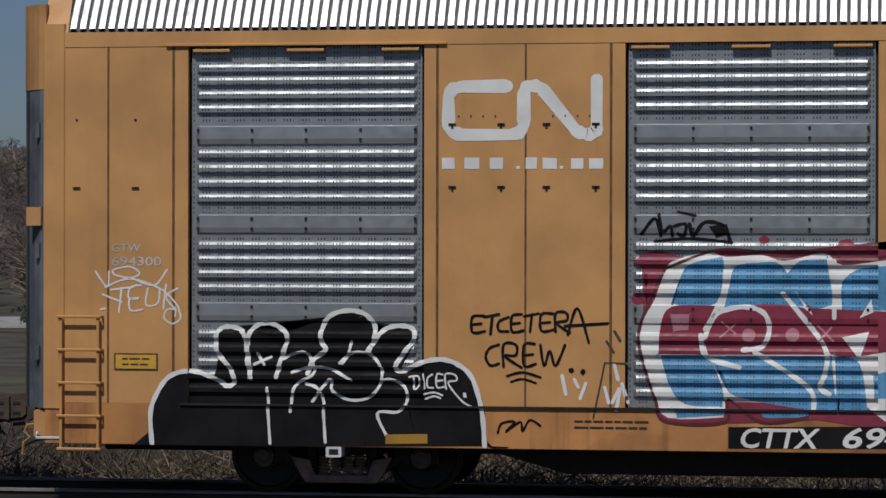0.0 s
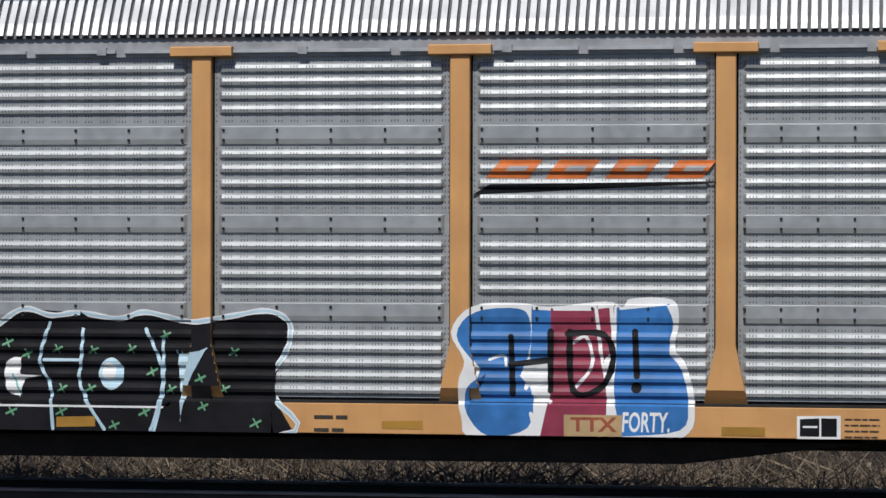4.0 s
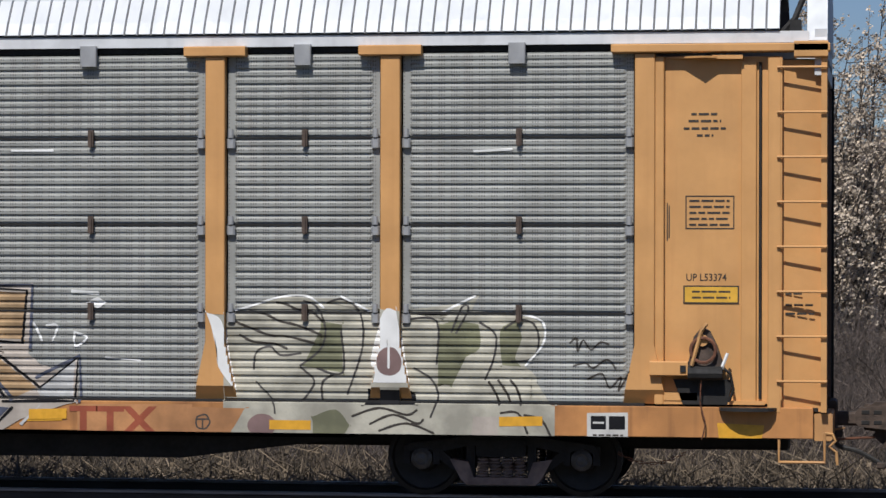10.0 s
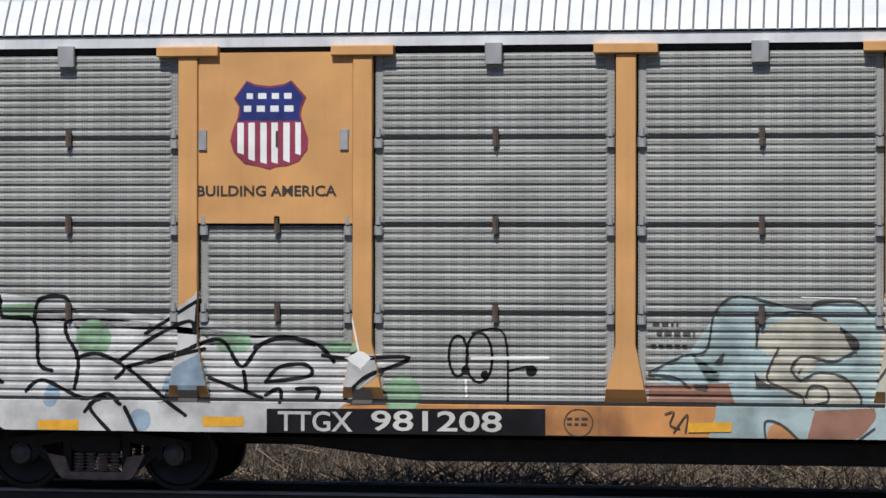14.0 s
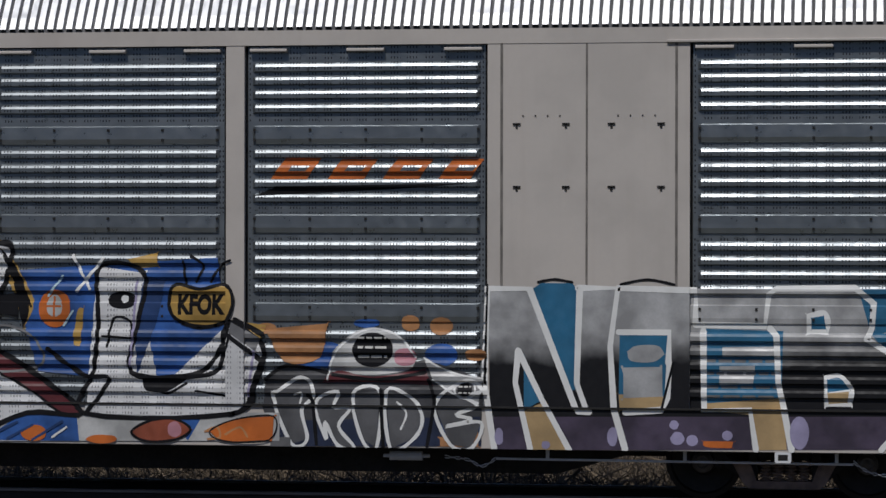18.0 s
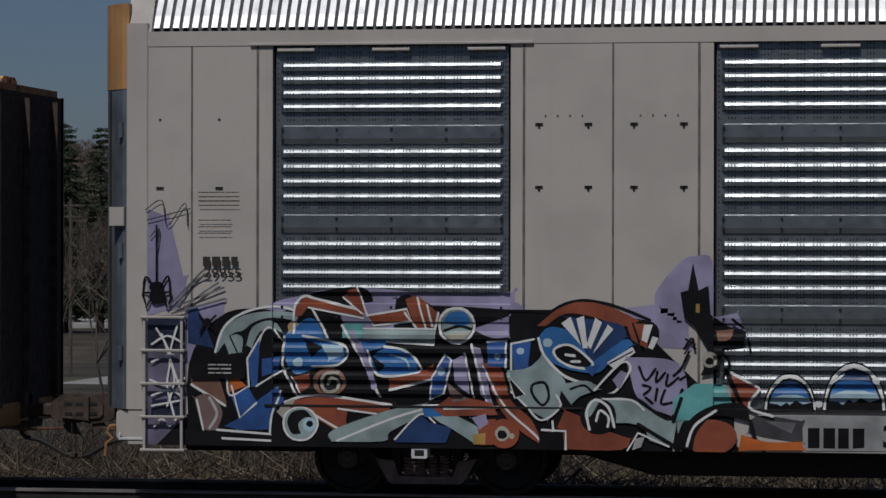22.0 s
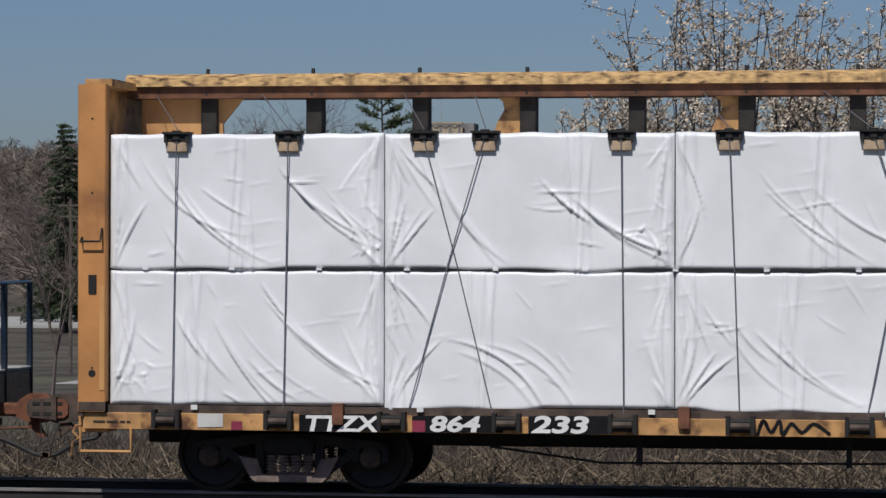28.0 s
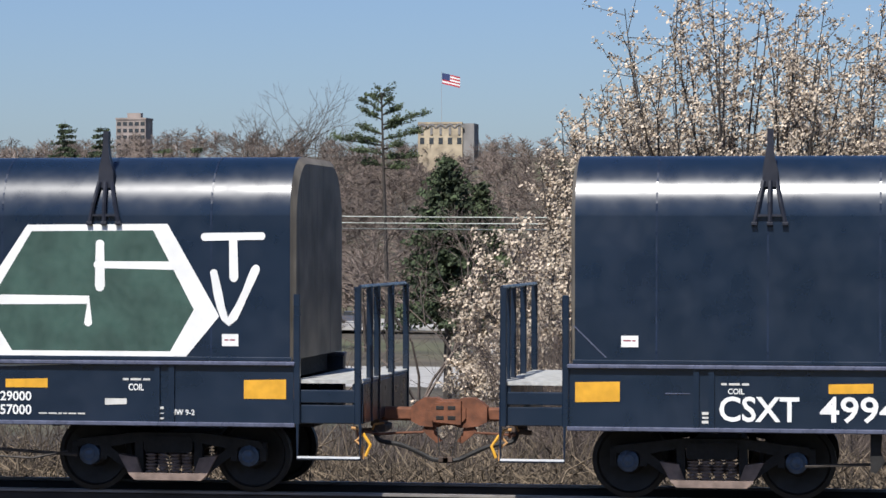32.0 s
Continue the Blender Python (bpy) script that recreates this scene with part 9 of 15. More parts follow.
g = Piece(car_c, GROOVE_ZONES, "faded olive and cream graffiti with white edges")
g.fill("faded_cream", [6.91, 2.02, 7.09, 2, 7.37, 2.07, 7.7, 2.18, 7.99, 2.18, 8.16, 2.11, 8.36, 2.19, 8.57, 2.08, 8.76, 2.01, 9.01, 2.05, 9.41, 1.94, 9.55, 2.05, 9.84, 2.21, 9.76, 2.05, 10.16, 2.02, 10.48, 1.95, 10.52, 1.7, 10.34, 1.46, 10.46, 1.34, 10.39, 1.11, 10.66, 1.06, 10.66, 0.7, 7.3, 0.66, 7.26, 0.88, 7.22, 1.13, 7.15, 1.45, 7.08, 1.74])
g.fill("faded_olive", [8.14, 1.93, 8.37, 1.9, 8.38, 1.39, 8.07, 1.43, 7.92, 1.46, 8.17, 1.68])
g.fill("faded_olive", [9.42, 1.9, 9.59, 1.94, 9.84, 1.91, 9.85, 1.66, 9.66, 1.53, 9.55, 1.26, 9.41, 1.29])
g.fill("faded_olive", [10.07, 1.84, 10.23, 1.95, 10.3, 1.77, 10.23, 1.55, 10.37, 1.41, 10.09, 1.48])
g.fill("faded_olive", [8.07, 0.92, 8.32, 1, 8.47, 0.83, 8.36, 0.71, 8.07, 0.74])
g.fill("faded_grey", [9.8, 0.94, 10.05, 0.94, 10.05, 0.73, 9.77, 0.72])
g.fill("white", [6.91, 2.02, 7.08, 1.93, 7.15, 1.53, 7.21, 1.22, 7.04, 1.45, 7.02, 1.71])
g.fill("faded_orange", [6.15, 1.01, 6.75, 1.01, 7.33, 1, 7.19, 0.77, 7.04, 0.67, 6.15, 0.66])
g.fill("mauve", [9.05, 1.51, 9.02, 1.4, 8.94, 1.34, 8.85, 1.34, 8.77, 1.4, 8.73, 1.5, 8.76, 1.61, 8.84, 1.67, 8.94, 1.67, 9.02, 1.61])
g.fill("mauve", [7.67, 0.83, 7.64, 0.75, 7.57, 0.71, 7.47, 0.71, 7.39, 0.75, 7.36, 0.82, 7.39, 0.89, 7.47, 0.94, 7.57, 0.94, 7.64, 0.9])
g.fill("white", [8.99, 1.45, 8.97, 1.42, 8.93, 1.4, 8.87, 1.4, 8.83, 1.42, 8.81, 1.45, 8.83, 1.48, 8.87, 1.51, 8.93, 1.51, 8.97, 1.49])
g.line("stencil", 0.025, [7.66, 2.13, 7.77, 2.11, 7.88, 2.06, 8.03, 2.04, 8.16, 1.93])
g.line("stencil", 0.025, [7.37, 2.04, 7.55, 2, 7.7, 1.93, 7.88, 1.89, 8.14, 1.79])
g.line("stencil", 0.025, [7.19, 1.93, 7.37, 1.86, 7.59, 1.78, 7.77, 1.77, 8.07, 1.7])
g.line("stencil", 0.025, [7.26, 1.78, 7.41, 1.71, 7.63, 1.69, 7.77, 1.64])
g.line("stencil", 0.025, [9.95, 1.3, 10.02, 1.19, 10.07, 1.07])
g.line("stencil", 0.025, [10.05, 1.32, 10.14, 1.19, 10.18, 1.09])
g.line("stencil", 0.025, [10.18, 1.32, 10.25, 1.23, 10.3, 1.07])
g.line("stencil", 0.025, [8.5, 0.93, 8.79, 1.02, 9.08, 0.95, 9.19, 1])
g.line("stencil", 0.025, [8.69, 0.85, 8.94, 0.95, 9.19, 0.86, 9.26, 0.9])
g.line("stencil", 0.025, [8.79, 0.78, 9.08, 0.86, 9.37, 0.76])
g.line("stencil", 0.025, [10.09, 0.98, 10.27, 0.98, 10.37, 0.77])
g.line("stencil", 0.025, [10.34, 0.96, 10.52, 0.91, 10.62, 0.73])
g.line("dark_mark", 0.022, [7.92, 1.46, 8.14, 1.64, 8.19, 1.86, 8.1, 2.08, 7.96, 2.15])
g.line("dark_mark", 0.022, [7.41, 1.42, 7.44, 1.6, 7.59, 1.66, 7.7, 1.57, 7.92, 1.59])
g.line("dark_mark", 0.022, [8.21, 2.13, 8.39, 2.17, 8.57, 2.01, 8.59, 1.65, 8.43, 1.16])
g.line("dark_mark", 0.025, [8.16, 1.1, 8.16, 1.28, 8.28, 1.37])
g.line("dark_mark", 0.022, [9.39, 1.49, 9.39, 1.94, 9.08, 1.96])
g.line("dark_mark", 0.022, [10.12, 1.87, 10.27, 1.96, 10.43, 1.91, 10.48, 1.73, 10.41, 1.55, 10.19, 1.52])
g.line("dark_mark", 0.022, [9.55, 1.83, 9.66, 2.09, 9.73, 2.07, 9.6, 1.82])
g.line("dark_mark", 0.022, [9.85, 1.93, 10.02, 1.8, 10, 1.55, 9.91, 1.33])
g.line("dark_mark", 0.022, [9.15, 1.44, 9.33, 1.33, 9.41, 1.15, 9.34, 0.93])
g.line("dark_mark", 0.022, [7.92, 1.44, 8.07, 1.3, 7.99, 1.14, 7.92, 1.08])
g.line("dark_mark", 0.018, [7.44, 1.28, 7.63, 1.08, 7.66, 0.95])
g.line("dark_mark", 0.022, [8.36, 1.83, 8.38, 1.39, 8.1, 1.43])
g.line("white", 0.022, [7.11, 2.02, 7.37, 2.09, 7.7, 2.19, 7.99, 2.2, 8.17, 2.08])
g.line("white", 0.022, [9.8, 2.21, 9.44, 2.03])
g.line("white", 0.022, [10.23, 2.03, 10.51, 1.95, 10.53, 1.72, 10.34, 1.48])
g.line("white", 0.022, [8.36, 2.2, 8.68, 2.04])
g.line("white", 0.029, [8.88, 1.97, 8.89, 1.47])
g.fill("white", [8.74, 1.4, 8.68, 1.54, 8.83, 2.04, 8.97, 2.05, 9.1, 1.29, 8.72, 1.29])
g.fill("mauve", [9.03, 1.51, 9.01, 1.42, 8.94, 1.37, 8.85, 1.37, 8.78, 1.42, 8.76, 1.51, 8.78, 1.6, 8.85, 1.66, 8.94, 1.66, 9, 1.6])
g.line("white", 0.025, [8.89, 1.97, 8.89, 1.45])

g = Piece(car_c, GROOVE_ZONES, "black patch over the sloping post foot")
# black patch over the inward slope of one post foot
g.fill("black", [8.68, 1.21, 9.12, 1.2, 9.17, 1.06, 8.63, 1.05])

g = Piece(car_c, GROOVE_ZONES, "black marker scribbles")
g.line("stencil", 0.018, [10.81, 1.72, 10.88, 1.77, 10.89, 1.63, 10.95, 1.75, 11.03, 1.65, 11.13, 1.73, 11.22, 1.71])
g.line("stencil", 0.018, [10.85, 1.48, 10.97, 1.51, 11.06, 1.46, 11.2, 1.55, 11.29, 1.46])
g.line("stencil", 0.018, [11, 1.34, 11.15, 1.4, 11.23, 1.25, 11.35, 1.37, 11.32, 1.22, 11.44, 1.43])
g.line("white", 0.042, [5.41, 2.24, 5.69, 2.22])
g.fill("white", [5.57, 2.12, 5.69, 2.18, 5.78, 2.12, 5.69, 2.06])
g.line("white", 0.024, [4.98, 1.89, 5.07, 1.71])
g.line("white", 0.024, [5.12, 1.87, 5.24, 1.87, 5.19, 1.71])
g.line("white", 0.024, [5.44, 1.8, 5.57, 1.74, 5.44, 1.65, 5.43, 1.8])
g.line("white", 0.018, [5.78, 1.53, 6.16, 1.5])
g.line("white", 0.024, [4.73, 3.76, 5.19, 3.76])
g.line("white", 0.024, [9.79, 3.74, 10.19, 3.76])

g = Piece(car_c, GROOVE_ZONES, "red stencilled letters and a small emblem")
g.fill("faded_orange", [5.49, 1.03, 6.76, 1.04, 6.64, 0.7, 5.49, 0.68], False)
g.text("rust_red", "TTX", 5.40, 0.72, 0.282, 0.98, 0.03, 0)
g.line("dark_mark", 0.018, [6.95, 0.85, 6.93, 0.81, 6.9, 0.78, 6.85, 0.78, 6.81, 0.8, 6.8, 0.85, 6.81, 0.9, 6.85, 0.92, 6.9, 0.93, 6.93, 0.9], closed=True)
g.line("dark_mark", 0.018, [6.81, 0.88, 6.93, 0.88])
g.line("dark_mark", 0.018, [6.87, 0.88, 6.87, 0.79])
g.fill("reflector", [4.93, 0.84, 5.32, 0.85, 5.31, 0.97, 4.93, 0.96], False)
g.fill("reflector", [7.6, 0.78, 8.05, 0.78, 8.05, 0.88, 7.6, 0.88], False)
g.fill("reflector", [10.07, 0.84, 10.53, 0.85, 10.53, 0.95, 10.07, 0.94], False)
g.fill("pale", [11, 0.72, 11.43, 0.73, 11.43, 1, 11, 0.99], False)
g.fill("black", [11.04, 0.82, 11.2, 0.82, 11.2, 0.96, 11.04, 0.96], False)
g.fill("black", [11.23, 0.82, 11.4, 0.82, 11.4, 0.96, 11.23, 0.96], False)
g.fill("pale", [11.06, 0.88, 11.18, 0.88, 11.18, 0.9, 11.06, 0.9], False)
g.bars("stencil", 11.06, 11.38, [0.745], 0.030, 5, 3)

g = Piece(car_c, GROOVE_ZONES, "white, tan and blue angular wild-style graffiti")
g.fill("faded_grey", [0.68, 1.56, 0.75, 2.03, 0.88, 2.3, 1.29, 2.33, 1.55, 2, 1.91, 1.97, 1.93, 2.29, 2.64, 2.26, 2.86, 2.25, 3, 2.37, 3.15, 2.25, 3.72, 2.26, 3.8, 1.76, 4.01, 2.34, 4.33, 2.34, 4.35, 1.95, 4.51, 2.3, 4.94, 2.29, 4.92, 1.65, 4.51, 1.62, 5.08, 1.27, 5.44, 1.52, 5.47, 1.06, 5.15, 1.02, 4.59, 0.71, 4.44, 0.73, 4.05, 1.05, 3.8, 1.05, 3.58, 0.83, 3.22, 1.04, 2.64, 0.74, 2.21, 0.7, 0.65, 0.72, 0.66, 1.01, 0.88, 1.56])
g.fill("faded_tan", [2.04, 2.2, 2.68, 2.21, 2.93, 1.9, 2.86, 1.72, 3.08, 1.54, 3.37, 1.26, 3.33, 1.13, 2.72, 1.39, 2.35, 1.75])
g.fill("faded_tan", [4.57, 2.23, 4.89, 2.22, 4.85, 1.72, 4.41, 1.73, 4.58, 1.88])
g.fill("faded_tan", [4.44, 1.62, 5.01, 1.2, 4.73, 1.07, 4.44, 1.41])
g.fill("faded_tan", [0.79, 1.78, 1.03, 1.89, 1.51, 1.93, 1.91, 1.86, 2.02, 1.77, 1.8, 1.55, 1.51, 1.6, 1.22, 1.78, 0.85, 1.69])
g.fill("faded_orange", [1.58, 0.99, 2.21, 1.03, 2.1, 0.72, 1.7, 0.73])
g.fill("faded_orange", [0.44, 0.97, 0.89, 1, 0.74, 0.76, 0.42, 0.72])
g.fill("faded_white", [0.92, 2.23, 1.27, 2.25, 1.4, 2, 0.99, 1.92, 0.85, 1.87])
g.fill("faded_white", [2.04, 1.62, 2.35, 1.81, 2.64, 1.7, 2.68, 1.39, 2.35, 0.96, 2.24, 0.7, 2.17, 0.74, 2.24, 1.28, 2.06, 1.35])
g.fill("faded_white", [0.88, 1.56, 1.47, 1.62, 1.66, 1.39, 1.99, 1.28, 2.21, 1.28, 2.21, 1.12, 1.69, 1.13, 1.22, 1.27, 1, 1.09, 0.74, 1.09])
g.fill("faded_white", [2.68, 1.39, 3, 1.61, 3.22, 1.97, 3.33, 2.01, 3.4, 1.76, 3.62, 1.65, 3.22, 1.47, 2.86, 1.4])
g.fill("faded_white", [3.36, 2.19, 3.65, 2.17, 3.73, 1.8, 3.44, 1.8])
g.fill("faded_white", [3.44, 1.47, 3.8, 1.4, 4.08, 2.23, 4.26, 2.23, 4.23, 1.8, 4.33, 1.73, 4.05, 1.55, 3.8, 1.08, 3.44, 1.11, 3.37, 1.26])
g.fill("faded_white", [4.05, 1.05, 4.59, 1.05, 4.51, 0.8, 4.01, 0.76, 2.64, 0.71, 2.64, 1.03])
g.fill("faded_white", [5.01, 1.17, 5.44, 1.49, 5.4, 1.1, 5.12, 1.06])
g.fill("faded_white", [4.84, 0.81, 5.12, 1.06, 4.87, 0.79])
g.fill("faded_white", [2.82, 2.12, 3.02, 2.24, 3.18, 2.12, 3.11, 2.01, 2.93, 2.01])
g.fill("faded_tan", [2.9, 2.1, 3.02, 2.19, 3.13, 2.1, 3.08, 2.04, 2.95, 2.04])
g.fill("faded_blue", [2.99, 1.86, 3.08, 1.96, 3.17, 1.87, 3.08, 1.78])
g.fill("faded_blue", [3.15, 1.63, 3.26, 1.51, 3.08, 1.54])
g.fill("slate", [1.95, 2.18, 2.06, 2.2, 2.28, 1.82, 2.13, 1.68])
g.fill("slate", [1.99, 1.23, 2.21, 1.26, 2.21, 1.12, 2.02, 1.14])
g.fill("slate", [3.22, 1.51, 3.44, 1.53, 3.37, 1.29, 3.22, 1.36])
g.fill("slate", [0.98, 1.38, 1.18, 1.38, 1.18, 1.2, 0.96, 1.14])
g.fill("faded_white", [1.01, 1.34, 1.12, 1.34, 1.11, 1.22, 1.01, 1.19])
g.fill("slate", [4.16, 1.05, 4.73, 0.98, 4.51, 0.77])
g.fill("faded_tan", [4.05, 1.23, 4.08, 1.44, 4.23, 1.53, 4.39, 1.41, 4.42, 1.21])
g.fill("rust_red", [4.05, 1.19, 4.42, 1.19, 4.44, 1.07, 4.03, 1.07])
g.fill("slate", [2.61, 1.23, 3.08, 1.24, 3.33, 1.11, 2.64, 1.11])
g.line("black", 0.032, [0.68, 1.56, 0.75, 2.03, 0.88, 2.29, 1.28, 2.31, 1.51, 2], soft=False)
g.line("black", 0.032, [1.51, 1.93, 2.02, 1.86, 2.13, 1.79, 1.99, 1.5, 1.51, 1.6, 1.22, 1.76, 0.7, 1.58], soft=False)
g.line("black", 0.032, [1.91, 2.27, 2.64, 2.24, 2.86, 2.03], soft=False)
g.line("black", 0.032, [1.93, 2.26, 2.13, 1.79, 2.35, 1.79, 2.64, 1.68, 2.68, 1.36], soft=False)
g.line("black", 0.032, [2.64, 2.26, 2.82, 2.04, 3.02, 2.01], soft=False)
g.line("black", 0.032, [2.64, 1.39, 3, 1.6, 3.29, 2.01, 3.4, 1.8, 3.6, 1.71, 3.55, 1.58, 3.29, 1.47], soft=False)
g.line("black", 0.032, [0.66, 1.01, 0.88, 1.54, 1.47, 1.47], soft=False)
g.line("black", 0.032, [0.64, 1.01, 1.51, 1.13, 2.21, 1.08], soft=False)
g.line("black", 0.032, [0.96, 1.14, 1, 1.4, 1.2, 1.38], soft=False)
g.line("black", 0.032, [1.66, 1.39, 1.57, 1.13], soft=False)
g.line("black", 0.032, [2.21, 0.7, 2.3, 1.03], soft=False)
g.line("black", 0.032, [2.55, 0.73, 2.59, 1.21, 3.08, 1.24, 3.33, 1.09, 3.4, 1.26, 2.86, 1.58], soft=False)
g.line("black", 0.032, [2.82, 2.12, 2.95, 2.13, 3.02, 2.33, 3.09, 2.14, 3.22, 2.15], soft=False)
g.line("black", 0.032, [3.44, 2.23, 3.72, 2.23, 3.78, 1.62, 3.71, 1.4, 3.66, 0.97, 3.91, 0.81, 3.53, 0.9, 3.65, 1.3], soft=False)
g.line("black", 0.032, [4.05, 2.34, 4.12, 2.23, 3.73, 1.4], soft=False)
g.line("black", 0.032, [4.26, 2.34, 4.23, 1.8, 4.58, 1.95], soft=False)
g.line("black", 0.032, [4.48, 1.98, 4.53, 2.27, 4.9, 2.25, 4.85, 1.68, 4.41, 1.71], soft=False)
g.line("black", 0.032, [4.41, 1.68, 5.05, 1.2, 5.47, 1.53, 5.44, 1.06, 5.15, 1.06, 4.66, 1.05], soft=False)
g.line("black", 0.032, [3.94, 1.12, 3.91, 1.3, 4.19, 1.62, 4.66, 1.09], soft=False)
g.line("black", 0.032, [4.05, 1.05, 4.51, 0.73, 4.76, 0.98], soft=False)
g.line("black", 0.032, [0.64, 0.98, 0.85, 0.92, 0.74, 0.72], soft=False)
g.line("black", 0.032, [1.18, 0.73, 1.25, 0.84, 1.77, 0.73], soft=False)
g.line("slate", 0.036, [0.64, 1.54, 0.72, 2.03, 0.86, 2.33, 1.31, 2.36], soft=False)
g.line("slate", 0.036, [1.88, 2.32, 2.64, 2.29, 2.82, 2.26, 3, 2.39, 3.17, 2.28, 3.74, 2.29, 3.82, 1.83, 3.99, 2.37, 4.37, 2.37], soft=False)
g.line("slate", 0.036, [4.48, 2.3, 4.96, 2.31, 4.94, 1.63], soft=False)
g.line("slate", 0.036, [5.01, 1.31, 5.49, 1.55, 5.51, 1.06], soft=False)
g.line("slate", 0.036, [3.98, 1.08, 3.87, 1.3, 4.19, 1.66, 4.75, 1.07], soft=False)
g.line("slate", 0.036, [0.7, 0.76, 0.59, 1.01, 0.85, 1.52], soft=False)
g.line("slate", 0.036, [2.86, 1.4, 3.44, 1.1], soft=False)
g.fill("reflector", [1.19, 0.84, 1.65, 0.84, 1.65, 0.95, 1.19, 0.95], False)
g.fill("reflector", [2.99, 0.87, 3.45, 0.88, 3.45, 0.97, 2.99, 0.96], False)
g.fill("reflector", [4.95, 0.86, 5.37, 0.87, 5.37, 0.98, 4.95, 0.97], False)
g.fill("mauve", [1.18, 0.8, 1.15, 0.75, 1.07, 0.72, 0.96, 0.71, 0.88, 0.75, 0.84, 0.8, 0.88, 0.85, 0.96, 0.88, 1.07, 0.88, 1.15, 0.85])
g.fill("mauve", [2.55, 0.78, 2.53, 0.75, 2.46, 0.73, 2.39, 0.73, 2.33, 0.75, 2.3, 0.78, 2.33, 0.81, 2.39, 0.83, 2.46, 0.83, 2.53, 0.81])

g = Piece(car_c, GROOVE_ZONES, "glints of white paint")
g.fill("white", [0.27, 2.25, 0.54, 2.28, 0.63, 2.22, 0.38, 2.18])
g.fill("faded_grey", [0.44, 2.17, 0.69, 2.18, 0.54, 2.05])
g.line("white", 0.024, [-0.93, 2.33, -0.81, 2.32])
g.line("white", 0.024, [-0.64, 3.76, -0.45, 3.77])
g.line("white", 0.024, [0.47, 3.77, 0.78, 3.73])

g = Piece(car_c, GROOVE_ZONES, "faded teal and cream curling graffiti with grey outlines")
g.fill("faded_teal", [-3.96, 1.44, -3.61, 1.62, -3.34, 1.67, -3.28, 2.05, -3.11, 2.2, -2.88, 2.24, -2.54, 2.13, -2.27, 2.1, -1.81, 2.17, -1.59, 2.06, -1.47, 1.84, -1.45, 1.61, -1.58, 1.27, -1.51, 1.09, -1.43, 0.71, -3.34, 0.69, -3.26, 0.96, -3.11, 0.98, -3.11, 1.3, -3.61, 1.26, -3.96, 1.4])
g.fill("faded_cream", [-2.84, 1.72, -2.73, 1.9, -2.46, 2, -2.12, 1.98, -1.89, 1.83, -1.81, 1.69, -2.04, 1.57, -2.35, 1.61, -2.48, 1.45, -2.42, 1.3, -2.15, 1.42, -1.85, 1.35, -1.76, 1.09, -2.34, 1.1, -2.61, 1.26, -2.84, 1.3, -2.65, 1.53])
g.fill("faded_brown", [-2.23, 1.04, -1.62, 1.07, -1.62, 0.94, -1.85, 0.73, -2.31, 0.74])
g.fill("faded_orange", [-2.73, 0.72, -2.69, 0.87, -2.57, 0.89, -2.38, 0.72])
g.fill("faded_cream", [-1.51, 2.19, -1.28, 2.18, -1.21, 1.2, -1.58, 1.22])
g.fill("faded_teal", [-1.26, 1.61, -1.13, 1.82, -0.83, 1.84, -0.72, 1.99, -0.5, 2.09, -0.12, 2.07, 0.06, 1.96, 0.29, 1.74, 0.51, 1.59, 0.21, 1.4, 0.33, 1.18, 0.66, 1.22, 0.44, 1.07, 0.38, 0.74, -1.43, 0.71, -1.43, 1.05, -1.21, 1.09])
g.fill("faded_cream", [-0.98, 1.09, -0.94, 1.32, -0.79, 1.54, -0.46, 1.62, -0.16, 1.47, 0.03, 1.36, 0.25, 1.11])
g.fill("faded_blue", [-0.64, 1.99, -0.16, 2.05, 0.1, 1.81, 0.29, 1.7, -0.34, 1.58, -0.49, 1.68, -0.46, 1.73, -0.72, 1.58, -0.78, 1.8])
g.fill("faded_cream", [-0.16, 1.03, 0.33, 1.01, 0.33, 0.74, -0.04, 0.73])
g.fill("faded_brown", [-3.96, 1.28, -3.13, 1.3, -3.12, 1.11, -3.96, 1.1])
g.line("dark_mark", 0.022, [-3.96, 1.42, -3.61, 1.59, -3.36, 1.66, -3.27, 2.05, -3.03, 2.22, -2.54, 2.12, -2.27, 2.1])
g.line("dark_mark", 0.022, [-2.27, 2.1, -2.19, 2.17, -1.81, 2.17, -1.66, 2.04])
g.line("dark_mark", 0.022, [-2.84, 1.7, -2.77, 1.98, -2.42, 2.06, -2.12, 1.98])
g.line("dark_mark", 0.022, [-1.97, 1.89, -1.81, 1.72, -1.81, 1.67, -2.04, 1.55, -2.35, 1.6, -2.48, 1.47, -2.38, 1.34])
g.line("dark_mark", 0.022, [-2.61, 1.68, -2.73, 1.38, -2.57, 1.27, -2.38, 1.19, -2.34, 1.1])
g.line("dark_mark", 0.022, [-2.38, 1.34, -2.19, 1.43, -1.93, 1.38, -1.77, 1.2, -1.76, 1.1])
g.line("dark_mark", 0.022, [-2.33, 1.17, -2.27, 1.29, -2.12, 1.27, -2.1, 1.14, -2.23, 1.1])
g.line("dark_mark", 0.022, [-1.59, 1.99, -1.45, 1.76, -1.47, 1.54, -1.59, 1.35])
g.line("dark_mark", 0.022, [-1.26, 1.58, -1.13, 1.82, -0.91, 1.84, -0.78, 1.73, -0.87, 1.43, -0.98, 1.28, -0.96, 1.06])
g.line("dark_mark", 0.022, [-0.78, 1.8, -0.68, 2.03, -0.38, 2.09, 0.03, 2])
g.line("dark_mark", 0.022, [0.03, 1.96, 0.33, 1.68, 0.51, 1.59, 0.47, 1.72, 0.29, 1.72])
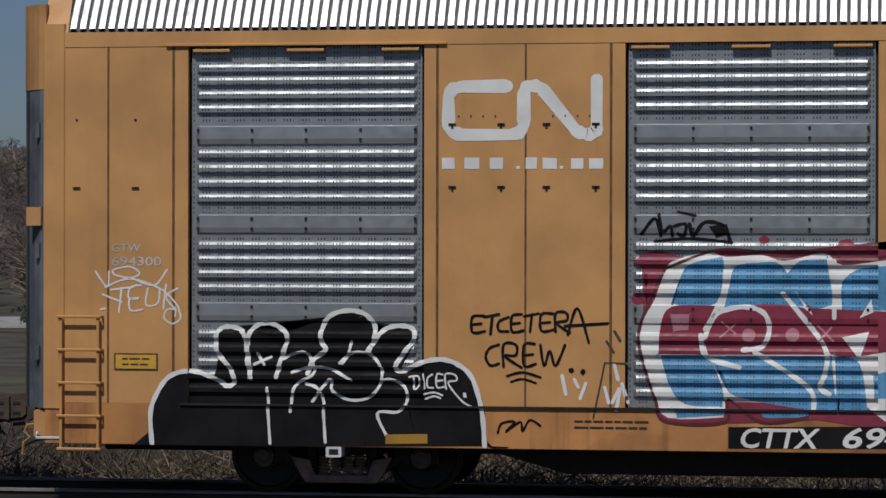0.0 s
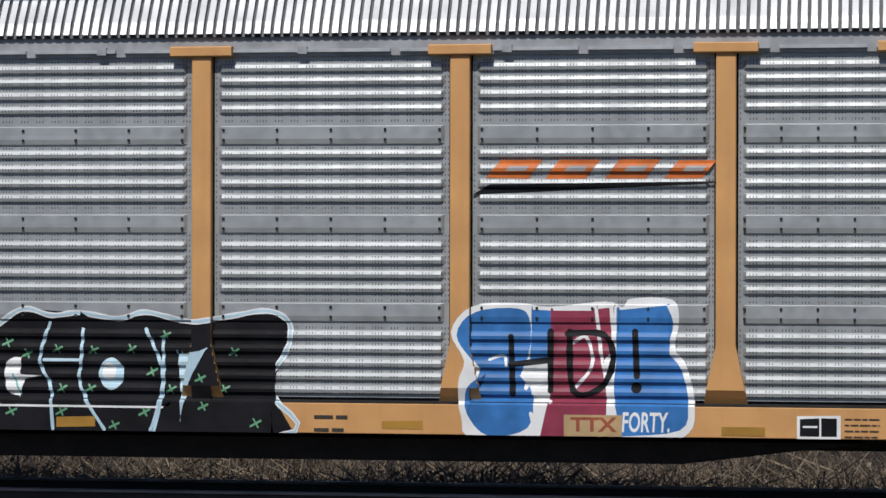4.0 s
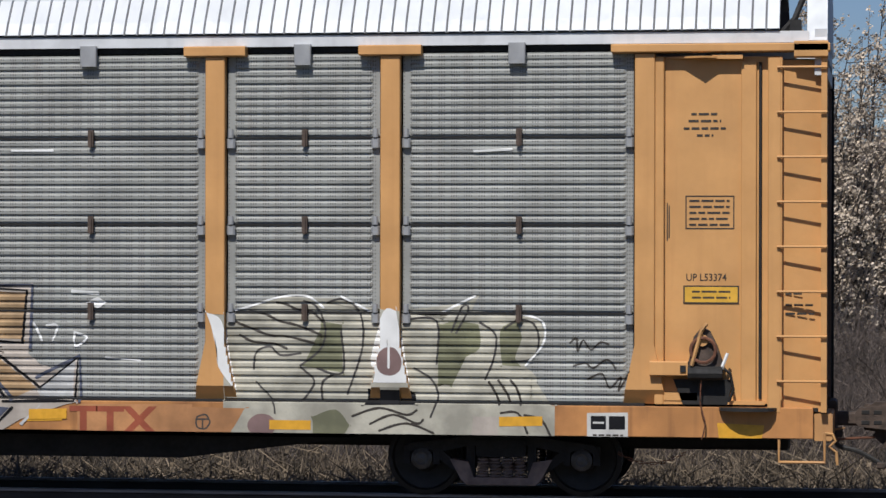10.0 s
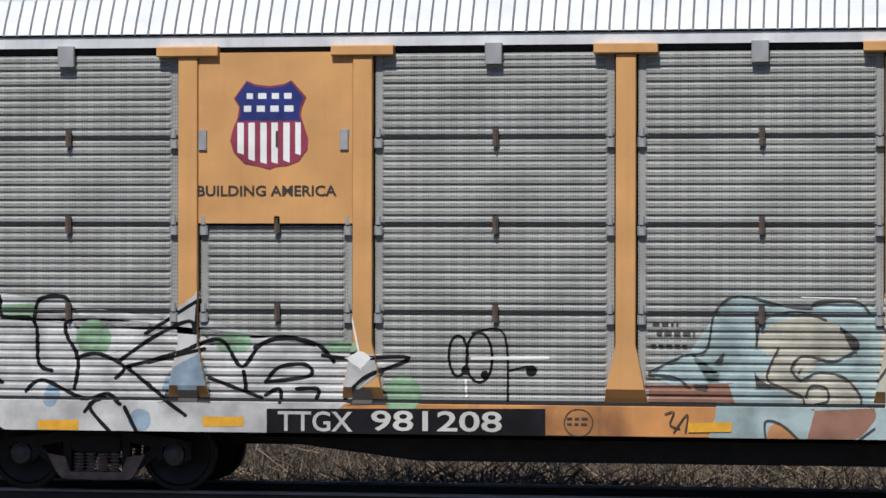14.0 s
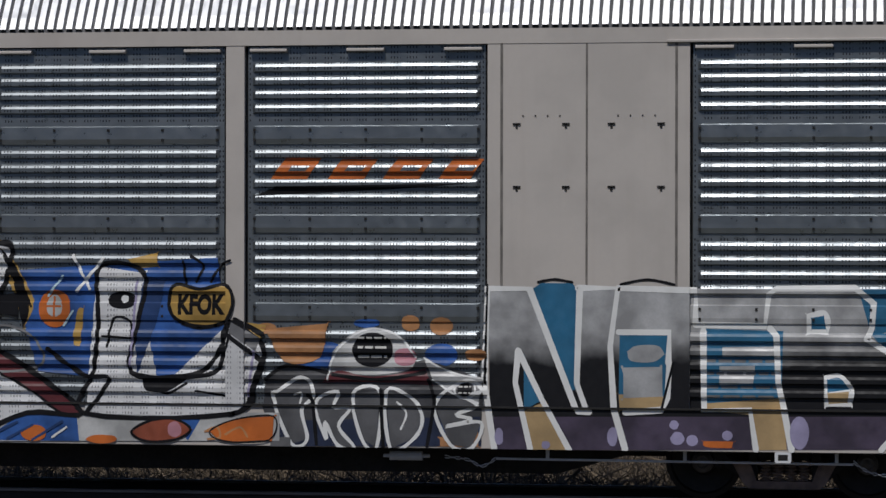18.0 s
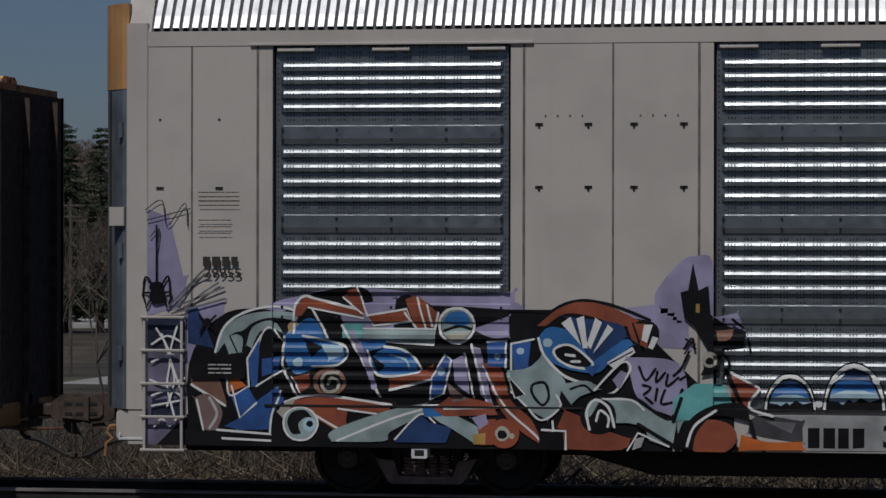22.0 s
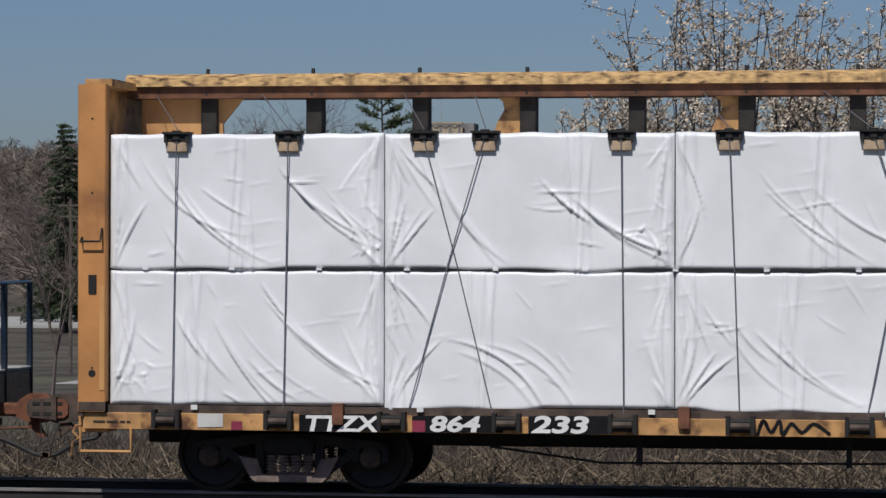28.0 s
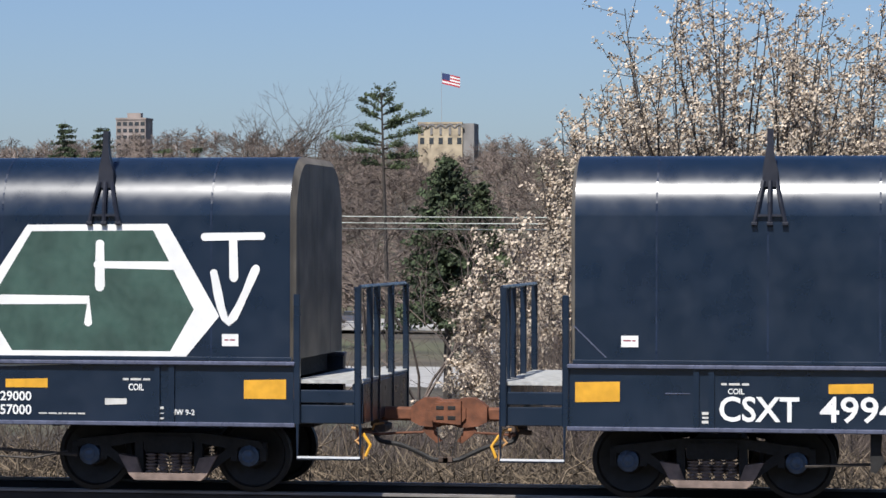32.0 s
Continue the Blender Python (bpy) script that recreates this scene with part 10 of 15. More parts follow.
g.line("dark_mark", 0.022, [-0.49, 1.71, -0.42, 1.75, -0.29, 1.58, -0.38, 1.6])
g.line("dark_mark", 0.022, [-0.12, 1.47, -0.23, 1.25, -0.42, 1.19, -0.61, 1.21, -0.62, 1.3, -0.46, 1.28, -0.18, 1.21])
g.line("dark_mark", 0.022, [-0.14, 1.44, 0.18, 1.37, 0.31, 1.07])
g.line("dark_mark", 0.022, [-3.96, 1.4, -3.69, 1.37, -3.53, 1.26])
g.line("dark_mark", 0.022, [-2.73, 0.7, -2.74, 0.92, -2.57, 0.89, -2.38, 0.72])
g.line("dark_mark", 0.022, [-1.62, 0.86, -1.77, 0.75])
g.line("dark_mark", 0.022, [-0.98, 1.04, -0.46, 1.01, -0.16, 0.95, -0.06, 0.75])
g.line("dark_mark", 0.022, [0.35, 1.03, 0.35, 0.74])
g.line("dark_mark", 0.022, [-1.25, 1.54, -1.15, 1.58, -1.17, 1.47])
g.fill("dark_mark", [-2.86, 2.05, -2.77, 2.04, -2.84, 1.72])
g.fill("dark_mark", [-1.97, 1.91, -1.78, 1.76, -1.81, 1.63, -1.87, 1.7])
g.fill("dark_mark", [-3.28, 1.52, -3.17, 1.64, -3.19, 1.52])
g.fill("dark_mark", [-3.49, 1.3, -3.34, 1.29, -3.36, 1.23, -3.46, 1.24])
g.fill("dark_mark", [-2.86, 1.43, -2.78, 1.34, -2.61, 1.26, -2.84, 1.27])
g.fill("dark_mark", [-0.64, 1.32, -0.49, 1.32, -0.49, 1.21, -0.61, 1.23])
g.fill("dark_mark", [-1.28, 2.18, -1.19, 2.18, -1.21, 2.03, -1.28, 2.01])
g.fill("reflector", [-3.54, 0.8, -3.09, 0.81, -3.09, 0.91, -3.54, 0.9], False)
g.fill("reflector", [-1.05, 0.82, -0.6, 0.82, -0.6, 0.93, -1.05, 0.92], False)
g.line("stencil", 0.015, [-3.78, 0.99, -3.69, 1.01, -3.73, 0.88, -3.63, 0.84])
g.line("stencil", 0.015, [-3.69, 0.8, -3.55, 0.99, -3.57, 0.8])
g.line("stencil", 0.015, [-1.47, 0.92, -1.36, 0.94, -1.32, 0.83, -1.23, 0.9])
g.line("stencil", 0.015, [-0.01, 1.03, 0.03, 0.88, 0.18, 0.96, 0.16, 0.86])
g.bars("stencil", -3.92, -3.65, [1.898], 0.045, 5, 2)
g.bars("stencil", -3.88, -3.48, [1.803], 0.045, 5, 3)
g.bars("stencil", -3.94, -3.53, [1.677], 0.045, 5, 4)
g.bars("stencil", 0.16, 0.29, [1.551], 0.045, 5, 5)
g.bars("stencil", 0.18, 0.55, [1.402], 0.045, 5, 6)
g.line("white", 0.015, [-2.37, 2.21, -1.81, 2.2])
g.fill("white", [-1, 2.34, -0.89, 2.34, -0.88, 2.3])
g.line("white", 0.015, [0.68, 2.15, 0.66, 2.1, 0.61, 2.08, 0.55, 2.08, 0.51, 2.1, 0.49, 2.15, 0.51, 2.19, 0.55, 2.22, 0.61, 2.22, 0.66, 2.19], closed=True)
g.line("white", 0.015, [0.25, 2.24, 0.44, 2.23])

g = Piece(car_c, GROOVE_ZONES, "loose black character scrawl")
g.line("black", 0.028, [-5.88, 1.58, -5.9, 1.45, -5.95, 1.37, -6.01, 1.37, -6.06, 1.45, -6.08, 1.58, -6.06, 1.71, -6.01, 1.78, -5.95, 1.78, -5.9, 1.71], closed=True)
g.line("black", 0.028, [-5.62, 1.56, -5.64, 1.4, -5.71, 1.31, -5.8, 1.31, -5.87, 1.4, -5.89, 1.56, -5.87, 1.71, -5.8, 1.81, -5.71, 1.81, -5.64, 1.71], closed=True)
g.line("black", 0.023, [-5.83, 1.82, -5.49, 1.81, -5.45, 1.08])
g.fill("black", [-5.86, 1.42, -5.86, 1.39, -5.89, 1.38, -5.92, 1.38, -5.94, 1.39, -5.95, 1.42, -5.94, 1.45, -5.92, 1.47, -5.89, 1.47, -5.86, 1.45])
g.fill("black", [-5.65, 1.38, -5.66, 1.35, -5.68, 1.33, -5.71, 1.33, -5.73, 1.35, -5.74, 1.37, -5.73, 1.4, -5.71, 1.42, -5.68, 1.42, -5.66, 1.4])
g.fill("black", [-5.14, 1.43, -5.15, 1.39, -5.18, 1.37, -5.22, 1.37, -5.25, 1.39, -5.26, 1.43, -5.25, 1.46, -5.22, 1.48, -5.18, 1.48, -5.15, 1.46])
g.line("black", 0.023, [-5.44, 1.42, -5.24, 1.47])
g.line("white", 0.033, [-5.83, 1.55, -5.02, 1.56])
g.line("white", 0.023, [-5.9, 1.32, -5.89, 1.15])

g = Piece(car_c, GROOVE_ZONES, "soft green spray patches")
g.fill("faded_green", [-6.37, 1.17, -6.4, 1.05, -6.51, 0.98, -6.64, 0.98, -6.74, 1.05, -6.78, 1.16, -6.74, 1.28, -6.64, 1.35, -6.51, 1.35, -6.41, 1.28])

g = Piece(car_c, GROOVE_ZONES, "white, grey and black flowing graffiti")
g.fill("faded_white", [-12.89, 1.76, -12.64, 2.03, -12.44, 2.1, -12.04, 2.08, -11.92, 2.2, -11.67, 2.18, -11.55, 1.8, -11.35, 1.8, -11.3, 2.18, -11.01, 2.21, -10.96, 1.94, -10.62, 1.95, -10.52, 2.14, -10.23, 2.16, -10.15, 1.71, -9.93, 1.52, -9.45, 1.72, -8.82, 2.19, -8.73, 1.72, -8.34, 1.44, -8.06, 1.73, -7.72, 1.78, -7.39, 1.54, -6.97, 1.59, -6.5, 1.55, -6.92, 1.36, -7.16, 1.08, -8.01, 0.71, -11.55, 0.67, -12.04, 0.93, -12.84, 1.04])
g.fill("tan_paint", [-12.29, 2.08, -11.94, 2.03, -11.89, 1.17, -12.04, 1.03, -12.39, 1.07])
g.fill("white", [-12.79, 1.69, -12.54, 1.84, -12.39, 1.55, -12.34, 0.97, -12.69, 1.02])
g.fill("white", [-11.97, 1.46, -12, 1.23, -12.1, 1.08, -12.23, 1.08, -12.33, 1.22, -12.36, 1.46, -12.33, 1.69, -12.23, 1.83, -12.1, 1.83, -12, 1.69])
g.fill("faded_blue", [-12.64, 1.93, -12.49, 2.03, -12.49, 1.69, -12.61, 1.67])
g.fill("faded_blue", [-9.21, 1.15, -8.68, 1.15, -8.68, 1.32, -8.77, 1.58, -9.11, 1.39])
g.fill("faded_blue", [-9.3, 0.86, -9.32, 0.79, -9.38, 0.75, -9.46, 0.75, -9.52, 0.79, -9.55, 0.86, -9.52, 0.93, -9.46, 0.98, -9.38, 0.98, -9.32, 0.94])
g.fill("faded_blue", [-10.33, 1.11, -10.35, 1.04, -10.39, 1, -10.45, 1, -10.49, 1.04, -10.51, 1.11, -10.49, 1.18, -10.45, 1.23, -10.39, 1.23, -10.35, 1.18])
g.fill("faded_green", [-9.76, 1.74, -9.8, 1.62, -9.9, 1.55, -10.02, 1.55, -10.11, 1.62, -10.15, 1.74, -10.11, 1.85, -10.02, 1.93, -9.9, 1.93, -9.8, 1.85])
g.fill("faded_green", [-8.21, 1.7, -8.25, 1.63, -8.35, 1.59, -8.48, 1.59, -8.58, 1.63, -8.62, 1.7, -8.58, 1.77, -8.48, 1.81, -8.35, 1.81, -8.25, 1.77])
g.fill("faded_green", [-11.32, 2.09, -11.35, 2.05, -11.41, 2.02, -11.49, 2.02, -11.55, 2.05, -11.58, 2.08, -11.55, 2.12, -11.49, 2.15, -11.41, 2.15, -11.35, 2.13])
g.fill("faded_green", [-11.01, 2.09, -10.62, 2.11, -10.62, 1.97, -10.91, 1.94])
g.fill("faded_green", [-7.04, 1.66, -7.07, 1.62, -7.17, 1.6, -7.29, 1.6, -7.38, 1.62, -7.42, 1.66, -7.38, 1.7, -7.29, 1.72, -7.17, 1.72, -7.07, 1.7])
# dark bands across three post feet
g.fill("dark_mark", [-12.51, 1.16, -11.57, 1.16, -11.56, 1.04, -12.54, 1.04])
g.fill("dark_mark", [-9.16, 1.19, -8.7, 1.19, -8.68, 1.06, -9.18, 1.06])
g.fill("dark_mark", [-7.08, 1.21, -6.78, 1.21, -6.73, 1.06, -7.13, 1.05])
g.line("black", 0.042, [-12.86, 1.74, -12.79, 1.36, -12.74, 1.04])
g.line("black", 0.042, [-12.69, 1.79, -12.61, 1.84])
g.line("black", 0.042, [-12.34, 1.5, -12.46, 1.7, -12.29, 1.91, -12.09, 1.79, -11.92, 1.51, -11.92, 1.07, -12.09, 0.93])
g.line("black", 0.042, [-12.24, 1.89, -12.34, 1.55, -12.24, 1.07])
g.line("black", 0.042, [-11.94, 2.06, -11.79, 2.2, -11.67, 2.16, -11.66, 1.84, -11.55, 1.8, -11.4, 1.82, -11.2, 1.46, -10.98, 1.25])
g.line("black", 0.042, [-11.55, 1.85, -11.6, 1.51, -11.55, 1.17, -11.5, 0.84])
g.line("black", 0.042, [-11.35, 1.37, -11.1, 0.89, -10.91, 0.7])
g.line("black", 0.042, [-11.35, 1.8, -11.35, 2.06, -11.2, 2.21, -11.01, 2.18, -10.98, 1.97, -10.62, 1.92, -10.57, 1.47, -10.42, 1.38])
g.line("black", 0.042, [-10.62, 1.92, -10.57, 2.14, -10.37, 2.19, -10.23, 2.12, -10.27, 1.81, -10.13, 1.52, -10.17, 1.19])
g.line("black", 0.042, [-10.15, 1.52, -9.91, 1.57, -9.62, 1.43, -9.71, 1.31])
g.line("black", 0.042, [-9.69, 1.48, -9.26, 1.77, -8.87, 1.93, -8.82, 1.79, -8.78, 2.12])
g.line("black", 0.042, [-9.59, 1.43, -8.97, 1.6, -8.68, 1.72, -8.51, 1.7, -8.32, 1.44, -8.11, 1.68, -7.82, 1.75, -7.49, 1.68, -7.32, 1.5])
g.line("black", 0.042, [-9.35, 1.48, -8.73, 1.63])
g.line("black", 0.042, [-9.38, 1.79, -8.78, 2.15])
g.line("black", 0.042, [-8.18, 1.65, -7.87, 1.77, -7.53, 1.68])
g.line("black", 0.042, [-8.06, 1.28, -7.91, 1.44, -7.63, 1.47, -7.58, 1.35, -8.06, 1.28])
g.line("black", 0.042, [-7.44, 1.57, -7.16, 1.54, -6.5, 1.55, -6.97, 1.34, -7.2, 1.1])
g.line("black", 0.042, [-8.06, 1.14, -7.91, 1.21, -7.89, 1.07])
g.line("black", 0.042, [-7.72, 1.21, -7.49, 1.21, -7.51, 1.1])
g.line("black", 0.042, [-8.3, 1.39, -8.27, 1.18])
g.line("black", 0.042, [-8.68, 1.32, -8.1, 1.11])
g.line("black", 0.042, [-10.03, 0.95, -9.83, 1.14, -9.64, 1.03])
g.line("black", 0.042, [-9.83, 1.1, -9.98, 1, -9.74, 0.72])
g.line("black", 0.042, [-9.59, 1, -9.45, 0.72])
g.line("black", 0.042, [-9.59, 1.43, -9.21, 1.13, -8.92, 0.92])
g.line("black", 0.042, [-10.71, 1.16, -10.52, 1.28, -10.08, 1.09, -9.83, 1.14])
g.fill("black", [-12.42, 2.75, -12.42, 2.74, -12.43, 2.73, -12.45, 2.73, -12.46, 2.74, -12.46, 2.75, -12.46, 2.77, -12.45, 2.78, -12.43, 2.78, -12.42, 2.77])
g.line("black", 0.019, [-12.32, 2.8, -12.33, 2.78, -12.35, 2.77, -12.38, 2.77, -12.41, 2.78, -12.42, 2.8, -12.41, 2.82, -12.38, 2.83, -12.35, 2.83, -12.33, 2.82], closed=True)
g.line("black", 0.019, [-12.3, 2.72, -12.31, 2.69, -12.35, 2.68, -12.39, 2.68, -12.42, 2.69, -12.43, 2.72, -12.42, 2.74, -12.39, 2.75, -12.35, 2.75, -12.31, 2.74], closed=True)
g.line("black", 0.019, [-12.28, 2.63, -12.3, 2.6, -12.34, 2.59, -12.39, 2.59, -12.43, 2.6, -12.45, 2.63, -12.43, 2.66, -12.39, 2.67, -12.34, 2.67, -12.3, 2.66], closed=True)
g.line("black", 0.019, [-12.26, 2.54, -12.28, 2.51, -12.33, 2.49, -12.4, 2.49, -12.45, 2.51, -12.47, 2.54, -12.45, 2.57, -12.4, 2.59, -12.33, 2.59, -12.28, 2.57], closed=True)
g.line("black", 0.019, [-12.25, 2.46, -12.27, 2.42, -12.33, 2.4, -12.4, 2.4, -12.46, 2.42, -12.48, 2.46, -12.46, 2.49, -12.4, 2.51, -12.33, 2.51, -12.27, 2.49], closed=True)
g.line("black", 0.019, [-12.23, 2.37, -12.26, 2.33, -12.32, 2.31, -12.41, 2.31, -12.47, 2.33, -12.5, 2.37, -12.47, 2.41, -12.41, 2.43, -12.32, 2.43, -12.26, 2.41], closed=True)
g.fill("reflector", [-12.2, 0.69, -11.71, 0.69, -11.71, 0.89, -12.2, 0.88], False)
g.fill("reflector", [-10.55, 0.75, -10.1, 0.75, -10.1, 0.86, -10.55, 0.85], False)
g.fill("reflector", [-8.73, 0.8, -8.28, 0.81, -8.28, 0.91, -8.73, 0.91], False)
g.line("white", 0.019, [-7.11, 1.99, -7.02, 1.55])
g.line("white", 0.014, [-12.84, 2.15, -12.51, 2.06])
g.line("white", 0.019, [-12.69, 2.42, -12.54, 2.03])
g.fill("white", [-12.75, 2.75, -12.76, 2.71, -12.78, 2.68, -12.81, 2.68, -12.84, 2.71, -12.84, 2.75, -12.84, 2.8, -12.81, 2.83, -12.78, 2.83, -12.76, 2.8])
g.fill("white", [-12.7, 2.57, -12.71, 2.54, -12.73, 2.52, -12.76, 2.52, -12.78, 2.54, -12.79, 2.57, -12.79, 2.6, -12.76, 2.63, -12.73, 2.63, -12.71, 2.6])
g.fill("white", [-12.62, 2.46, -12.62, 2.45, -12.64, 2.44, -12.66, 2.44, -12.67, 2.45, -12.68, 2.46, -12.67, 2.48, -12.66, 2.49, -12.64, 2.49, -12.62, 2.48])
g.fill("white", [-7.18, 1.54, -7.01, 1.62, -6.9, 1.55, -7.01, 1.43])

g = Piece(car_c, GROOVE_ZONES, "white stencilled number on a black panel")
g.fill("black", [-8.03, 0.67, -5.04, 0.7, -5.04, 1.03, -8.03, 1], False)
g.text("faded_white", "TTGX", -7.91, 0.77, 0.205, 0.81, 0.012, 0)
g.text("pale", "981208", -6.90, 0.785, 0.205, 1.40, 0.014, 0)
g.line("stencil", 0.012, [-4.54, 0.89, -4.57, 0.8, -4.64, 0.75, -4.74, 0.75, -4.81, 0.8, -4.84, 0.88, -4.81, 0.97, -4.74, 1.02, -4.64, 1.02, -4.57, 0.97], closed=True)
g.bars("stencil", -4.81, -4.57, [0.907, 0.849], 0.042, 3, 4)

g = Piece(car_c, SIGN_ZONES, "red, white and blue shield sign on an orange panel")
g.fill("crimson", [-8.26, 4.5, -8.17, 4.46, -8.01, 4.44, -7.86, 4.46, -7.77, 4.5, -7.61, 4.32, -7.66, 4.21, -7.67, 4.12, -7.63, 4, -7.59, 3.88, -7.6, 3.76, -7.69, 3.64, -7.81, 3.59, -7.94, 3.58, -8.01, 3.55, -8.11, 3.58, -8.28, 3.61, -8.4, 3.73, -8.44, 3.86, -8.41, 3.98, -8.36, 4.1, -8.34, 4.22, -8.4, 4.31], False)
g.fill("shield_blue", [-8.26, 4.48, -8.17, 4.44, -8.01, 4.42, -7.86, 4.44, -7.78, 4.48, -7.64, 4.32, -7.68, 4.21, -7.69, 4.13, -7.67, 4.07, -8.36, 4.07, -8.33, 4.13, -8.33, 4.22, -8.38, 4.31], False)
g.fill("white", [-8.36, 4.05, -8.29, 4.05, -8.29, 3.71, -8.36, 3.73], False)
g.fill("white", [-8.24, 4.05, -8.17, 4.05, -8.17, 3.64, -8.24, 3.66], False)
g.fill("white", [-8.11, 4.05, -8.04, 4.05, -8.04, 3.61, -8.11, 3.63], False)
g.fill("white", [-7.99, 4.05, -7.92, 4.05, -7.92, 3.61, -7.99, 3.63], False)
g.fill("white", [-7.86, 4.05, -7.79, 4.05, -7.79, 3.62, -7.86, 3.65], False)
g.fill("white", [-7.73, 4.05, -7.67, 4.05, -7.67, 3.7, -7.73, 3.72], False)
g.bars("white", -8.26, -7.77, [4.289], 0.095, 5, 3)
g.bars("white", -8.29, -7.73, [4.151], 0.101, 7, 5)
g.text("stencil", "BUILDING AMERICA", -8.80, 3.27, 0.107, 1.52, 0.02, 0)

g = Piece(car_c, GROOVE_ZONES, "amber reflector on the sill end")
g.fill("reflector", [12.36, 0.9, 12.85, 0.88, 12.82, 0.73, 12.38, 0.74], False)

g = Piece(car_c, GROOVE_ZONES, "black stencilled data")
g.text("stencil", "UP L53374", 12.03, 2.38, 0.074, 0.42, 0.008, 0)
g.bars("stencil", 12.08, 12.35, [4.104], 0.036, 3, 1)
g.bars("stencil", 12.05, 12.39, [4.032], 0.036, 4, 2)
g.bars("stencil", 12.00, 12.44, [3.954], 0.036, 5, 3)
g.bars("stencil", 12.14, 12.31, [3.881], 0.036, 2, 4)
g.bars("stencil", 13.06, 13.25, [2.232], 0.030, 2, 3)
g.bars("stencil", 13.06, 13.36, [2.113, 2.023], 0.036, 3, 3)
g.line("stencil", 0.012, [11.83, 3.19, 11.83, 2.8])
g.line("stencil", 0.012, [11.85, 3.16, 11.85, 2.83])

g = Piece(car_d, BODY_ZONES, "big black and silver block-letter graffiti with blue accents")
g.fill("fade", [6.94, 2.29, 12.65, 2.31, 12.53, 0.96, 6.96, 0.9], False)
g.fill("plum", [6.96, 0.94, 12.53, 1, 12.53, 0.66, 7, 0.59], False)
g.fill("blue_deep", [7.4, 2.28, 7.5, 2.35, 7.83, 2.35, 7.89, 2.28, 7.87, 1.24, 7.79, 1.2], False)
g.fill("blue_deep", [7.32, 1.6, 7.53, 1.13, 7.32, 1.01], False)
g.fill("blue_deep", [8.33, 1.83, 8.84, 1.81, 8.83, 1.15, 8.32, 1.14], False)
g.fill("blue_deep", [9.19, 1.88, 10.03, 1.86, 10.01, 1.13, 9.21, 1.1], False)
g.fill("blue_deep", [10.8, 2.3, 11.13, 2.3, 11.14, 1.87, 10.94, 1.81], False)
g.fill("blue_deep", [10.93, 1.84, 11.87, 1.85, 11.46, 1.44, 11.17, 1.54], False)
g.fill("blue_deep", [12.54, 1.76, 12.54, 1.34, 12.22, 1.33], False)
g.fill("blue_deep", [12.97, 1.5, 12.93, 1.32, 12.84, 1.21, 12.73, 1.21, 12.64, 1.32, 12.6, 1.49, 12.64, 1.67, 12.73, 1.78, 12.84, 1.78, 12.93, 1.67])
g.fill("tan_paint", [7.32, 1.01, 7.56, 1.11, 7.79, 0.6, 7.4, 0.59], False)
g.fill("tan_paint", [8.32, 1.19, 8.8, 1.17, 8.74, 1.03, 8.34, 1.02])
g.fill("tan_paint", [9.21, 1.1, 10.01, 1.16, 10.04, 1, 10.07, 0.63, 9.72, 0.62, 9.68, 0.99, 9.23, 1.03], False)
g.fill("tan_paint", [12.25, 1.28, 12.55, 1.33, 12.54, 0.99, 12.31, 1], False)
g.fill("tan_paint", [12.67, 1.18, 13.02, 1.19, 12.99, 0.96, 12.88, 0.67, 12.68, 0.67], False)
g.fill("tan_paint", [11.25, 1.44, 11.44, 1.49, 11.26, 1.21], False)
g.fill("tan_paint", [11.1, 0.83, 11.27, 0.87, 11.24, 0.64, 11.12, 0.64], False)
g.fill("silver", [8.41, 1.64, 8.51, 1.7, 8.73, 1.7, 8.8, 1.61, 8.68, 1.53, 8.45, 1.54])
g.fill("silver", [8.37, 1.47, 8.75, 1.48, 8.78, 1.17, 8.37, 1.15])
g.fill("silver", [9.4, 1.69, 9.95, 1.7, 9.95, 1.6, 9.4, 1.59], False)
g.fill("silver", [9.37, 1.49, 9.74, 1.5, 9.72, 1.31, 9.37, 1.29], False)
g.bars("ash", 9.23, 9.96, [1.522, 1.391, 1.249, 1.151], 0.049, 5, 3)
g.fill("white", [10.27, 2.04, 10.45, 2.08, 10.52, 1.97, 10.49, 1.83, 10.27, 1.83])
g.fill("blue_deep", [10.32, 2, 10.44, 2.02, 10.47, 1.88, 10.32, 1.88])
g.fill("white", [10.45, 1.4, 10.62, 1.42, 10.76, 1.26, 10.73, 1.08, 10.47, 1.08])
g.fill("blue_deep", [10.49, 1.36, 10.61, 1.38, 10.71, 1.26, 10.5, 1.23])
g.fill("tan_paint", [10.5, 1.22, 10.71, 1.24, 10.69, 1.12, 10.51, 1.11])
g.line("white", 0.065, [6.93, 2.29, 6.9, 1.29, 7.01, 0.59], soft=False)
g.line("white", 0.065, [6.93, 2.29, 7.38, 2.29, 7.85, 1.08, 7.89, 1, 8.01, 1], soft=False)
g.line("white", 0.065, [7.91, 2.29, 7.88, 1.3, 7.98, 1.02], soft=False)
g.line("white", 0.065, [7.26, 1.64, 7.23, 1.3, 7.39, 0.6], soft=False)
g.line("white", 0.065, [7.26, 1.64, 7.51, 1.13, 7.8, 0.6], soft=False)
g.line("white", 0.065, [7.89, 2.3, 8.31, 2.3, 8.23, 1.69, 8.27, 1.03, 8.39, 0.61], soft=False)
g.line("white", 0.065, [8.32, 1.84, 8.85, 1.84, 8.84, 1.52], soft=False)
g.line("white", 0.065, [8.85, 1.52, 8.83, 1.15, 8.77, 1.03, 8.39, 1], soft=False)
g.line("white", 0.065, [8.31, 2.3, 9.12, 2.28, 9.12, 1.94], soft=False)
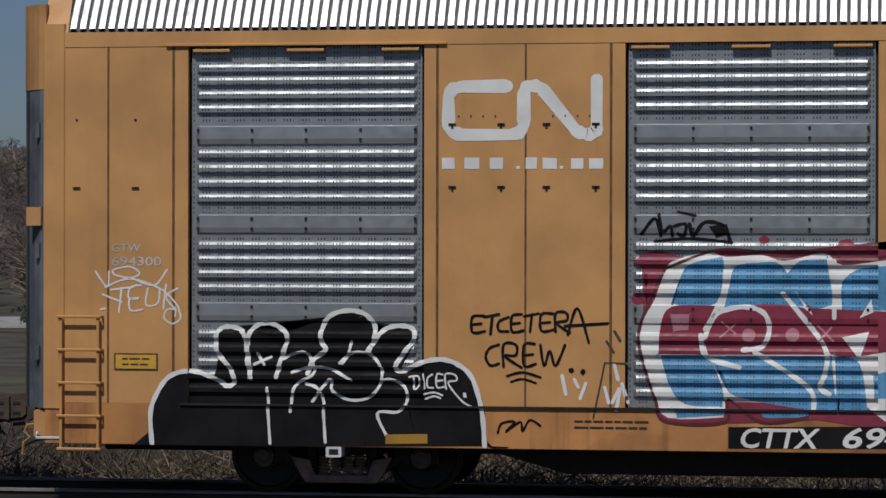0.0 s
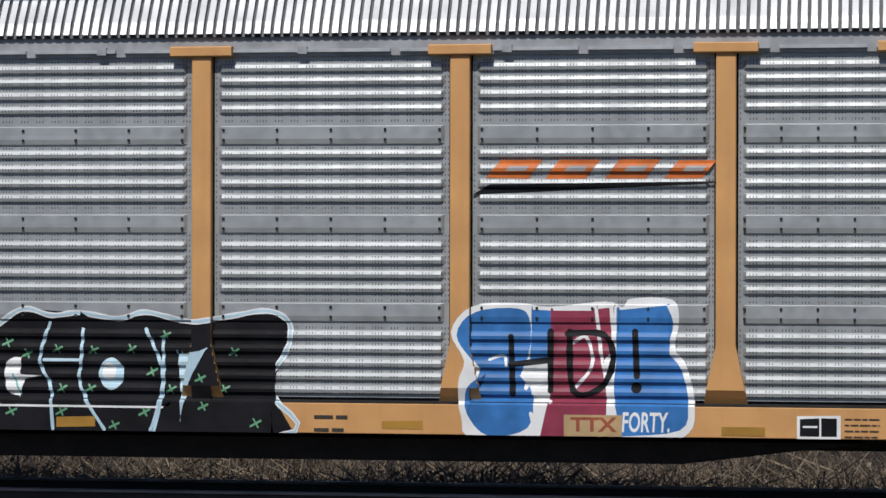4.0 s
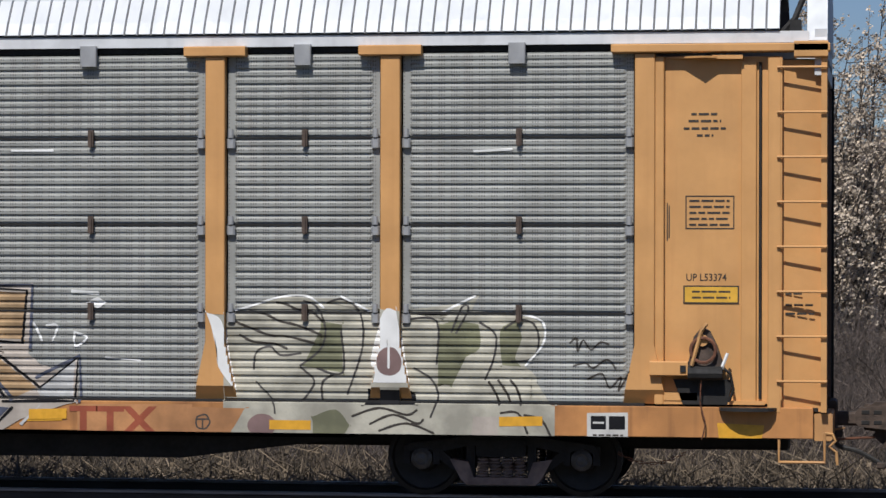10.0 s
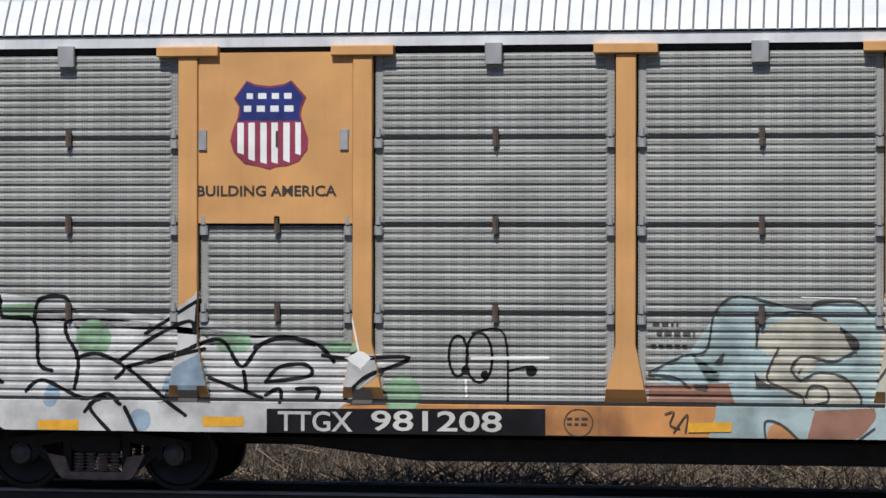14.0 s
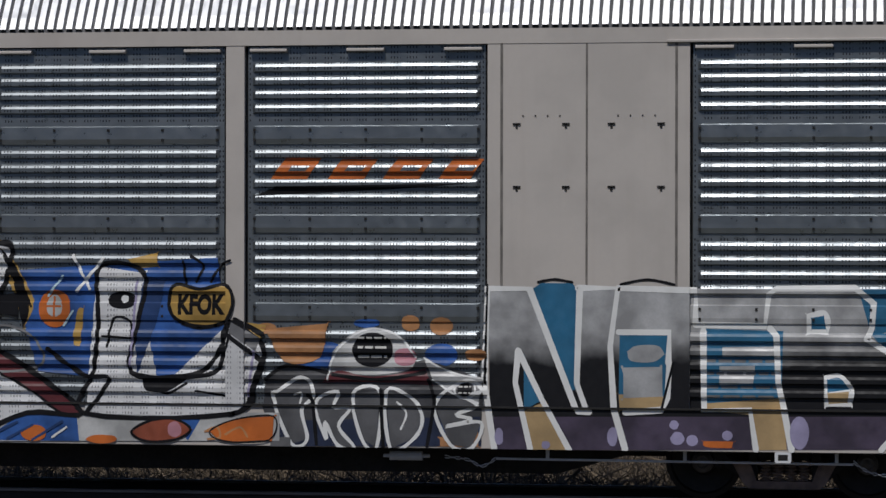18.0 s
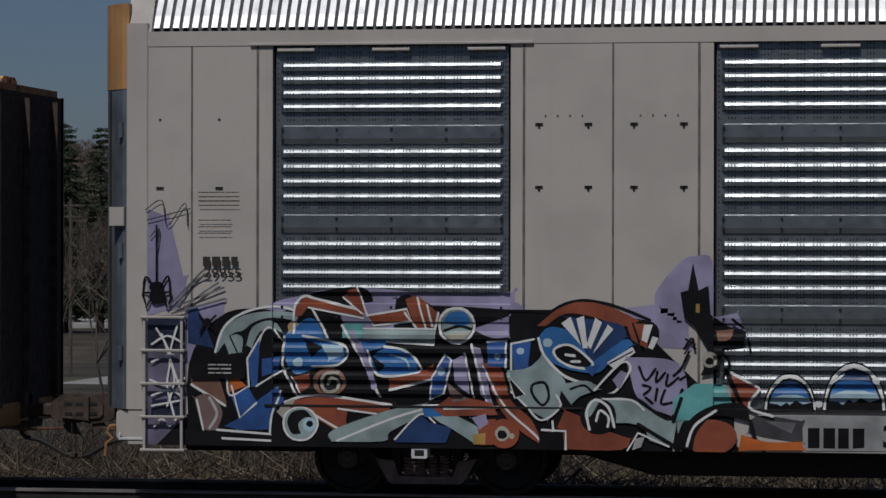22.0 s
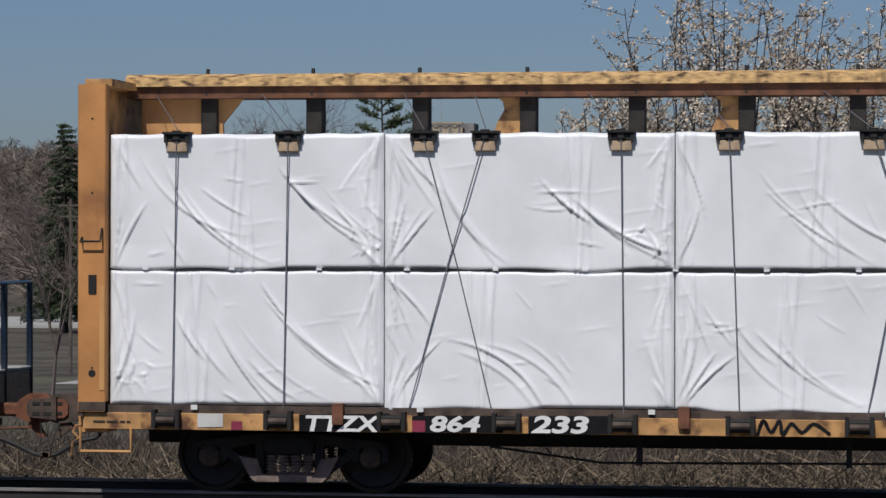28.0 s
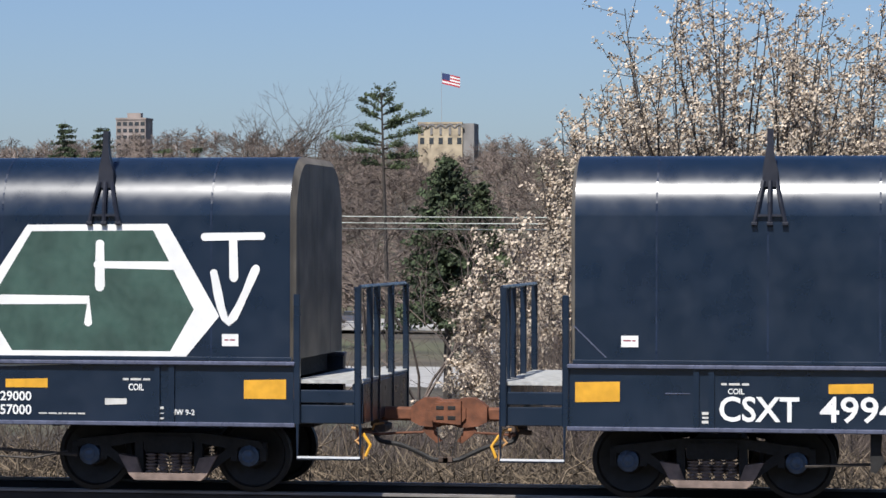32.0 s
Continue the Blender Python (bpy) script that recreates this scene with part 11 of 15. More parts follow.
g.line("white", 0.065, [9.12, 1.92, 9.84, 1.91, 9.88, 2.24, 9.96, 2.3, 10.77, 2.31, 10.96, 2.15, 10.94, 1.89, 10.89, 1.78], soft=False)
g.line("white", 0.065, [9.89, 1.89, 9.96, 1.81, 9.98, 1.32, 10.04, 1.04, 10.12, 0.63], soft=False)
g.line("white", 0.065, [9.2, 1.86, 9.21, 1.03, 9.69, 1.04, 9.75, 0.63], soft=False)
g.line("white", 0.065, [10.89, 1.78, 11.13, 1.63, 11.26, 1.39, 11.29, 1.06, 11.16, 0.78, 11.04, 0.64], soft=False)
g.line("white", 0.065, [11.18, 2.28, 12.65, 2.31, 12.6, 1.8, 12.22, 1.33, 11.79, 1.06], soft=False)
g.line("white", 0.065, [11.18, 2.28, 11.17, 1.87, 11.89, 1.87, 11.29, 1.16], soft=False)
g.line("white", 0.065, [11.29, 1.06, 11.22, 0.65], soft=False)
g.line("white", 0.065, [11.79, 1.06, 11.81, 0.98, 12.32, 0.99], soft=False)
g.line("white", 0.065, [12.32, 0.99, 12.22, 1.18], soft=False)
g.line("white", 0.065, [12.65, 2.31, 12.59, 1.56, 12.53, 0.66], soft=False)
g.line("black", 0.027, [7.47, 2.36, 7.64, 2.39, 7.83, 2.36])
g.line("black", 0.027, [8.34, 2.34, 8.62, 2.39, 8.9, 2.34])
g.line("black", 0.027, [8.89, 1.52, 8.77, 1.04])
g.line("black", 0.027, [6.93, 2.33, 6.9, 1.29])
g.fill("black", [11.86, 1.23, 12.18, 1.5, 12.27, 1.18, 12.13, 1.1, 11.97, 1.18])
g.line("black", 0.049, [12.02, 1.55, 12.13, 1.18])
g.line("black", 0.049, [11.89, 1.18, 12.29, 1.13])
g.line("black", 0.049, [11.91, 1.34, 12.18, 1.07])
g.fill("lilac", [10.3, 0.81, 10.28, 0.71, 10.23, 0.64, 10.17, 0.64, 10.12, 0.7, 10.1, 0.81, 10.12, 0.91, 10.17, 0.97, 10.23, 0.97, 10.28, 0.91])
g.fill("lilac", [8.95, 0.88, 8.94, 0.85, 8.92, 0.83, 8.88, 0.83, 8.86, 0.85, 8.85, 0.87, 8.86, 0.9, 8.88, 0.92, 8.92, 0.92, 8.94, 0.9])
g.fill("lilac", [9.01, 0.73, 8.99, 0.69, 8.96, 0.67, 8.91, 0.67, 8.88, 0.69, 8.86, 0.73, 8.88, 0.77, 8.91, 0.8, 8.96, 0.8, 8.99, 0.78])
g.fill("lilac", [9.15, 0.71, 9.14, 0.68, 9.11, 0.66, 9.07, 0.66, 9.04, 0.68, 9.03, 0.71, 9.04, 0.75, 9.07, 0.77, 9.11, 0.77, 9.14, 0.75])
g.fill("lilac", [8.31, 0.75, 8.3, 0.69, 8.28, 0.65, 8.24, 0.65, 8.21, 0.69, 8.2, 0.75, 8.21, 0.8, 8.24, 0.84, 8.28, 0.84, 8.3, 0.81])
g.fill("lilac", [7.1, 0.73, 7.1, 0.68, 7.07, 0.65, 7.04, 0.65, 7.02, 0.68, 7.01, 0.73, 7.02, 0.78, 7.04, 0.82, 7.07, 0.82, 7.1, 0.78])
g.fill("lilac", [11.47, 0.69, 11.45, 0.64, 11.4, 0.62, 11.34, 0.61, 11.29, 0.64, 11.28, 0.69, 11.29, 0.73, 11.34, 0.76, 11.4, 0.76, 11.45, 0.73])
g.fill("lilac", [12.55, 0.69, 12.53, 0.65, 12.48, 0.63, 12.42, 0.63, 12.38, 0.65, 12.36, 0.69, 12.38, 0.73, 12.42, 0.75, 12.48, 0.75, 12.53, 0.73])
g.fill("lilac", [7.6, 0.65, 7.59, 0.63, 7.57, 0.61, 7.54, 0.61, 7.52, 0.62, 7.51, 0.65, 7.52, 0.68, 7.54, 0.69, 7.57, 0.69, 7.59, 0.68])
g.fill("lilac", [9.51, 0.77, 9.5, 0.74, 9.47, 0.72, 9.44, 0.72, 9.41, 0.74, 9.4, 0.77, 9.41, 0.8, 9.44, 0.82, 9.47, 0.82, 9.5, 0.8])
g.fill("logo_orange", [9.21, 0.71, 9.52, 0.71, 9.5, 0.64, 9.23, 0.65])
g.fill("logo_orange", [12.16, 0.93, 12.56, 0.95, 12.56, 0.75, 12.17, 0.74], False)
g.text("iceblue", "5/20", 11.10, 1.60, 0.155, 0.49, 0.03, 0.2)
g.line("black", 0.043, [12.64, 1.95, 12.88, 1.88, 13.31, 1.95])
g.line("black", 0.043, [12.68, 1.82, 12.72, 1.99, 12.82, 1.81])
g.line("black", 0.043, [12.84, 1.98, 12.83, 1.82, 12.96, 1.97, 12.96, 1.81])
g.line("black", 0.043, [13, 1.97, 13.02, 1.83, 13.1, 1.98])
g.line("black", 0.043, [13.14, 1.97, 13.15, 1.81, 13.25, 1.98])
g.line("ash", 0.016, [12.72, 2.44, 12.75, 2.15])
g.line("ash", 0.016, [12.78, 2.42, 12.83, 2.12])
g.line("ash", 0.016, [12.85, 2.44, 12.88, 2.28, 12.96, 2.44])
g.line("ash", 0.016, [12.77, 2.1, 12.85, 2.26, 12.93, 2.1])
g.line("ash", 0.016, [12.72, 2.26, 13.01, 2.32])

g = Piece(car_d, BODY_ZONES, "black spray tag across a ladder")
g.line("black", 0.024, [12.63, 1.93, 12.69, 1.81, 12.78, 1.99])
g.line("black", 0.024, [12.69, 1.84, 12.81, 1.72])
g.line("black", 0.024, [12.84, 1.96, 12.83, 1.76, 12.95, 1.79, 12.93, 1.94, 12.84, 1.95])
g.line("black", 0.024, [12.98, 1.77, 12.99, 1.97, 13.09, 1.87, 13.07, 1.77])
g.line("black", 0.024, [12.99, 1.87, 13.11, 1.99])
g.line("black", 0.024, [13.16, 1.76, 13.19, 1.95, 13.26, 1.84, 13.28, 1.99])
g.line("black", 0.024, [13.33, 1.97, 13.26, 1.93, 13.35, 1.83, 13.26, 1.77])
g.line("black", 0.024, [12.63, 1.73, 13.02, 1.77, 13.37, 1.87])
g.line("black", 0.024, [12.73, 1.69, 12.9, 1.65, 13.02, 1.71])

g = Piece(car_d, BODY_ZONES, "black stencilled data on the tan wall")
g.text("stencil", "BI", 12.72, 2.53, 0.215, 0.26, 0.04, 0)
g.text("stencil", "EXH 19-0 W 4-7", 11.88, 3.54, 0.071, 0.56, 0.01, 0)
g.text("stencil", "EXW 10-6 H 4-10", 11.88, 3.47, 0.065, 0.56, 0.01, 0)
g.text("stencil", "EW 9-10 H 16-8", 11.88, 3.39, 0.065, 0.51, 0.01, 0)
g.text("stencil", "IL 89-9", 11.88, 3.32, 0.060, 0.24, 0.01, 0)
g.text("stencil", "IW 9-1", 11.88, 3.25, 0.054, 0.21, 0.01, 0)
g.bars("stencil", 11.88, 12.10, [3.076, 3.028, 2.974], 0.024, 4, 2)
g.text("stencil", "AAR DECK CLEARANCE", 11.71, 2.78, 0.067, 0.68, 0.01, 0)
g.fill("stencil", [11.71, 2.72, 12.39, 2.72, 12.39, 2.74, 11.71, 2.74], False)
g.text("stencil", "A", 11.71, 2.60, 0.066, 0.04, 0.01, 0)
g.text("stencil", "80 11/16 MIN", 11.88, 2.60, 0.067, 0.52, 0.01, 0)
g.text("stencil", "B", 11.71, 2.52, 0.060, 0.04, 0.01, 0)
g.text("stencil", "94", 11.88, 2.52, 0.060, 0.08, 0.01, 0)
g.text("stencil", "MIN", 12.26, 2.52, 0.060, 0.14, 0.01, 0)
g.line("stencil", 0.018, [12.13, 2.37, 12.11, 2.31, 12.05, 2.27, 11.98, 2.27, 11.93, 2.31, 11.91, 2.37, 11.93, 2.43, 11.98, 2.47, 12.05, 2.47, 12.11, 2.43], closed=True)
g.text("stencil", "OK", 11.96, 2.36, 0.066, 0.13, 0.01, 0)
g.bars("stencil", 11.99, 12.22, [2.136, 2.088, 2.04], 0.024, 3, 5)

g = Piece(car_d, BODY_ZONES, "grey and white angular graffiti below colour splashes")
g.fill("faded_orange", [5.17, 1.71, 5.12, 1.63, 5, 1.58, 4.86, 1.58, 4.74, 1.63, 4.7, 1.7, 4.74, 1.78, 4.86, 1.83, 5, 1.83, 5.12, 1.78])
g.fill("faded_orange", [6.2, 1.92, 6.19, 1.87, 6.14, 1.84, 6.07, 1.84, 6.02, 1.87, 6.01, 1.92, 6.02, 1.97, 6.07, 2, 6.14, 2, 6.19, 1.97])
g.fill("faded_orange", [6.56, 1.89, 6.53, 1.83, 6.47, 1.8, 6.4, 1.8, 6.34, 1.83, 6.31, 1.89, 6.34, 1.95, 6.4, 1.98, 6.47, 1.98, 6.53, 1.95])
g.fill("faded_orange", [6.93, 1.59, 6.9, 1.55, 6.84, 1.53, 6.77, 1.53, 6.71, 1.55, 6.69, 1.59, 6.71, 1.63, 6.77, 1.65, 6.84, 1.65, 6.9, 1.63])
g.fill("faded_orange", [4.65, 1.86, 4.63, 1.82, 4.58, 1.8, 4.51, 1.8, 4.45, 1.82, 4.43, 1.85, 4.45, 1.89, 4.51, 1.91, 4.58, 1.91, 4.63, 1.89])
g.fill("azure", [5.4, 1.58, 5.36, 1.49, 5.27, 1.44, 5.15, 1.44, 5.06, 1.49, 5.02, 1.57, 5.06, 1.66, 5.15, 1.71, 5.27, 1.71, 5.36, 1.66])
g.fill("azure", [5.77, 1.92, 5.75, 1.89, 5.67, 1.87, 5.59, 1.87, 5.51, 1.89, 5.49, 1.91, 5.51, 1.94, 5.59, 1.96, 5.67, 1.96, 5.75, 1.95])
g.fill("azure", [6.61, 1.59, 6.58, 1.52, 6.49, 1.47, 6.38, 1.47, 6.29, 1.51, 6.26, 1.58, 6.29, 1.65, 6.38, 1.7, 6.49, 1.7, 6.58, 1.66])
g.fill("azure", [5.15, 1.48, 5.12, 1.42, 5.04, 1.39, 4.94, 1.39, 4.85, 1.42, 4.82, 1.47, 4.85, 1.53, 4.94, 1.56, 5.04, 1.56, 5.12, 1.53])
g.fill("smoke", [4.54, 1.31, 4.76, 1.47, 5.21, 1.4, 6.26, 1.53, 6.53, 1.46, 6.88, 1.33, 6.87, 0.63, 4.65, 0.6, 4.51, 1.03], False)
g.fill("navy_p", [4.6, 0.87, 6.86, 0.94, 6.87, 0.63, 4.68, 0.6], False)
g.fill("faded_orange", [6.43, 0.72, 6.81, 0.79, 6.84, 0.62, 6.43, 0.62])
g.fill("blue_dark", [6.86, 0.83, 6.82, 0.77, 6.71, 0.73, 6.58, 0.72, 6.47, 0.76, 6.43, 0.83, 6.47, 0.89, 6.58, 0.93, 6.71, 0.93, 6.82, 0.89])
g.fill("faded_white", [5.25, 1.4, 5.27, 1.61, 5.49, 1.81, 5.71, 1.87, 6, 1.78, 6.15, 1.56, 6.09, 1.43, 5.71, 1.37])
g.fill("black", [5.92, 1.64, 5.88, 1.53, 5.77, 1.46, 5.63, 1.46, 5.52, 1.52, 5.48, 1.63, 5.52, 1.74, 5.63, 1.81, 5.77, 1.81, 5.88, 1.74])
g.fill("pink", [6.17, 1.56, 6.15, 1.5, 6.09, 1.47, 6.01, 1.47, 5.95, 1.5, 5.93, 1.56, 5.95, 1.62, 6.01, 1.65, 6.09, 1.65, 6.15, 1.62])
g.bars("pale", 5.54, 5.85, [1.741, 1.643, 1.545], 0.038, 3, 4)
g.fill("maroon", [5.15, 1.28, 5.32, 1.41, 5.71, 1.35, 6.26, 1.44, 6.35, 1.26, 5.76, 1.29])
g.fill("silver", [6.25, 1.55, 6.55, 1.4, 6.88, 1.34, 6.83, 1.08, 6.6, 1.16, 6.35, 1.32], False)
g.fill("steelgrey", [4.68, 1.19, 4.89, 1.33, 5.01, 1.3, 5.06, 1.14, 4.94, 0.99, 5, 0.68, 4.83, 0.63, 4.62, 1.12], False)
g.line("white", 0.038, [4.68, 1.19, 4.89, 1.33, 5.01, 1.3, 5.06, 1.14, 4.94, 0.99, 5, 0.68, 4.83, 0.63, 4.62, 1.12], closed=True)
g.fill("steelgrey", [5.08, 1.07, 5.33, 1.19, 5.28, 1.03, 5.46, 1.01, 5.34, 0.82, 5.51, 0.6, 5.33, 0.62, 5.19, 0.87, 5.21, 0.68], False)
g.line("white", 0.038, [5.08, 1.07, 5.33, 1.19, 5.28, 1.03, 5.46, 1.01, 5.34, 0.82, 5.51, 0.6, 5.33, 0.62, 5.19, 0.87, 5.21, 0.68], closed=True)
g.fill("steelgrey", [5.49, 1.17, 5.78, 1.2, 5.75, 0.6, 5.59, 0.69], False)
g.line("white", 0.038, [5.49, 1.17, 5.78, 1.2, 5.75, 0.6, 5.59, 0.69], closed=True)
g.fill("steelgrey", [5.85, 1.2, 6.11, 1.13, 6.24, 0.93, 6.16, 0.71, 5.9, 0.59], False)
g.line("white", 0.038, [5.85, 1.2, 6.11, 1.13, 6.24, 0.93, 6.16, 0.71, 5.9, 0.59], closed=True)
g.fill("steelgrey", [6.37, 1.07, 6.71, 1.32, 6.87, 1.21, 6.68, 1.15, 6.82, 1.05, 6.6, 0.96, 6.77, 0.91, 6.49, 0.83, 6.87, 0.88, 6.77, 0.61, 6.54, 0.64], False)
g.line("white", 0.038, [6.37, 1.07, 6.71, 1.32, 6.87, 1.21, 6.68, 1.15, 6.82, 1.05, 6.6, 0.96, 6.77, 0.91, 6.49, 0.83, 6.87, 0.88, 6.77, 0.61, 6.54, 0.64], closed=True)
g.line("white", 0.022, [6.25, 1.55, 6.55, 1.4, 6.88, 1.34])
g.line("white", 0.022, [6.35, 1.32, 6.6, 1.16, 6.83, 1.08])
g.line("white", 0.022, [5.21, 1.31, 5.29, 1.59, 5.49, 1.78, 5.71, 1.86, 5.98, 1.78, 6.16, 1.56])
g.line("white", 0.022, [4.85, 1.15, 4.93, 1.17, 4.91, 1.06])
g.line("white", 0.022, [5.96, 1.08, 6.07, 0.97, 6.01, 0.8])
g.line("white", 0.022, [6.8, 1.22, 6.78, 1.16, 6.72, 1.13, 6.65, 1.13, 6.6, 1.16, 6.58, 1.22, 6.6, 1.28, 6.65, 1.31, 6.72, 1.31, 6.78, 1.28], closed=True)
g.fill("black", [6.77, 1.22, 6.75, 1.18, 6.71, 1.15, 6.66, 1.15, 6.62, 1.18, 6.61, 1.22, 6.62, 1.26, 6.66, 1.29, 6.71, 1.29, 6.75, 1.26])
g.bars("pale", 6.62, 6.75, [1.239, 1.174], 0.027, 2, 4)
g.line("black", 0.038, [4.54, 1.31, 4.77, 1.46, 5.21, 1.39])
g.line("black", 0.038, [4.99, 1.15, 5.06, 1.04, 5.1, 0.63])
g.line("black", 0.038, [5.79, 1.21, 5.82, 0.61])
g.line("black", 0.038, [6.3, 1.32, 6.36, 1.08, 6.29, 0.62])
g.line("black", 0.038, [5.27, 1.37, 5.76, 1.32, 6.26, 1.4])
g.fill("ash", [4.6, 0.51, 4.82, 0.51, 4.82, 0.7, 4.6, 0.7], False)
g.fill("pale", [4.61, 0.38, 4.82, 0.38, 4.82, 0.45, 4.61, 0.44], False)
g.fill("black", [4.64, 0.39, 4.78, 0.4, 4.78, 0.43, 4.64, 0.43], False)

g = Piece(car_d, BODY_ZONES, "white letters on blue with orange, pink and gold details")
g.fill("faded_white", [-2.47, 0.88, 4.7, 0.96, 4.7, 0.66, -2.47, 0.57], False)
g.fill("azure", [-2.47, 2.17, -2.12, 2.45, -1.67, 2.48, -1.55, 1.68, -2.35, 1.66, -2.47, 1.72], False)
g.fill("azure", [0.48, 2.54, 0.99, 2.61, 1.15, 2.4, 0.59, 2.27], False)
g.fill("azure", [-0.76, 2.37, -0.31, 2.48, -0.36, 1.9, -0.76, 1.13, -1.04, 1.57], False)
g.fill("azure", [0.2, 2.29, 0.93, 2.35, 1.21, 0.66, 0.71, 0.61, -0.02, 1.14], False)
g.fill("azure", [1.7, 2.46, 2.58, 2.52, 4.02, 2.61, 4.1, 1.56, 3.67, 1.34, 3.07, 1.28, 2.03, 1.38], False)
g.fill("azure", [0.7, 1.31, 1.2, 1.31, 1.21, 0.63, 0.71, 0.62], False)
g.fill("azure", [1.43, 0.63, 1.87, 0.93, 2.47, 0.91, 2.5, 0.63], False)
g.fill("azure", [3.54, 0.87, 3.86, 0.92, 3.7, 0.65], False)
g.fill("lilac", [-2.47, 0.94, -1.95, 0.91, -1.32, 0.71, -1.78, 0.58, -2.47, 0.57])
g.fill("azure", [-1.44, 0.78, -1.15, 0.76, -1.32, 0.58, -1.55, 0.6])
g.fill("logo_orange", [-2.35, 1.88, -2.12, 2.08, -1.84, 2.18, -1.79, 2.02, -2.07, 1.89, -2.23, 1.66, -2.39, 1.71])
g.fill("pink", [-1.8, 2.09, -1.83, 2.05, -1.88, 2.03, -1.95, 2.03, -2.01, 2.05, -2.03, 2.09, -2.01, 2.13, -1.95, 2.15, -1.88, 2.15, -1.83, 2.13])
g.fill("gold", [-1.85, 1.81, -1.88, 1.76, -1.95, 1.73, -2.04, 1.73, -2.12, 1.76, -2.15, 1.8, -2.12, 1.85, -2.04, 1.88, -1.95, 1.88, -1.88, 1.86])
g.fill("gold", [-0.25, 2.55, -0.03, 2.65, 0.21, 2.53, -0.18, 2.42])
g.fill("gold", [1.12, 2.88, 1.42, 2.96, 1.6, 2.79, 1.2, 2.72])
g.fill("gold", [3.04, 2.59, 3.35, 2.66, 3.36, 2.51, 3.13, 2.5])
g.fill("gold", [4.21, 1.93, 4.54, 1.89, 4.48, 1.75, 4.26, 1.8])
g.fill("gold", [1.48, 2.46, 1.73, 2.62, 1.98, 2.14, 1.87, 1.86, 1.73, 2.3])
g.fill("lilac", [0.26, 2.7, 0.25, 2.67, 0.22, 2.64, 0.18, 2.64, 0.15, 2.67, 0.14, 2.7, 0.15, 2.74, 0.18, 2.76, 0.22, 2.76, 0.25, 2.74])
g.fill("faded_orange", [4.54, 1.85, 5.2, 1.91, 5.13, 1.55, 4.75, 1.5])
g.fill("white_p", [-2.24, 1.62, -1.61, 1.77, -1.51, 1.34, -1.1, 1.16, -1.17, 0.91, -1.72, 1, -2.11, 0.98, -2.21, 1.28])
g.fill("white_p", [-1.44, 2.3, -0.93, 2.63, -0.75, 2.34, -0.46, 2.19, -0.45, 1.93, -0.75, 1.69, -0.97, 1.5, -1.1, 1.17, -1.24, 1.29, -1.35, 1.9])
g.fill("pink", [-1.45, 2.22, -1.32, 1.92, -1.18, 1.29, -1.35, 1.33, -1.48, 1.89])
g.fill("white_p", [-0.37, 2.12, -0.3, 2.35, 0.14, 2.49, 0.48, 2.34, 0.84, 2.36, 0.88, 2.08, 0.62, 1.8, 0.37, 1.72, 0.49, 1.36, 0.37, 1.35, 0.62, 1.31, 0.93, 1.13, 0.71, 0.79, 0.09, 0.67, -0.36, 0.75, -0.6, 1.02, -0.55, 1.3, -0.22, 1.62, -0.35, 1.85])
g.fill("white_p", [0.93, 2.24, 1.3, 2.63, 1.6, 2.76, 1.74, 2.71, 1.65, 2.3, 1.5, 2.08, 1.57, 1.64, 1.82, 1.47, 2.53, 0.94, 1.92, 0.93, 1.26, 0.67, 1.15, 0.88, 0.99, 1.83])
g.fill("maroon", [0.94, 2.23, 1.05, 2.19, 1.31, 0.7, 1.16, 0.7, 0.96, 1.79])
g.fill("maroon", [1.57, 1.58, 1.82, 1.49, 2.2, 1.23, 2.54, 0.94, 2.31, 0.93, 1.9, 1.2, 1.58, 1.38])
g.fill("white_p", [2.72, 2.51, 3.21, 2.44, 3.13, 1.87, 3.07, 1.37, 3.67, 1.33, 4.04, 1.43, 4.11, 1.88, 4.51, 1.67, 4.42, 1.25, 4.17, 0.94, 2.56, 0.93, 2.65, 1.38, 2.7, 1.92])
g.fill("blue_dark", [3.21, 2.42, 3.43, 2.36, 3.36, 1.98, 3.14, 1.37, 3.11, 1.82])
g.fill("blue_dark", [-0.02, 1.07, 0.37, 1.26, 0.5, 1.09, 0.2, 0.99])
g.fill("blue", [0.19, 2.07, 0.43, 2.13, 0.56, 1.85, 0.37, 1.68])
g.fill("blue", [1.28, 1.3, 1.43, 1.42, 1.57, 1.32, 1.6, 1.2, 1.31, 1.18])
g.fill("black", [-0.89, 2.53, -0.76, 2.4, -0.48, 2.32, -0.38, 2.18, -0.5, 2.07, -0.75, 2.01, -0.93, 1.87, -1.04, 2.14, -0.8, 2.18, -0.64, 2.28, -0.83, 2.4])
g.fill("black", [-2.24, 1.66, -1.72, 1.73, -1.54, 1.47, -1.51, 1.32, -1.14, 1.33, -1.08, 1.15, -1.44, 1.2, -1.61, 1.37, -2.01, 1.38, -1.78, 1.59])
g.fill("black", [0.03, 1.68, 0.14, 2.06, 0.37, 2.15, 0.49, 2.07, 0.24, 2.01, 0.18, 1.84, 0.21, 1.71])
g.fill("black", [-0.2, 1.13, -0.08, 1.32, 0.21, 1.39, 0.38, 1.36, 0.43, 1.3, 0.04, 1.18, -0.08, 1.02])
g.fill("black", [1.35, 2.12, 1.44, 2.19, 1.5, 2.06, 1.58, 2.19, 1.82, 2.22, 1.79, 1.96, 1.57, 1.99, 1.44, 1.9])
g.fill("black", [3.18, 1.31, 3.4, 1.34, 3.67, 1.3, 3.46, 1.17, 3.24, 1.18])
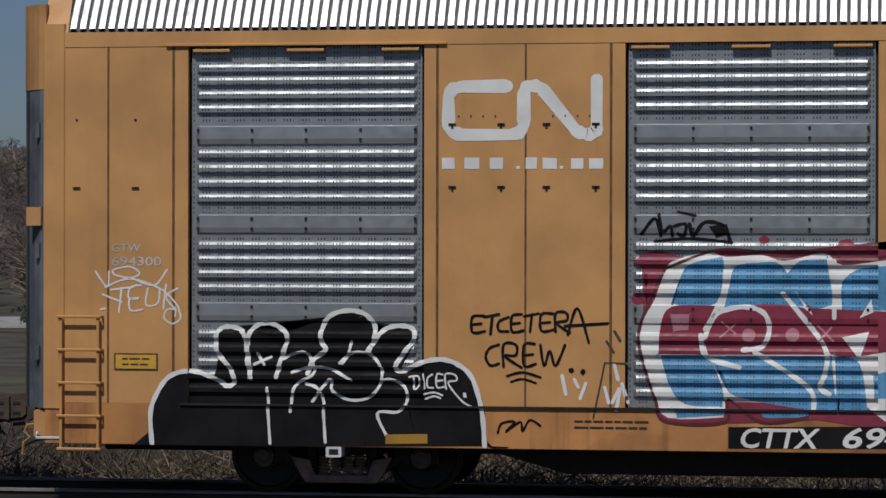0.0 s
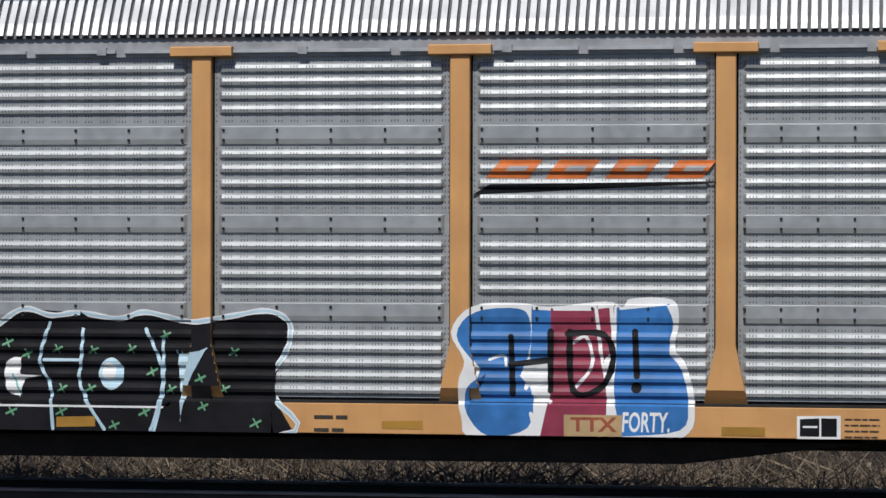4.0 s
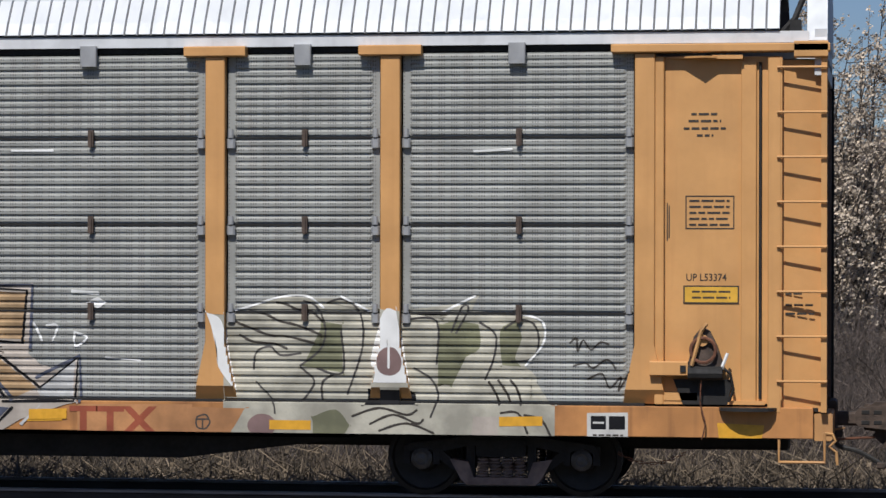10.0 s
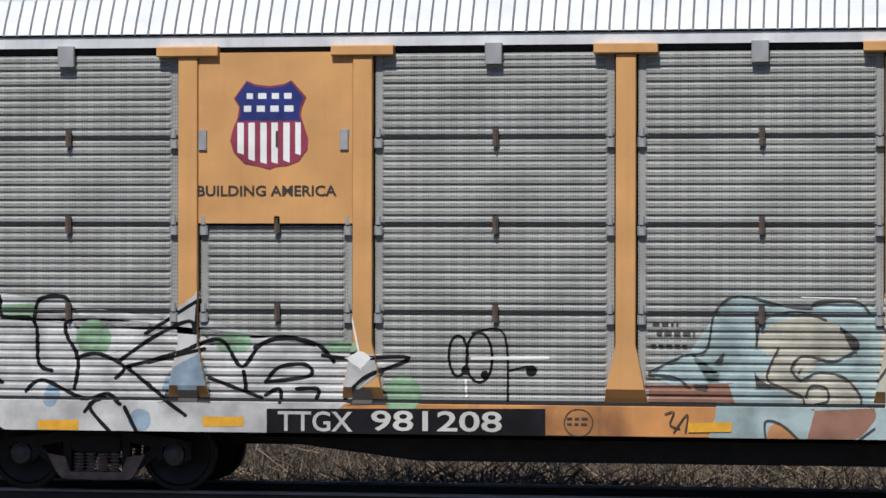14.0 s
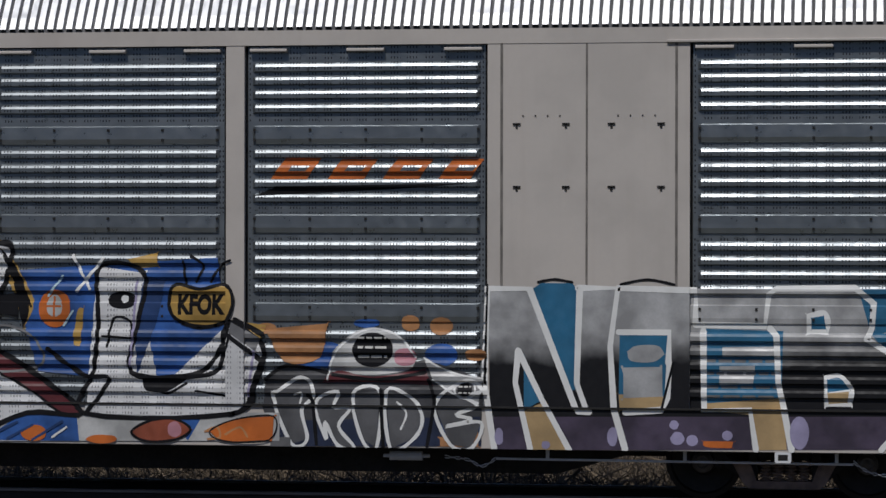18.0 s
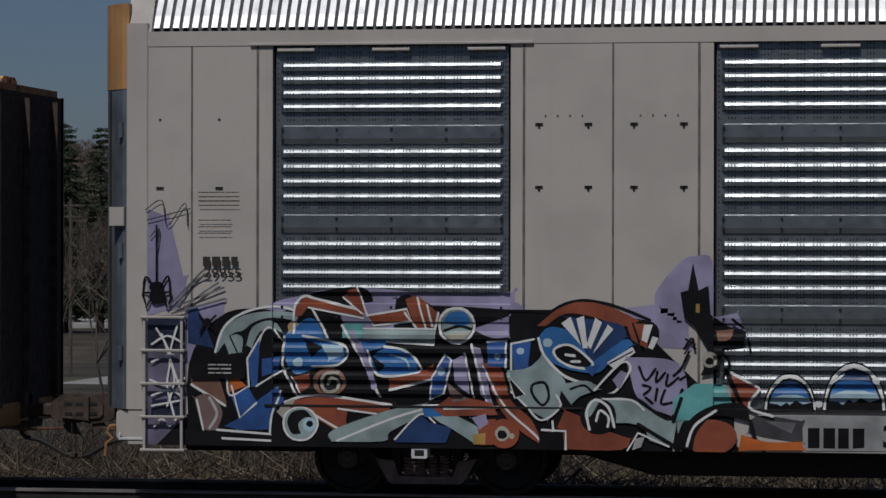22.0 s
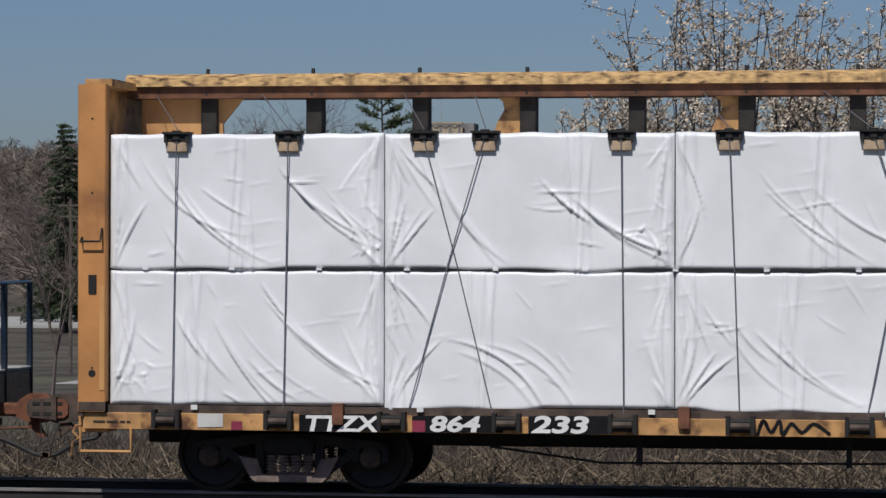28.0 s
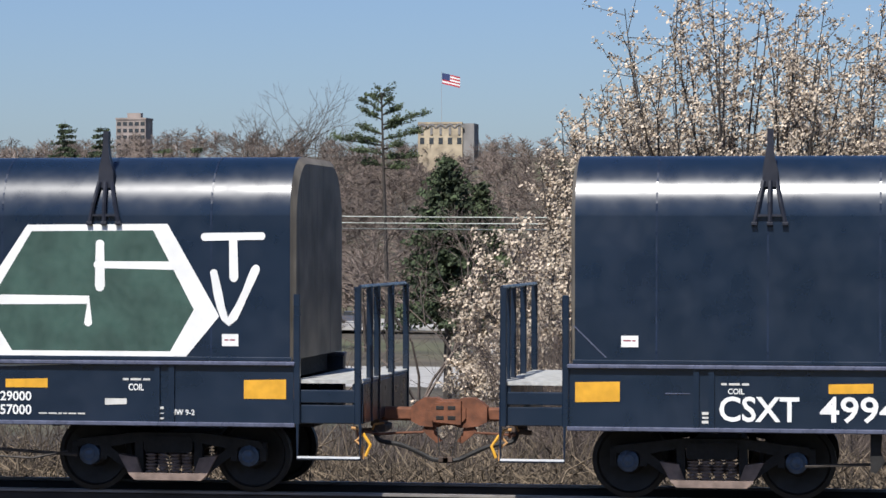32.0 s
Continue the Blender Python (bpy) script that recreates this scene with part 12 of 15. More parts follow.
g.fill("black", [1.6, 2.71, 1.77, 2.52, 1.88, 2.3, 1.93, 2.03, 1.85, 1.84, 1.81, 2.13, 1.73, 2.41])
g.fill("black", [-0.28, 1.96, -0.08, 2, -0.19, 1.77])
g.fill("gold", [-0.86, 1.61, -0.63, 1.69, -0.52, 1.51, -0.69, 1.24])
g.fill("gold", [0.26, 1.24, 0.48, 1.36, 0.66, 1.3, 0.38, 1.28])
g.fill("gold", [0.12, 1.93, 0.54, 1.78, 0.48, 1.68, 0.31, 1.73])
g.fill("rust_red", [0.54, 1.52, 0.77, 1.48, 0.83, 1.31, 0.59, 1.24])
g.fill("pink", [0.62, 1.47, 0.73, 1.46, 0.75, 1.35, 0.64, 1.33])
g.fill("gold", [2.47, 2.03, 2.54, 2.06, 2.5, 1.65, 2.42, 1.7])
g.line("ash", 0.027, [1.19, 1.4, 1.2, 1.61, 1.43, 1.81, 1.65, 1.87, 1.93, 1.78, 2.09, 1.56, 2.03, 1.43, 1.65, 1.37], closed=True)
g.line("black", 0.016, [-2.35, 1.88, -2.12, 2.08, -1.84, 2.18, -1.79, 2.02, -2.07, 1.89, -2.23, 1.66, -2.39, 1.71], closed=True)
g.line("black", 0.043, [-2.24, 1.62, -1.61, 1.77, -1.51, 1.34, -1.1, 1.16, -1.17, 0.91, -1.72, 1, -2.11, 0.98, -2.21, 1.28], closed=True)
g.line("black", 0.049, [-1.44, 2.3, -0.93, 2.63, -0.75, 2.34, -0.46, 2.19, -0.45, 1.93, -0.75, 1.69, -0.97, 1.5, -1.1, 1.17, -1.24, 1.29, -1.35, 1.9], closed=True)
g.line("black", 0.027, [-1.45, 2.22, -1.32, 1.92, -1.18, 1.29, -1.35, 1.33, -1.48, 1.89], closed=True)
g.line("black", 0.054, [-0.37, 2.12, -0.3, 2.35, 0.14, 2.49, 0.48, 2.34, 0.84, 2.36, 0.88, 2.08, 0.62, 1.8, 0.37, 1.72, 0.49, 1.36, 0.37, 1.35, 0.62, 1.31, 0.93, 1.13, 0.71, 0.79, 0.09, 0.67, -0.36, 0.75, -0.6, 1.02, -0.55, 1.3, -0.22, 1.62, -0.35, 1.85], closed=True)
g.line("black", 0.054, [0.93, 2.24, 1.3, 2.63, 1.6, 2.76, 1.74, 2.71, 1.65, 2.3, 1.5, 2.08, 1.57, 1.64, 1.82, 1.47, 2.53, 0.94, 1.92, 0.93, 1.26, 0.67, 1.15, 0.88, 0.99, 1.83], closed=True)
g.line("black", 0.022, [0.94, 2.23, 1.05, 2.19, 1.31, 0.7, 1.16, 0.7, 0.96, 1.79], closed=True)
g.line("black", 0.027, [1.57, 1.58, 1.82, 1.49, 2.2, 1.23, 2.54, 0.94, 2.31, 0.93, 1.9, 1.2, 1.58, 1.38], closed=True)
g.line("black", 0.049, [2.72, 2.51, 3.21, 2.44, 3.13, 1.87, 3.07, 1.37, 3.67, 1.33, 4.04, 1.43, 4.11, 1.88, 4.51, 1.67, 4.42, 1.25, 4.17, 0.94, 2.56, 0.93, 2.65, 1.38, 2.7, 1.92], closed=True)
g.line("black", 0.049, [-0.39, 2.04, -0.28, 1.78, -0.21, 1.62, -0.53, 1.34])
g.line("black", 0.049, [0.93, 2.24, 1.42, 2.73, 1.74, 2.73])
g.line("black", 0.049, [2.14, 1.62, 2.31, 1.49, 2.58, 1.33, 2.82, 1.3, 2.58, 0.94])
g.line("black", 0.049, [3.07, 1.37, 3.35, 1.32, 3.84, 1.39, 4.06, 1.66, 4.14, 1.93])
g.line("black", 0.049, [4.16, 1.93, 4.51, 1.67, 4.43, 1.33, 4.32, 1.01, 4.16, 0.93])
g.line("black", 0.049, [-2.47, 1.28, -2.21, 1.28])
g.line("black", 0.049, [-2.12, 1.33, -1.55, 1.41])
g.line("black", 0.049, [1.48, 2.73, 1.51, 2.08])
g.line("black", 0.027, [-1.3, 2.06, -1.38, 1.95])
g.line("black", 0.027, [-1.27, 1.84, -1.35, 1.76])
g.line("black", 0.027, [-1.24, 1.62, -1.34, 1.57])
g.line("black", 0.027, [2.8, 1.65, 2.87, 1.95, 3.05, 1.92, 3.07, 1.7])
g.line("black", 0.027, [2.75, 1.76, 3.05, 1.74])
g.line("black", 0.027, [1.73, 2.54, 1.95, 2.08])
g.line("black", 0.027, [1.2, 2.3, 1.29, 2.13])
g.line("black", 0.027, [-0.47, 2.01, -0.59, 1.82])
g.line("black", 0.027, [0.48, 1.58, 0.42, 1.36])
g.line("black", 0.027, [3.29, 1.22, 3.46, 1.15, 3.67, 1.26])
g.line("black", 0.027, [-0.76, 1.63, -0.59, 1.57])
g.line("black", 0.027, [-0.7, 1.46, -0.59, 1.44])
g.line("black", 0.027, [1.15, 1.64, 1.23, 1.31])
g.line("black", 0.027, [-0.08, 0.86, 0.2, 0.78])
g.line("black", 0.027, [0.37, 0.87, 0.62, 0.95])
g.line("black", 0.027, [1.04, 1.94, 1.08, 1.64])
g.line("black", 0.027, [1.18, 1.15, 1.23, 0.88])
g.line("black", 0.027, [-2.01, 1.12, -1.66, 1.15])
g.line("black", 0.027, [3.78, 1.18, 4.1, 1.13])
g.line("black", 0.027, [4.16, 1.8, 4.1, 1.61])
g.fill("black", [0.72, 2.07, 0.7, 2.03, 0.64, 2, 0.57, 2, 0.52, 2.03, 0.5, 2.07, 0.52, 2.12, 0.57, 2.15, 0.64, 2.15, 0.7, 2.12])
g.fill("black", [3.12, 2.15, 3.09, 2.09, 3.01, 2.06, 2.92, 2.06, 2.84, 2.09, 2.81, 2.15, 2.84, 2.21, 2.92, 2.24, 3.01, 2.24, 3.09, 2.21])
g.fill("white", [3.03, 2.16, 3.03, 2.14, 3, 2.12, 2.98, 2.12, 2.96, 2.14, 2.95, 2.16, 2.96, 2.19, 2.98, 2.2, 3, 2.2, 3.03, 2.19])
g.fill("white", [0.62, 2.09, 0.62, 2.07, 0.6, 2.05, 0.58, 2.05, 0.56, 2.07, 0.56, 2.08, 0.56, 2.1, 0.58, 2.12, 0.6, 2.12, 0.62, 2.1])
g.line("black", 0.049, [4.1, 1.8, 4.48, 1.52])
g.line("black", 0.049, [4.21, 1.95, 4.51, 1.79])
g.fill("ash", [4.17, 1.92, 4.48, 1.75, 4.43, 1.61, 4.14, 1.81], False)
g.line("lilac", 0.027, [-1.4, 2.26, -0.96, 2.56])
g.line("lilac", 0.027, [3.13, 2.36, 3.05, 1.44])
g.line("lilac", 0.027, [4.41, 1.61, 4.35, 1.13])
g.line("lilac", 0.027, [-2.12, 1.56, -1.67, 1.65])
g.fill("logo_orange", [2.39, 2.06, 2.36, 1.94, 2.27, 1.86, 2.16, 1.86, 2.07, 1.93, 2.04, 2.05, 2.07, 2.18, 2.16, 2.25, 2.27, 2.25, 2.36, 2.18])
g.fill("faded_white", [2.3, 2.08, 2.29, 2.01, 2.24, 1.97, 2.19, 1.97, 2.14, 2.01, 2.13, 2.08, 2.14, 2.15, 2.19, 2.2, 2.24, 2.2, 2.28, 2.15])
g.line("logo_orange", 0.022, [2.14, 2.08, 2.28, 2.08])
g.line("logo_orange", 0.022, [2.21, 2.18, 2.21, 1.96])
g.line("white", 0.032, [2.42, 2.63, 2.61, 2.27])
g.line("white", 0.032, [2.76, 2.6, 2.46, 2.24])
g.line("iceblue", 0.022, [2.14, 2.19, 2.31, 2.41])
g.line("iceblue", 0.022, [2.31, 1.87, 2.42, 2.03])
g.fill("gold", [3.48, 2.14, 3.56, 2.32, 3.83, 2.27, 4.1, 2.32, 4.19, 2.15, 4.1, 1.93, 3.83, 1.87, 3.56, 1.95])
g.line("black", 0.038, [3.48, 2.14, 3.56, 2.32, 3.83, 2.27, 4.1, 2.32, 4.19, 2.15, 4.1, 1.93, 3.83, 1.87, 3.56, 1.95], closed=True)
g.text("black", "KFOK", 3.58, 2.01, 0.196, 0.52, 0.05, 0)
g.line("black", 0.027, [3.67, 2.33, 3.64, 2.57])
g.line("black", 0.027, [3.78, 2.35, 3.86, 2.52, 3.72, 2.63])
g.line("black", 0.027, [3.94, 2.35, 4.05, 2.52, 4.16, 2.58])
g.line("black", 0.027, [3.62, 1.9, 3.83, 1.85, 4.05, 1.9])
g.fill("faded_brown", [-1.89, 0.94, -1.48, 0.95, -1.22, 0.8, -1.31, 0.66, -1.49, 0.75, -1.84, 0.82])
g.line("gold", 0.032, [-1.78, 0.89, -1.38, 0.75])
g.fill("logo_orange", [-0.75, 0.72, -0.79, 0.67, -0.89, 0.64, -1.02, 0.64, -1.12, 0.67, -1.16, 0.71, -1.12, 0.76, -1.02, 0.79, -0.89, 0.79, -0.79, 0.76])
g.fill("faded_orange", [-0.56, 0.64, -0.59, 0.6, -0.65, 0.57, -0.73, 0.57, -0.79, 0.6, -0.81, 0.63, -0.79, 0.67, -0.73, 0.7, -0.65, 0.7, -0.59, 0.68])
g.fill("logo_orange", [2.13, 0.71, 2.11, 0.66, 2.04, 0.63, 1.95, 0.63, 1.88, 0.66, 1.85, 0.71, 1.88, 0.76, 1.95, 0.79, 2.03, 0.8, 2.11, 0.77])
g.fill("rust_red", [3.08, 0.74, 3.29, 0.86, 3.56, 0.88, 3.73, 0.77, 3.56, 0.66, 3.24, 0.64])
g.fill("pink", [3.63, 0.77, 3.62, 0.72, 3.58, 0.69, 3.53, 0.69, 3.49, 0.72, 3.48, 0.77, 3.49, 0.82, 3.53, 0.85, 3.58, 0.85, 3.61, 0.82])
g.fill("logo_orange", [3.94, 0.75, 4.21, 0.88, 4.64, 0.92, 4.59, 0.67, 4.11, 0.65])
g.fill("logo_orange", [2.92, 0.66, 2.89, 0.63, 2.8, 0.61, 2.69, 0.61, 2.61, 0.63, 2.57, 0.65, 2.61, 0.68, 2.69, 0.7, 2.8, 0.7, 2.89, 0.69])
g.line("faded_orange", 0.022, [3.89, 0.75, 4.02, 0.8, 4.05, 0.69, 3.92, 0.67])
g.line("faded_orange", 0.022, [4.11, 0.72, 4.27, 0.8, 4.35, 0.7])
g.line("black", 0.038, [-1.89, 0.94, -1.48, 0.95, -1.22, 0.8, -1.31, 0.66, -1.49, 0.75, -1.84, 0.82], closed=True)
g.line("black", 0.027, [3.08, 0.74, 3.29, 0.86, 3.56, 0.88, 3.73, 0.77, 3.56, 0.66, 3.24, 0.64], closed=True)
g.line("black", 0.016, [3.94, 0.75, 4.21, 0.88, 4.64, 0.92, 4.59, 0.67, 4.11, 0.65], closed=True)
g.line("blue_dark", 0.027, [0.82, 0.82, 1.04, 0.68])
g.line("blue_dark", 0.027, [0.93, 0.87, 1.15, 0.71])
g.line("blue_dark", 0.027, [1.59, 0.72, 1.81, 0.83])
g.line("blue_dark", 0.027, [1.7, 0.65, 1.98, 0.8])
g.line("blue_dark", 0.027, [1.98, 0.64, 2.31, 0.84])
g.line("white", 0.022, [0.93, 0.66, 1.15, 0.8])
g.line("white", 0.022, [2.2, 0.67, 2.36, 0.78])

g = Piece(car_d, BODY_ZONES, "painted chrome-blue domes over dark hills")
g.fill("silver", [-5.87, 1.03, -5.88, 1.13, -5.9, 1.22, -5.95, 1.29, -6, 1.36, -6.07, 1.4, -6.14, 1.41, -6.2, 1.4, -6.27, 1.36, -6.32, 1.29, -6.37, 1.21, -6.39, 1.12, -6.4, 1.02], False)
g.fill("silver", [-5.16, 1.04, -5.17, 1.16, -5.2, 1.28, -5.25, 1.38, -5.32, 1.46, -5.4, 1.51, -5.48, 1.52, -5.56, 1.5, -5.64, 1.45, -5.7, 1.38, -5.75, 1.27, -5.78, 1.16, -5.79, 1.03], False)
g.fill("silver", [-3.72, 1.05, -3.74, 1.29, -3.8, 1.51, -3.89, 1.71, -4.02, 1.85, -4.16, 1.94, -4.31, 1.97, -4.46, 1.94, -4.61, 1.85, -4.74, 1.7, -4.83, 1.5, -4.89, 1.28, -4.91, 1.04], False)
g.fill("blue_dark", [-5.9, 1.03, -5.92, 1.12, -5.94, 1.19, -5.97, 1.26, -6.02, 1.32, -6.08, 1.35, -6.14, 1.36, -6.2, 1.35, -6.25, 1.31, -6.3, 1.26, -6.33, 1.19, -6.36, 1.11, -6.37, 1.02], False)
g.fill("blue_dark", [-5.2, 1.04, -5.21, 1.14, -5.24, 1.25, -5.28, 1.33, -5.34, 1.4, -5.41, 1.45, -5.48, 1.46, -5.55, 1.44, -5.61, 1.4, -5.67, 1.33, -5.72, 1.24, -5.75, 1.14, -5.75, 1.03], False)
g.fill("blue_dark", [-3.79, 1.05, -3.82, 1.26, -3.86, 1.45, -3.95, 1.62, -4.05, 1.75, -4.18, 1.83, -4.31, 1.85, -4.45, 1.83, -4.57, 1.74, -4.68, 1.61, -4.76, 1.45, -4.81, 1.25, -4.83, 1.04], False)
g.fill("blue", [-6.33, 1.22, -6.27, 1.26, -6.14, 1.29, -6, 1.26, -5.94, 1.22, -5.92, 1.13, -6.36, 1.12], False)
g.fill("blue", [-5.72, 1.28, -5.64, 1.34, -5.48, 1.36, -5.32, 1.34, -5.24, 1.28, -5.21, 1.16, -5.75, 1.15], False)
g.fill("blue", [-4.77, 1.51, -4.61, 1.62, -4.31, 1.68, -4.02, 1.62, -3.86, 1.51, -3.82, 1.28, -4.81, 1.27], False)
g.fill("iceblue", [-6.35, 1.16, -6.21, 1.2, -6.06, 1.2, -5.92, 1.16, -5.91, 1.04, -6.36, 1.04], False)
g.fill("iceblue", [-5.74, 1.2, -5.57, 1.25, -5.38, 1.25, -5.21, 1.21, -5.2, 1.05, -5.75, 1.04], False)
g.fill("iceblue", [-4.8, 1.38, -4.49, 1.47, -4.13, 1.46, -3.83, 1.38, -3.8, 1.06, -4.83, 1.05], False)
g.fill("black", [-6.36, 1.02, -6.36, 1.11, -6.27, 1.1, -6.23, 1.08, -6.17, 1.12, -6.14, 1.09, -6.08, 1.14, -6, 1.1, -5.92, 1.12, -5.91, 1.03], False)
g.fill("black", [-5.75, 1.03, -5.75, 1.14, -5.64, 1.13, -5.59, 1.1, -5.53, 1.16, -5.48, 1.12, -5.41, 1.17, -5.32, 1.13, -5.21, 1.16, -5.2, 1.04], False)
g.fill("black", [-4.83, 1.04, -4.81, 1.25, -4.61, 1.23, -4.52, 1.17, -4.4, 1.29, -4.31, 1.2, -4.19, 1.31, -4.01, 1.23, -3.82, 1.27, -3.8, 1.05], False)
g.line("white", 0.043, [-5.88, 1.03, -5.89, 1.13, -5.91, 1.21, -5.95, 1.29, -6, 1.35, -6.07, 1.39, -6.14, 1.4, -6.2, 1.38, -6.27, 1.35, -6.32, 1.29, -6.36, 1.21, -6.38, 1.12, -6.39, 1.02], soft=False)
g.line("white", 0.043, [-5.16, 1.04, -5.18, 1.16, -5.21, 1.27, -5.26, 1.37, -5.32, 1.45, -5.4, 1.49, -5.48, 1.51, -5.56, 1.49, -5.63, 1.44, -5.7, 1.37, -5.75, 1.27, -5.78, 1.16, -5.79, 1.03], soft=False)
g.line("white", 0.043, [-3.73, 1.05, -3.75, 1.29, -3.81, 1.5, -3.9, 1.69, -4.02, 1.83, -4.16, 1.92, -4.31, 1.96, -4.46, 1.92, -4.61, 1.83, -4.72, 1.68, -4.82, 1.49, -4.88, 1.28, -4.9, 1.04], soft=False)
g.line("black", 0.022, [-5.9, 1.03, -5.91, 1.12, -5.93, 1.2, -5.97, 1.27, -6.02, 1.32, -6.08, 1.35, -6.14, 1.36, -6.2, 1.35, -6.25, 1.32, -6.3, 1.26, -6.34, 1.19, -6.36, 1.11, -6.37, 1.02], soft=False)
g.line("black", 0.016, [-5.86, 1.03, -5.87, 1.13, -5.9, 1.22, -5.94, 1.31, -6, 1.37, -6.06, 1.41, -6.14, 1.42, -6.21, 1.41, -6.27, 1.37, -6.33, 1.3, -6.37, 1.22, -6.4, 1.13, -6.41, 1.02], soft=False)
g.line("black", 0.022, [-5.2, 1.04, -5.2, 1.15, -5.24, 1.25, -5.28, 1.34, -5.33, 1.41, -5.41, 1.45, -5.48, 1.47, -5.55, 1.45, -5.62, 1.41, -5.67, 1.34, -5.72, 1.25, -5.75, 1.14, -5.76, 1.03], soft=False)
g.line("black", 0.016, [-5.15, 1.04, -5.16, 1.17, -5.19, 1.29, -5.24, 1.39, -5.31, 1.47, -5.39, 1.52, -5.48, 1.54, -5.57, 1.52, -5.64, 1.47, -5.71, 1.39, -5.76, 1.29, -5.79, 1.16, -5.81, 1.03], soft=False)
g.line("black", 0.022, [-3.79, 1.05, -3.8, 1.26, -3.86, 1.46, -3.94, 1.63, -4.05, 1.76, -4.18, 1.84, -4.31, 1.86, -4.45, 1.84, -4.58, 1.75, -4.69, 1.62, -4.77, 1.45, -4.82, 1.25, -4.84, 1.04], soft=False)
g.line("black", 0.016, [-3.7, 1.05, -3.71, 1.3, -3.78, 1.53, -3.88, 1.73, -4.01, 1.88, -4.15, 1.98, -4.31, 2.01, -4.48, 1.98, -4.62, 1.88, -4.75, 1.72, -4.85, 1.52, -4.91, 1.29, -4.93, 1.04], soft=False)
g.line("white", 0.043, [-4.59, 1.54, -4.49, 1.71, -4.31, 1.82])
g.line("white", 0.043, [-4.65, 1.14, -4.76, 1.33])
g.line("white", 0.022, [-6.32, 1.26, -6.24, 1.35])
g.line("white", 0.022, [-5.71, 1.32, -5.58, 1.42])
g.fill("silver", [-4.58, 1.15, -4.6, 1.1, -4.64, 1.07, -4.7, 1.07, -4.74, 1.1, -4.76, 1.14, -4.74, 1.19, -4.7, 1.22, -4.64, 1.22, -4.6, 1.19])
g.fill("black", [-4.62, 1.15, -4.63, 1.12, -4.65, 1.1, -4.68, 1.1, -4.71, 1.12, -4.72, 1.14, -4.71, 1.17, -4.68, 1.19, -4.65, 1.19, -4.63, 1.17])
g.fill("silver", [-4.46, 1.2, -4.47, 1.17, -4.48, 1.16, -4.51, 1.16, -4.53, 1.17, -4.53, 1.19, -4.53, 1.22, -4.51, 1.23, -4.48, 1.23, -4.47, 1.22])
g.fill("silver", [-4.1, 1.12, -4.13, 1.06, -4.2, 1.02, -4.28, 1.02, -4.35, 1.06, -4.38, 1.12, -4.36, 1.18, -4.28, 1.22, -4.2, 1.22, -4.13, 1.19])
g.fill("white", [-4.87, 1, -4.88, 0.97, -4.9, 0.95, -4.93, 0.95, -4.96, 0.97, -4.97, 1, -4.96, 1.02, -4.93, 1.04, -4.9, 1.04, -4.88, 1.03])
g.fill("white", [-5.21, 1.36, -5.22, 1.33, -5.24, 1.32, -5.26, 1.32, -5.28, 1.33, -5.29, 1.36, -5.28, 1.38, -5.26, 1.39, -5.24, 1.39, -5.22, 1.38])
g.fill("white", [-3.62, 1.5, -3.62, 1.49, -3.64, 1.47, -3.66, 1.47, -3.68, 1.48, -3.68, 1.5, -3.68, 1.52, -3.66, 1.53, -3.64, 1.53, -3.62, 1.52])
g.fill("white", [-5.8, 1.11, -5.81, 1.08, -5.83, 1.07, -5.85, 1.07, -5.87, 1.08, -5.88, 1.11, -5.87, 1.13, -5.85, 1.14, -5.83, 1.14, -5.81, 1.13])

g = Piece(car_d, BODY_ZONES, "black car number on a silver patch")
g.fill("silver", [-6.37, 0.98, -3.76, 1, -3.81, 0.85, -3.89, 0.64, -5.97, 0.62, -6.01, 0.73, -6.29, 0.78], False)
g.fill("smoke", [-6.48, 0.98, -6.01, 0.93, -6, 0.71, -6.32, 0.75, -6.57, 0.8])
g.fill("silver", [-3.93, 1.04, -3.98, 0.98, -4.09, 0.95, -4.23, 0.94, -4.34, 0.98, -4.39, 1.03, -4.34, 1.09, -4.23, 1.13, -4.09, 1.13, -3.98, 1.1])
g.fill("ash", [-6.4, 0.93, -6.07, 0.91, -6.12, 0.8])
g.fill("black", [-5.95, 0.65, -5.83, 0.65, -5.83, 0.86, -5.95, 0.86], False)
g.fill("black", [-5.79, 0.65, -5.67, 0.65, -5.67, 0.86, -5.79, 0.86], False)
g.fill("black", [-5.64, 0.65, -5.53, 0.65, -5.53, 0.86, -5.64, 0.86], False)
g.fill("black", [-5.49, 0.65, -5.37, 0.66, -5.37, 0.86, -5.49, 0.86], False)
g.text("black", "301855", -5.18, 0.67, 0.217, 1.00, 0.04, 0)

g = Piece(car_d, BODY_ZONES, "purple scales and colour dabs beside the domes")
g.fill("purple", [-3.83, 0.91, -3.47, 1.06, -2.8, 1.2, -2.14, 1.07, -1.97, 0.93, -1.37, 0.89, -1.15, 0.63, -3.75, 0.59, -3.58, 0.76], False)
g.fill("azure", [-3.47, 1.46, -3.25, 1.48, -3.27, 1.19, -3.49, 1.17])
g.fill("azure", [-2.89, 1.91, -2.52, 1.93, -2.52, 1.69, -2.88, 1.68])
g.fill("azure", [-3.13, 1.58, -2.96, 1.61, -2.96, 1.41, -3.12, 1.4])
g.fill("faded_orange", [-3.14, 1.74, -3.05, 1.75, -3.05, 1.62, -3.13, 1.61])
g.fill("faded_orange", [-2.92, 1.6, -2.68, 1.61, -2.8, 1.4, -2.94, 1.42])
g.fill("faded_orange", [-3.21, 1.38, -3.07, 1.4, -3.08, 1.28, -3.2, 1.27])
g.fill("faded_brown", [-3.8, 0.8, -3.47, 0.76, -3.58, 0.61, -3.77, 0.6])
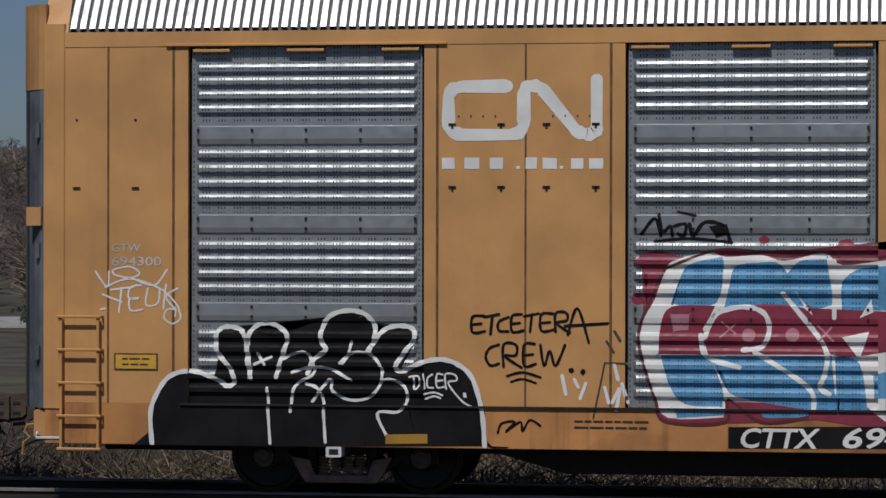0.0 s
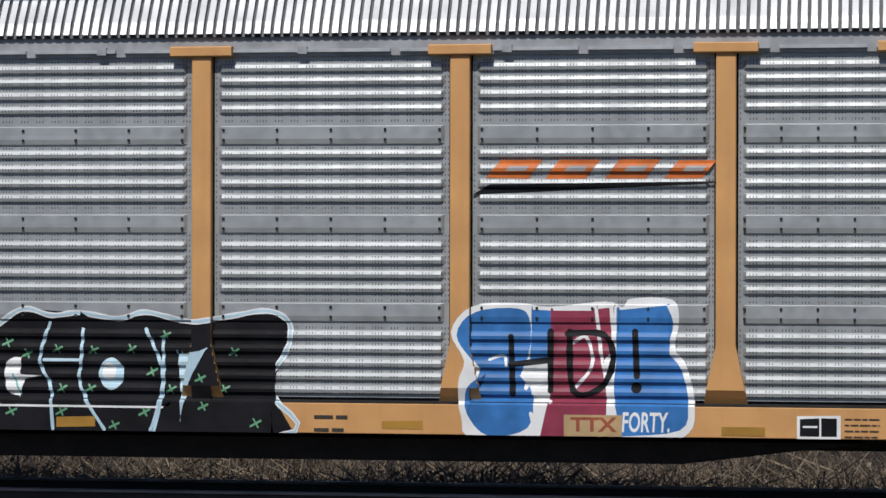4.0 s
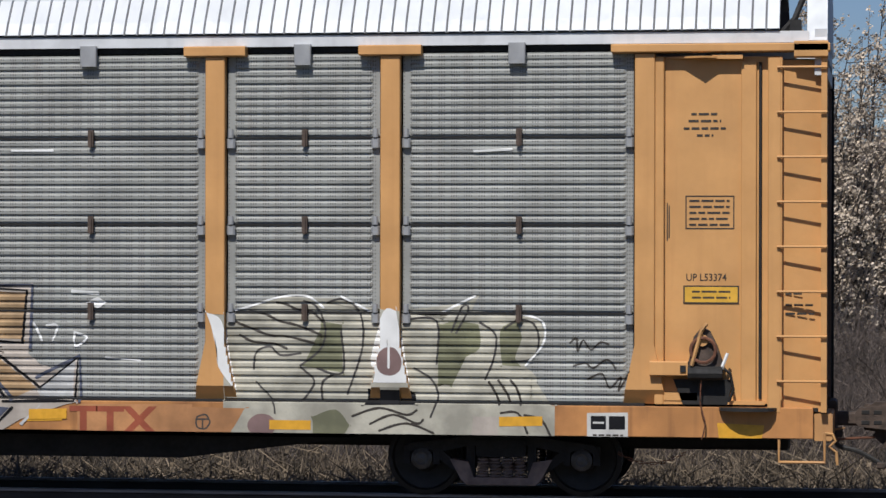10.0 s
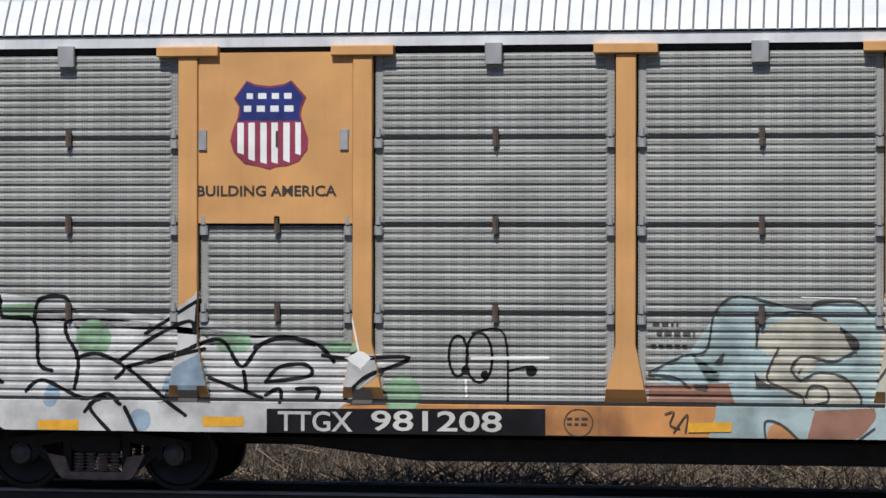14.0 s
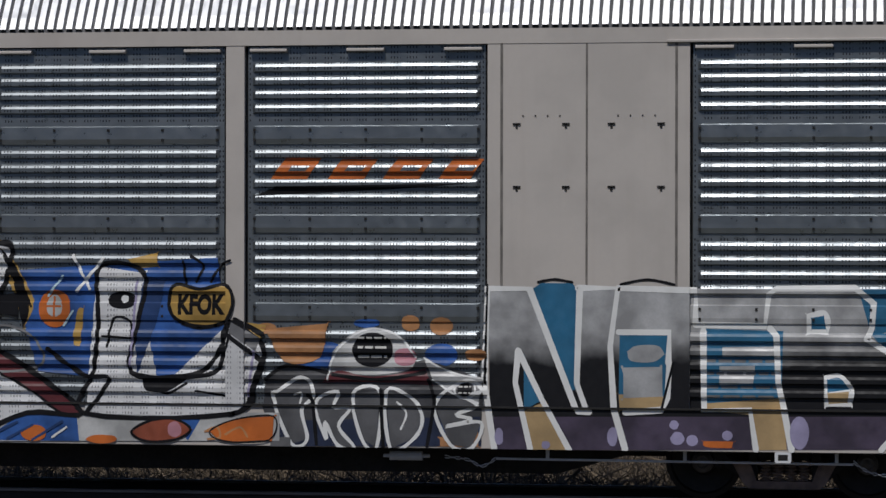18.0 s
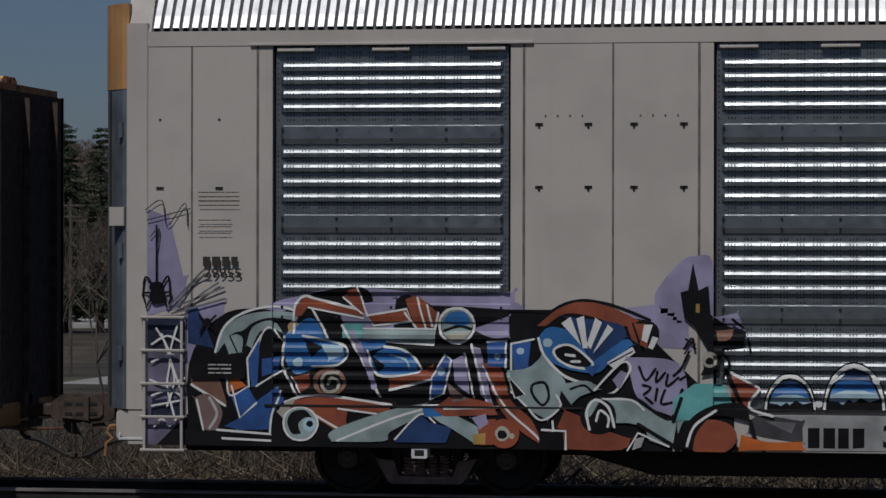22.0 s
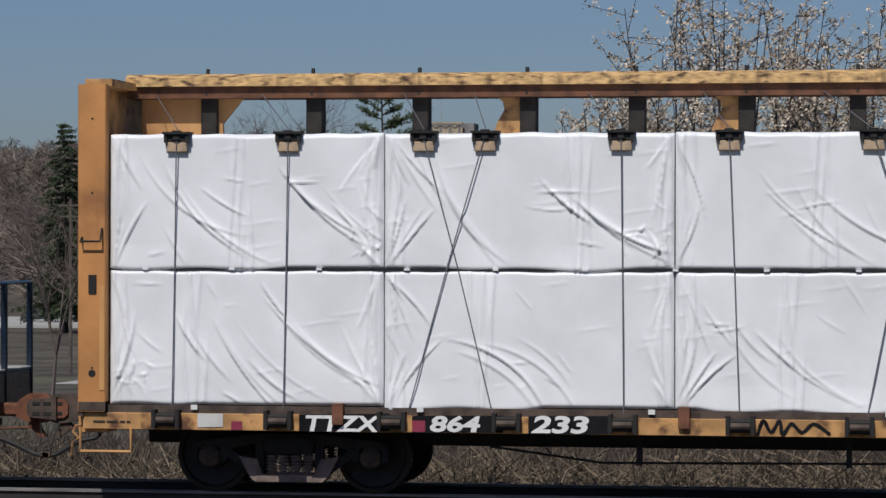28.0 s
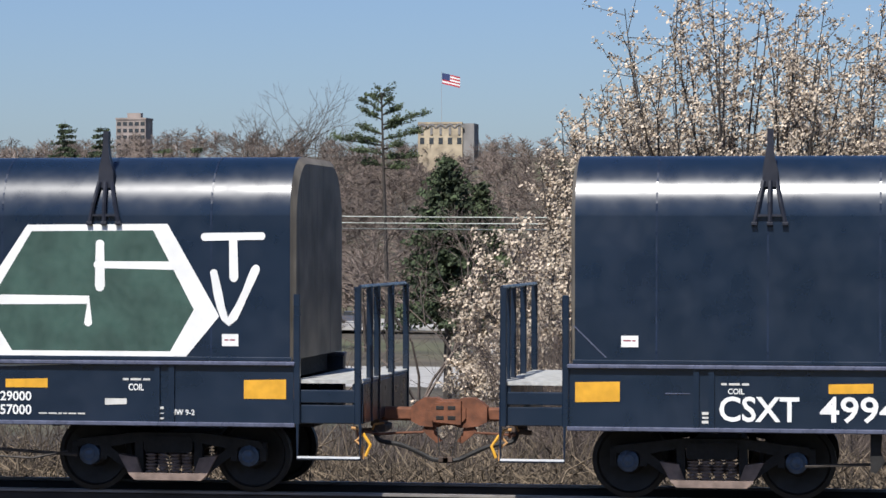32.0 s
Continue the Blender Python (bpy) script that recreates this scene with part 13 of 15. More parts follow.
g.fill("azure", [-3.58, 1.31, -3.4, 1.33, -3.47, 1.12, -3.55, 1.11])
g.line("black", 0.032, [-3.58, 0.91, -3.49, 0.8, -3.55, 0.61])
g.line("black", 0.032, [-3.58, 0.79, -3.31, 0.84])
g.line("black", 0.032, [-3.31, 0.88, -3.22, 0.81, -3.28, 0.61])
g.line("black", 0.032, [-3.31, 0.77, -3.04, 0.79])
g.line("black", 0.032, [-3.04, 0.92, -2.96, 0.81, -3.01, 0.61])
g.line("black", 0.032, [-3.04, 0.74, -2.78, 0.84])
g.line("black", 0.032, [-2.78, 0.89, -2.69, 0.81, -2.74, 0.62])
g.line("black", 0.032, [-2.78, 0.8, -2.51, 0.8])
g.line("black", 0.032, [-2.51, 0.92, -2.42, 0.82, -2.48, 0.62])
g.line("black", 0.032, [-2.51, 0.78, -2.25, 0.85])
g.line("black", 0.032, [-2.25, 0.89, -2.16, 0.82, -2.21, 0.62])
g.line("black", 0.032, [-2.25, 0.75, -1.98, 0.8])
g.line("black", 0.032, [-1.98, 0.93, -1.89, 0.82, -1.95, 0.63])
g.line("black", 0.032, [-1.98, 0.81, -1.72, 0.86])
g.line("black", 0.032, [-1.72, 0.9, -1.63, 0.83, -1.68, 0.63])
g.line("black", 0.032, [-1.72, 0.79, -1.45, 0.81])
g.line("black", 0.032, [-1.45, 0.94, -1.37, 0.83, -1.42, 0.63])
g.line("black", 0.032, [-1.45, 0.76, -1.19, 0.86])
g.line("lilac", 0.022, [-3.51, 0.87, -3.36, 0.89])
g.line("lilac", 0.022, [-3.25, 1.09, -3.08, 1.11])
g.line("black", 0.022, [-3.33, 1.06, -3.02, 1.15])
g.line("black", 0.022, [-3.25, 0.94, -3.16, 1.1])
g.line("lilac", 0.022, [-3.18, 0.8, -3.02, 0.8])
g.line("lilac", 0.022, [-3.04, 1.15, -2.88, 1.08])
g.line("black", 0.022, [-3.13, 1.08, -2.82, 1.16])
g.line("black", 0.022, [-3.06, 0.94, -2.97, 1.1])
g.line("lilac", 0.022, [-2.84, 0.88, -2.69, 0.9])
g.line("lilac", 0.022, [-2.84, 1.09, -2.68, 1.05])
g.line("black", 0.022, [-2.93, 1.09, -2.62, 1.17])
g.line("black", 0.022, [-2.87, 0.94, -2.78, 1.11])
g.line("lilac", 0.022, [-2.51, 0.8, -2.36, 0.81])
g.line("lilac", 0.022, [-2.64, 1.15, -2.48, 1.12])
g.line("black", 0.022, [-2.73, 1.11, -2.42, 1.19])
g.line("black", 0.022, [-2.68, 0.94, -2.59, 1.11])
g.line("lilac", 0.022, [-2.18, 0.88, -2.03, 0.91])
g.line("lilac", 0.022, [-2.45, 1.1, -2.28, 1.09])
g.line("black", 0.022, [-2.53, 1.13, -2.22, 1.2])
g.line("black", 0.022, [-2.49, 0.95, -2.41, 1.11])
g.line("lilac", 0.022, [-1.85, 0.81, -1.7, 0.81])
g.line("lilac", 0.022, [-2.25, 1.16, -2.08, 1.06])
g.line("black", 0.022, [-2.33, 1.15, -2.03, 1.21])
g.line("black", 0.022, [-2.3, 0.95, -2.22, 1.11])

g = Piece(car_d, BODY_ZONES, "colourful masked character graffiti in blue, aqua, rust and lilac")
g.fill("lilac", [-12.99, 3.06, -12.75, 3.06, -12.75, 2.45, -12.55, 2.4, -12.65, 2.07, -12.99, 2.04])
g.fill("lilac", [-12.56, 2.07, -12.14, 2.14, -12.2, 1.63, -12.53, 1.51])
g.fill("lilac", [-11.47, 2.13, -11.03, 2.27, -9.76, 2.19, -9.03, 2.26, -9.03, 1.71, -9.81, 1.65, -11.03, 1.78])
g.fill("lilac", [-9.02, 1.74, -8.78, 1.93, -8.83, 1.6])
g.fill("lilac", [-7.85, 2.09, -7.48, 2.13, -7.19, 2.04, -7.19, 1.67, -7.75, 1.69])
g.fill("lilac", [-7.5, 2.31, -7.27, 2.58, -7.1, 2.64, -6.94, 2.58, -6.93, 1.94, -7.43, 1.94, -7.54, 2.15])
g.fill("lilac", [-6.94, 1.99, -6.68, 2.05, -6.57, 1.78, -6.95, 1.67])
g.fill("purple", [-13.02, 1.98, -12.55, 2, -12.56, 0.6, -13, 0.59], False)
g.fill("navy_p", [-12.99, 1.95, -12.58, 1.97, -12.59, 1.63, -12.98, 1.6], False)
g.fill("navy_p", [-12.93, 1.08, -12.58, 1.11, -12.59, 0.9, -12.95, 0.9], False)
g.fill("lilac", [-12.22, 1.77, -11.69, 2.09, -11.39, 2.19, -10.65, 2.29, -9.92, 2.23, -9.08, 2.17, -8.9, 2.0, -8.9, 1.53, -12.22, 1.24])
g.fill("black", [-12.53, 1.47, -12.2, 1.97, -11.82, 2.07, -11.39, 2.02, -11.26, 2.21, -10.65, 2.3, -10.52, 2.09, -10.17, 2.22, -9.82, 2.07, -9.61, 2.1, -9.38, 1.93, -9.17, 1.77, -8.78, 1.84, -8.63, 2.0, -8.36, 2.07, -7.89, 2.0, -7.55, 1.94, -7.5, 1.77, -7.65, 1.62, -7.8, 1.53, -7.59, 1.24, -7.36, 0.98, -7.06, 1.18, -6.71, 1.3, -6.71, 0.59, -12.51, 0.59])
g.fill("lilac", [-10.9, 2.09, -10.29, 2.18, -10.35, 1.77, -10.65, 1.71, -10.84, 1.89])
g.fill("lilac", [-9.47, 1.86, -9.08, 2.0, -9.08, 1.78, -9.26, 1.77])
g.fill("faded_teal", [-12.22, 1.59, -12.16, 1.83, -11.94, 1.99, -11.63, 2.04, -11.33, 2.02, -11.36, 1.94, -11.63, 1.97, -11.82, 1.92, -11.94, 1.83, -12.06, 1.79])
g.line("white", 0.026, [-12.24, 1.6, -12.14, 1.87, -11.91, 2.03, -11.6, 2.09, -11.33, 2.04])
g.fill("faded_teal", [-12.14, 1.72, -12.03, 1.79, -11.94, 1.75, -11.95, 1.6, -12.09, 1.58])
g.line("black", 0.018, [-12.08, 1.77, -12.0, 1.6])
g.fill("faded_teal", [-11.9, 1.68, -11.83, 1.87, -11.63, 1.94, -11.51, 1.81, -11.63, 1.85, -11.76, 1.81, -11.84, 1.64])
g.line("white", 0.018, [-11.79, 1.53, -11.74, 1.77, -11.64, 1.87, -11.52, 1.73])
g.fill("blue_dark", [-12.54, 2.07, -12.44, 2.09, -12.3, 1.77, -12.25, 1.64, -12.54, 1.7], False)
g.fill("faded_brown", [-12.51, 1.34, -12.2, 1.34, -12.11, 1.05, -12.31, 1.13, -12.5, 1.24], False)
g.line("white", 0.026, [-12.5, 1.25, -12.13, 1.03])
g.fill("logo_orange", [-12.08, 1.32, -12.0, 1.34, -11.9, 1.24, -12.09, 1.17], False)
g.line("white", 0.022, [-12.11, 1.36, -12.08, 1.14, -11.88, 1.23])
g.fill("mauve", [-12.47, 1.11, -12.31, 1.15, -12.16, 0.97, -12.22, 0.77, -12.37, 0.79])
g.line("white", 0.02, [-12.44, 1.09, -12.37, 0.77])
g.line("pale", 0.03, [-12.3, 1.11, -12.22, 0.94, -12.3, 0.79])
g.fill("azure", [-12.06, 1.11, -11.88, 1.23, -11.79, 1.08, -11.56, 1.24, -11.5, 1.09, -11.6, 0.97, -11.64, 0.78, -11.97, 0.77, -12.14, 0.81, -11.97, 0.9], False)
g.line("white", 0.026, [-12.22, 0.77, -11.64, 0.73], soft=False)
g.line("white", 0.026, [-12.16, 0.68, -11.64, 0.66], soft=False)
g.line("white", 0.022, [-12.06, 1.24, -11.97, 0.9, -11.79, 1.06], soft=False)
g.line("white", 0.022, [-11.53, 1.19, -11.62, 0.94, -11.64, 0.75])
g.fill("azure", [-11.88, 1.52, -11.75, 1.77, -11.78, 1.24, -11.84, 1.23], False)
g.line("white", 0.02, [-11.87, 1.24, -11.89, 1.53, -11.74, 1.78], soft=False)
g.fill("azure", [-11.73, 1.53, -11.53, 1.56, -11.56, 1.4, -11.73, 1.34], False)
g.line("white", 0.02, [-11.79, 1.24, -11.51, 1.41, -11.39, 1.44])
g.fill("blue", [-11.51, 1.74, -11.33, 1.92, -11.17, 1.96, -11.03, 1.74, -10.9, 1.7, -10.82, 1.61, -10.9, 1.48, -11.14, 1.44, -11.33, 1.37, -11.42, 1.41, -11.48, 1.53])
g.fill("iceblue", [-11.09, 1.69, -10.87, 1.68, -10.84, 1.57, -11.01, 1.52])
g.fill("black", [-11.28, 1.74, -11.07, 1.66, -11.2, 1.55], False)
g.fill("iceblue", [-11.29, 1.5, -11.3, 1.46, -11.34, 1.44, -11.38, 1.46, -11.4, 1.5, -11.38, 1.53, -11.34, 1.55, -11.3, 1.53])
g.fill("tan_paint", [-11.46, 1.89, -11.39, 1.96, -11.34, 1.9, -11.44, 1.81])
g.line("white", 0.026, [-11.49, 1.77, -11.51, 1.47, -11.44, 1.3, -11.36, 1.15])
g.line("white", 0.026, [-11.29, 1.78, -10.87, 1.69, -10.81, 1.58, -10.92, 1.47, -11.19, 1.45])
g.line("white", 0.024, [-11.19, 2.07, -11.02, 1.76])
g.fill("rust_red", [-11.37, 2.09, -11.26, 2.2, -10.64, 2.06, -10.64, 1.99, -11.23, 2.09, -11.31, 1.99, -11.39, 1.99], False)
g.line("white", 0.028, [-11.39, 1.81, -11.38, 2.09, -11.28, 2.2, -11.14, 2.17, -10.64, 2.05])
g.line("white", 0.02, [-11.23, 2.08, -10.64, 1.97])
g.fill("rust_red", [-10.79, 2.27, -10.7, 2.29, -10.6, 2.03, -10.67, 2.03, -10.85, 2.2], False)
g.line("white", 0.02, [-10.86, 2.19, -10.65, 2.02])
g.line("white", 0.02, [-10.7, 2.29, -10.59, 1.99])
g.fill("rust_red", [-10.59, 2.0, -10.17, 2.07, -10.11, 1.94, -10.53, 1.89], False)
g.line("white", 0.022, [-10.59, 2.0, -10.17, 2.07, -10.11, 1.94, -10.53, 1.89], soft=False, closed=True)
g.fill("rust_red", [-10.19, 2.17, -10.07, 2.22, -9.83, 2.03, -9.86, 1.87, -9.96, 1.89, -10.05, 1.81], False)
g.line("white", 0.024, [-10.19, 2.03, -10.05, 1.84])
g.line("white", 0.024, [-10.06, 2.19, -9.97, 1.87])
g.line("white", 0.024, [-9.95, 2.11, -9.9, 1.89])
g.line("white", 0.024, [-9.83, 2.03, -9.87, 1.86])
g.fill("aqua", [-10.87, 1.91, -10.64, 1.91, -10.64, 1.76, -10.86, 1.76], False)
g.fill("faded_teal", [-10.64, 1.86, -9.86, 1.86, -9.88, 1.69, -10.62, 1.73], False)
g.line("white", 0.02, [-10.64, 1.86, -9.86, 1.86, -9.88, 1.69, -10.59, 1.73], soft=False)
g.fill("blue", [-10.71, 1.73, -10.4, 1.74, -10.4, 1.67, -10.59, 1.61, -10.65, 1.53], False)
g.fill("blue", [-10.42, 1.65, -10.19, 1.63, -10.06, 1.5, -10.07, 1.39, -10.29, 1.37, -10.49, 1.36, -10.57, 1.53])
g.fill("black", [-10.56, 1.58, -10.4, 1.47, -10.48, 1.39], False)
g.line("white", 0.026, [-10.59, 1.63, -10.48, 1.37, -10.07, 1.39, -10.03, 1.48, -10.19, 1.63, -10.41, 1.67])
g.line("iceblue", 0.02, [-10.35, 1.58, -10.18, 1.53, -10.14, 1.44])
g.fill("rust_red", [-10.36, 1.33, -9.96, 1.41, -9.88, 1.48, -9.88, 1.34, -10.17, 1.25, -10.35, 1.23])
g.line("white", 0.026, [-10.35, 1.21, -9.88, 1.33])
g.line("white", 0.03, [-10.87, 1.89, -10.65, 1.53, -10.46, 1.14])
g.line("lilac", 0.06, [-10.76, 1.83, -10.59, 1.47, -10.52, 1.24])
g.fill("rust_red", [-11.4, 1.34, -11.22, 1.38, -11.22, 1.24, -11.33, 1.17])
g.line("white", 0.02, [-11.41, 1.34, -11.31, 1.15])
g.fill("faded_brown", [-10.82, 1.29, -10.84, 1.22, -10.91, 1.16, -11.0, 1.14, -11.09, 1.16, -11.16, 1.22, -11.18, 1.29, -11.16, 1.36, -11.09, 1.42, -11.0, 1.44, -10.91, 1.42, -10.84, 1.36])
g.fill("black", [-10.86, 1.28, -10.88, 1.23, -10.93, 1.18, -10.99, 1.17, -11.06, 1.18, -11.11, 1.23, -11.13, 1.28, -11.11, 1.34, -11.06, 1.39, -10.99, 1.4, -10.93, 1.39, -10.88, 1.34])
g.line("faded_cream", 0.034, [-10.91, 1.39, -11.04, 1.38, -11.09, 1.28, -11.03, 1.19, -10.92, 1.21, -10.91, 1.3, -10.98, 1.33, -11.02, 1.27])
g.fill("rust_red", [-11.51, 1.04, -11.14, 1.13, -10.34, 1.07, -10.4, 0.97, -10.9, 1.0, -10.76, 0.78, -10.87, 0.75, -11.14, 0.9])
g.line("white", 0.028, [-11.49, 1.07, -11.14, 1.15, -10.34, 1.05])
g.line("white", 0.022, [-11.17, 0.95, -10.8, 0.74])
g.line("white", 0.02, [-10.9, 1.01, -10.35, 0.94])
g.fill("faded_cream", [-11.56, 0.97, -11.48, 1.07, -11.37, 1.11, -11.44, 0.97, -11.48, 0.88])
g.fill("faded_teal", [-11.13, 0.85, -11.15, 0.76, -11.22, 0.7, -11.31, 0.68, -11.4, 0.7, -11.46, 0.76, -11.48, 0.85, -11.46, 0.93, -11.4, 1.0, -11.31, 1.02, -11.22, 1.0, -11.15, 0.93])
g.fill("black", [-11.45, 0.87, -11.39, 0.97, -11.26, 0.99, -11.18, 0.91, -11.26, 0.91, -11.33, 0.84, -11.3, 0.74, -11.4, 0.74])
g.fill("iceblue", [-11.14, 0.84, -11.15, 0.8, -11.19, 0.77, -11.23, 0.77, -11.27, 0.8, -11.28, 0.84, -11.27, 0.88, -11.23, 0.91, -11.19, 0.91, -11.15, 0.88])
g.fill("black", [-11.17, 0.84, -11.18, 0.82, -11.21, 0.81, -11.23, 0.82, -11.25, 0.84, -11.23, 0.87, -11.21, 0.88, -11.18, 0.87])
g.line("white", 0.022, [-11.12, 0.85, -11.15, 0.76, -11.22, 0.69, -11.31, 0.67, -11.4, 0.69, -11.47, 0.76, -11.49, 0.85, -11.47, 0.94, -11.4, 1.0, -11.31, 1.02, -11.22, 1.0, -11.15, 0.94], closed=True)
g.fill("faded_teal", [-10.96, 0.78, -10.35, 1.0, -9.97, 1.07, -9.97, 0.97, -10.34, 0.77, -10.41, 0.67, -10.97, 0.66])
g.line("white", 0.024, [-10.91, 0.67, -10.35, 0.9, -10.0, 1.01])
g.fill("blue_dark", [-10.29, 0.69, -10.02, 0.96, -9.91, 0.87, -9.68, 0.82, -9.74, 0.66, -10.29, 0.66], False)
g.line("white", 0.02, [-10.29, 0.69, -10.02, 0.96, -9.86, 0.87])
g.fill("faded_teal", [-9.97, 1.03, -9.68, 0.97, -9.38, 0.82, -9.44, 0.66, -9.68, 0.81, -9.86, 0.91])
g.fill("blue", [-10.0, 1.05, -9.74, 1.06, -9.79, 0.94, -9.97, 0.93], False)
g.line("white", 0.02, [-10.0, 1.05, -9.71, 1.06], soft=False)
g.fill("black", [-9.43, 1.9, -9.46, 1.8, -9.53, 1.72, -9.63, 1.7, -9.74, 1.72, -9.81, 1.8, -9.84, 1.9, -9.81, 2.0, -9.74, 2.07, -9.63, 2.1, -9.53, 2.07, -9.46, 2.0])
g.fill("faded_teal", [-9.47, 1.9, -9.49, 1.82, -9.55, 1.76, -9.63, 1.74, -9.72, 1.76, -9.78, 1.82, -9.8, 1.9, -9.78, 1.99, -9.72, 2.05, -9.63, 2.07, -9.55, 2.05, -9.49, 1.99])
g.fill("blue", [-9.78, 1.93, -9.71, 2.03, -9.55, 2.04, -9.48, 1.93, -9.59, 1.89])
g.line("black", 0.03, [-9.77, 1.84, -9.62, 1.89, -9.48, 1.86])
g.fill("faded_cream", [-9.76, 1.81, -9.5, 1.84, -9.56, 1.74, -9.68, 1.73])
g.line("white", 0.028, [-9.45, 1.9, -9.47, 1.81, -9.54, 1.74, -9.63, 1.71, -9.73, 1.74, -9.8, 1.81, -9.82, 1.9, -9.8, 1.99, -9.73, 2.06, -9.63, 2.08, -9.54, 2.06, -9.47, 1.99], closed=True)
g.fill("azure", [-9.9, 1.34, -9.76, 1.59, -9.69, 1.53, -9.77, 1.18, -9.92, 1.11], False)
g.line("white", 0.022, [-9.9, 1.34, -9.76, 1.59, -9.69, 1.53, -9.77, 1.18, -9.92, 1.11], soft=False, closed=True)
g.fill("iceblue", [-9.76, 1.41, -9.77, 1.38, -9.8, 1.37, -9.83, 1.38, -9.84, 1.41, -9.83, 1.44, -9.8, 1.46, -9.77, 1.44])
g.fill("lilac", [-9.47, 1.68, -9.38, 1.66, -9.25, 1.05, -9.37, 1.15], False)
g.fill("lilac", [-9.68, 1.53, -9.55, 1.6, -9.49, 1.17, -9.65, 1.28], False)
g.line("white", 0.024, [-9.48, 1.7, -9.31, 1.07])
g.line("white", 0.02, [-9.55, 1.6, -9.45, 1.14])
g.fill("rust_red", [-9.88, 1.02, -9.68, 1.17, -9.25, 1.08, -9.19, 0.96, -9.76, 0.94], False)
g.line("white", 0.022, [-9.76, 1.02, -9.19, 1.04])
g.fill("mauve", [-9.74, 1.3, -9.5, 1.11, -9.68, 1.09], False)
g.fill("rust_red", [-9.35, 1.5, -9.17, 1.47, -9.05, 1.12, -8.83, 0.91, -8.71, 0.64, -8.97, 0.81, -9.14, 0.99, -9.27, 1.24])
g.line("white", 0.024, [-9.35, 1.47, -9.14, 1.07, -8.81, 0.77, -8.71, 0.65])
g.fill("rust_red", [-9.41, 0.9, -9.21, 0.92, -9.2, 0.65, -9.38, 0.64], False)
g.fill("gold", [-9.45, 0.75, -9.32, 0.77, -9.32, 0.65, -9.45, 0.65], False)
g.fill("lilac", [-9.47, 0.93, -9.32, 0.97, -9.29, 0.87, -9.38, 0.81])
g.fill("azure", [-9.31, 1.73, -9.11, 1.74, -9.11, 1.46, -9.3, 1.47], False)
g.fill("azure", [-9.05, 1.7, -8.84, 1.74, -8.87, 1.46, -9.02, 1.43], False)
g.line("white", 0.024, [-9.31, 1.73, -9.11, 1.74, -9.11, 1.46], soft=False)
g.line("white", 0.024, [-9.05, 1.44, -9.05, 1.71, -8.81, 1.76], soft=False)
g.fill("iceblue", [-8.91, 1.64, -8.92, 1.61, -8.95, 1.6, -8.98, 1.61, -8.99, 1.64, -8.98, 1.66, -8.95, 1.67, -8.92, 1.66])
g.fill("iceblue", [-9.17, 1.58, -9.18, 1.55, -9.2, 1.54, -9.23, 1.55, -9.24, 1.58, -9.23, 1.6, -9.2, 1.61, -9.18, 1.6])
g.fill("faded_teal", [-9.11, 1.43, -8.87, 1.46, -8.72, 1.59, -8.53, 1.4, -8.47, 1.28, -8.57, 1.18, -8.54, 1.05, -8.66, 0.91, -8.75, 0.96, -8.9, 1.05, -9.05, 1.23])
g.line("black", 0.03, [-8.82, 1.28, -8.69, 1.3, -8.65, 1.15, -8.72, 1.07, -8.82, 1.18], closed=True)
g.line("white", 0.022, [-9.05, 1.21, -8.9, 1.07, -8.73, 0.91, -8.53, 1.05, -8.57, 1.18])
g.fill("black", [-9.08, 1.37, -8.9, 1.18, -9.01, 1.14], False)
g.line("white", 0.018, [-9.08, 1.37, -8.9, 1.18, -9.01, 1.14], soft=False, closed=True)
g.fill("rust_red", [-8.96, 0.77, -8.98, 0.69, -9.04, 0.63, -9.12, 0.61, -9.2, 0.63, -9.25, 0.69, -9.27, 0.77, -9.25, 0.84, -9.2, 0.9, -9.12, 0.92, -9.04, 0.9, -8.98, 0.84])
g.fill("faded_cream", [-9.06, 0.77, -9.08, 0.72, -9.12, 0.69, -9.17, 0.69, -9.2, 0.72, -9.22, 0.77, -9.2, 0.81, -9.17, 0.84, -9.12, 0.84, -9.08, 0.81])
g.fill("black", [-9.09, 0.75, -9.11, 0.72, -9.14, 0.71, -9.18, 0.72, -9.19, 0.75, -9.18, 0.79, -9.14, 0.8, -9.11, 0.79])
g.fill("faded_cream", [-9.01, 0.74, -9.02, 0.72, -9.04, 0.71, -9.06, 0.72, -9.07, 0.74, -9.06, 0.76, -9.04, 0.77, -9.02, 0.76])
g.fill("rust_red", [-8.79, 1.9, -8.57, 2.07, -8.31, 2.16, -8.0, 2.1, -7.7, 1.96, -7.88, 1.9, -8.19, 2.0, -8.48, 2.03, -8.69, 1.9])
g.line("black", 0.03, [-8.81, 1.89, -8.57, 2.09, -8.31, 2.17, -7.98, 2.12, -7.59, 1.97])
g.fill("rust_red", [-7.84, 1.94, -7.58, 1.92, -7.62, 1.67, -7.78, 1.76], False)
g.fill("white", [-7.65, 1.92, -7.56, 1.92, -7.62, 1.73, -7.68, 1.76], False)
g.fill("white", [-7.56, 1.8, -7.5, 1.78, -7.56, 1.66, -7.61, 1.68], False)
g.line("black", 0.022, [-7.77, 1.93, -7.7, 1.73])
g.fill("blue", [-8.76, 1.76, -8.64, 1.89, -8.42, 1.84, -8.29, 1.68, -8.19, 1.52, -8.03, 1.68, -7.83, 1.77, -7.76, 1.71, -8.0, 1.53, -8.15, 1.41, -8.48, 1.46, -8.69, 1.58])
g.fill("blue_dark", [-8.48, 2.0, -7.92, 1.93, -7.83, 1.79, -8.19, 1.53, -8.36, 1.83])
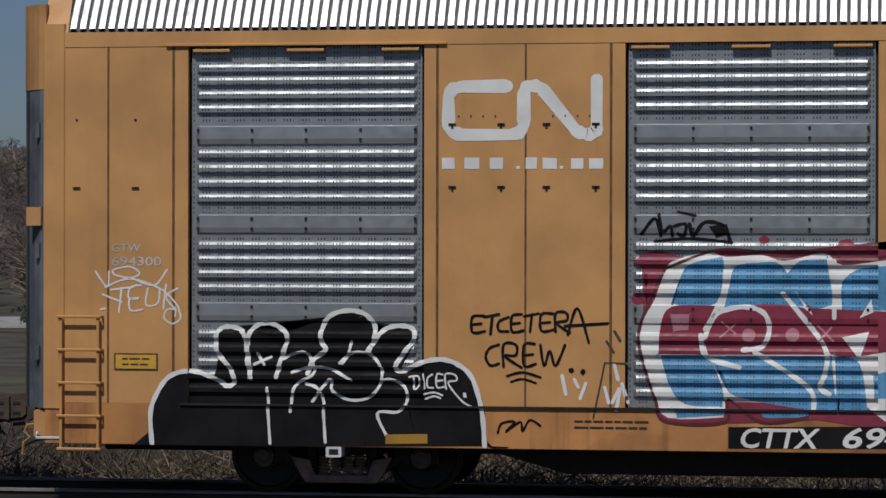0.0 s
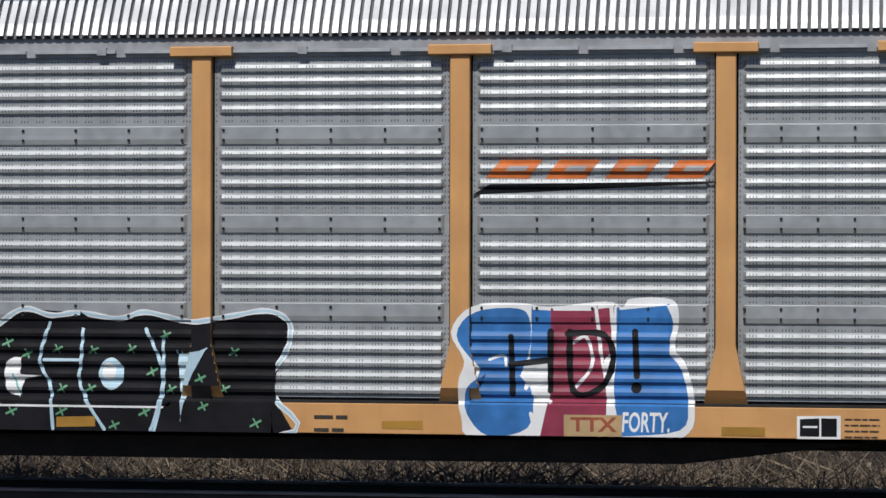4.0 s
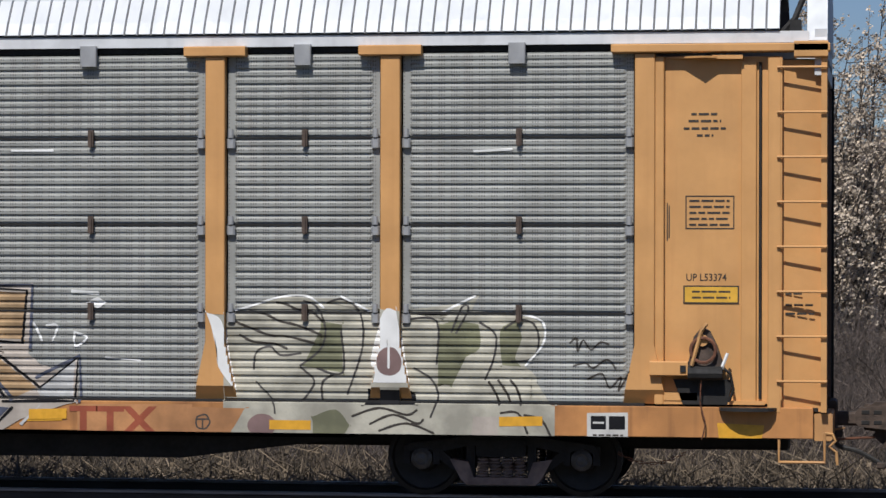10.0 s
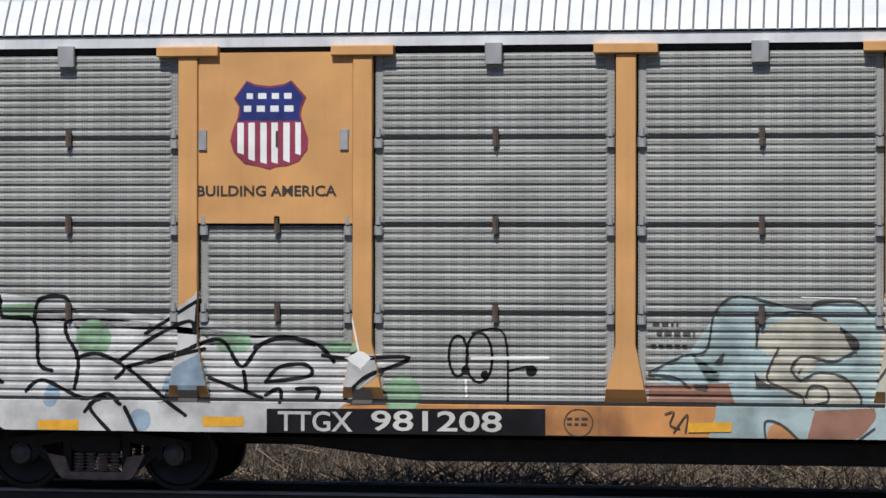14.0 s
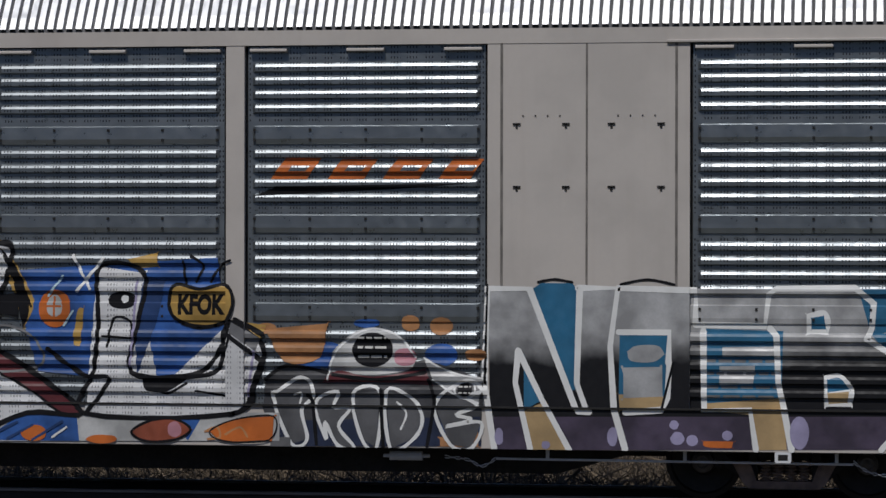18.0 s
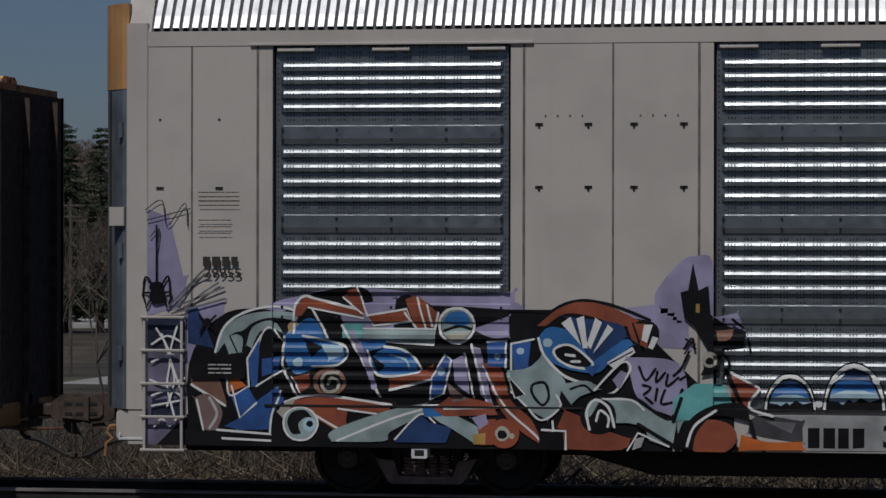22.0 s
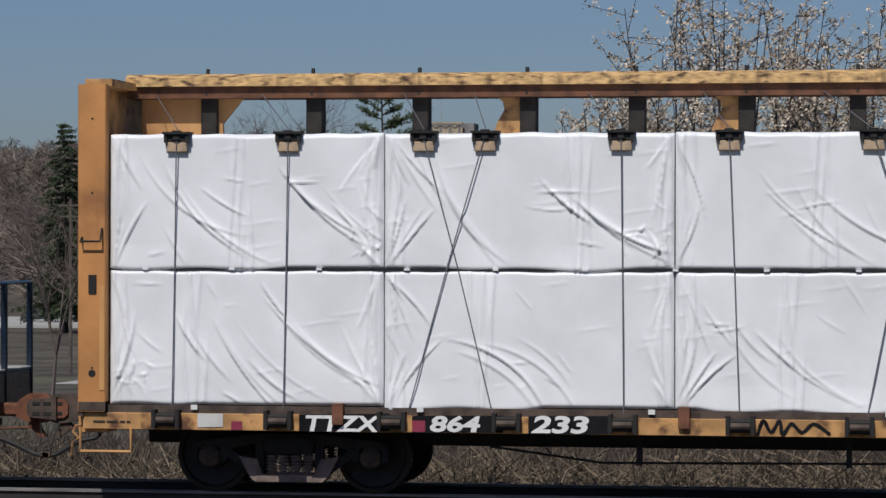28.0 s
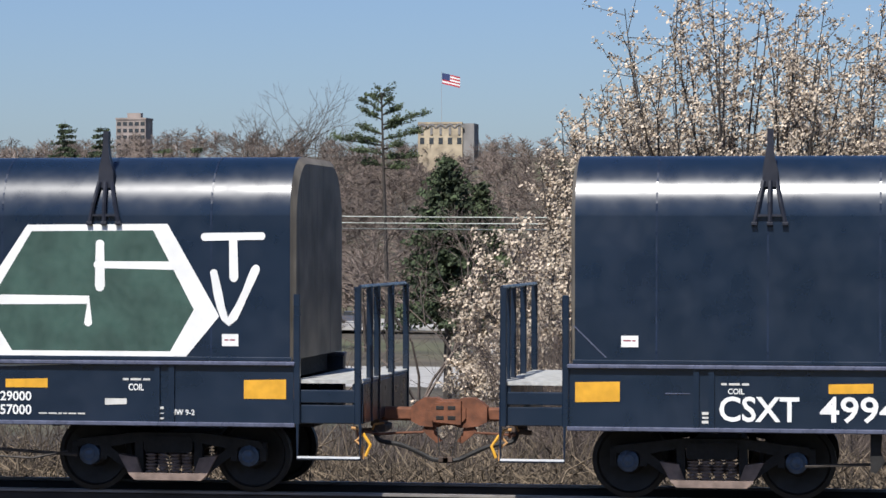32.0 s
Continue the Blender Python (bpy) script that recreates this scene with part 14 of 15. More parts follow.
g.line("white", 0.028, [-8.76, 1.77, -8.69, 1.58, -8.47, 1.37, -8.17, 1.28])
g.fill("iceblue", [-8.61, 1.73, -8.63, 1.69, -8.66, 1.68, -8.7, 1.69, -8.71, 1.73, -8.7, 1.76, -8.66, 1.77, -8.63, 1.76])
g.fill("white", [-8.52, 1.93, -8.42, 2.0, -8.31, 1.7], False)
g.fill("white", [-8.36, 1.98, -8.28, 2.01, -8.24, 1.67, -8.29, 1.67], False)
g.fill("white", [-8.16, 1.99, -8.09, 1.94, -8.21, 1.66, -8.25, 1.71], False)
g.fill("white", [-8.03, 1.92, -7.97, 1.87, -8.19, 1.61], False)
g.fill("black", [-8.59, 1.66, -8.42, 1.7, -8.2, 1.53, -8.23, 1.46, -8.42, 1.48, -8.56, 1.56])
g.line("white", 0.026, [-8.59, 1.66, -8.42, 1.7, -8.2, 1.53, -8.23, 1.46, -8.42, 1.48, -8.56, 1.56], closed=True)
g.line("white", 0.03, [-8.47, 1.6, -8.38, 1.59])
g.line("white", 0.024, [-8.41, 1.53, -8.32, 1.53])
g.fill("white", [-8.04, 1.52, -7.77, 1.69, -7.74, 1.63, -7.97, 1.46], False)
g.line("black", 0.016, [-8.01, 1.51, -7.77, 1.64])
g.fill("faded_teal", [-8.56, 1.28, -8.25, 1.33, -8.11, 1.24, -8.31, 1.17, -8.41, 1.08, -8.48, 1.17])
g.line("black", 0.026, [-8.42, 1.24, -8.28, 1.28, -8.19, 1.21])
g.fill("azure", [-8.28, 1.47, -8.11, 1.5, -8.19, 1.37], False)
g.fill("lilac", [-7.83, 1.58, -7.3, 1.53, -7.2, 1.18, -7.36, 0.97, -7.71, 1.14])
g.line("white", 0.024, [-8.17, 1.23, -7.89, 1.52, -7.79, 1.46, -7.94, 1.23, -8.1, 1.17])
g.fill("lilac", [-7.98, 1.34, -7.89, 1.44, -7.82, 1.41, -7.91, 1.24], False)
g.fill("rust_red", [-8.56, 0.84, -8.48, 1.02, -8.28, 0.94, -8.07, 0.82, -7.79, 0.73, -7.89, 0.61, -8.48, 0.61, -8.45, 0.75])
g.fill("faded_teal", [-8.14, 1.14, -7.77, 1.15, -7.53, 1.0, -7.32, 0.93, -7.26, 1.18, -7.35, 0.64, -7.71, 0.87, -8.01, 0.9, -8.13, 1.01])
g.line("black", 0.04, [-8.1, 1.18, -7.77, 1.16, -7.52, 1.0, -7.35, 0.95, -7.25, 1.24])
g.line("white", 0.022, [-8.08, 1.14, -7.78, 1.13, -7.65, 1.03])
g.fill("black", [-7.94, 0.95, -7.96, 0.86, -8.03, 0.79, -8.13, 0.77, -8.22, 0.79, -8.29, 0.86, -8.32, 0.95, -8.29, 1.05, -8.22, 1.12, -8.13, 1.14, -8.03, 1.12, -7.96, 1.05])
g.fill("faded_teal", [-8.26, 0.94, -8.23, 1.09, -8.11, 1.13, -8.2, 0.97])
g.line("white", 0.028, [-8.22, 0.82, -8.25, 1.01, -8.16, 1.13, -8.02, 1.05, -7.96, 0.85])
g.line("white", 0.026, [-8.15, 0.91, -8.11, 1.02, -8.02, 0.95, -8.03, 0.85])
g.fill("faded_teal", [-7.65, 0.87, -7.33, 0.93, -7.35, 0.64, -7.59, 0.71], False)
g.line("black", 0.04, [-7.71, 0.88, -7.33, 0.65])
g.fill("black", [-8.75, 0.77, -8.51, 0.81, -8.48, 0.59, -8.75, 0.59], False)
g.line("white", 0.026, [-8.72, 0.81, -8.47, 0.8, -8.47, 0.6], soft=False)
g.line("white", 0.026, [-8.61, 0.9, -8.6, 0.8], soft=False)
g.fill("silver", [-7.74, 0.73, -7.64, 0.75, -7.68, 0.64, -7.77, 0.61], False)
g.line("white", 0.02, [-7.83, 0.59, -7.71, 0.79, -7.39, 0.65], soft=False)
g.fill("faded_teal", [-7.13, 1.17, -6.89, 1.28, -6.71, 1.32, -6.71, 1.17, -7.0, 1.05, -7.2, 0.91, -7.26, 0.64, -7.3, 0.93])
g.line("white", 0.022, [-7.23, 0.91, -7.12, 1.18], soft=False)
g.line("white", 0.022, [-7.15, 0.94, -7.11, 1.24], soft=False)
g.line("black", 0.05, [-7.3, 0.6, -7.23, 0.88, -7.03, 1.05, -6.71, 1.13])
g.line("black", 0.027, [-7.7, 1.48, -7.63, 1.34, -7.53, 1.46])
g.line("black", 0.027, [-7.51, 1.43, -7.52, 1.32, -7.43, 1.42])
g.line("black", 0.027, [-7.4, 1.4, -7.41, 1.28, -7.29, 1.37])
g.line("black", 0.027, [-7.66, 1.29, -7.58, 1.26, -7.65, 1.19])
g.line("black", 0.027, [-7.51, 1.25, -7.53, 1.13])
g.line("black", 0.027, [-7.43, 1.24, -7.47, 1.1, -7.36, 1.11])
g.line("black", 0.027, [-7.63, 1.16, -7.56, 1.1])
g.line("black", 0.027, [-7.27, 1.35, -7.19, 1.4])
g.fill("black", [-12.8, 2.29, -12.81, 2.25, -12.85, 2.22, -12.9, 2.22, -12.94, 2.25, -12.96, 2.29, -12.94, 2.33, -12.9, 2.35, -12.85, 2.35, -12.81, 2.33])
g.fill("black", [-12.77, 2.19, -12.79, 2.14, -12.84, 2.12, -12.9, 2.11, -12.94, 2.14, -12.96, 2.19, -12.94, 2.23, -12.9, 2.26, -12.84, 2.26, -12.79, 2.23])
g.fill("black", [-12.27, 1.92, -12.28, 1.89, -12.31, 1.87, -12.34, 1.87, -12.37, 1.89, -12.37, 1.92, -12.37, 1.94, -12.34, 1.96, -12.31, 1.96, -12.28, 1.94])
g.line("black", 0.022, [-12.91, 2.3, -13, 2.4, -13.03, 2.2])
g.line("black", 0.022, [-12.83, 2.3, -12.75, 2.41, -12.73, 2.21])
g.line("black", 0.022, [-12.92, 2.23, -13.02, 2.22, -13, 2.12])
g.line("black", 0.022, [-12.81, 2.23, -12.72, 2.23, -12.74, 2.11])
g.line("black", 0.022, [-12.88, 2.95, -12.88, 2.34])
g.line("black", 0.022, [-12.93, 2.19, -12.99, 2.07])
g.line("black", 0.022, [-12.8, 2.18, -12.76, 2.07])
g.line("black", 0.022, [-12.37, 1.95, -12.41, 2])
g.line("black", 0.022, [-12.28, 1.94, -12.23, 1.99])
g.line("black", 0.022, [-12.36, 1.88, -12.4, 1.8])
g.line("black", 0.022, [-12.29, 1.88, -12.23, 1.81])
g.line("ash", 0.022, [-12.76, 2.07, -12.37, 2.47])
g.line("ash", 0.022, [-12.68, 2.08, -12.14, 2.29])
g.line("ash", 0.022, [-12.71, 2.01, -12.13, 2.17])
g.line("ash", 0.022, [-12.64, 2.12, -12.48, 2.34, -12.31, 2.43])
g.line("ash", 0.022, [-12.57, 2.07, -12.37, 2.23, -12.2, 2.34])
g.line("white", 0.022, [-12.93, 1.68, -12.76, 1.77, -12.58, 1.69])
g.line("white", 0.022, [-12.93, 1.49, -12.73, 1.57, -12.58, 1.51])
g.line("white", 0.022, [-12.95, 1.3, -12.76, 1.24, -12.57, 1.32])
g.line("white", 0.022, [-12.93, 1.13, -12.73, 1.19, -12.58, 1.11])
g.line("white", 0.022, [-12.88, 1.85, -12.73, 1.57, -12.76, 1.24, -12.68, 0.91])
g.line("white", 0.022, [-12.65, 1.88, -12.73, 1.57, -12.68, 1.3, -12.76, 1.02])
g.line("white", 0.022, [-12.82, 1.79, -12.59, 1.13])
g.line("white", 0.022, [-12.93, 1.02, -12.62, 1.08])
g.line("white", 0.022, [-12.9, 0.8, -12.82, 0.88, -12.73, 0.81, -12.65, 0.9])
g.fill("black", [-12.5, 1.31, -11.91, 1.32, -11.91, 1.54, -12.5, 1.53], False)
g.bars("pale", -12.31, -12.06, [1.455, 1.412, 1.368], 0.022, 2, 3)

g = Piece(car_d, BODY_ZONES, "black haunted castle silhouette on a lilac cloud")
g.fill("black", [-7.27, 2.26, -7.19, 2.28, -7.14, 2.57, -7.08, 2.28, -6.98, 2.33, -6.96, 2.03, -6.78, 1.91, -6.59, 1.85, -6.62, 1.69, -6.83, 1.68, -6.89, 1.42, -7.06, 1.39, -6.96, 1.63, -7.12, 1.9, -7.23, 1.99], False)
g.fill("gold", [-7.11, 2.14, -7.07, 2.14, -7.07, 2.05, -7.11, 2.05], False)
g.fill("faded_brown", [-6.9, 1.86, -6.72, 1.88, -6.75, 1.78, -6.87, 1.74])
g.line("black", 0.027, [-7.21, 1.77, -7.12, 1.72])
g.line("black", 0.027, [-7.23, 1.67, -7.15, 1.78, -7.12, 1.67])
g.line("black", 0.027, [-7.18, 1.64, -7.26, 1.47, -7.34, 1.39])
g.line("black", 0.027, [-6.84, 1.64, -6.76, 1.52, -6.82, 1.4])
g.line("black", 0.027, [-6.73, 1.98, -6.62, 1.89])
g.line("black", 0.027, [-6.57, 1.78, -6.54, 1.64])
g.fill("faded_cream", [-6.89, 1.56, -6.9, 1.51, -6.94, 1.48, -6.99, 1.48, -7.03, 1.51, -7.04, 1.56, -7.03, 1.61, -6.99, 1.64, -6.94, 1.64, -6.9, 1.61])
g.fill("black", [-6.93, 1.54, -6.93, 1.52, -6.95, 1.51, -6.98, 1.51, -7, 1.52, -7.01, 1.54, -7, 1.56, -6.98, 1.58, -6.95, 1.58, -6.93, 1.56])
g.fill("rust_red", [-6.8, 1.46, -6.45, 1.26, -6.61, 1.03, -6.73, 1.15], False)
g.fill("aqua", [-7.34, 1.15, -7.12, 1.31, -6.84, 1.31, -6.73, 1.1, -7.12, 0.93, -7.34, 0.92], False)
g.fill("rust_red", [-6.68, 0.76, -6.73, 0.65, -6.87, 0.58, -7.04, 0.58, -7.18, 0.64, -7.23, 0.75, -7.18, 0.86, -7.04, 0.93, -6.87, 0.93, -6.73, 0.87])
g.fill("black", [-7.29, 0.63, -7.18, 0.92, -6.94, 1.08, -6.62, 1.1, -6.54, 0.92, -6.9, 0.98, -7.09, 0.81, -7.14, 0.62])
g.line("white", 0.027, [-6.45, 1.25, -6.56, 1.07, -6.31, 0.98])
g.line("white", 0.027, [-6.79, 1.45, -6.46, 1.27])
g.line("white", 0.027, [-7.2, 0.66, -7.12, 0.87, -6.9, 1.03])
g.line("black", 0.043, [-6.8, 1.46, -6.61, 1.03])
g.line("black", 0.043, [-6.54, 0.92, -6.48, 0.71, -6.4, 0.62])
g.line("black", 0.043, [-7.34, 0.92, -7.26, 1.15])
g.fill("logo_orange", [-6.62, 0.77, -6.34, 0.71, -6.01, 0.72, -6.01, 0.63, -6.62, 0.62])

g = Piece(car_d, BODY_ZONES, "black stencilled car number and data")
g.fill("stencil", [-12.37, 2.52, -12.29, 2.52, -12.29, 2.62, -12.37, 2.62], False)
g.fill("stencil", [-12.27, 2.52, -12.18, 2.52, -12.18, 2.62, -12.27, 2.62], False)
g.fill("stencil", [-12.16, 2.52, -12.08, 2.53, -12.08, 2.62, -12.16, 2.62], False)
g.fill("stencil", [-12.06, 2.53, -11.99, 2.53, -11.99, 2.62, -12.06, 2.62], False)
g.text("stencil", "29955", -12.36, 2.40, 0.092, 0.41, 0.02, 0)
g.bars("stencil", -12.42, -11.98, [3.299, 3.251, 3.208, 3.16], 0.015, 5, 2)
g.bars("stencil", -12.42, -12.06, [3.002, 2.93, 2.863], 0.015, 4, 7)
g.line("dark_mark", 0.012, [-13, 3.12, -12.82, 3.22, -12.76, 2.95, -12.57, 3.19, -12.54, 2.95])
g.line("dark_mark", 0.012, [-12.98, 3.01, -12.51, 3.13])
g.line("dark_mark", 0.012, [-12.95, 2.83, -12.85, 2.92, -12.87, 2.7])

g = Piece(car_d, BODY_ZONES, "orange slanted railway wordmark shape with a black wedge")
g.fill("logo_orange", [4.59, 3.45, 4.75, 3.67, 5.14, 3.67, 4.98, 3.45], False)
g.fill("logo_orange", [5.21, 3.45, 5.36, 3.66, 5.75, 3.66, 5.6, 3.45], False)
g.fill("logo_orange", [5.8, 3.45, 5.96, 3.66, 6.35, 3.66, 6.19, 3.45], False)
g.fill("logo_orange", [6.4, 3.45, 6.56, 3.66, 6.89, 3.66, 6.74, 3.45], False)
g.fill("black", [4.41, 3.27, 4.65, 3.37, 6.73, 3.4, 5.94, 3.34], False)
g.fill("zinc_p", [4.78, 3.53, 4.82, 3.59, 5.02, 3.59, 4.97, 3.53], False)
g.fill("zinc_p", [5.39, 3.53, 5.44, 3.59, 5.63, 3.59, 5.58, 3.53], False)
g.fill("zinc_p", [5.99, 3.53, 6.03, 3.59, 6.23, 3.59, 6.18, 3.53], False)
g.fill("zinc_p", [6.58, 3.53, 6.63, 3.59, 6.82, 3.59, 6.77, 3.53], False)

g = Piece(car_e, BEAM_ZONES, "white stencilled number on black")
g.fill("black", [-10.2, 0.76, -9.22, 0.77, -9.22, 0.96, -10.2, 0.94], False)
g.fill("black", [-8.98, 0.76, -8.01, 0.77, -8.01, 0.95, -8.98, 0.94], False)
g.fill("black", [-7.74, 0.76, -6.88, 0.77, -6.88, 0.96, -7.74, 0.95], False)
g.text("white", "TTZX", -10.13, 0.77, 0.159, 0.81, 0.03, 0.15)
g.text("white", "864", -8.79, 0.78, 0.155, 0.54, 0.035, 0.15)
g.text("white", "233", -7.71, 0.78, 0.167, 0.61, 0.035, 0.15)
g.fill("crimson", [-10.94, 0.77, -10.82, 0.77, -10.82, 0.86, -10.94, 0.86], False)
g.fill("crimson", [-8.98, 0.77, -8.84, 0.77, -8.84, 0.89, -8.98, 0.89], False)
g.fill("pale", [-11.31, 0.79, -11.03, 0.8, -11.03, 0.94, -11.31, 0.94], False)
g.bars("stencil", -12.46, -12.05, [0.829], 0.030, 4, 2)
g.line("black", 0.036, [-5.34, 0.78, -5.28, 0.93, -5.2, 0.81, -5.11, 0.93, -5.08, 0.78, -4.99, 0.9, -4.88, 0.81, -4.76, 0.9, -4.6, 0.8])

g = Piece(car_e, BEAM_ZONES, "black stencilled lettering on the sill")
g.text("stencil", "NSH 70", 6.05, 0.87, 0.089, 0.47, 0.02, 0)
g.text("stencil", "IL 73-0", 4.58, 0.84, 0.087, 0.30, 0.015, 0)
g.bars("stencil", 2.14, 2.91, [0.87, 0.809], 0.030, 7, 3)
g.fill("reflector", [1.22, 0.82, 1.67, 0.83, 1.67, 0.93, 1.22, 0.93], False)
g.fill("reflector", [9.37, 0.83, 10.16, 0.84, 10.16, 0.98, 9.37, 0.97], False)
g.fill("faded_cream", [8.51, 0.74, 8.93, 0.74, 8.93, 1.01, 8.51, 1.01], False)
g.fill("faded_tan", [8.53, 0.80, 8.71, 0.80, 8.71, 0.99, 8.53, 0.99], False)
g.fill("faded_tan", [8.73, 0.80, 8.91, 0.80, 8.91, 0.99, 8.73, 0.99], False)
g.line("stencil", 0.018, [8.6, 0.98, 8.61, 0.87])
g.line("stencil", 0.018, [8.78, 0.98, 8.77, 0.84])
g.fill("reflector", [4.96, 0.87, 5.29, 0.87, 5.29, 0.96, 4.96, 0.96], False)

g = Piece(car_f, COIL_ZONES, "white lettering on the navy sill")
g.text("white", "CSXT", -3.98, 0.92, 0.249, 0.83, 0.018, 0)
g.text("white", "499471", -2.94, 0.92, 0.257, 1.15, 0.014, 0)
g.bars("pale", -3.96, -3.67, [1.285], 0.036, 3, 1)
g.text("white", "COIL", -3.89, 1.20, 0.056, 0.17, 0.02, 0)
g.bars("pale", -2.18, -1.88, [1.289], 0.036, 3, 1)
g.text("white", "COIL", -2.12, 1.21, 0.049, 0.17, 0.02, 0)
g.bars("pale", -1.53, -1.22, [1.009, 0.956], 0.024, 4, 2)
g.fill("pale", [-1.1, 0.93, -0.85, 0.93, -0.85, 1.08, -1.1, 1.07], False)
g.bars("pale", -0.72, -0.37, [1.018, 0.947], 0.024, 4, 3)
g.text("white", "40-84 IN", -0.13, 1.01, 0.062, 0.32, 0.02, 0)
g.text("white", "COIL", -0.07, 0.93, 0.061, 0.18, 0.02, 0)
g.text("white", "MAX COIL", 0.31, 1.01, 0.068, 0.34, 0.02, 0)
g.text("white", "TEMP 250°F", 0.31, 0.93, 0.070, 0.43, 0.02, 0)
g.bars("pale", 0.83, 1.03, [1.093], 0.030, 2, 2)
g.text("white", "1", 0.91, 0.93, 0.095, 0.03, 0.02, 0)
g.bars("pale", 1.41, 1.58, [0.97], 0.030, 3, 2)
g.text("white", "LD LMT", 1.78, 1.08, 0.092, 0.39, 0.02, 0)
g.text("white", "LT WT", 1.78, 0.93, 0.092, 0.36, 0.02, 0)
g.bars("pale", -0.95, -0.17, [1.699], 0.030, 9, 3)
g.fill("white", [-0.05, 1.81, 0.11, 1.81, 0.03, 1.66], False)
g.text("white", "EX H", 1.35, 1.69, 0.060, 0.15, 0.02, 0)
g.bars("pale", 1.51, 1.86, [1.705], 0.024, 6, 2)
g.text("white", "14-8", 1.92, 1.68, 0.060, 0.16, 0.02, 0)
g.fill("pale", [-0.06, 1.24, 0.08, 1.24, 0.01, 1.36], False)
g.fill("reflector", [-2.85, 1.21, -2.39, 1.22, -2.39, 1.32, -2.85, 1.31], False)
g.fill("reflector", [-5.49, 1.1, -5.02, 1.11, -5.02, 1.32, -5.49, 1.31], False)
g.fill("reflector", [-0.22, 1.11, 0.24, 1.11, 0.24, 1.23, -0.22, 1.22], False)
g.fill("white", [-5.01, 1.68, -4.83, 1.68, -4.83, 1.8, -5.01, 1.8], False)
g.bars("crimson", -4.99, -4.86, [1.736], 0.024, 2, 2)
g.line("navy_hi", 0.012, [-4.54, 1.2, -4.29, 1.2])
g.fill("pale", [-4.16, 0.98, -4.07, 0.98, -4.07, 1.01, -4.16, 1.01], False)
g.fill("pale", [-4.16, 0.94, -4.07, 0.94, -4.07, 0.96, -4.16, 0.96], False)
g.fill("pale", [-4.16, 0.89, -4.07, 0.89, -4.07, 0.92, -4.16, 0.92], False)
g.line("navy_hi", 0.012, [-5.51, 1.9, -5.17, 1.57], soft=False)
g.text("white", "229100", 2.31, 1.08, 0.094, 0.41, 0.02, 0)
g.text("white", "56900", 2.38, 0.93, 0.093, 0.34, 0.02, 0)
g.bars("pale", 2.75, 3.28, [0.95], 0.024, 8, 3)
g.fill("reflector", [2.41, 1.21, 2.87, 1.22, 2.87, 1.32, 2.4, 1.32], False)
g.fill("reflector", [5.06, 1.1, 5.52, 1.11, 5.52, 1.31, 5.06, 1.31], False)
g.fill("white", [4.8, 1.68, 4.96, 1.68, 4.96, 1.79, 4.8, 1.79], False)
g.bars("crimson", 4.82, 4.94, [1.739], 0.024, 2, 2)
g.bars("pale", 1.93, 2.24, [1.294], 0.036, 3, 1)
g.text("white", "COIL", 1.99, 1.22, 0.049, 0.17, 0.02, 0)
g.bars("pale", 3.70, 4.00, [1.292], 0.036, 3, 1)
g.text("white", "COIL", 3.77, 1.21, 0.055, 0.17, 0.02, 0)
g.fill("pale", [3.52, 1.04, 3.75, 1.04, 3.75, 1.1, 3.52, 1.1], False)
g.text("white", "IW 9-2", 4.28, 0.93, 0.067, 0.22, 0.02, 0)
g.fill("pale", [4.07, 0.99, 4.16, 1, 4.16, 1.01, 4.07, 1.01], False)
g.fill("pale", [4.07, 0.93, 4.16, 0.94, 4.16, 0.95, 4.07, 0.95], False)
g.line("navy_hi", 0.012, [5.47, 1.91, 5.23, 1.59], soft=False)

g = Piece(car_f, COIL_ZONES, "white block-shaped railway emblem")
g.fill("white", [-0.18, 3.01, -0.26, 2.99, -0.34, 3.02, -0.48, 3.02, -0.62, 2.95, -0.69, 2.78, -0.64, 2.62, -0.51, 2.54, -0.33, 2.53, -0.19, 2.59, -0.17, 2.72, -0.26, 2.72, -0.33, 2.64, -0.43, 2.65, -0.49, 2.78, -0.44, 2.91, -0.36, 2.93, -0.28, 2.85, -0.18, 2.85], False)
g.fill("white", [0.22, 3.02, 0.22, 2.86, 0.14, 2.86, 0.08, 2.92, 0.01, 2.92, 0.01, 2.86, 0.14, 2.82, 0.22, 2.75, 0.22, 2.64, 0.13, 2.54, -0.03, 2.53, -0.11, 2.56, -0.15, 2.54, -0.19, 2.54, -0.19, 2.71, -0.11, 2.71, -0.05, 2.63, 0.04, 2.62, 0.04, 2.66, -0.09, 2.71, -0.17, 2.78, -0.17, 2.92, -0.09, 3.01, 0.04, 3.03, 0.12, 3.0, 0.17, 3.02], False)
g.fill("white", [0.24, 3.02, 0.47, 3.02, 0.47, 2.95, 0.43, 2.95, 0.48, 2.87, 0.54, 2.95, 0.5, 2.95, 0.5, 3.02, 0.73, 3.02, 0.73, 2.95, 0.68, 2.95, 0.56, 2.8, 0.7, 2.61, 0.74, 2.61, 0.74, 2.54, 0.49, 2.54, 0.49, 2.61, 0.53, 2.61, 0.47, 2.69, 0.42, 2.61, 0.46, 2.61, 0.46, 2.54, 0.22, 2.54, 0.22, 2.61, 0.27, 2.61, 0.39, 2.78, 0.27, 2.95, 0.24, 2.95], False)
g.bars("white", 0.19, 0.71, [2.496], 0.030, 10, 3)

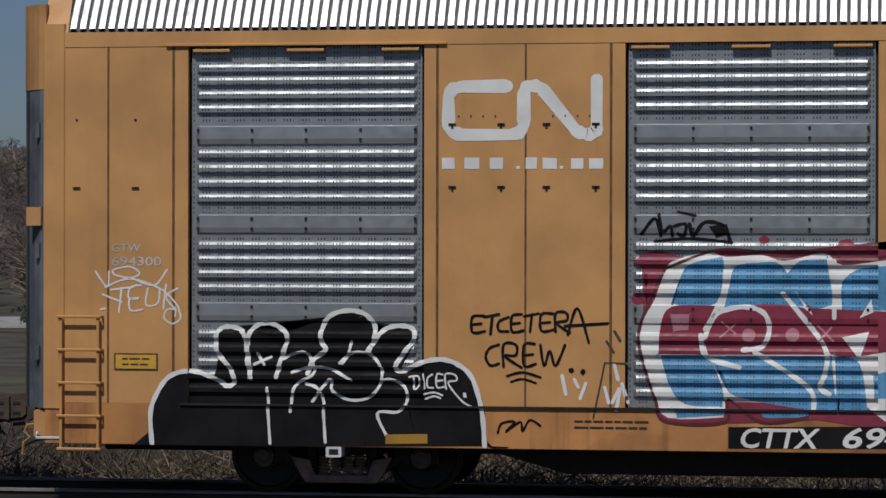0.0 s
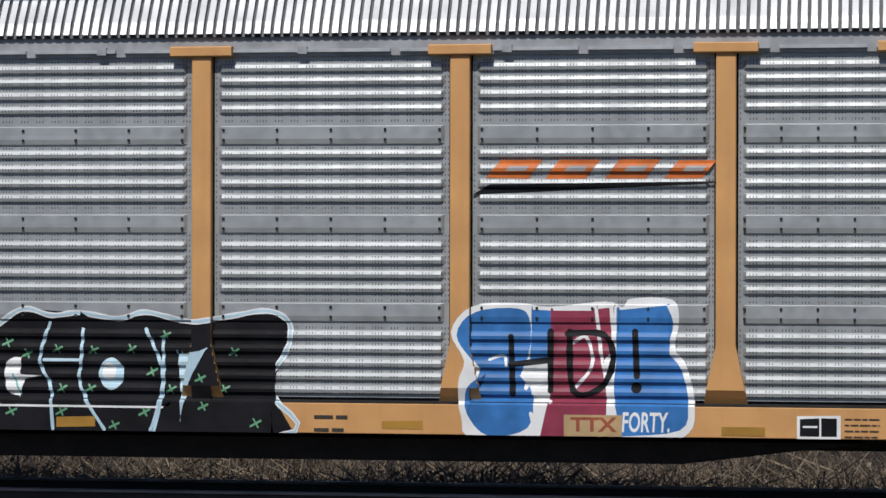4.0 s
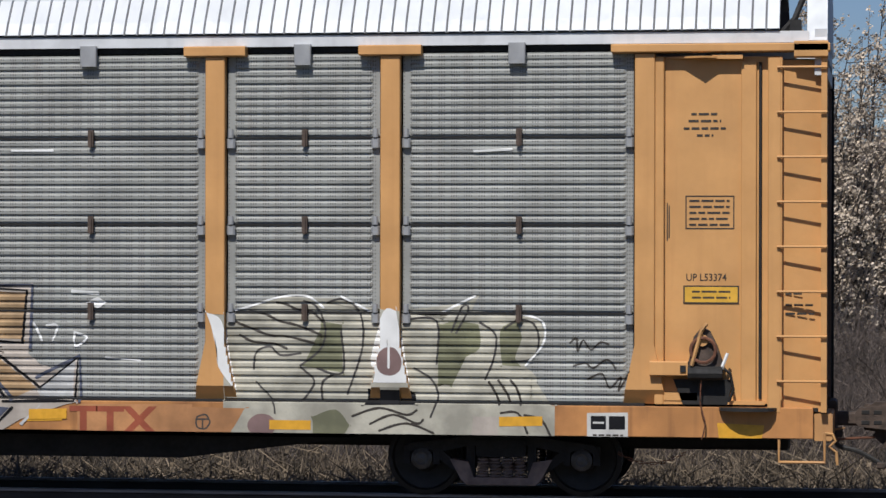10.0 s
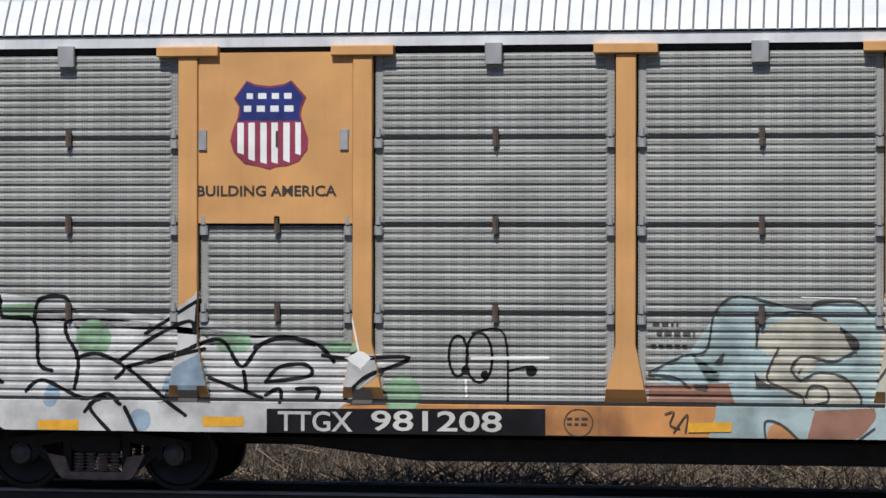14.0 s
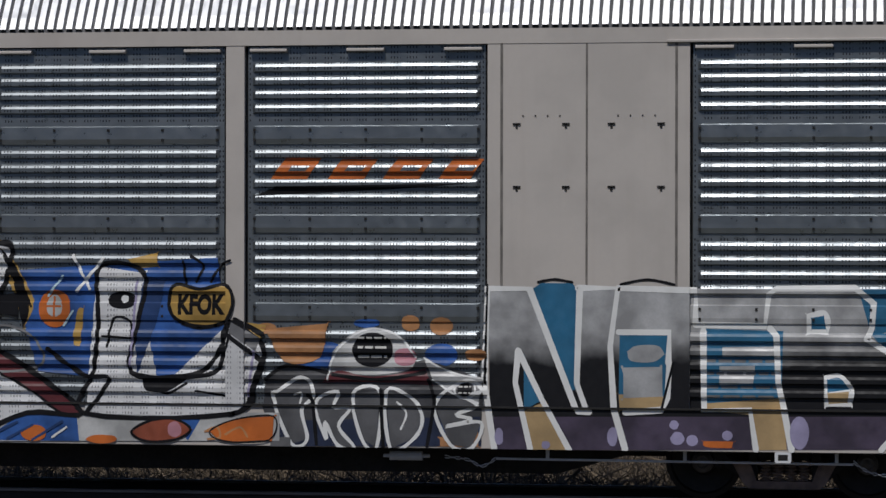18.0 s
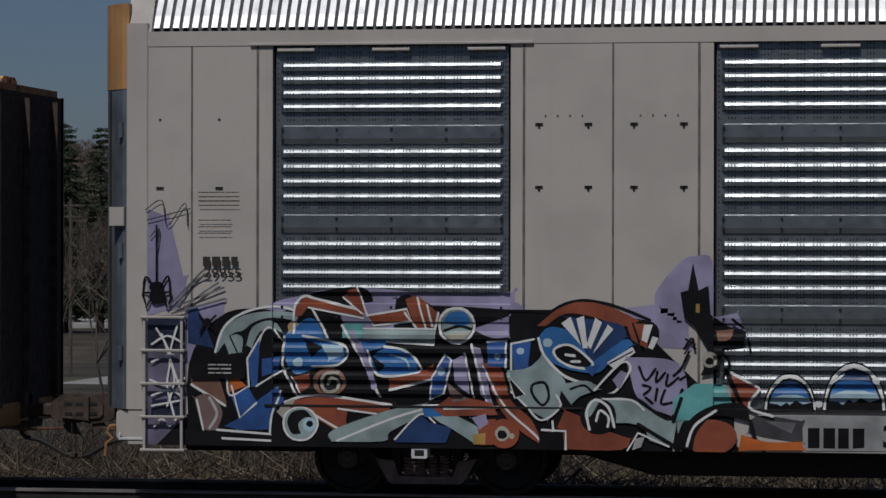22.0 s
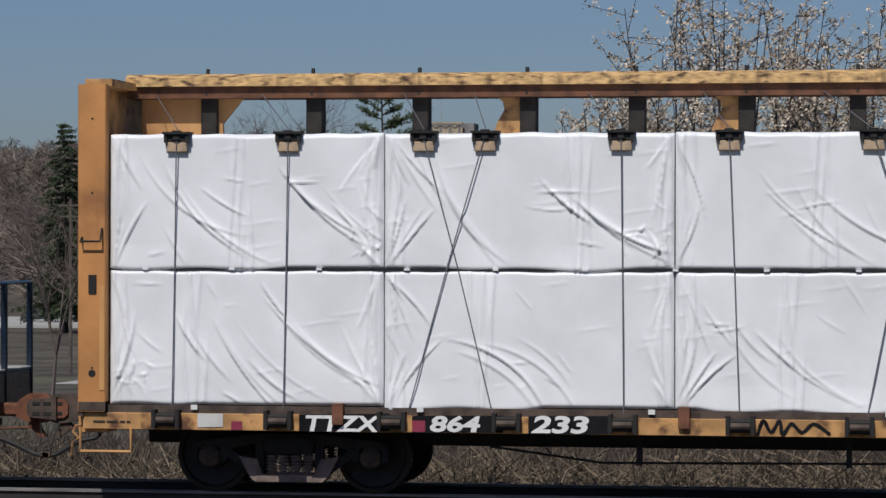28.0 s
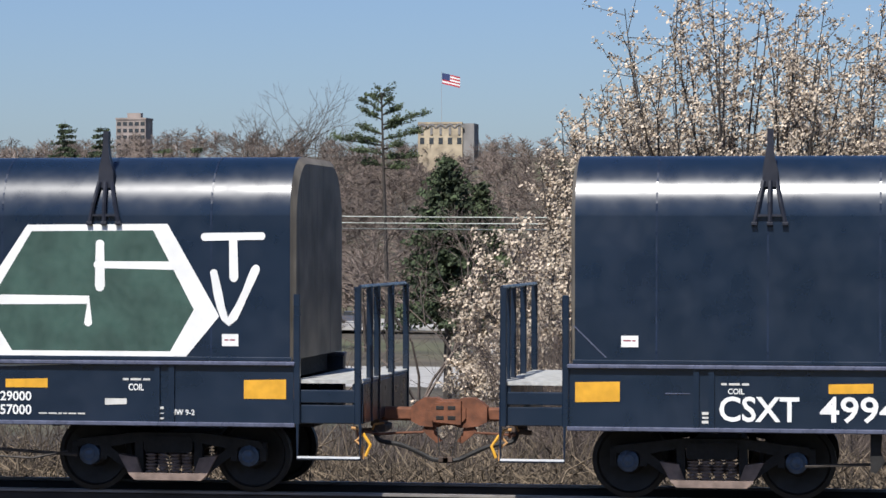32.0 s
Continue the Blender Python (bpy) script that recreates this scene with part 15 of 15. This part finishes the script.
g = Piece(car_g, COIL_ZONES, "large green hexagon with a thick white border")
g.fill("white", [2.6, 2.96, 4.16, 2.97, 4.73, 1.98, 4.32, 1.49, 2.05, 1.42, 1.92, 1.96], False)
g.fill("g_green", [2.65, 2.89, 4, 2.9, 4.45, 2.05, 4.19, 1.6, 2.43, 1.6, 2.14, 2.06], False)
g.line("white", 0.101, [3.41, 2.75, 3.41, 2.29], soft=False)
g.line("white", 0.083, [3.38, 2.53, 4.24, 2.52], soft=False)
g.line("white", 0.095, [2.3, 2.15, 3.28, 2.15, 3.28, 1.91], soft=False)
g.line("white", 0.089, [4.57, 2.83, 5.19, 2.84])
g.line("white", 0.089, [4.88, 2.83, 4.89, 2.39])
g.line("white", 0.089, [4.67, 2.44, 4.83, 1.92, 5.13, 2.49])

g = Piece(car_g, COIL_ZONES, "white lettering on the navy sill")
g.fill("reflector", [2.37, 1.2, 2.84, 1.2, 2.84, 1.3, 2.37, 1.29], False)
g.text("white", "229000", 2.24, 1.06, 0.096, 0.42, 0.02, 0)
g.text("white", "57000", 2.31, 0.91, 0.102, 0.35, 0.02, 0)
g.bars("pale", 2.74, 3.27, [0.912], 0.024, 7, 2)
g.bars("pale", 3.68, 3.98, [1.281], 0.036, 3, 1)
g.text("white", "COIL", 3.74, 1.18, 0.069, 0.17, 0.02, 0)
g.fill("pale", [3.48, 1.02, 3.72, 1.03, 3.72, 1.09, 3.48, 1.09], False)
g.fill("reflector", [5.01, 1.1, 5.47, 1.1, 5.47, 1.31, 5.01, 1.3], False)
g.fill("white", [4.76, 1.66, 4.94, 1.66, 4.94, 1.79, 4.76, 1.79], False)
g.bars("crimson", 4.79, 4.91, [1.714], 0.024, 2, 3)
g.text("white", "IW 9-2", 4.25, 0.92, 0.057, 0.22, 0.02, 0)
g.fill("pale", [4.04, 0.98, 4.13, 0.98, 4.13, 1.01, 4.04, 1], False)
g.fill("pale", [4.04, 0.93, 4.13, 0.93, 4.13, 0.94, 4.04, 0.94], False)
g.fill("pale", [4.04, 0.87, 4.13, 0.87, 4.13, 0.89, 4.04, 0.89], False)
for _p in PIECES:
    _p.close()

data_box(car_b, RIB_ZONES, 12.06, 12.60, 3.07, 3.40)
data_box(car_c, GROOVE_ZONES, 12.02, 12.53, 2.92, 3.27)
box_label(car_b, RIB_ZONES, 11.62, 12.03, 0.78, 0.97, 90)
box_label(car_b, RIB_ZONES, -12.0, -11.55, 0.76, 0.95, 90)
box_label(car_c, GROOVE_ZONES, 12.0, 12.58, 2.14, 2.33, 12)
box_label(car_c, GROOVE_ZONES, -12.42, -11.87, 2.13, 2.35, 80)
box_label(car_a, BODY_ZONES, -12.43, -11.95, 1.40, 1.58, 12)


# ---------------------------------------------------------------- the train's run
def motions():
    for ob, xc in TRAIN:
        walk(ob, [(t, pose(xc + s, 1.5, 0)) for t, s in TRAVEL])
    for ob in LOAD:
        xc = ob.location.x
        walk(ob, [(t, pose(xc + s, 1.5, 0)) for t, s in TRAVEL])
    turns = []
    for (t0, s0), (t1, s1) in zip(TRAVEL, TRAVEL[1:]):
        n = max(1, math.ceil((s1 - s0) / 0.55))
        turns += [(t0 + (t1 - t0) * k / n, s0 + (s1 - s0) * k / n) for k in range(n)]
    turns.append(TRAVEL[-1])
    for ob, dx in WHEELSETS:
        walk(ob, [(t, pose(dx, 0, RAIL_Z + WHEEL_R) @ Matrix.Rotation(s / WHEEL_R, 4, "Y")) for t, s in turns])


motions()
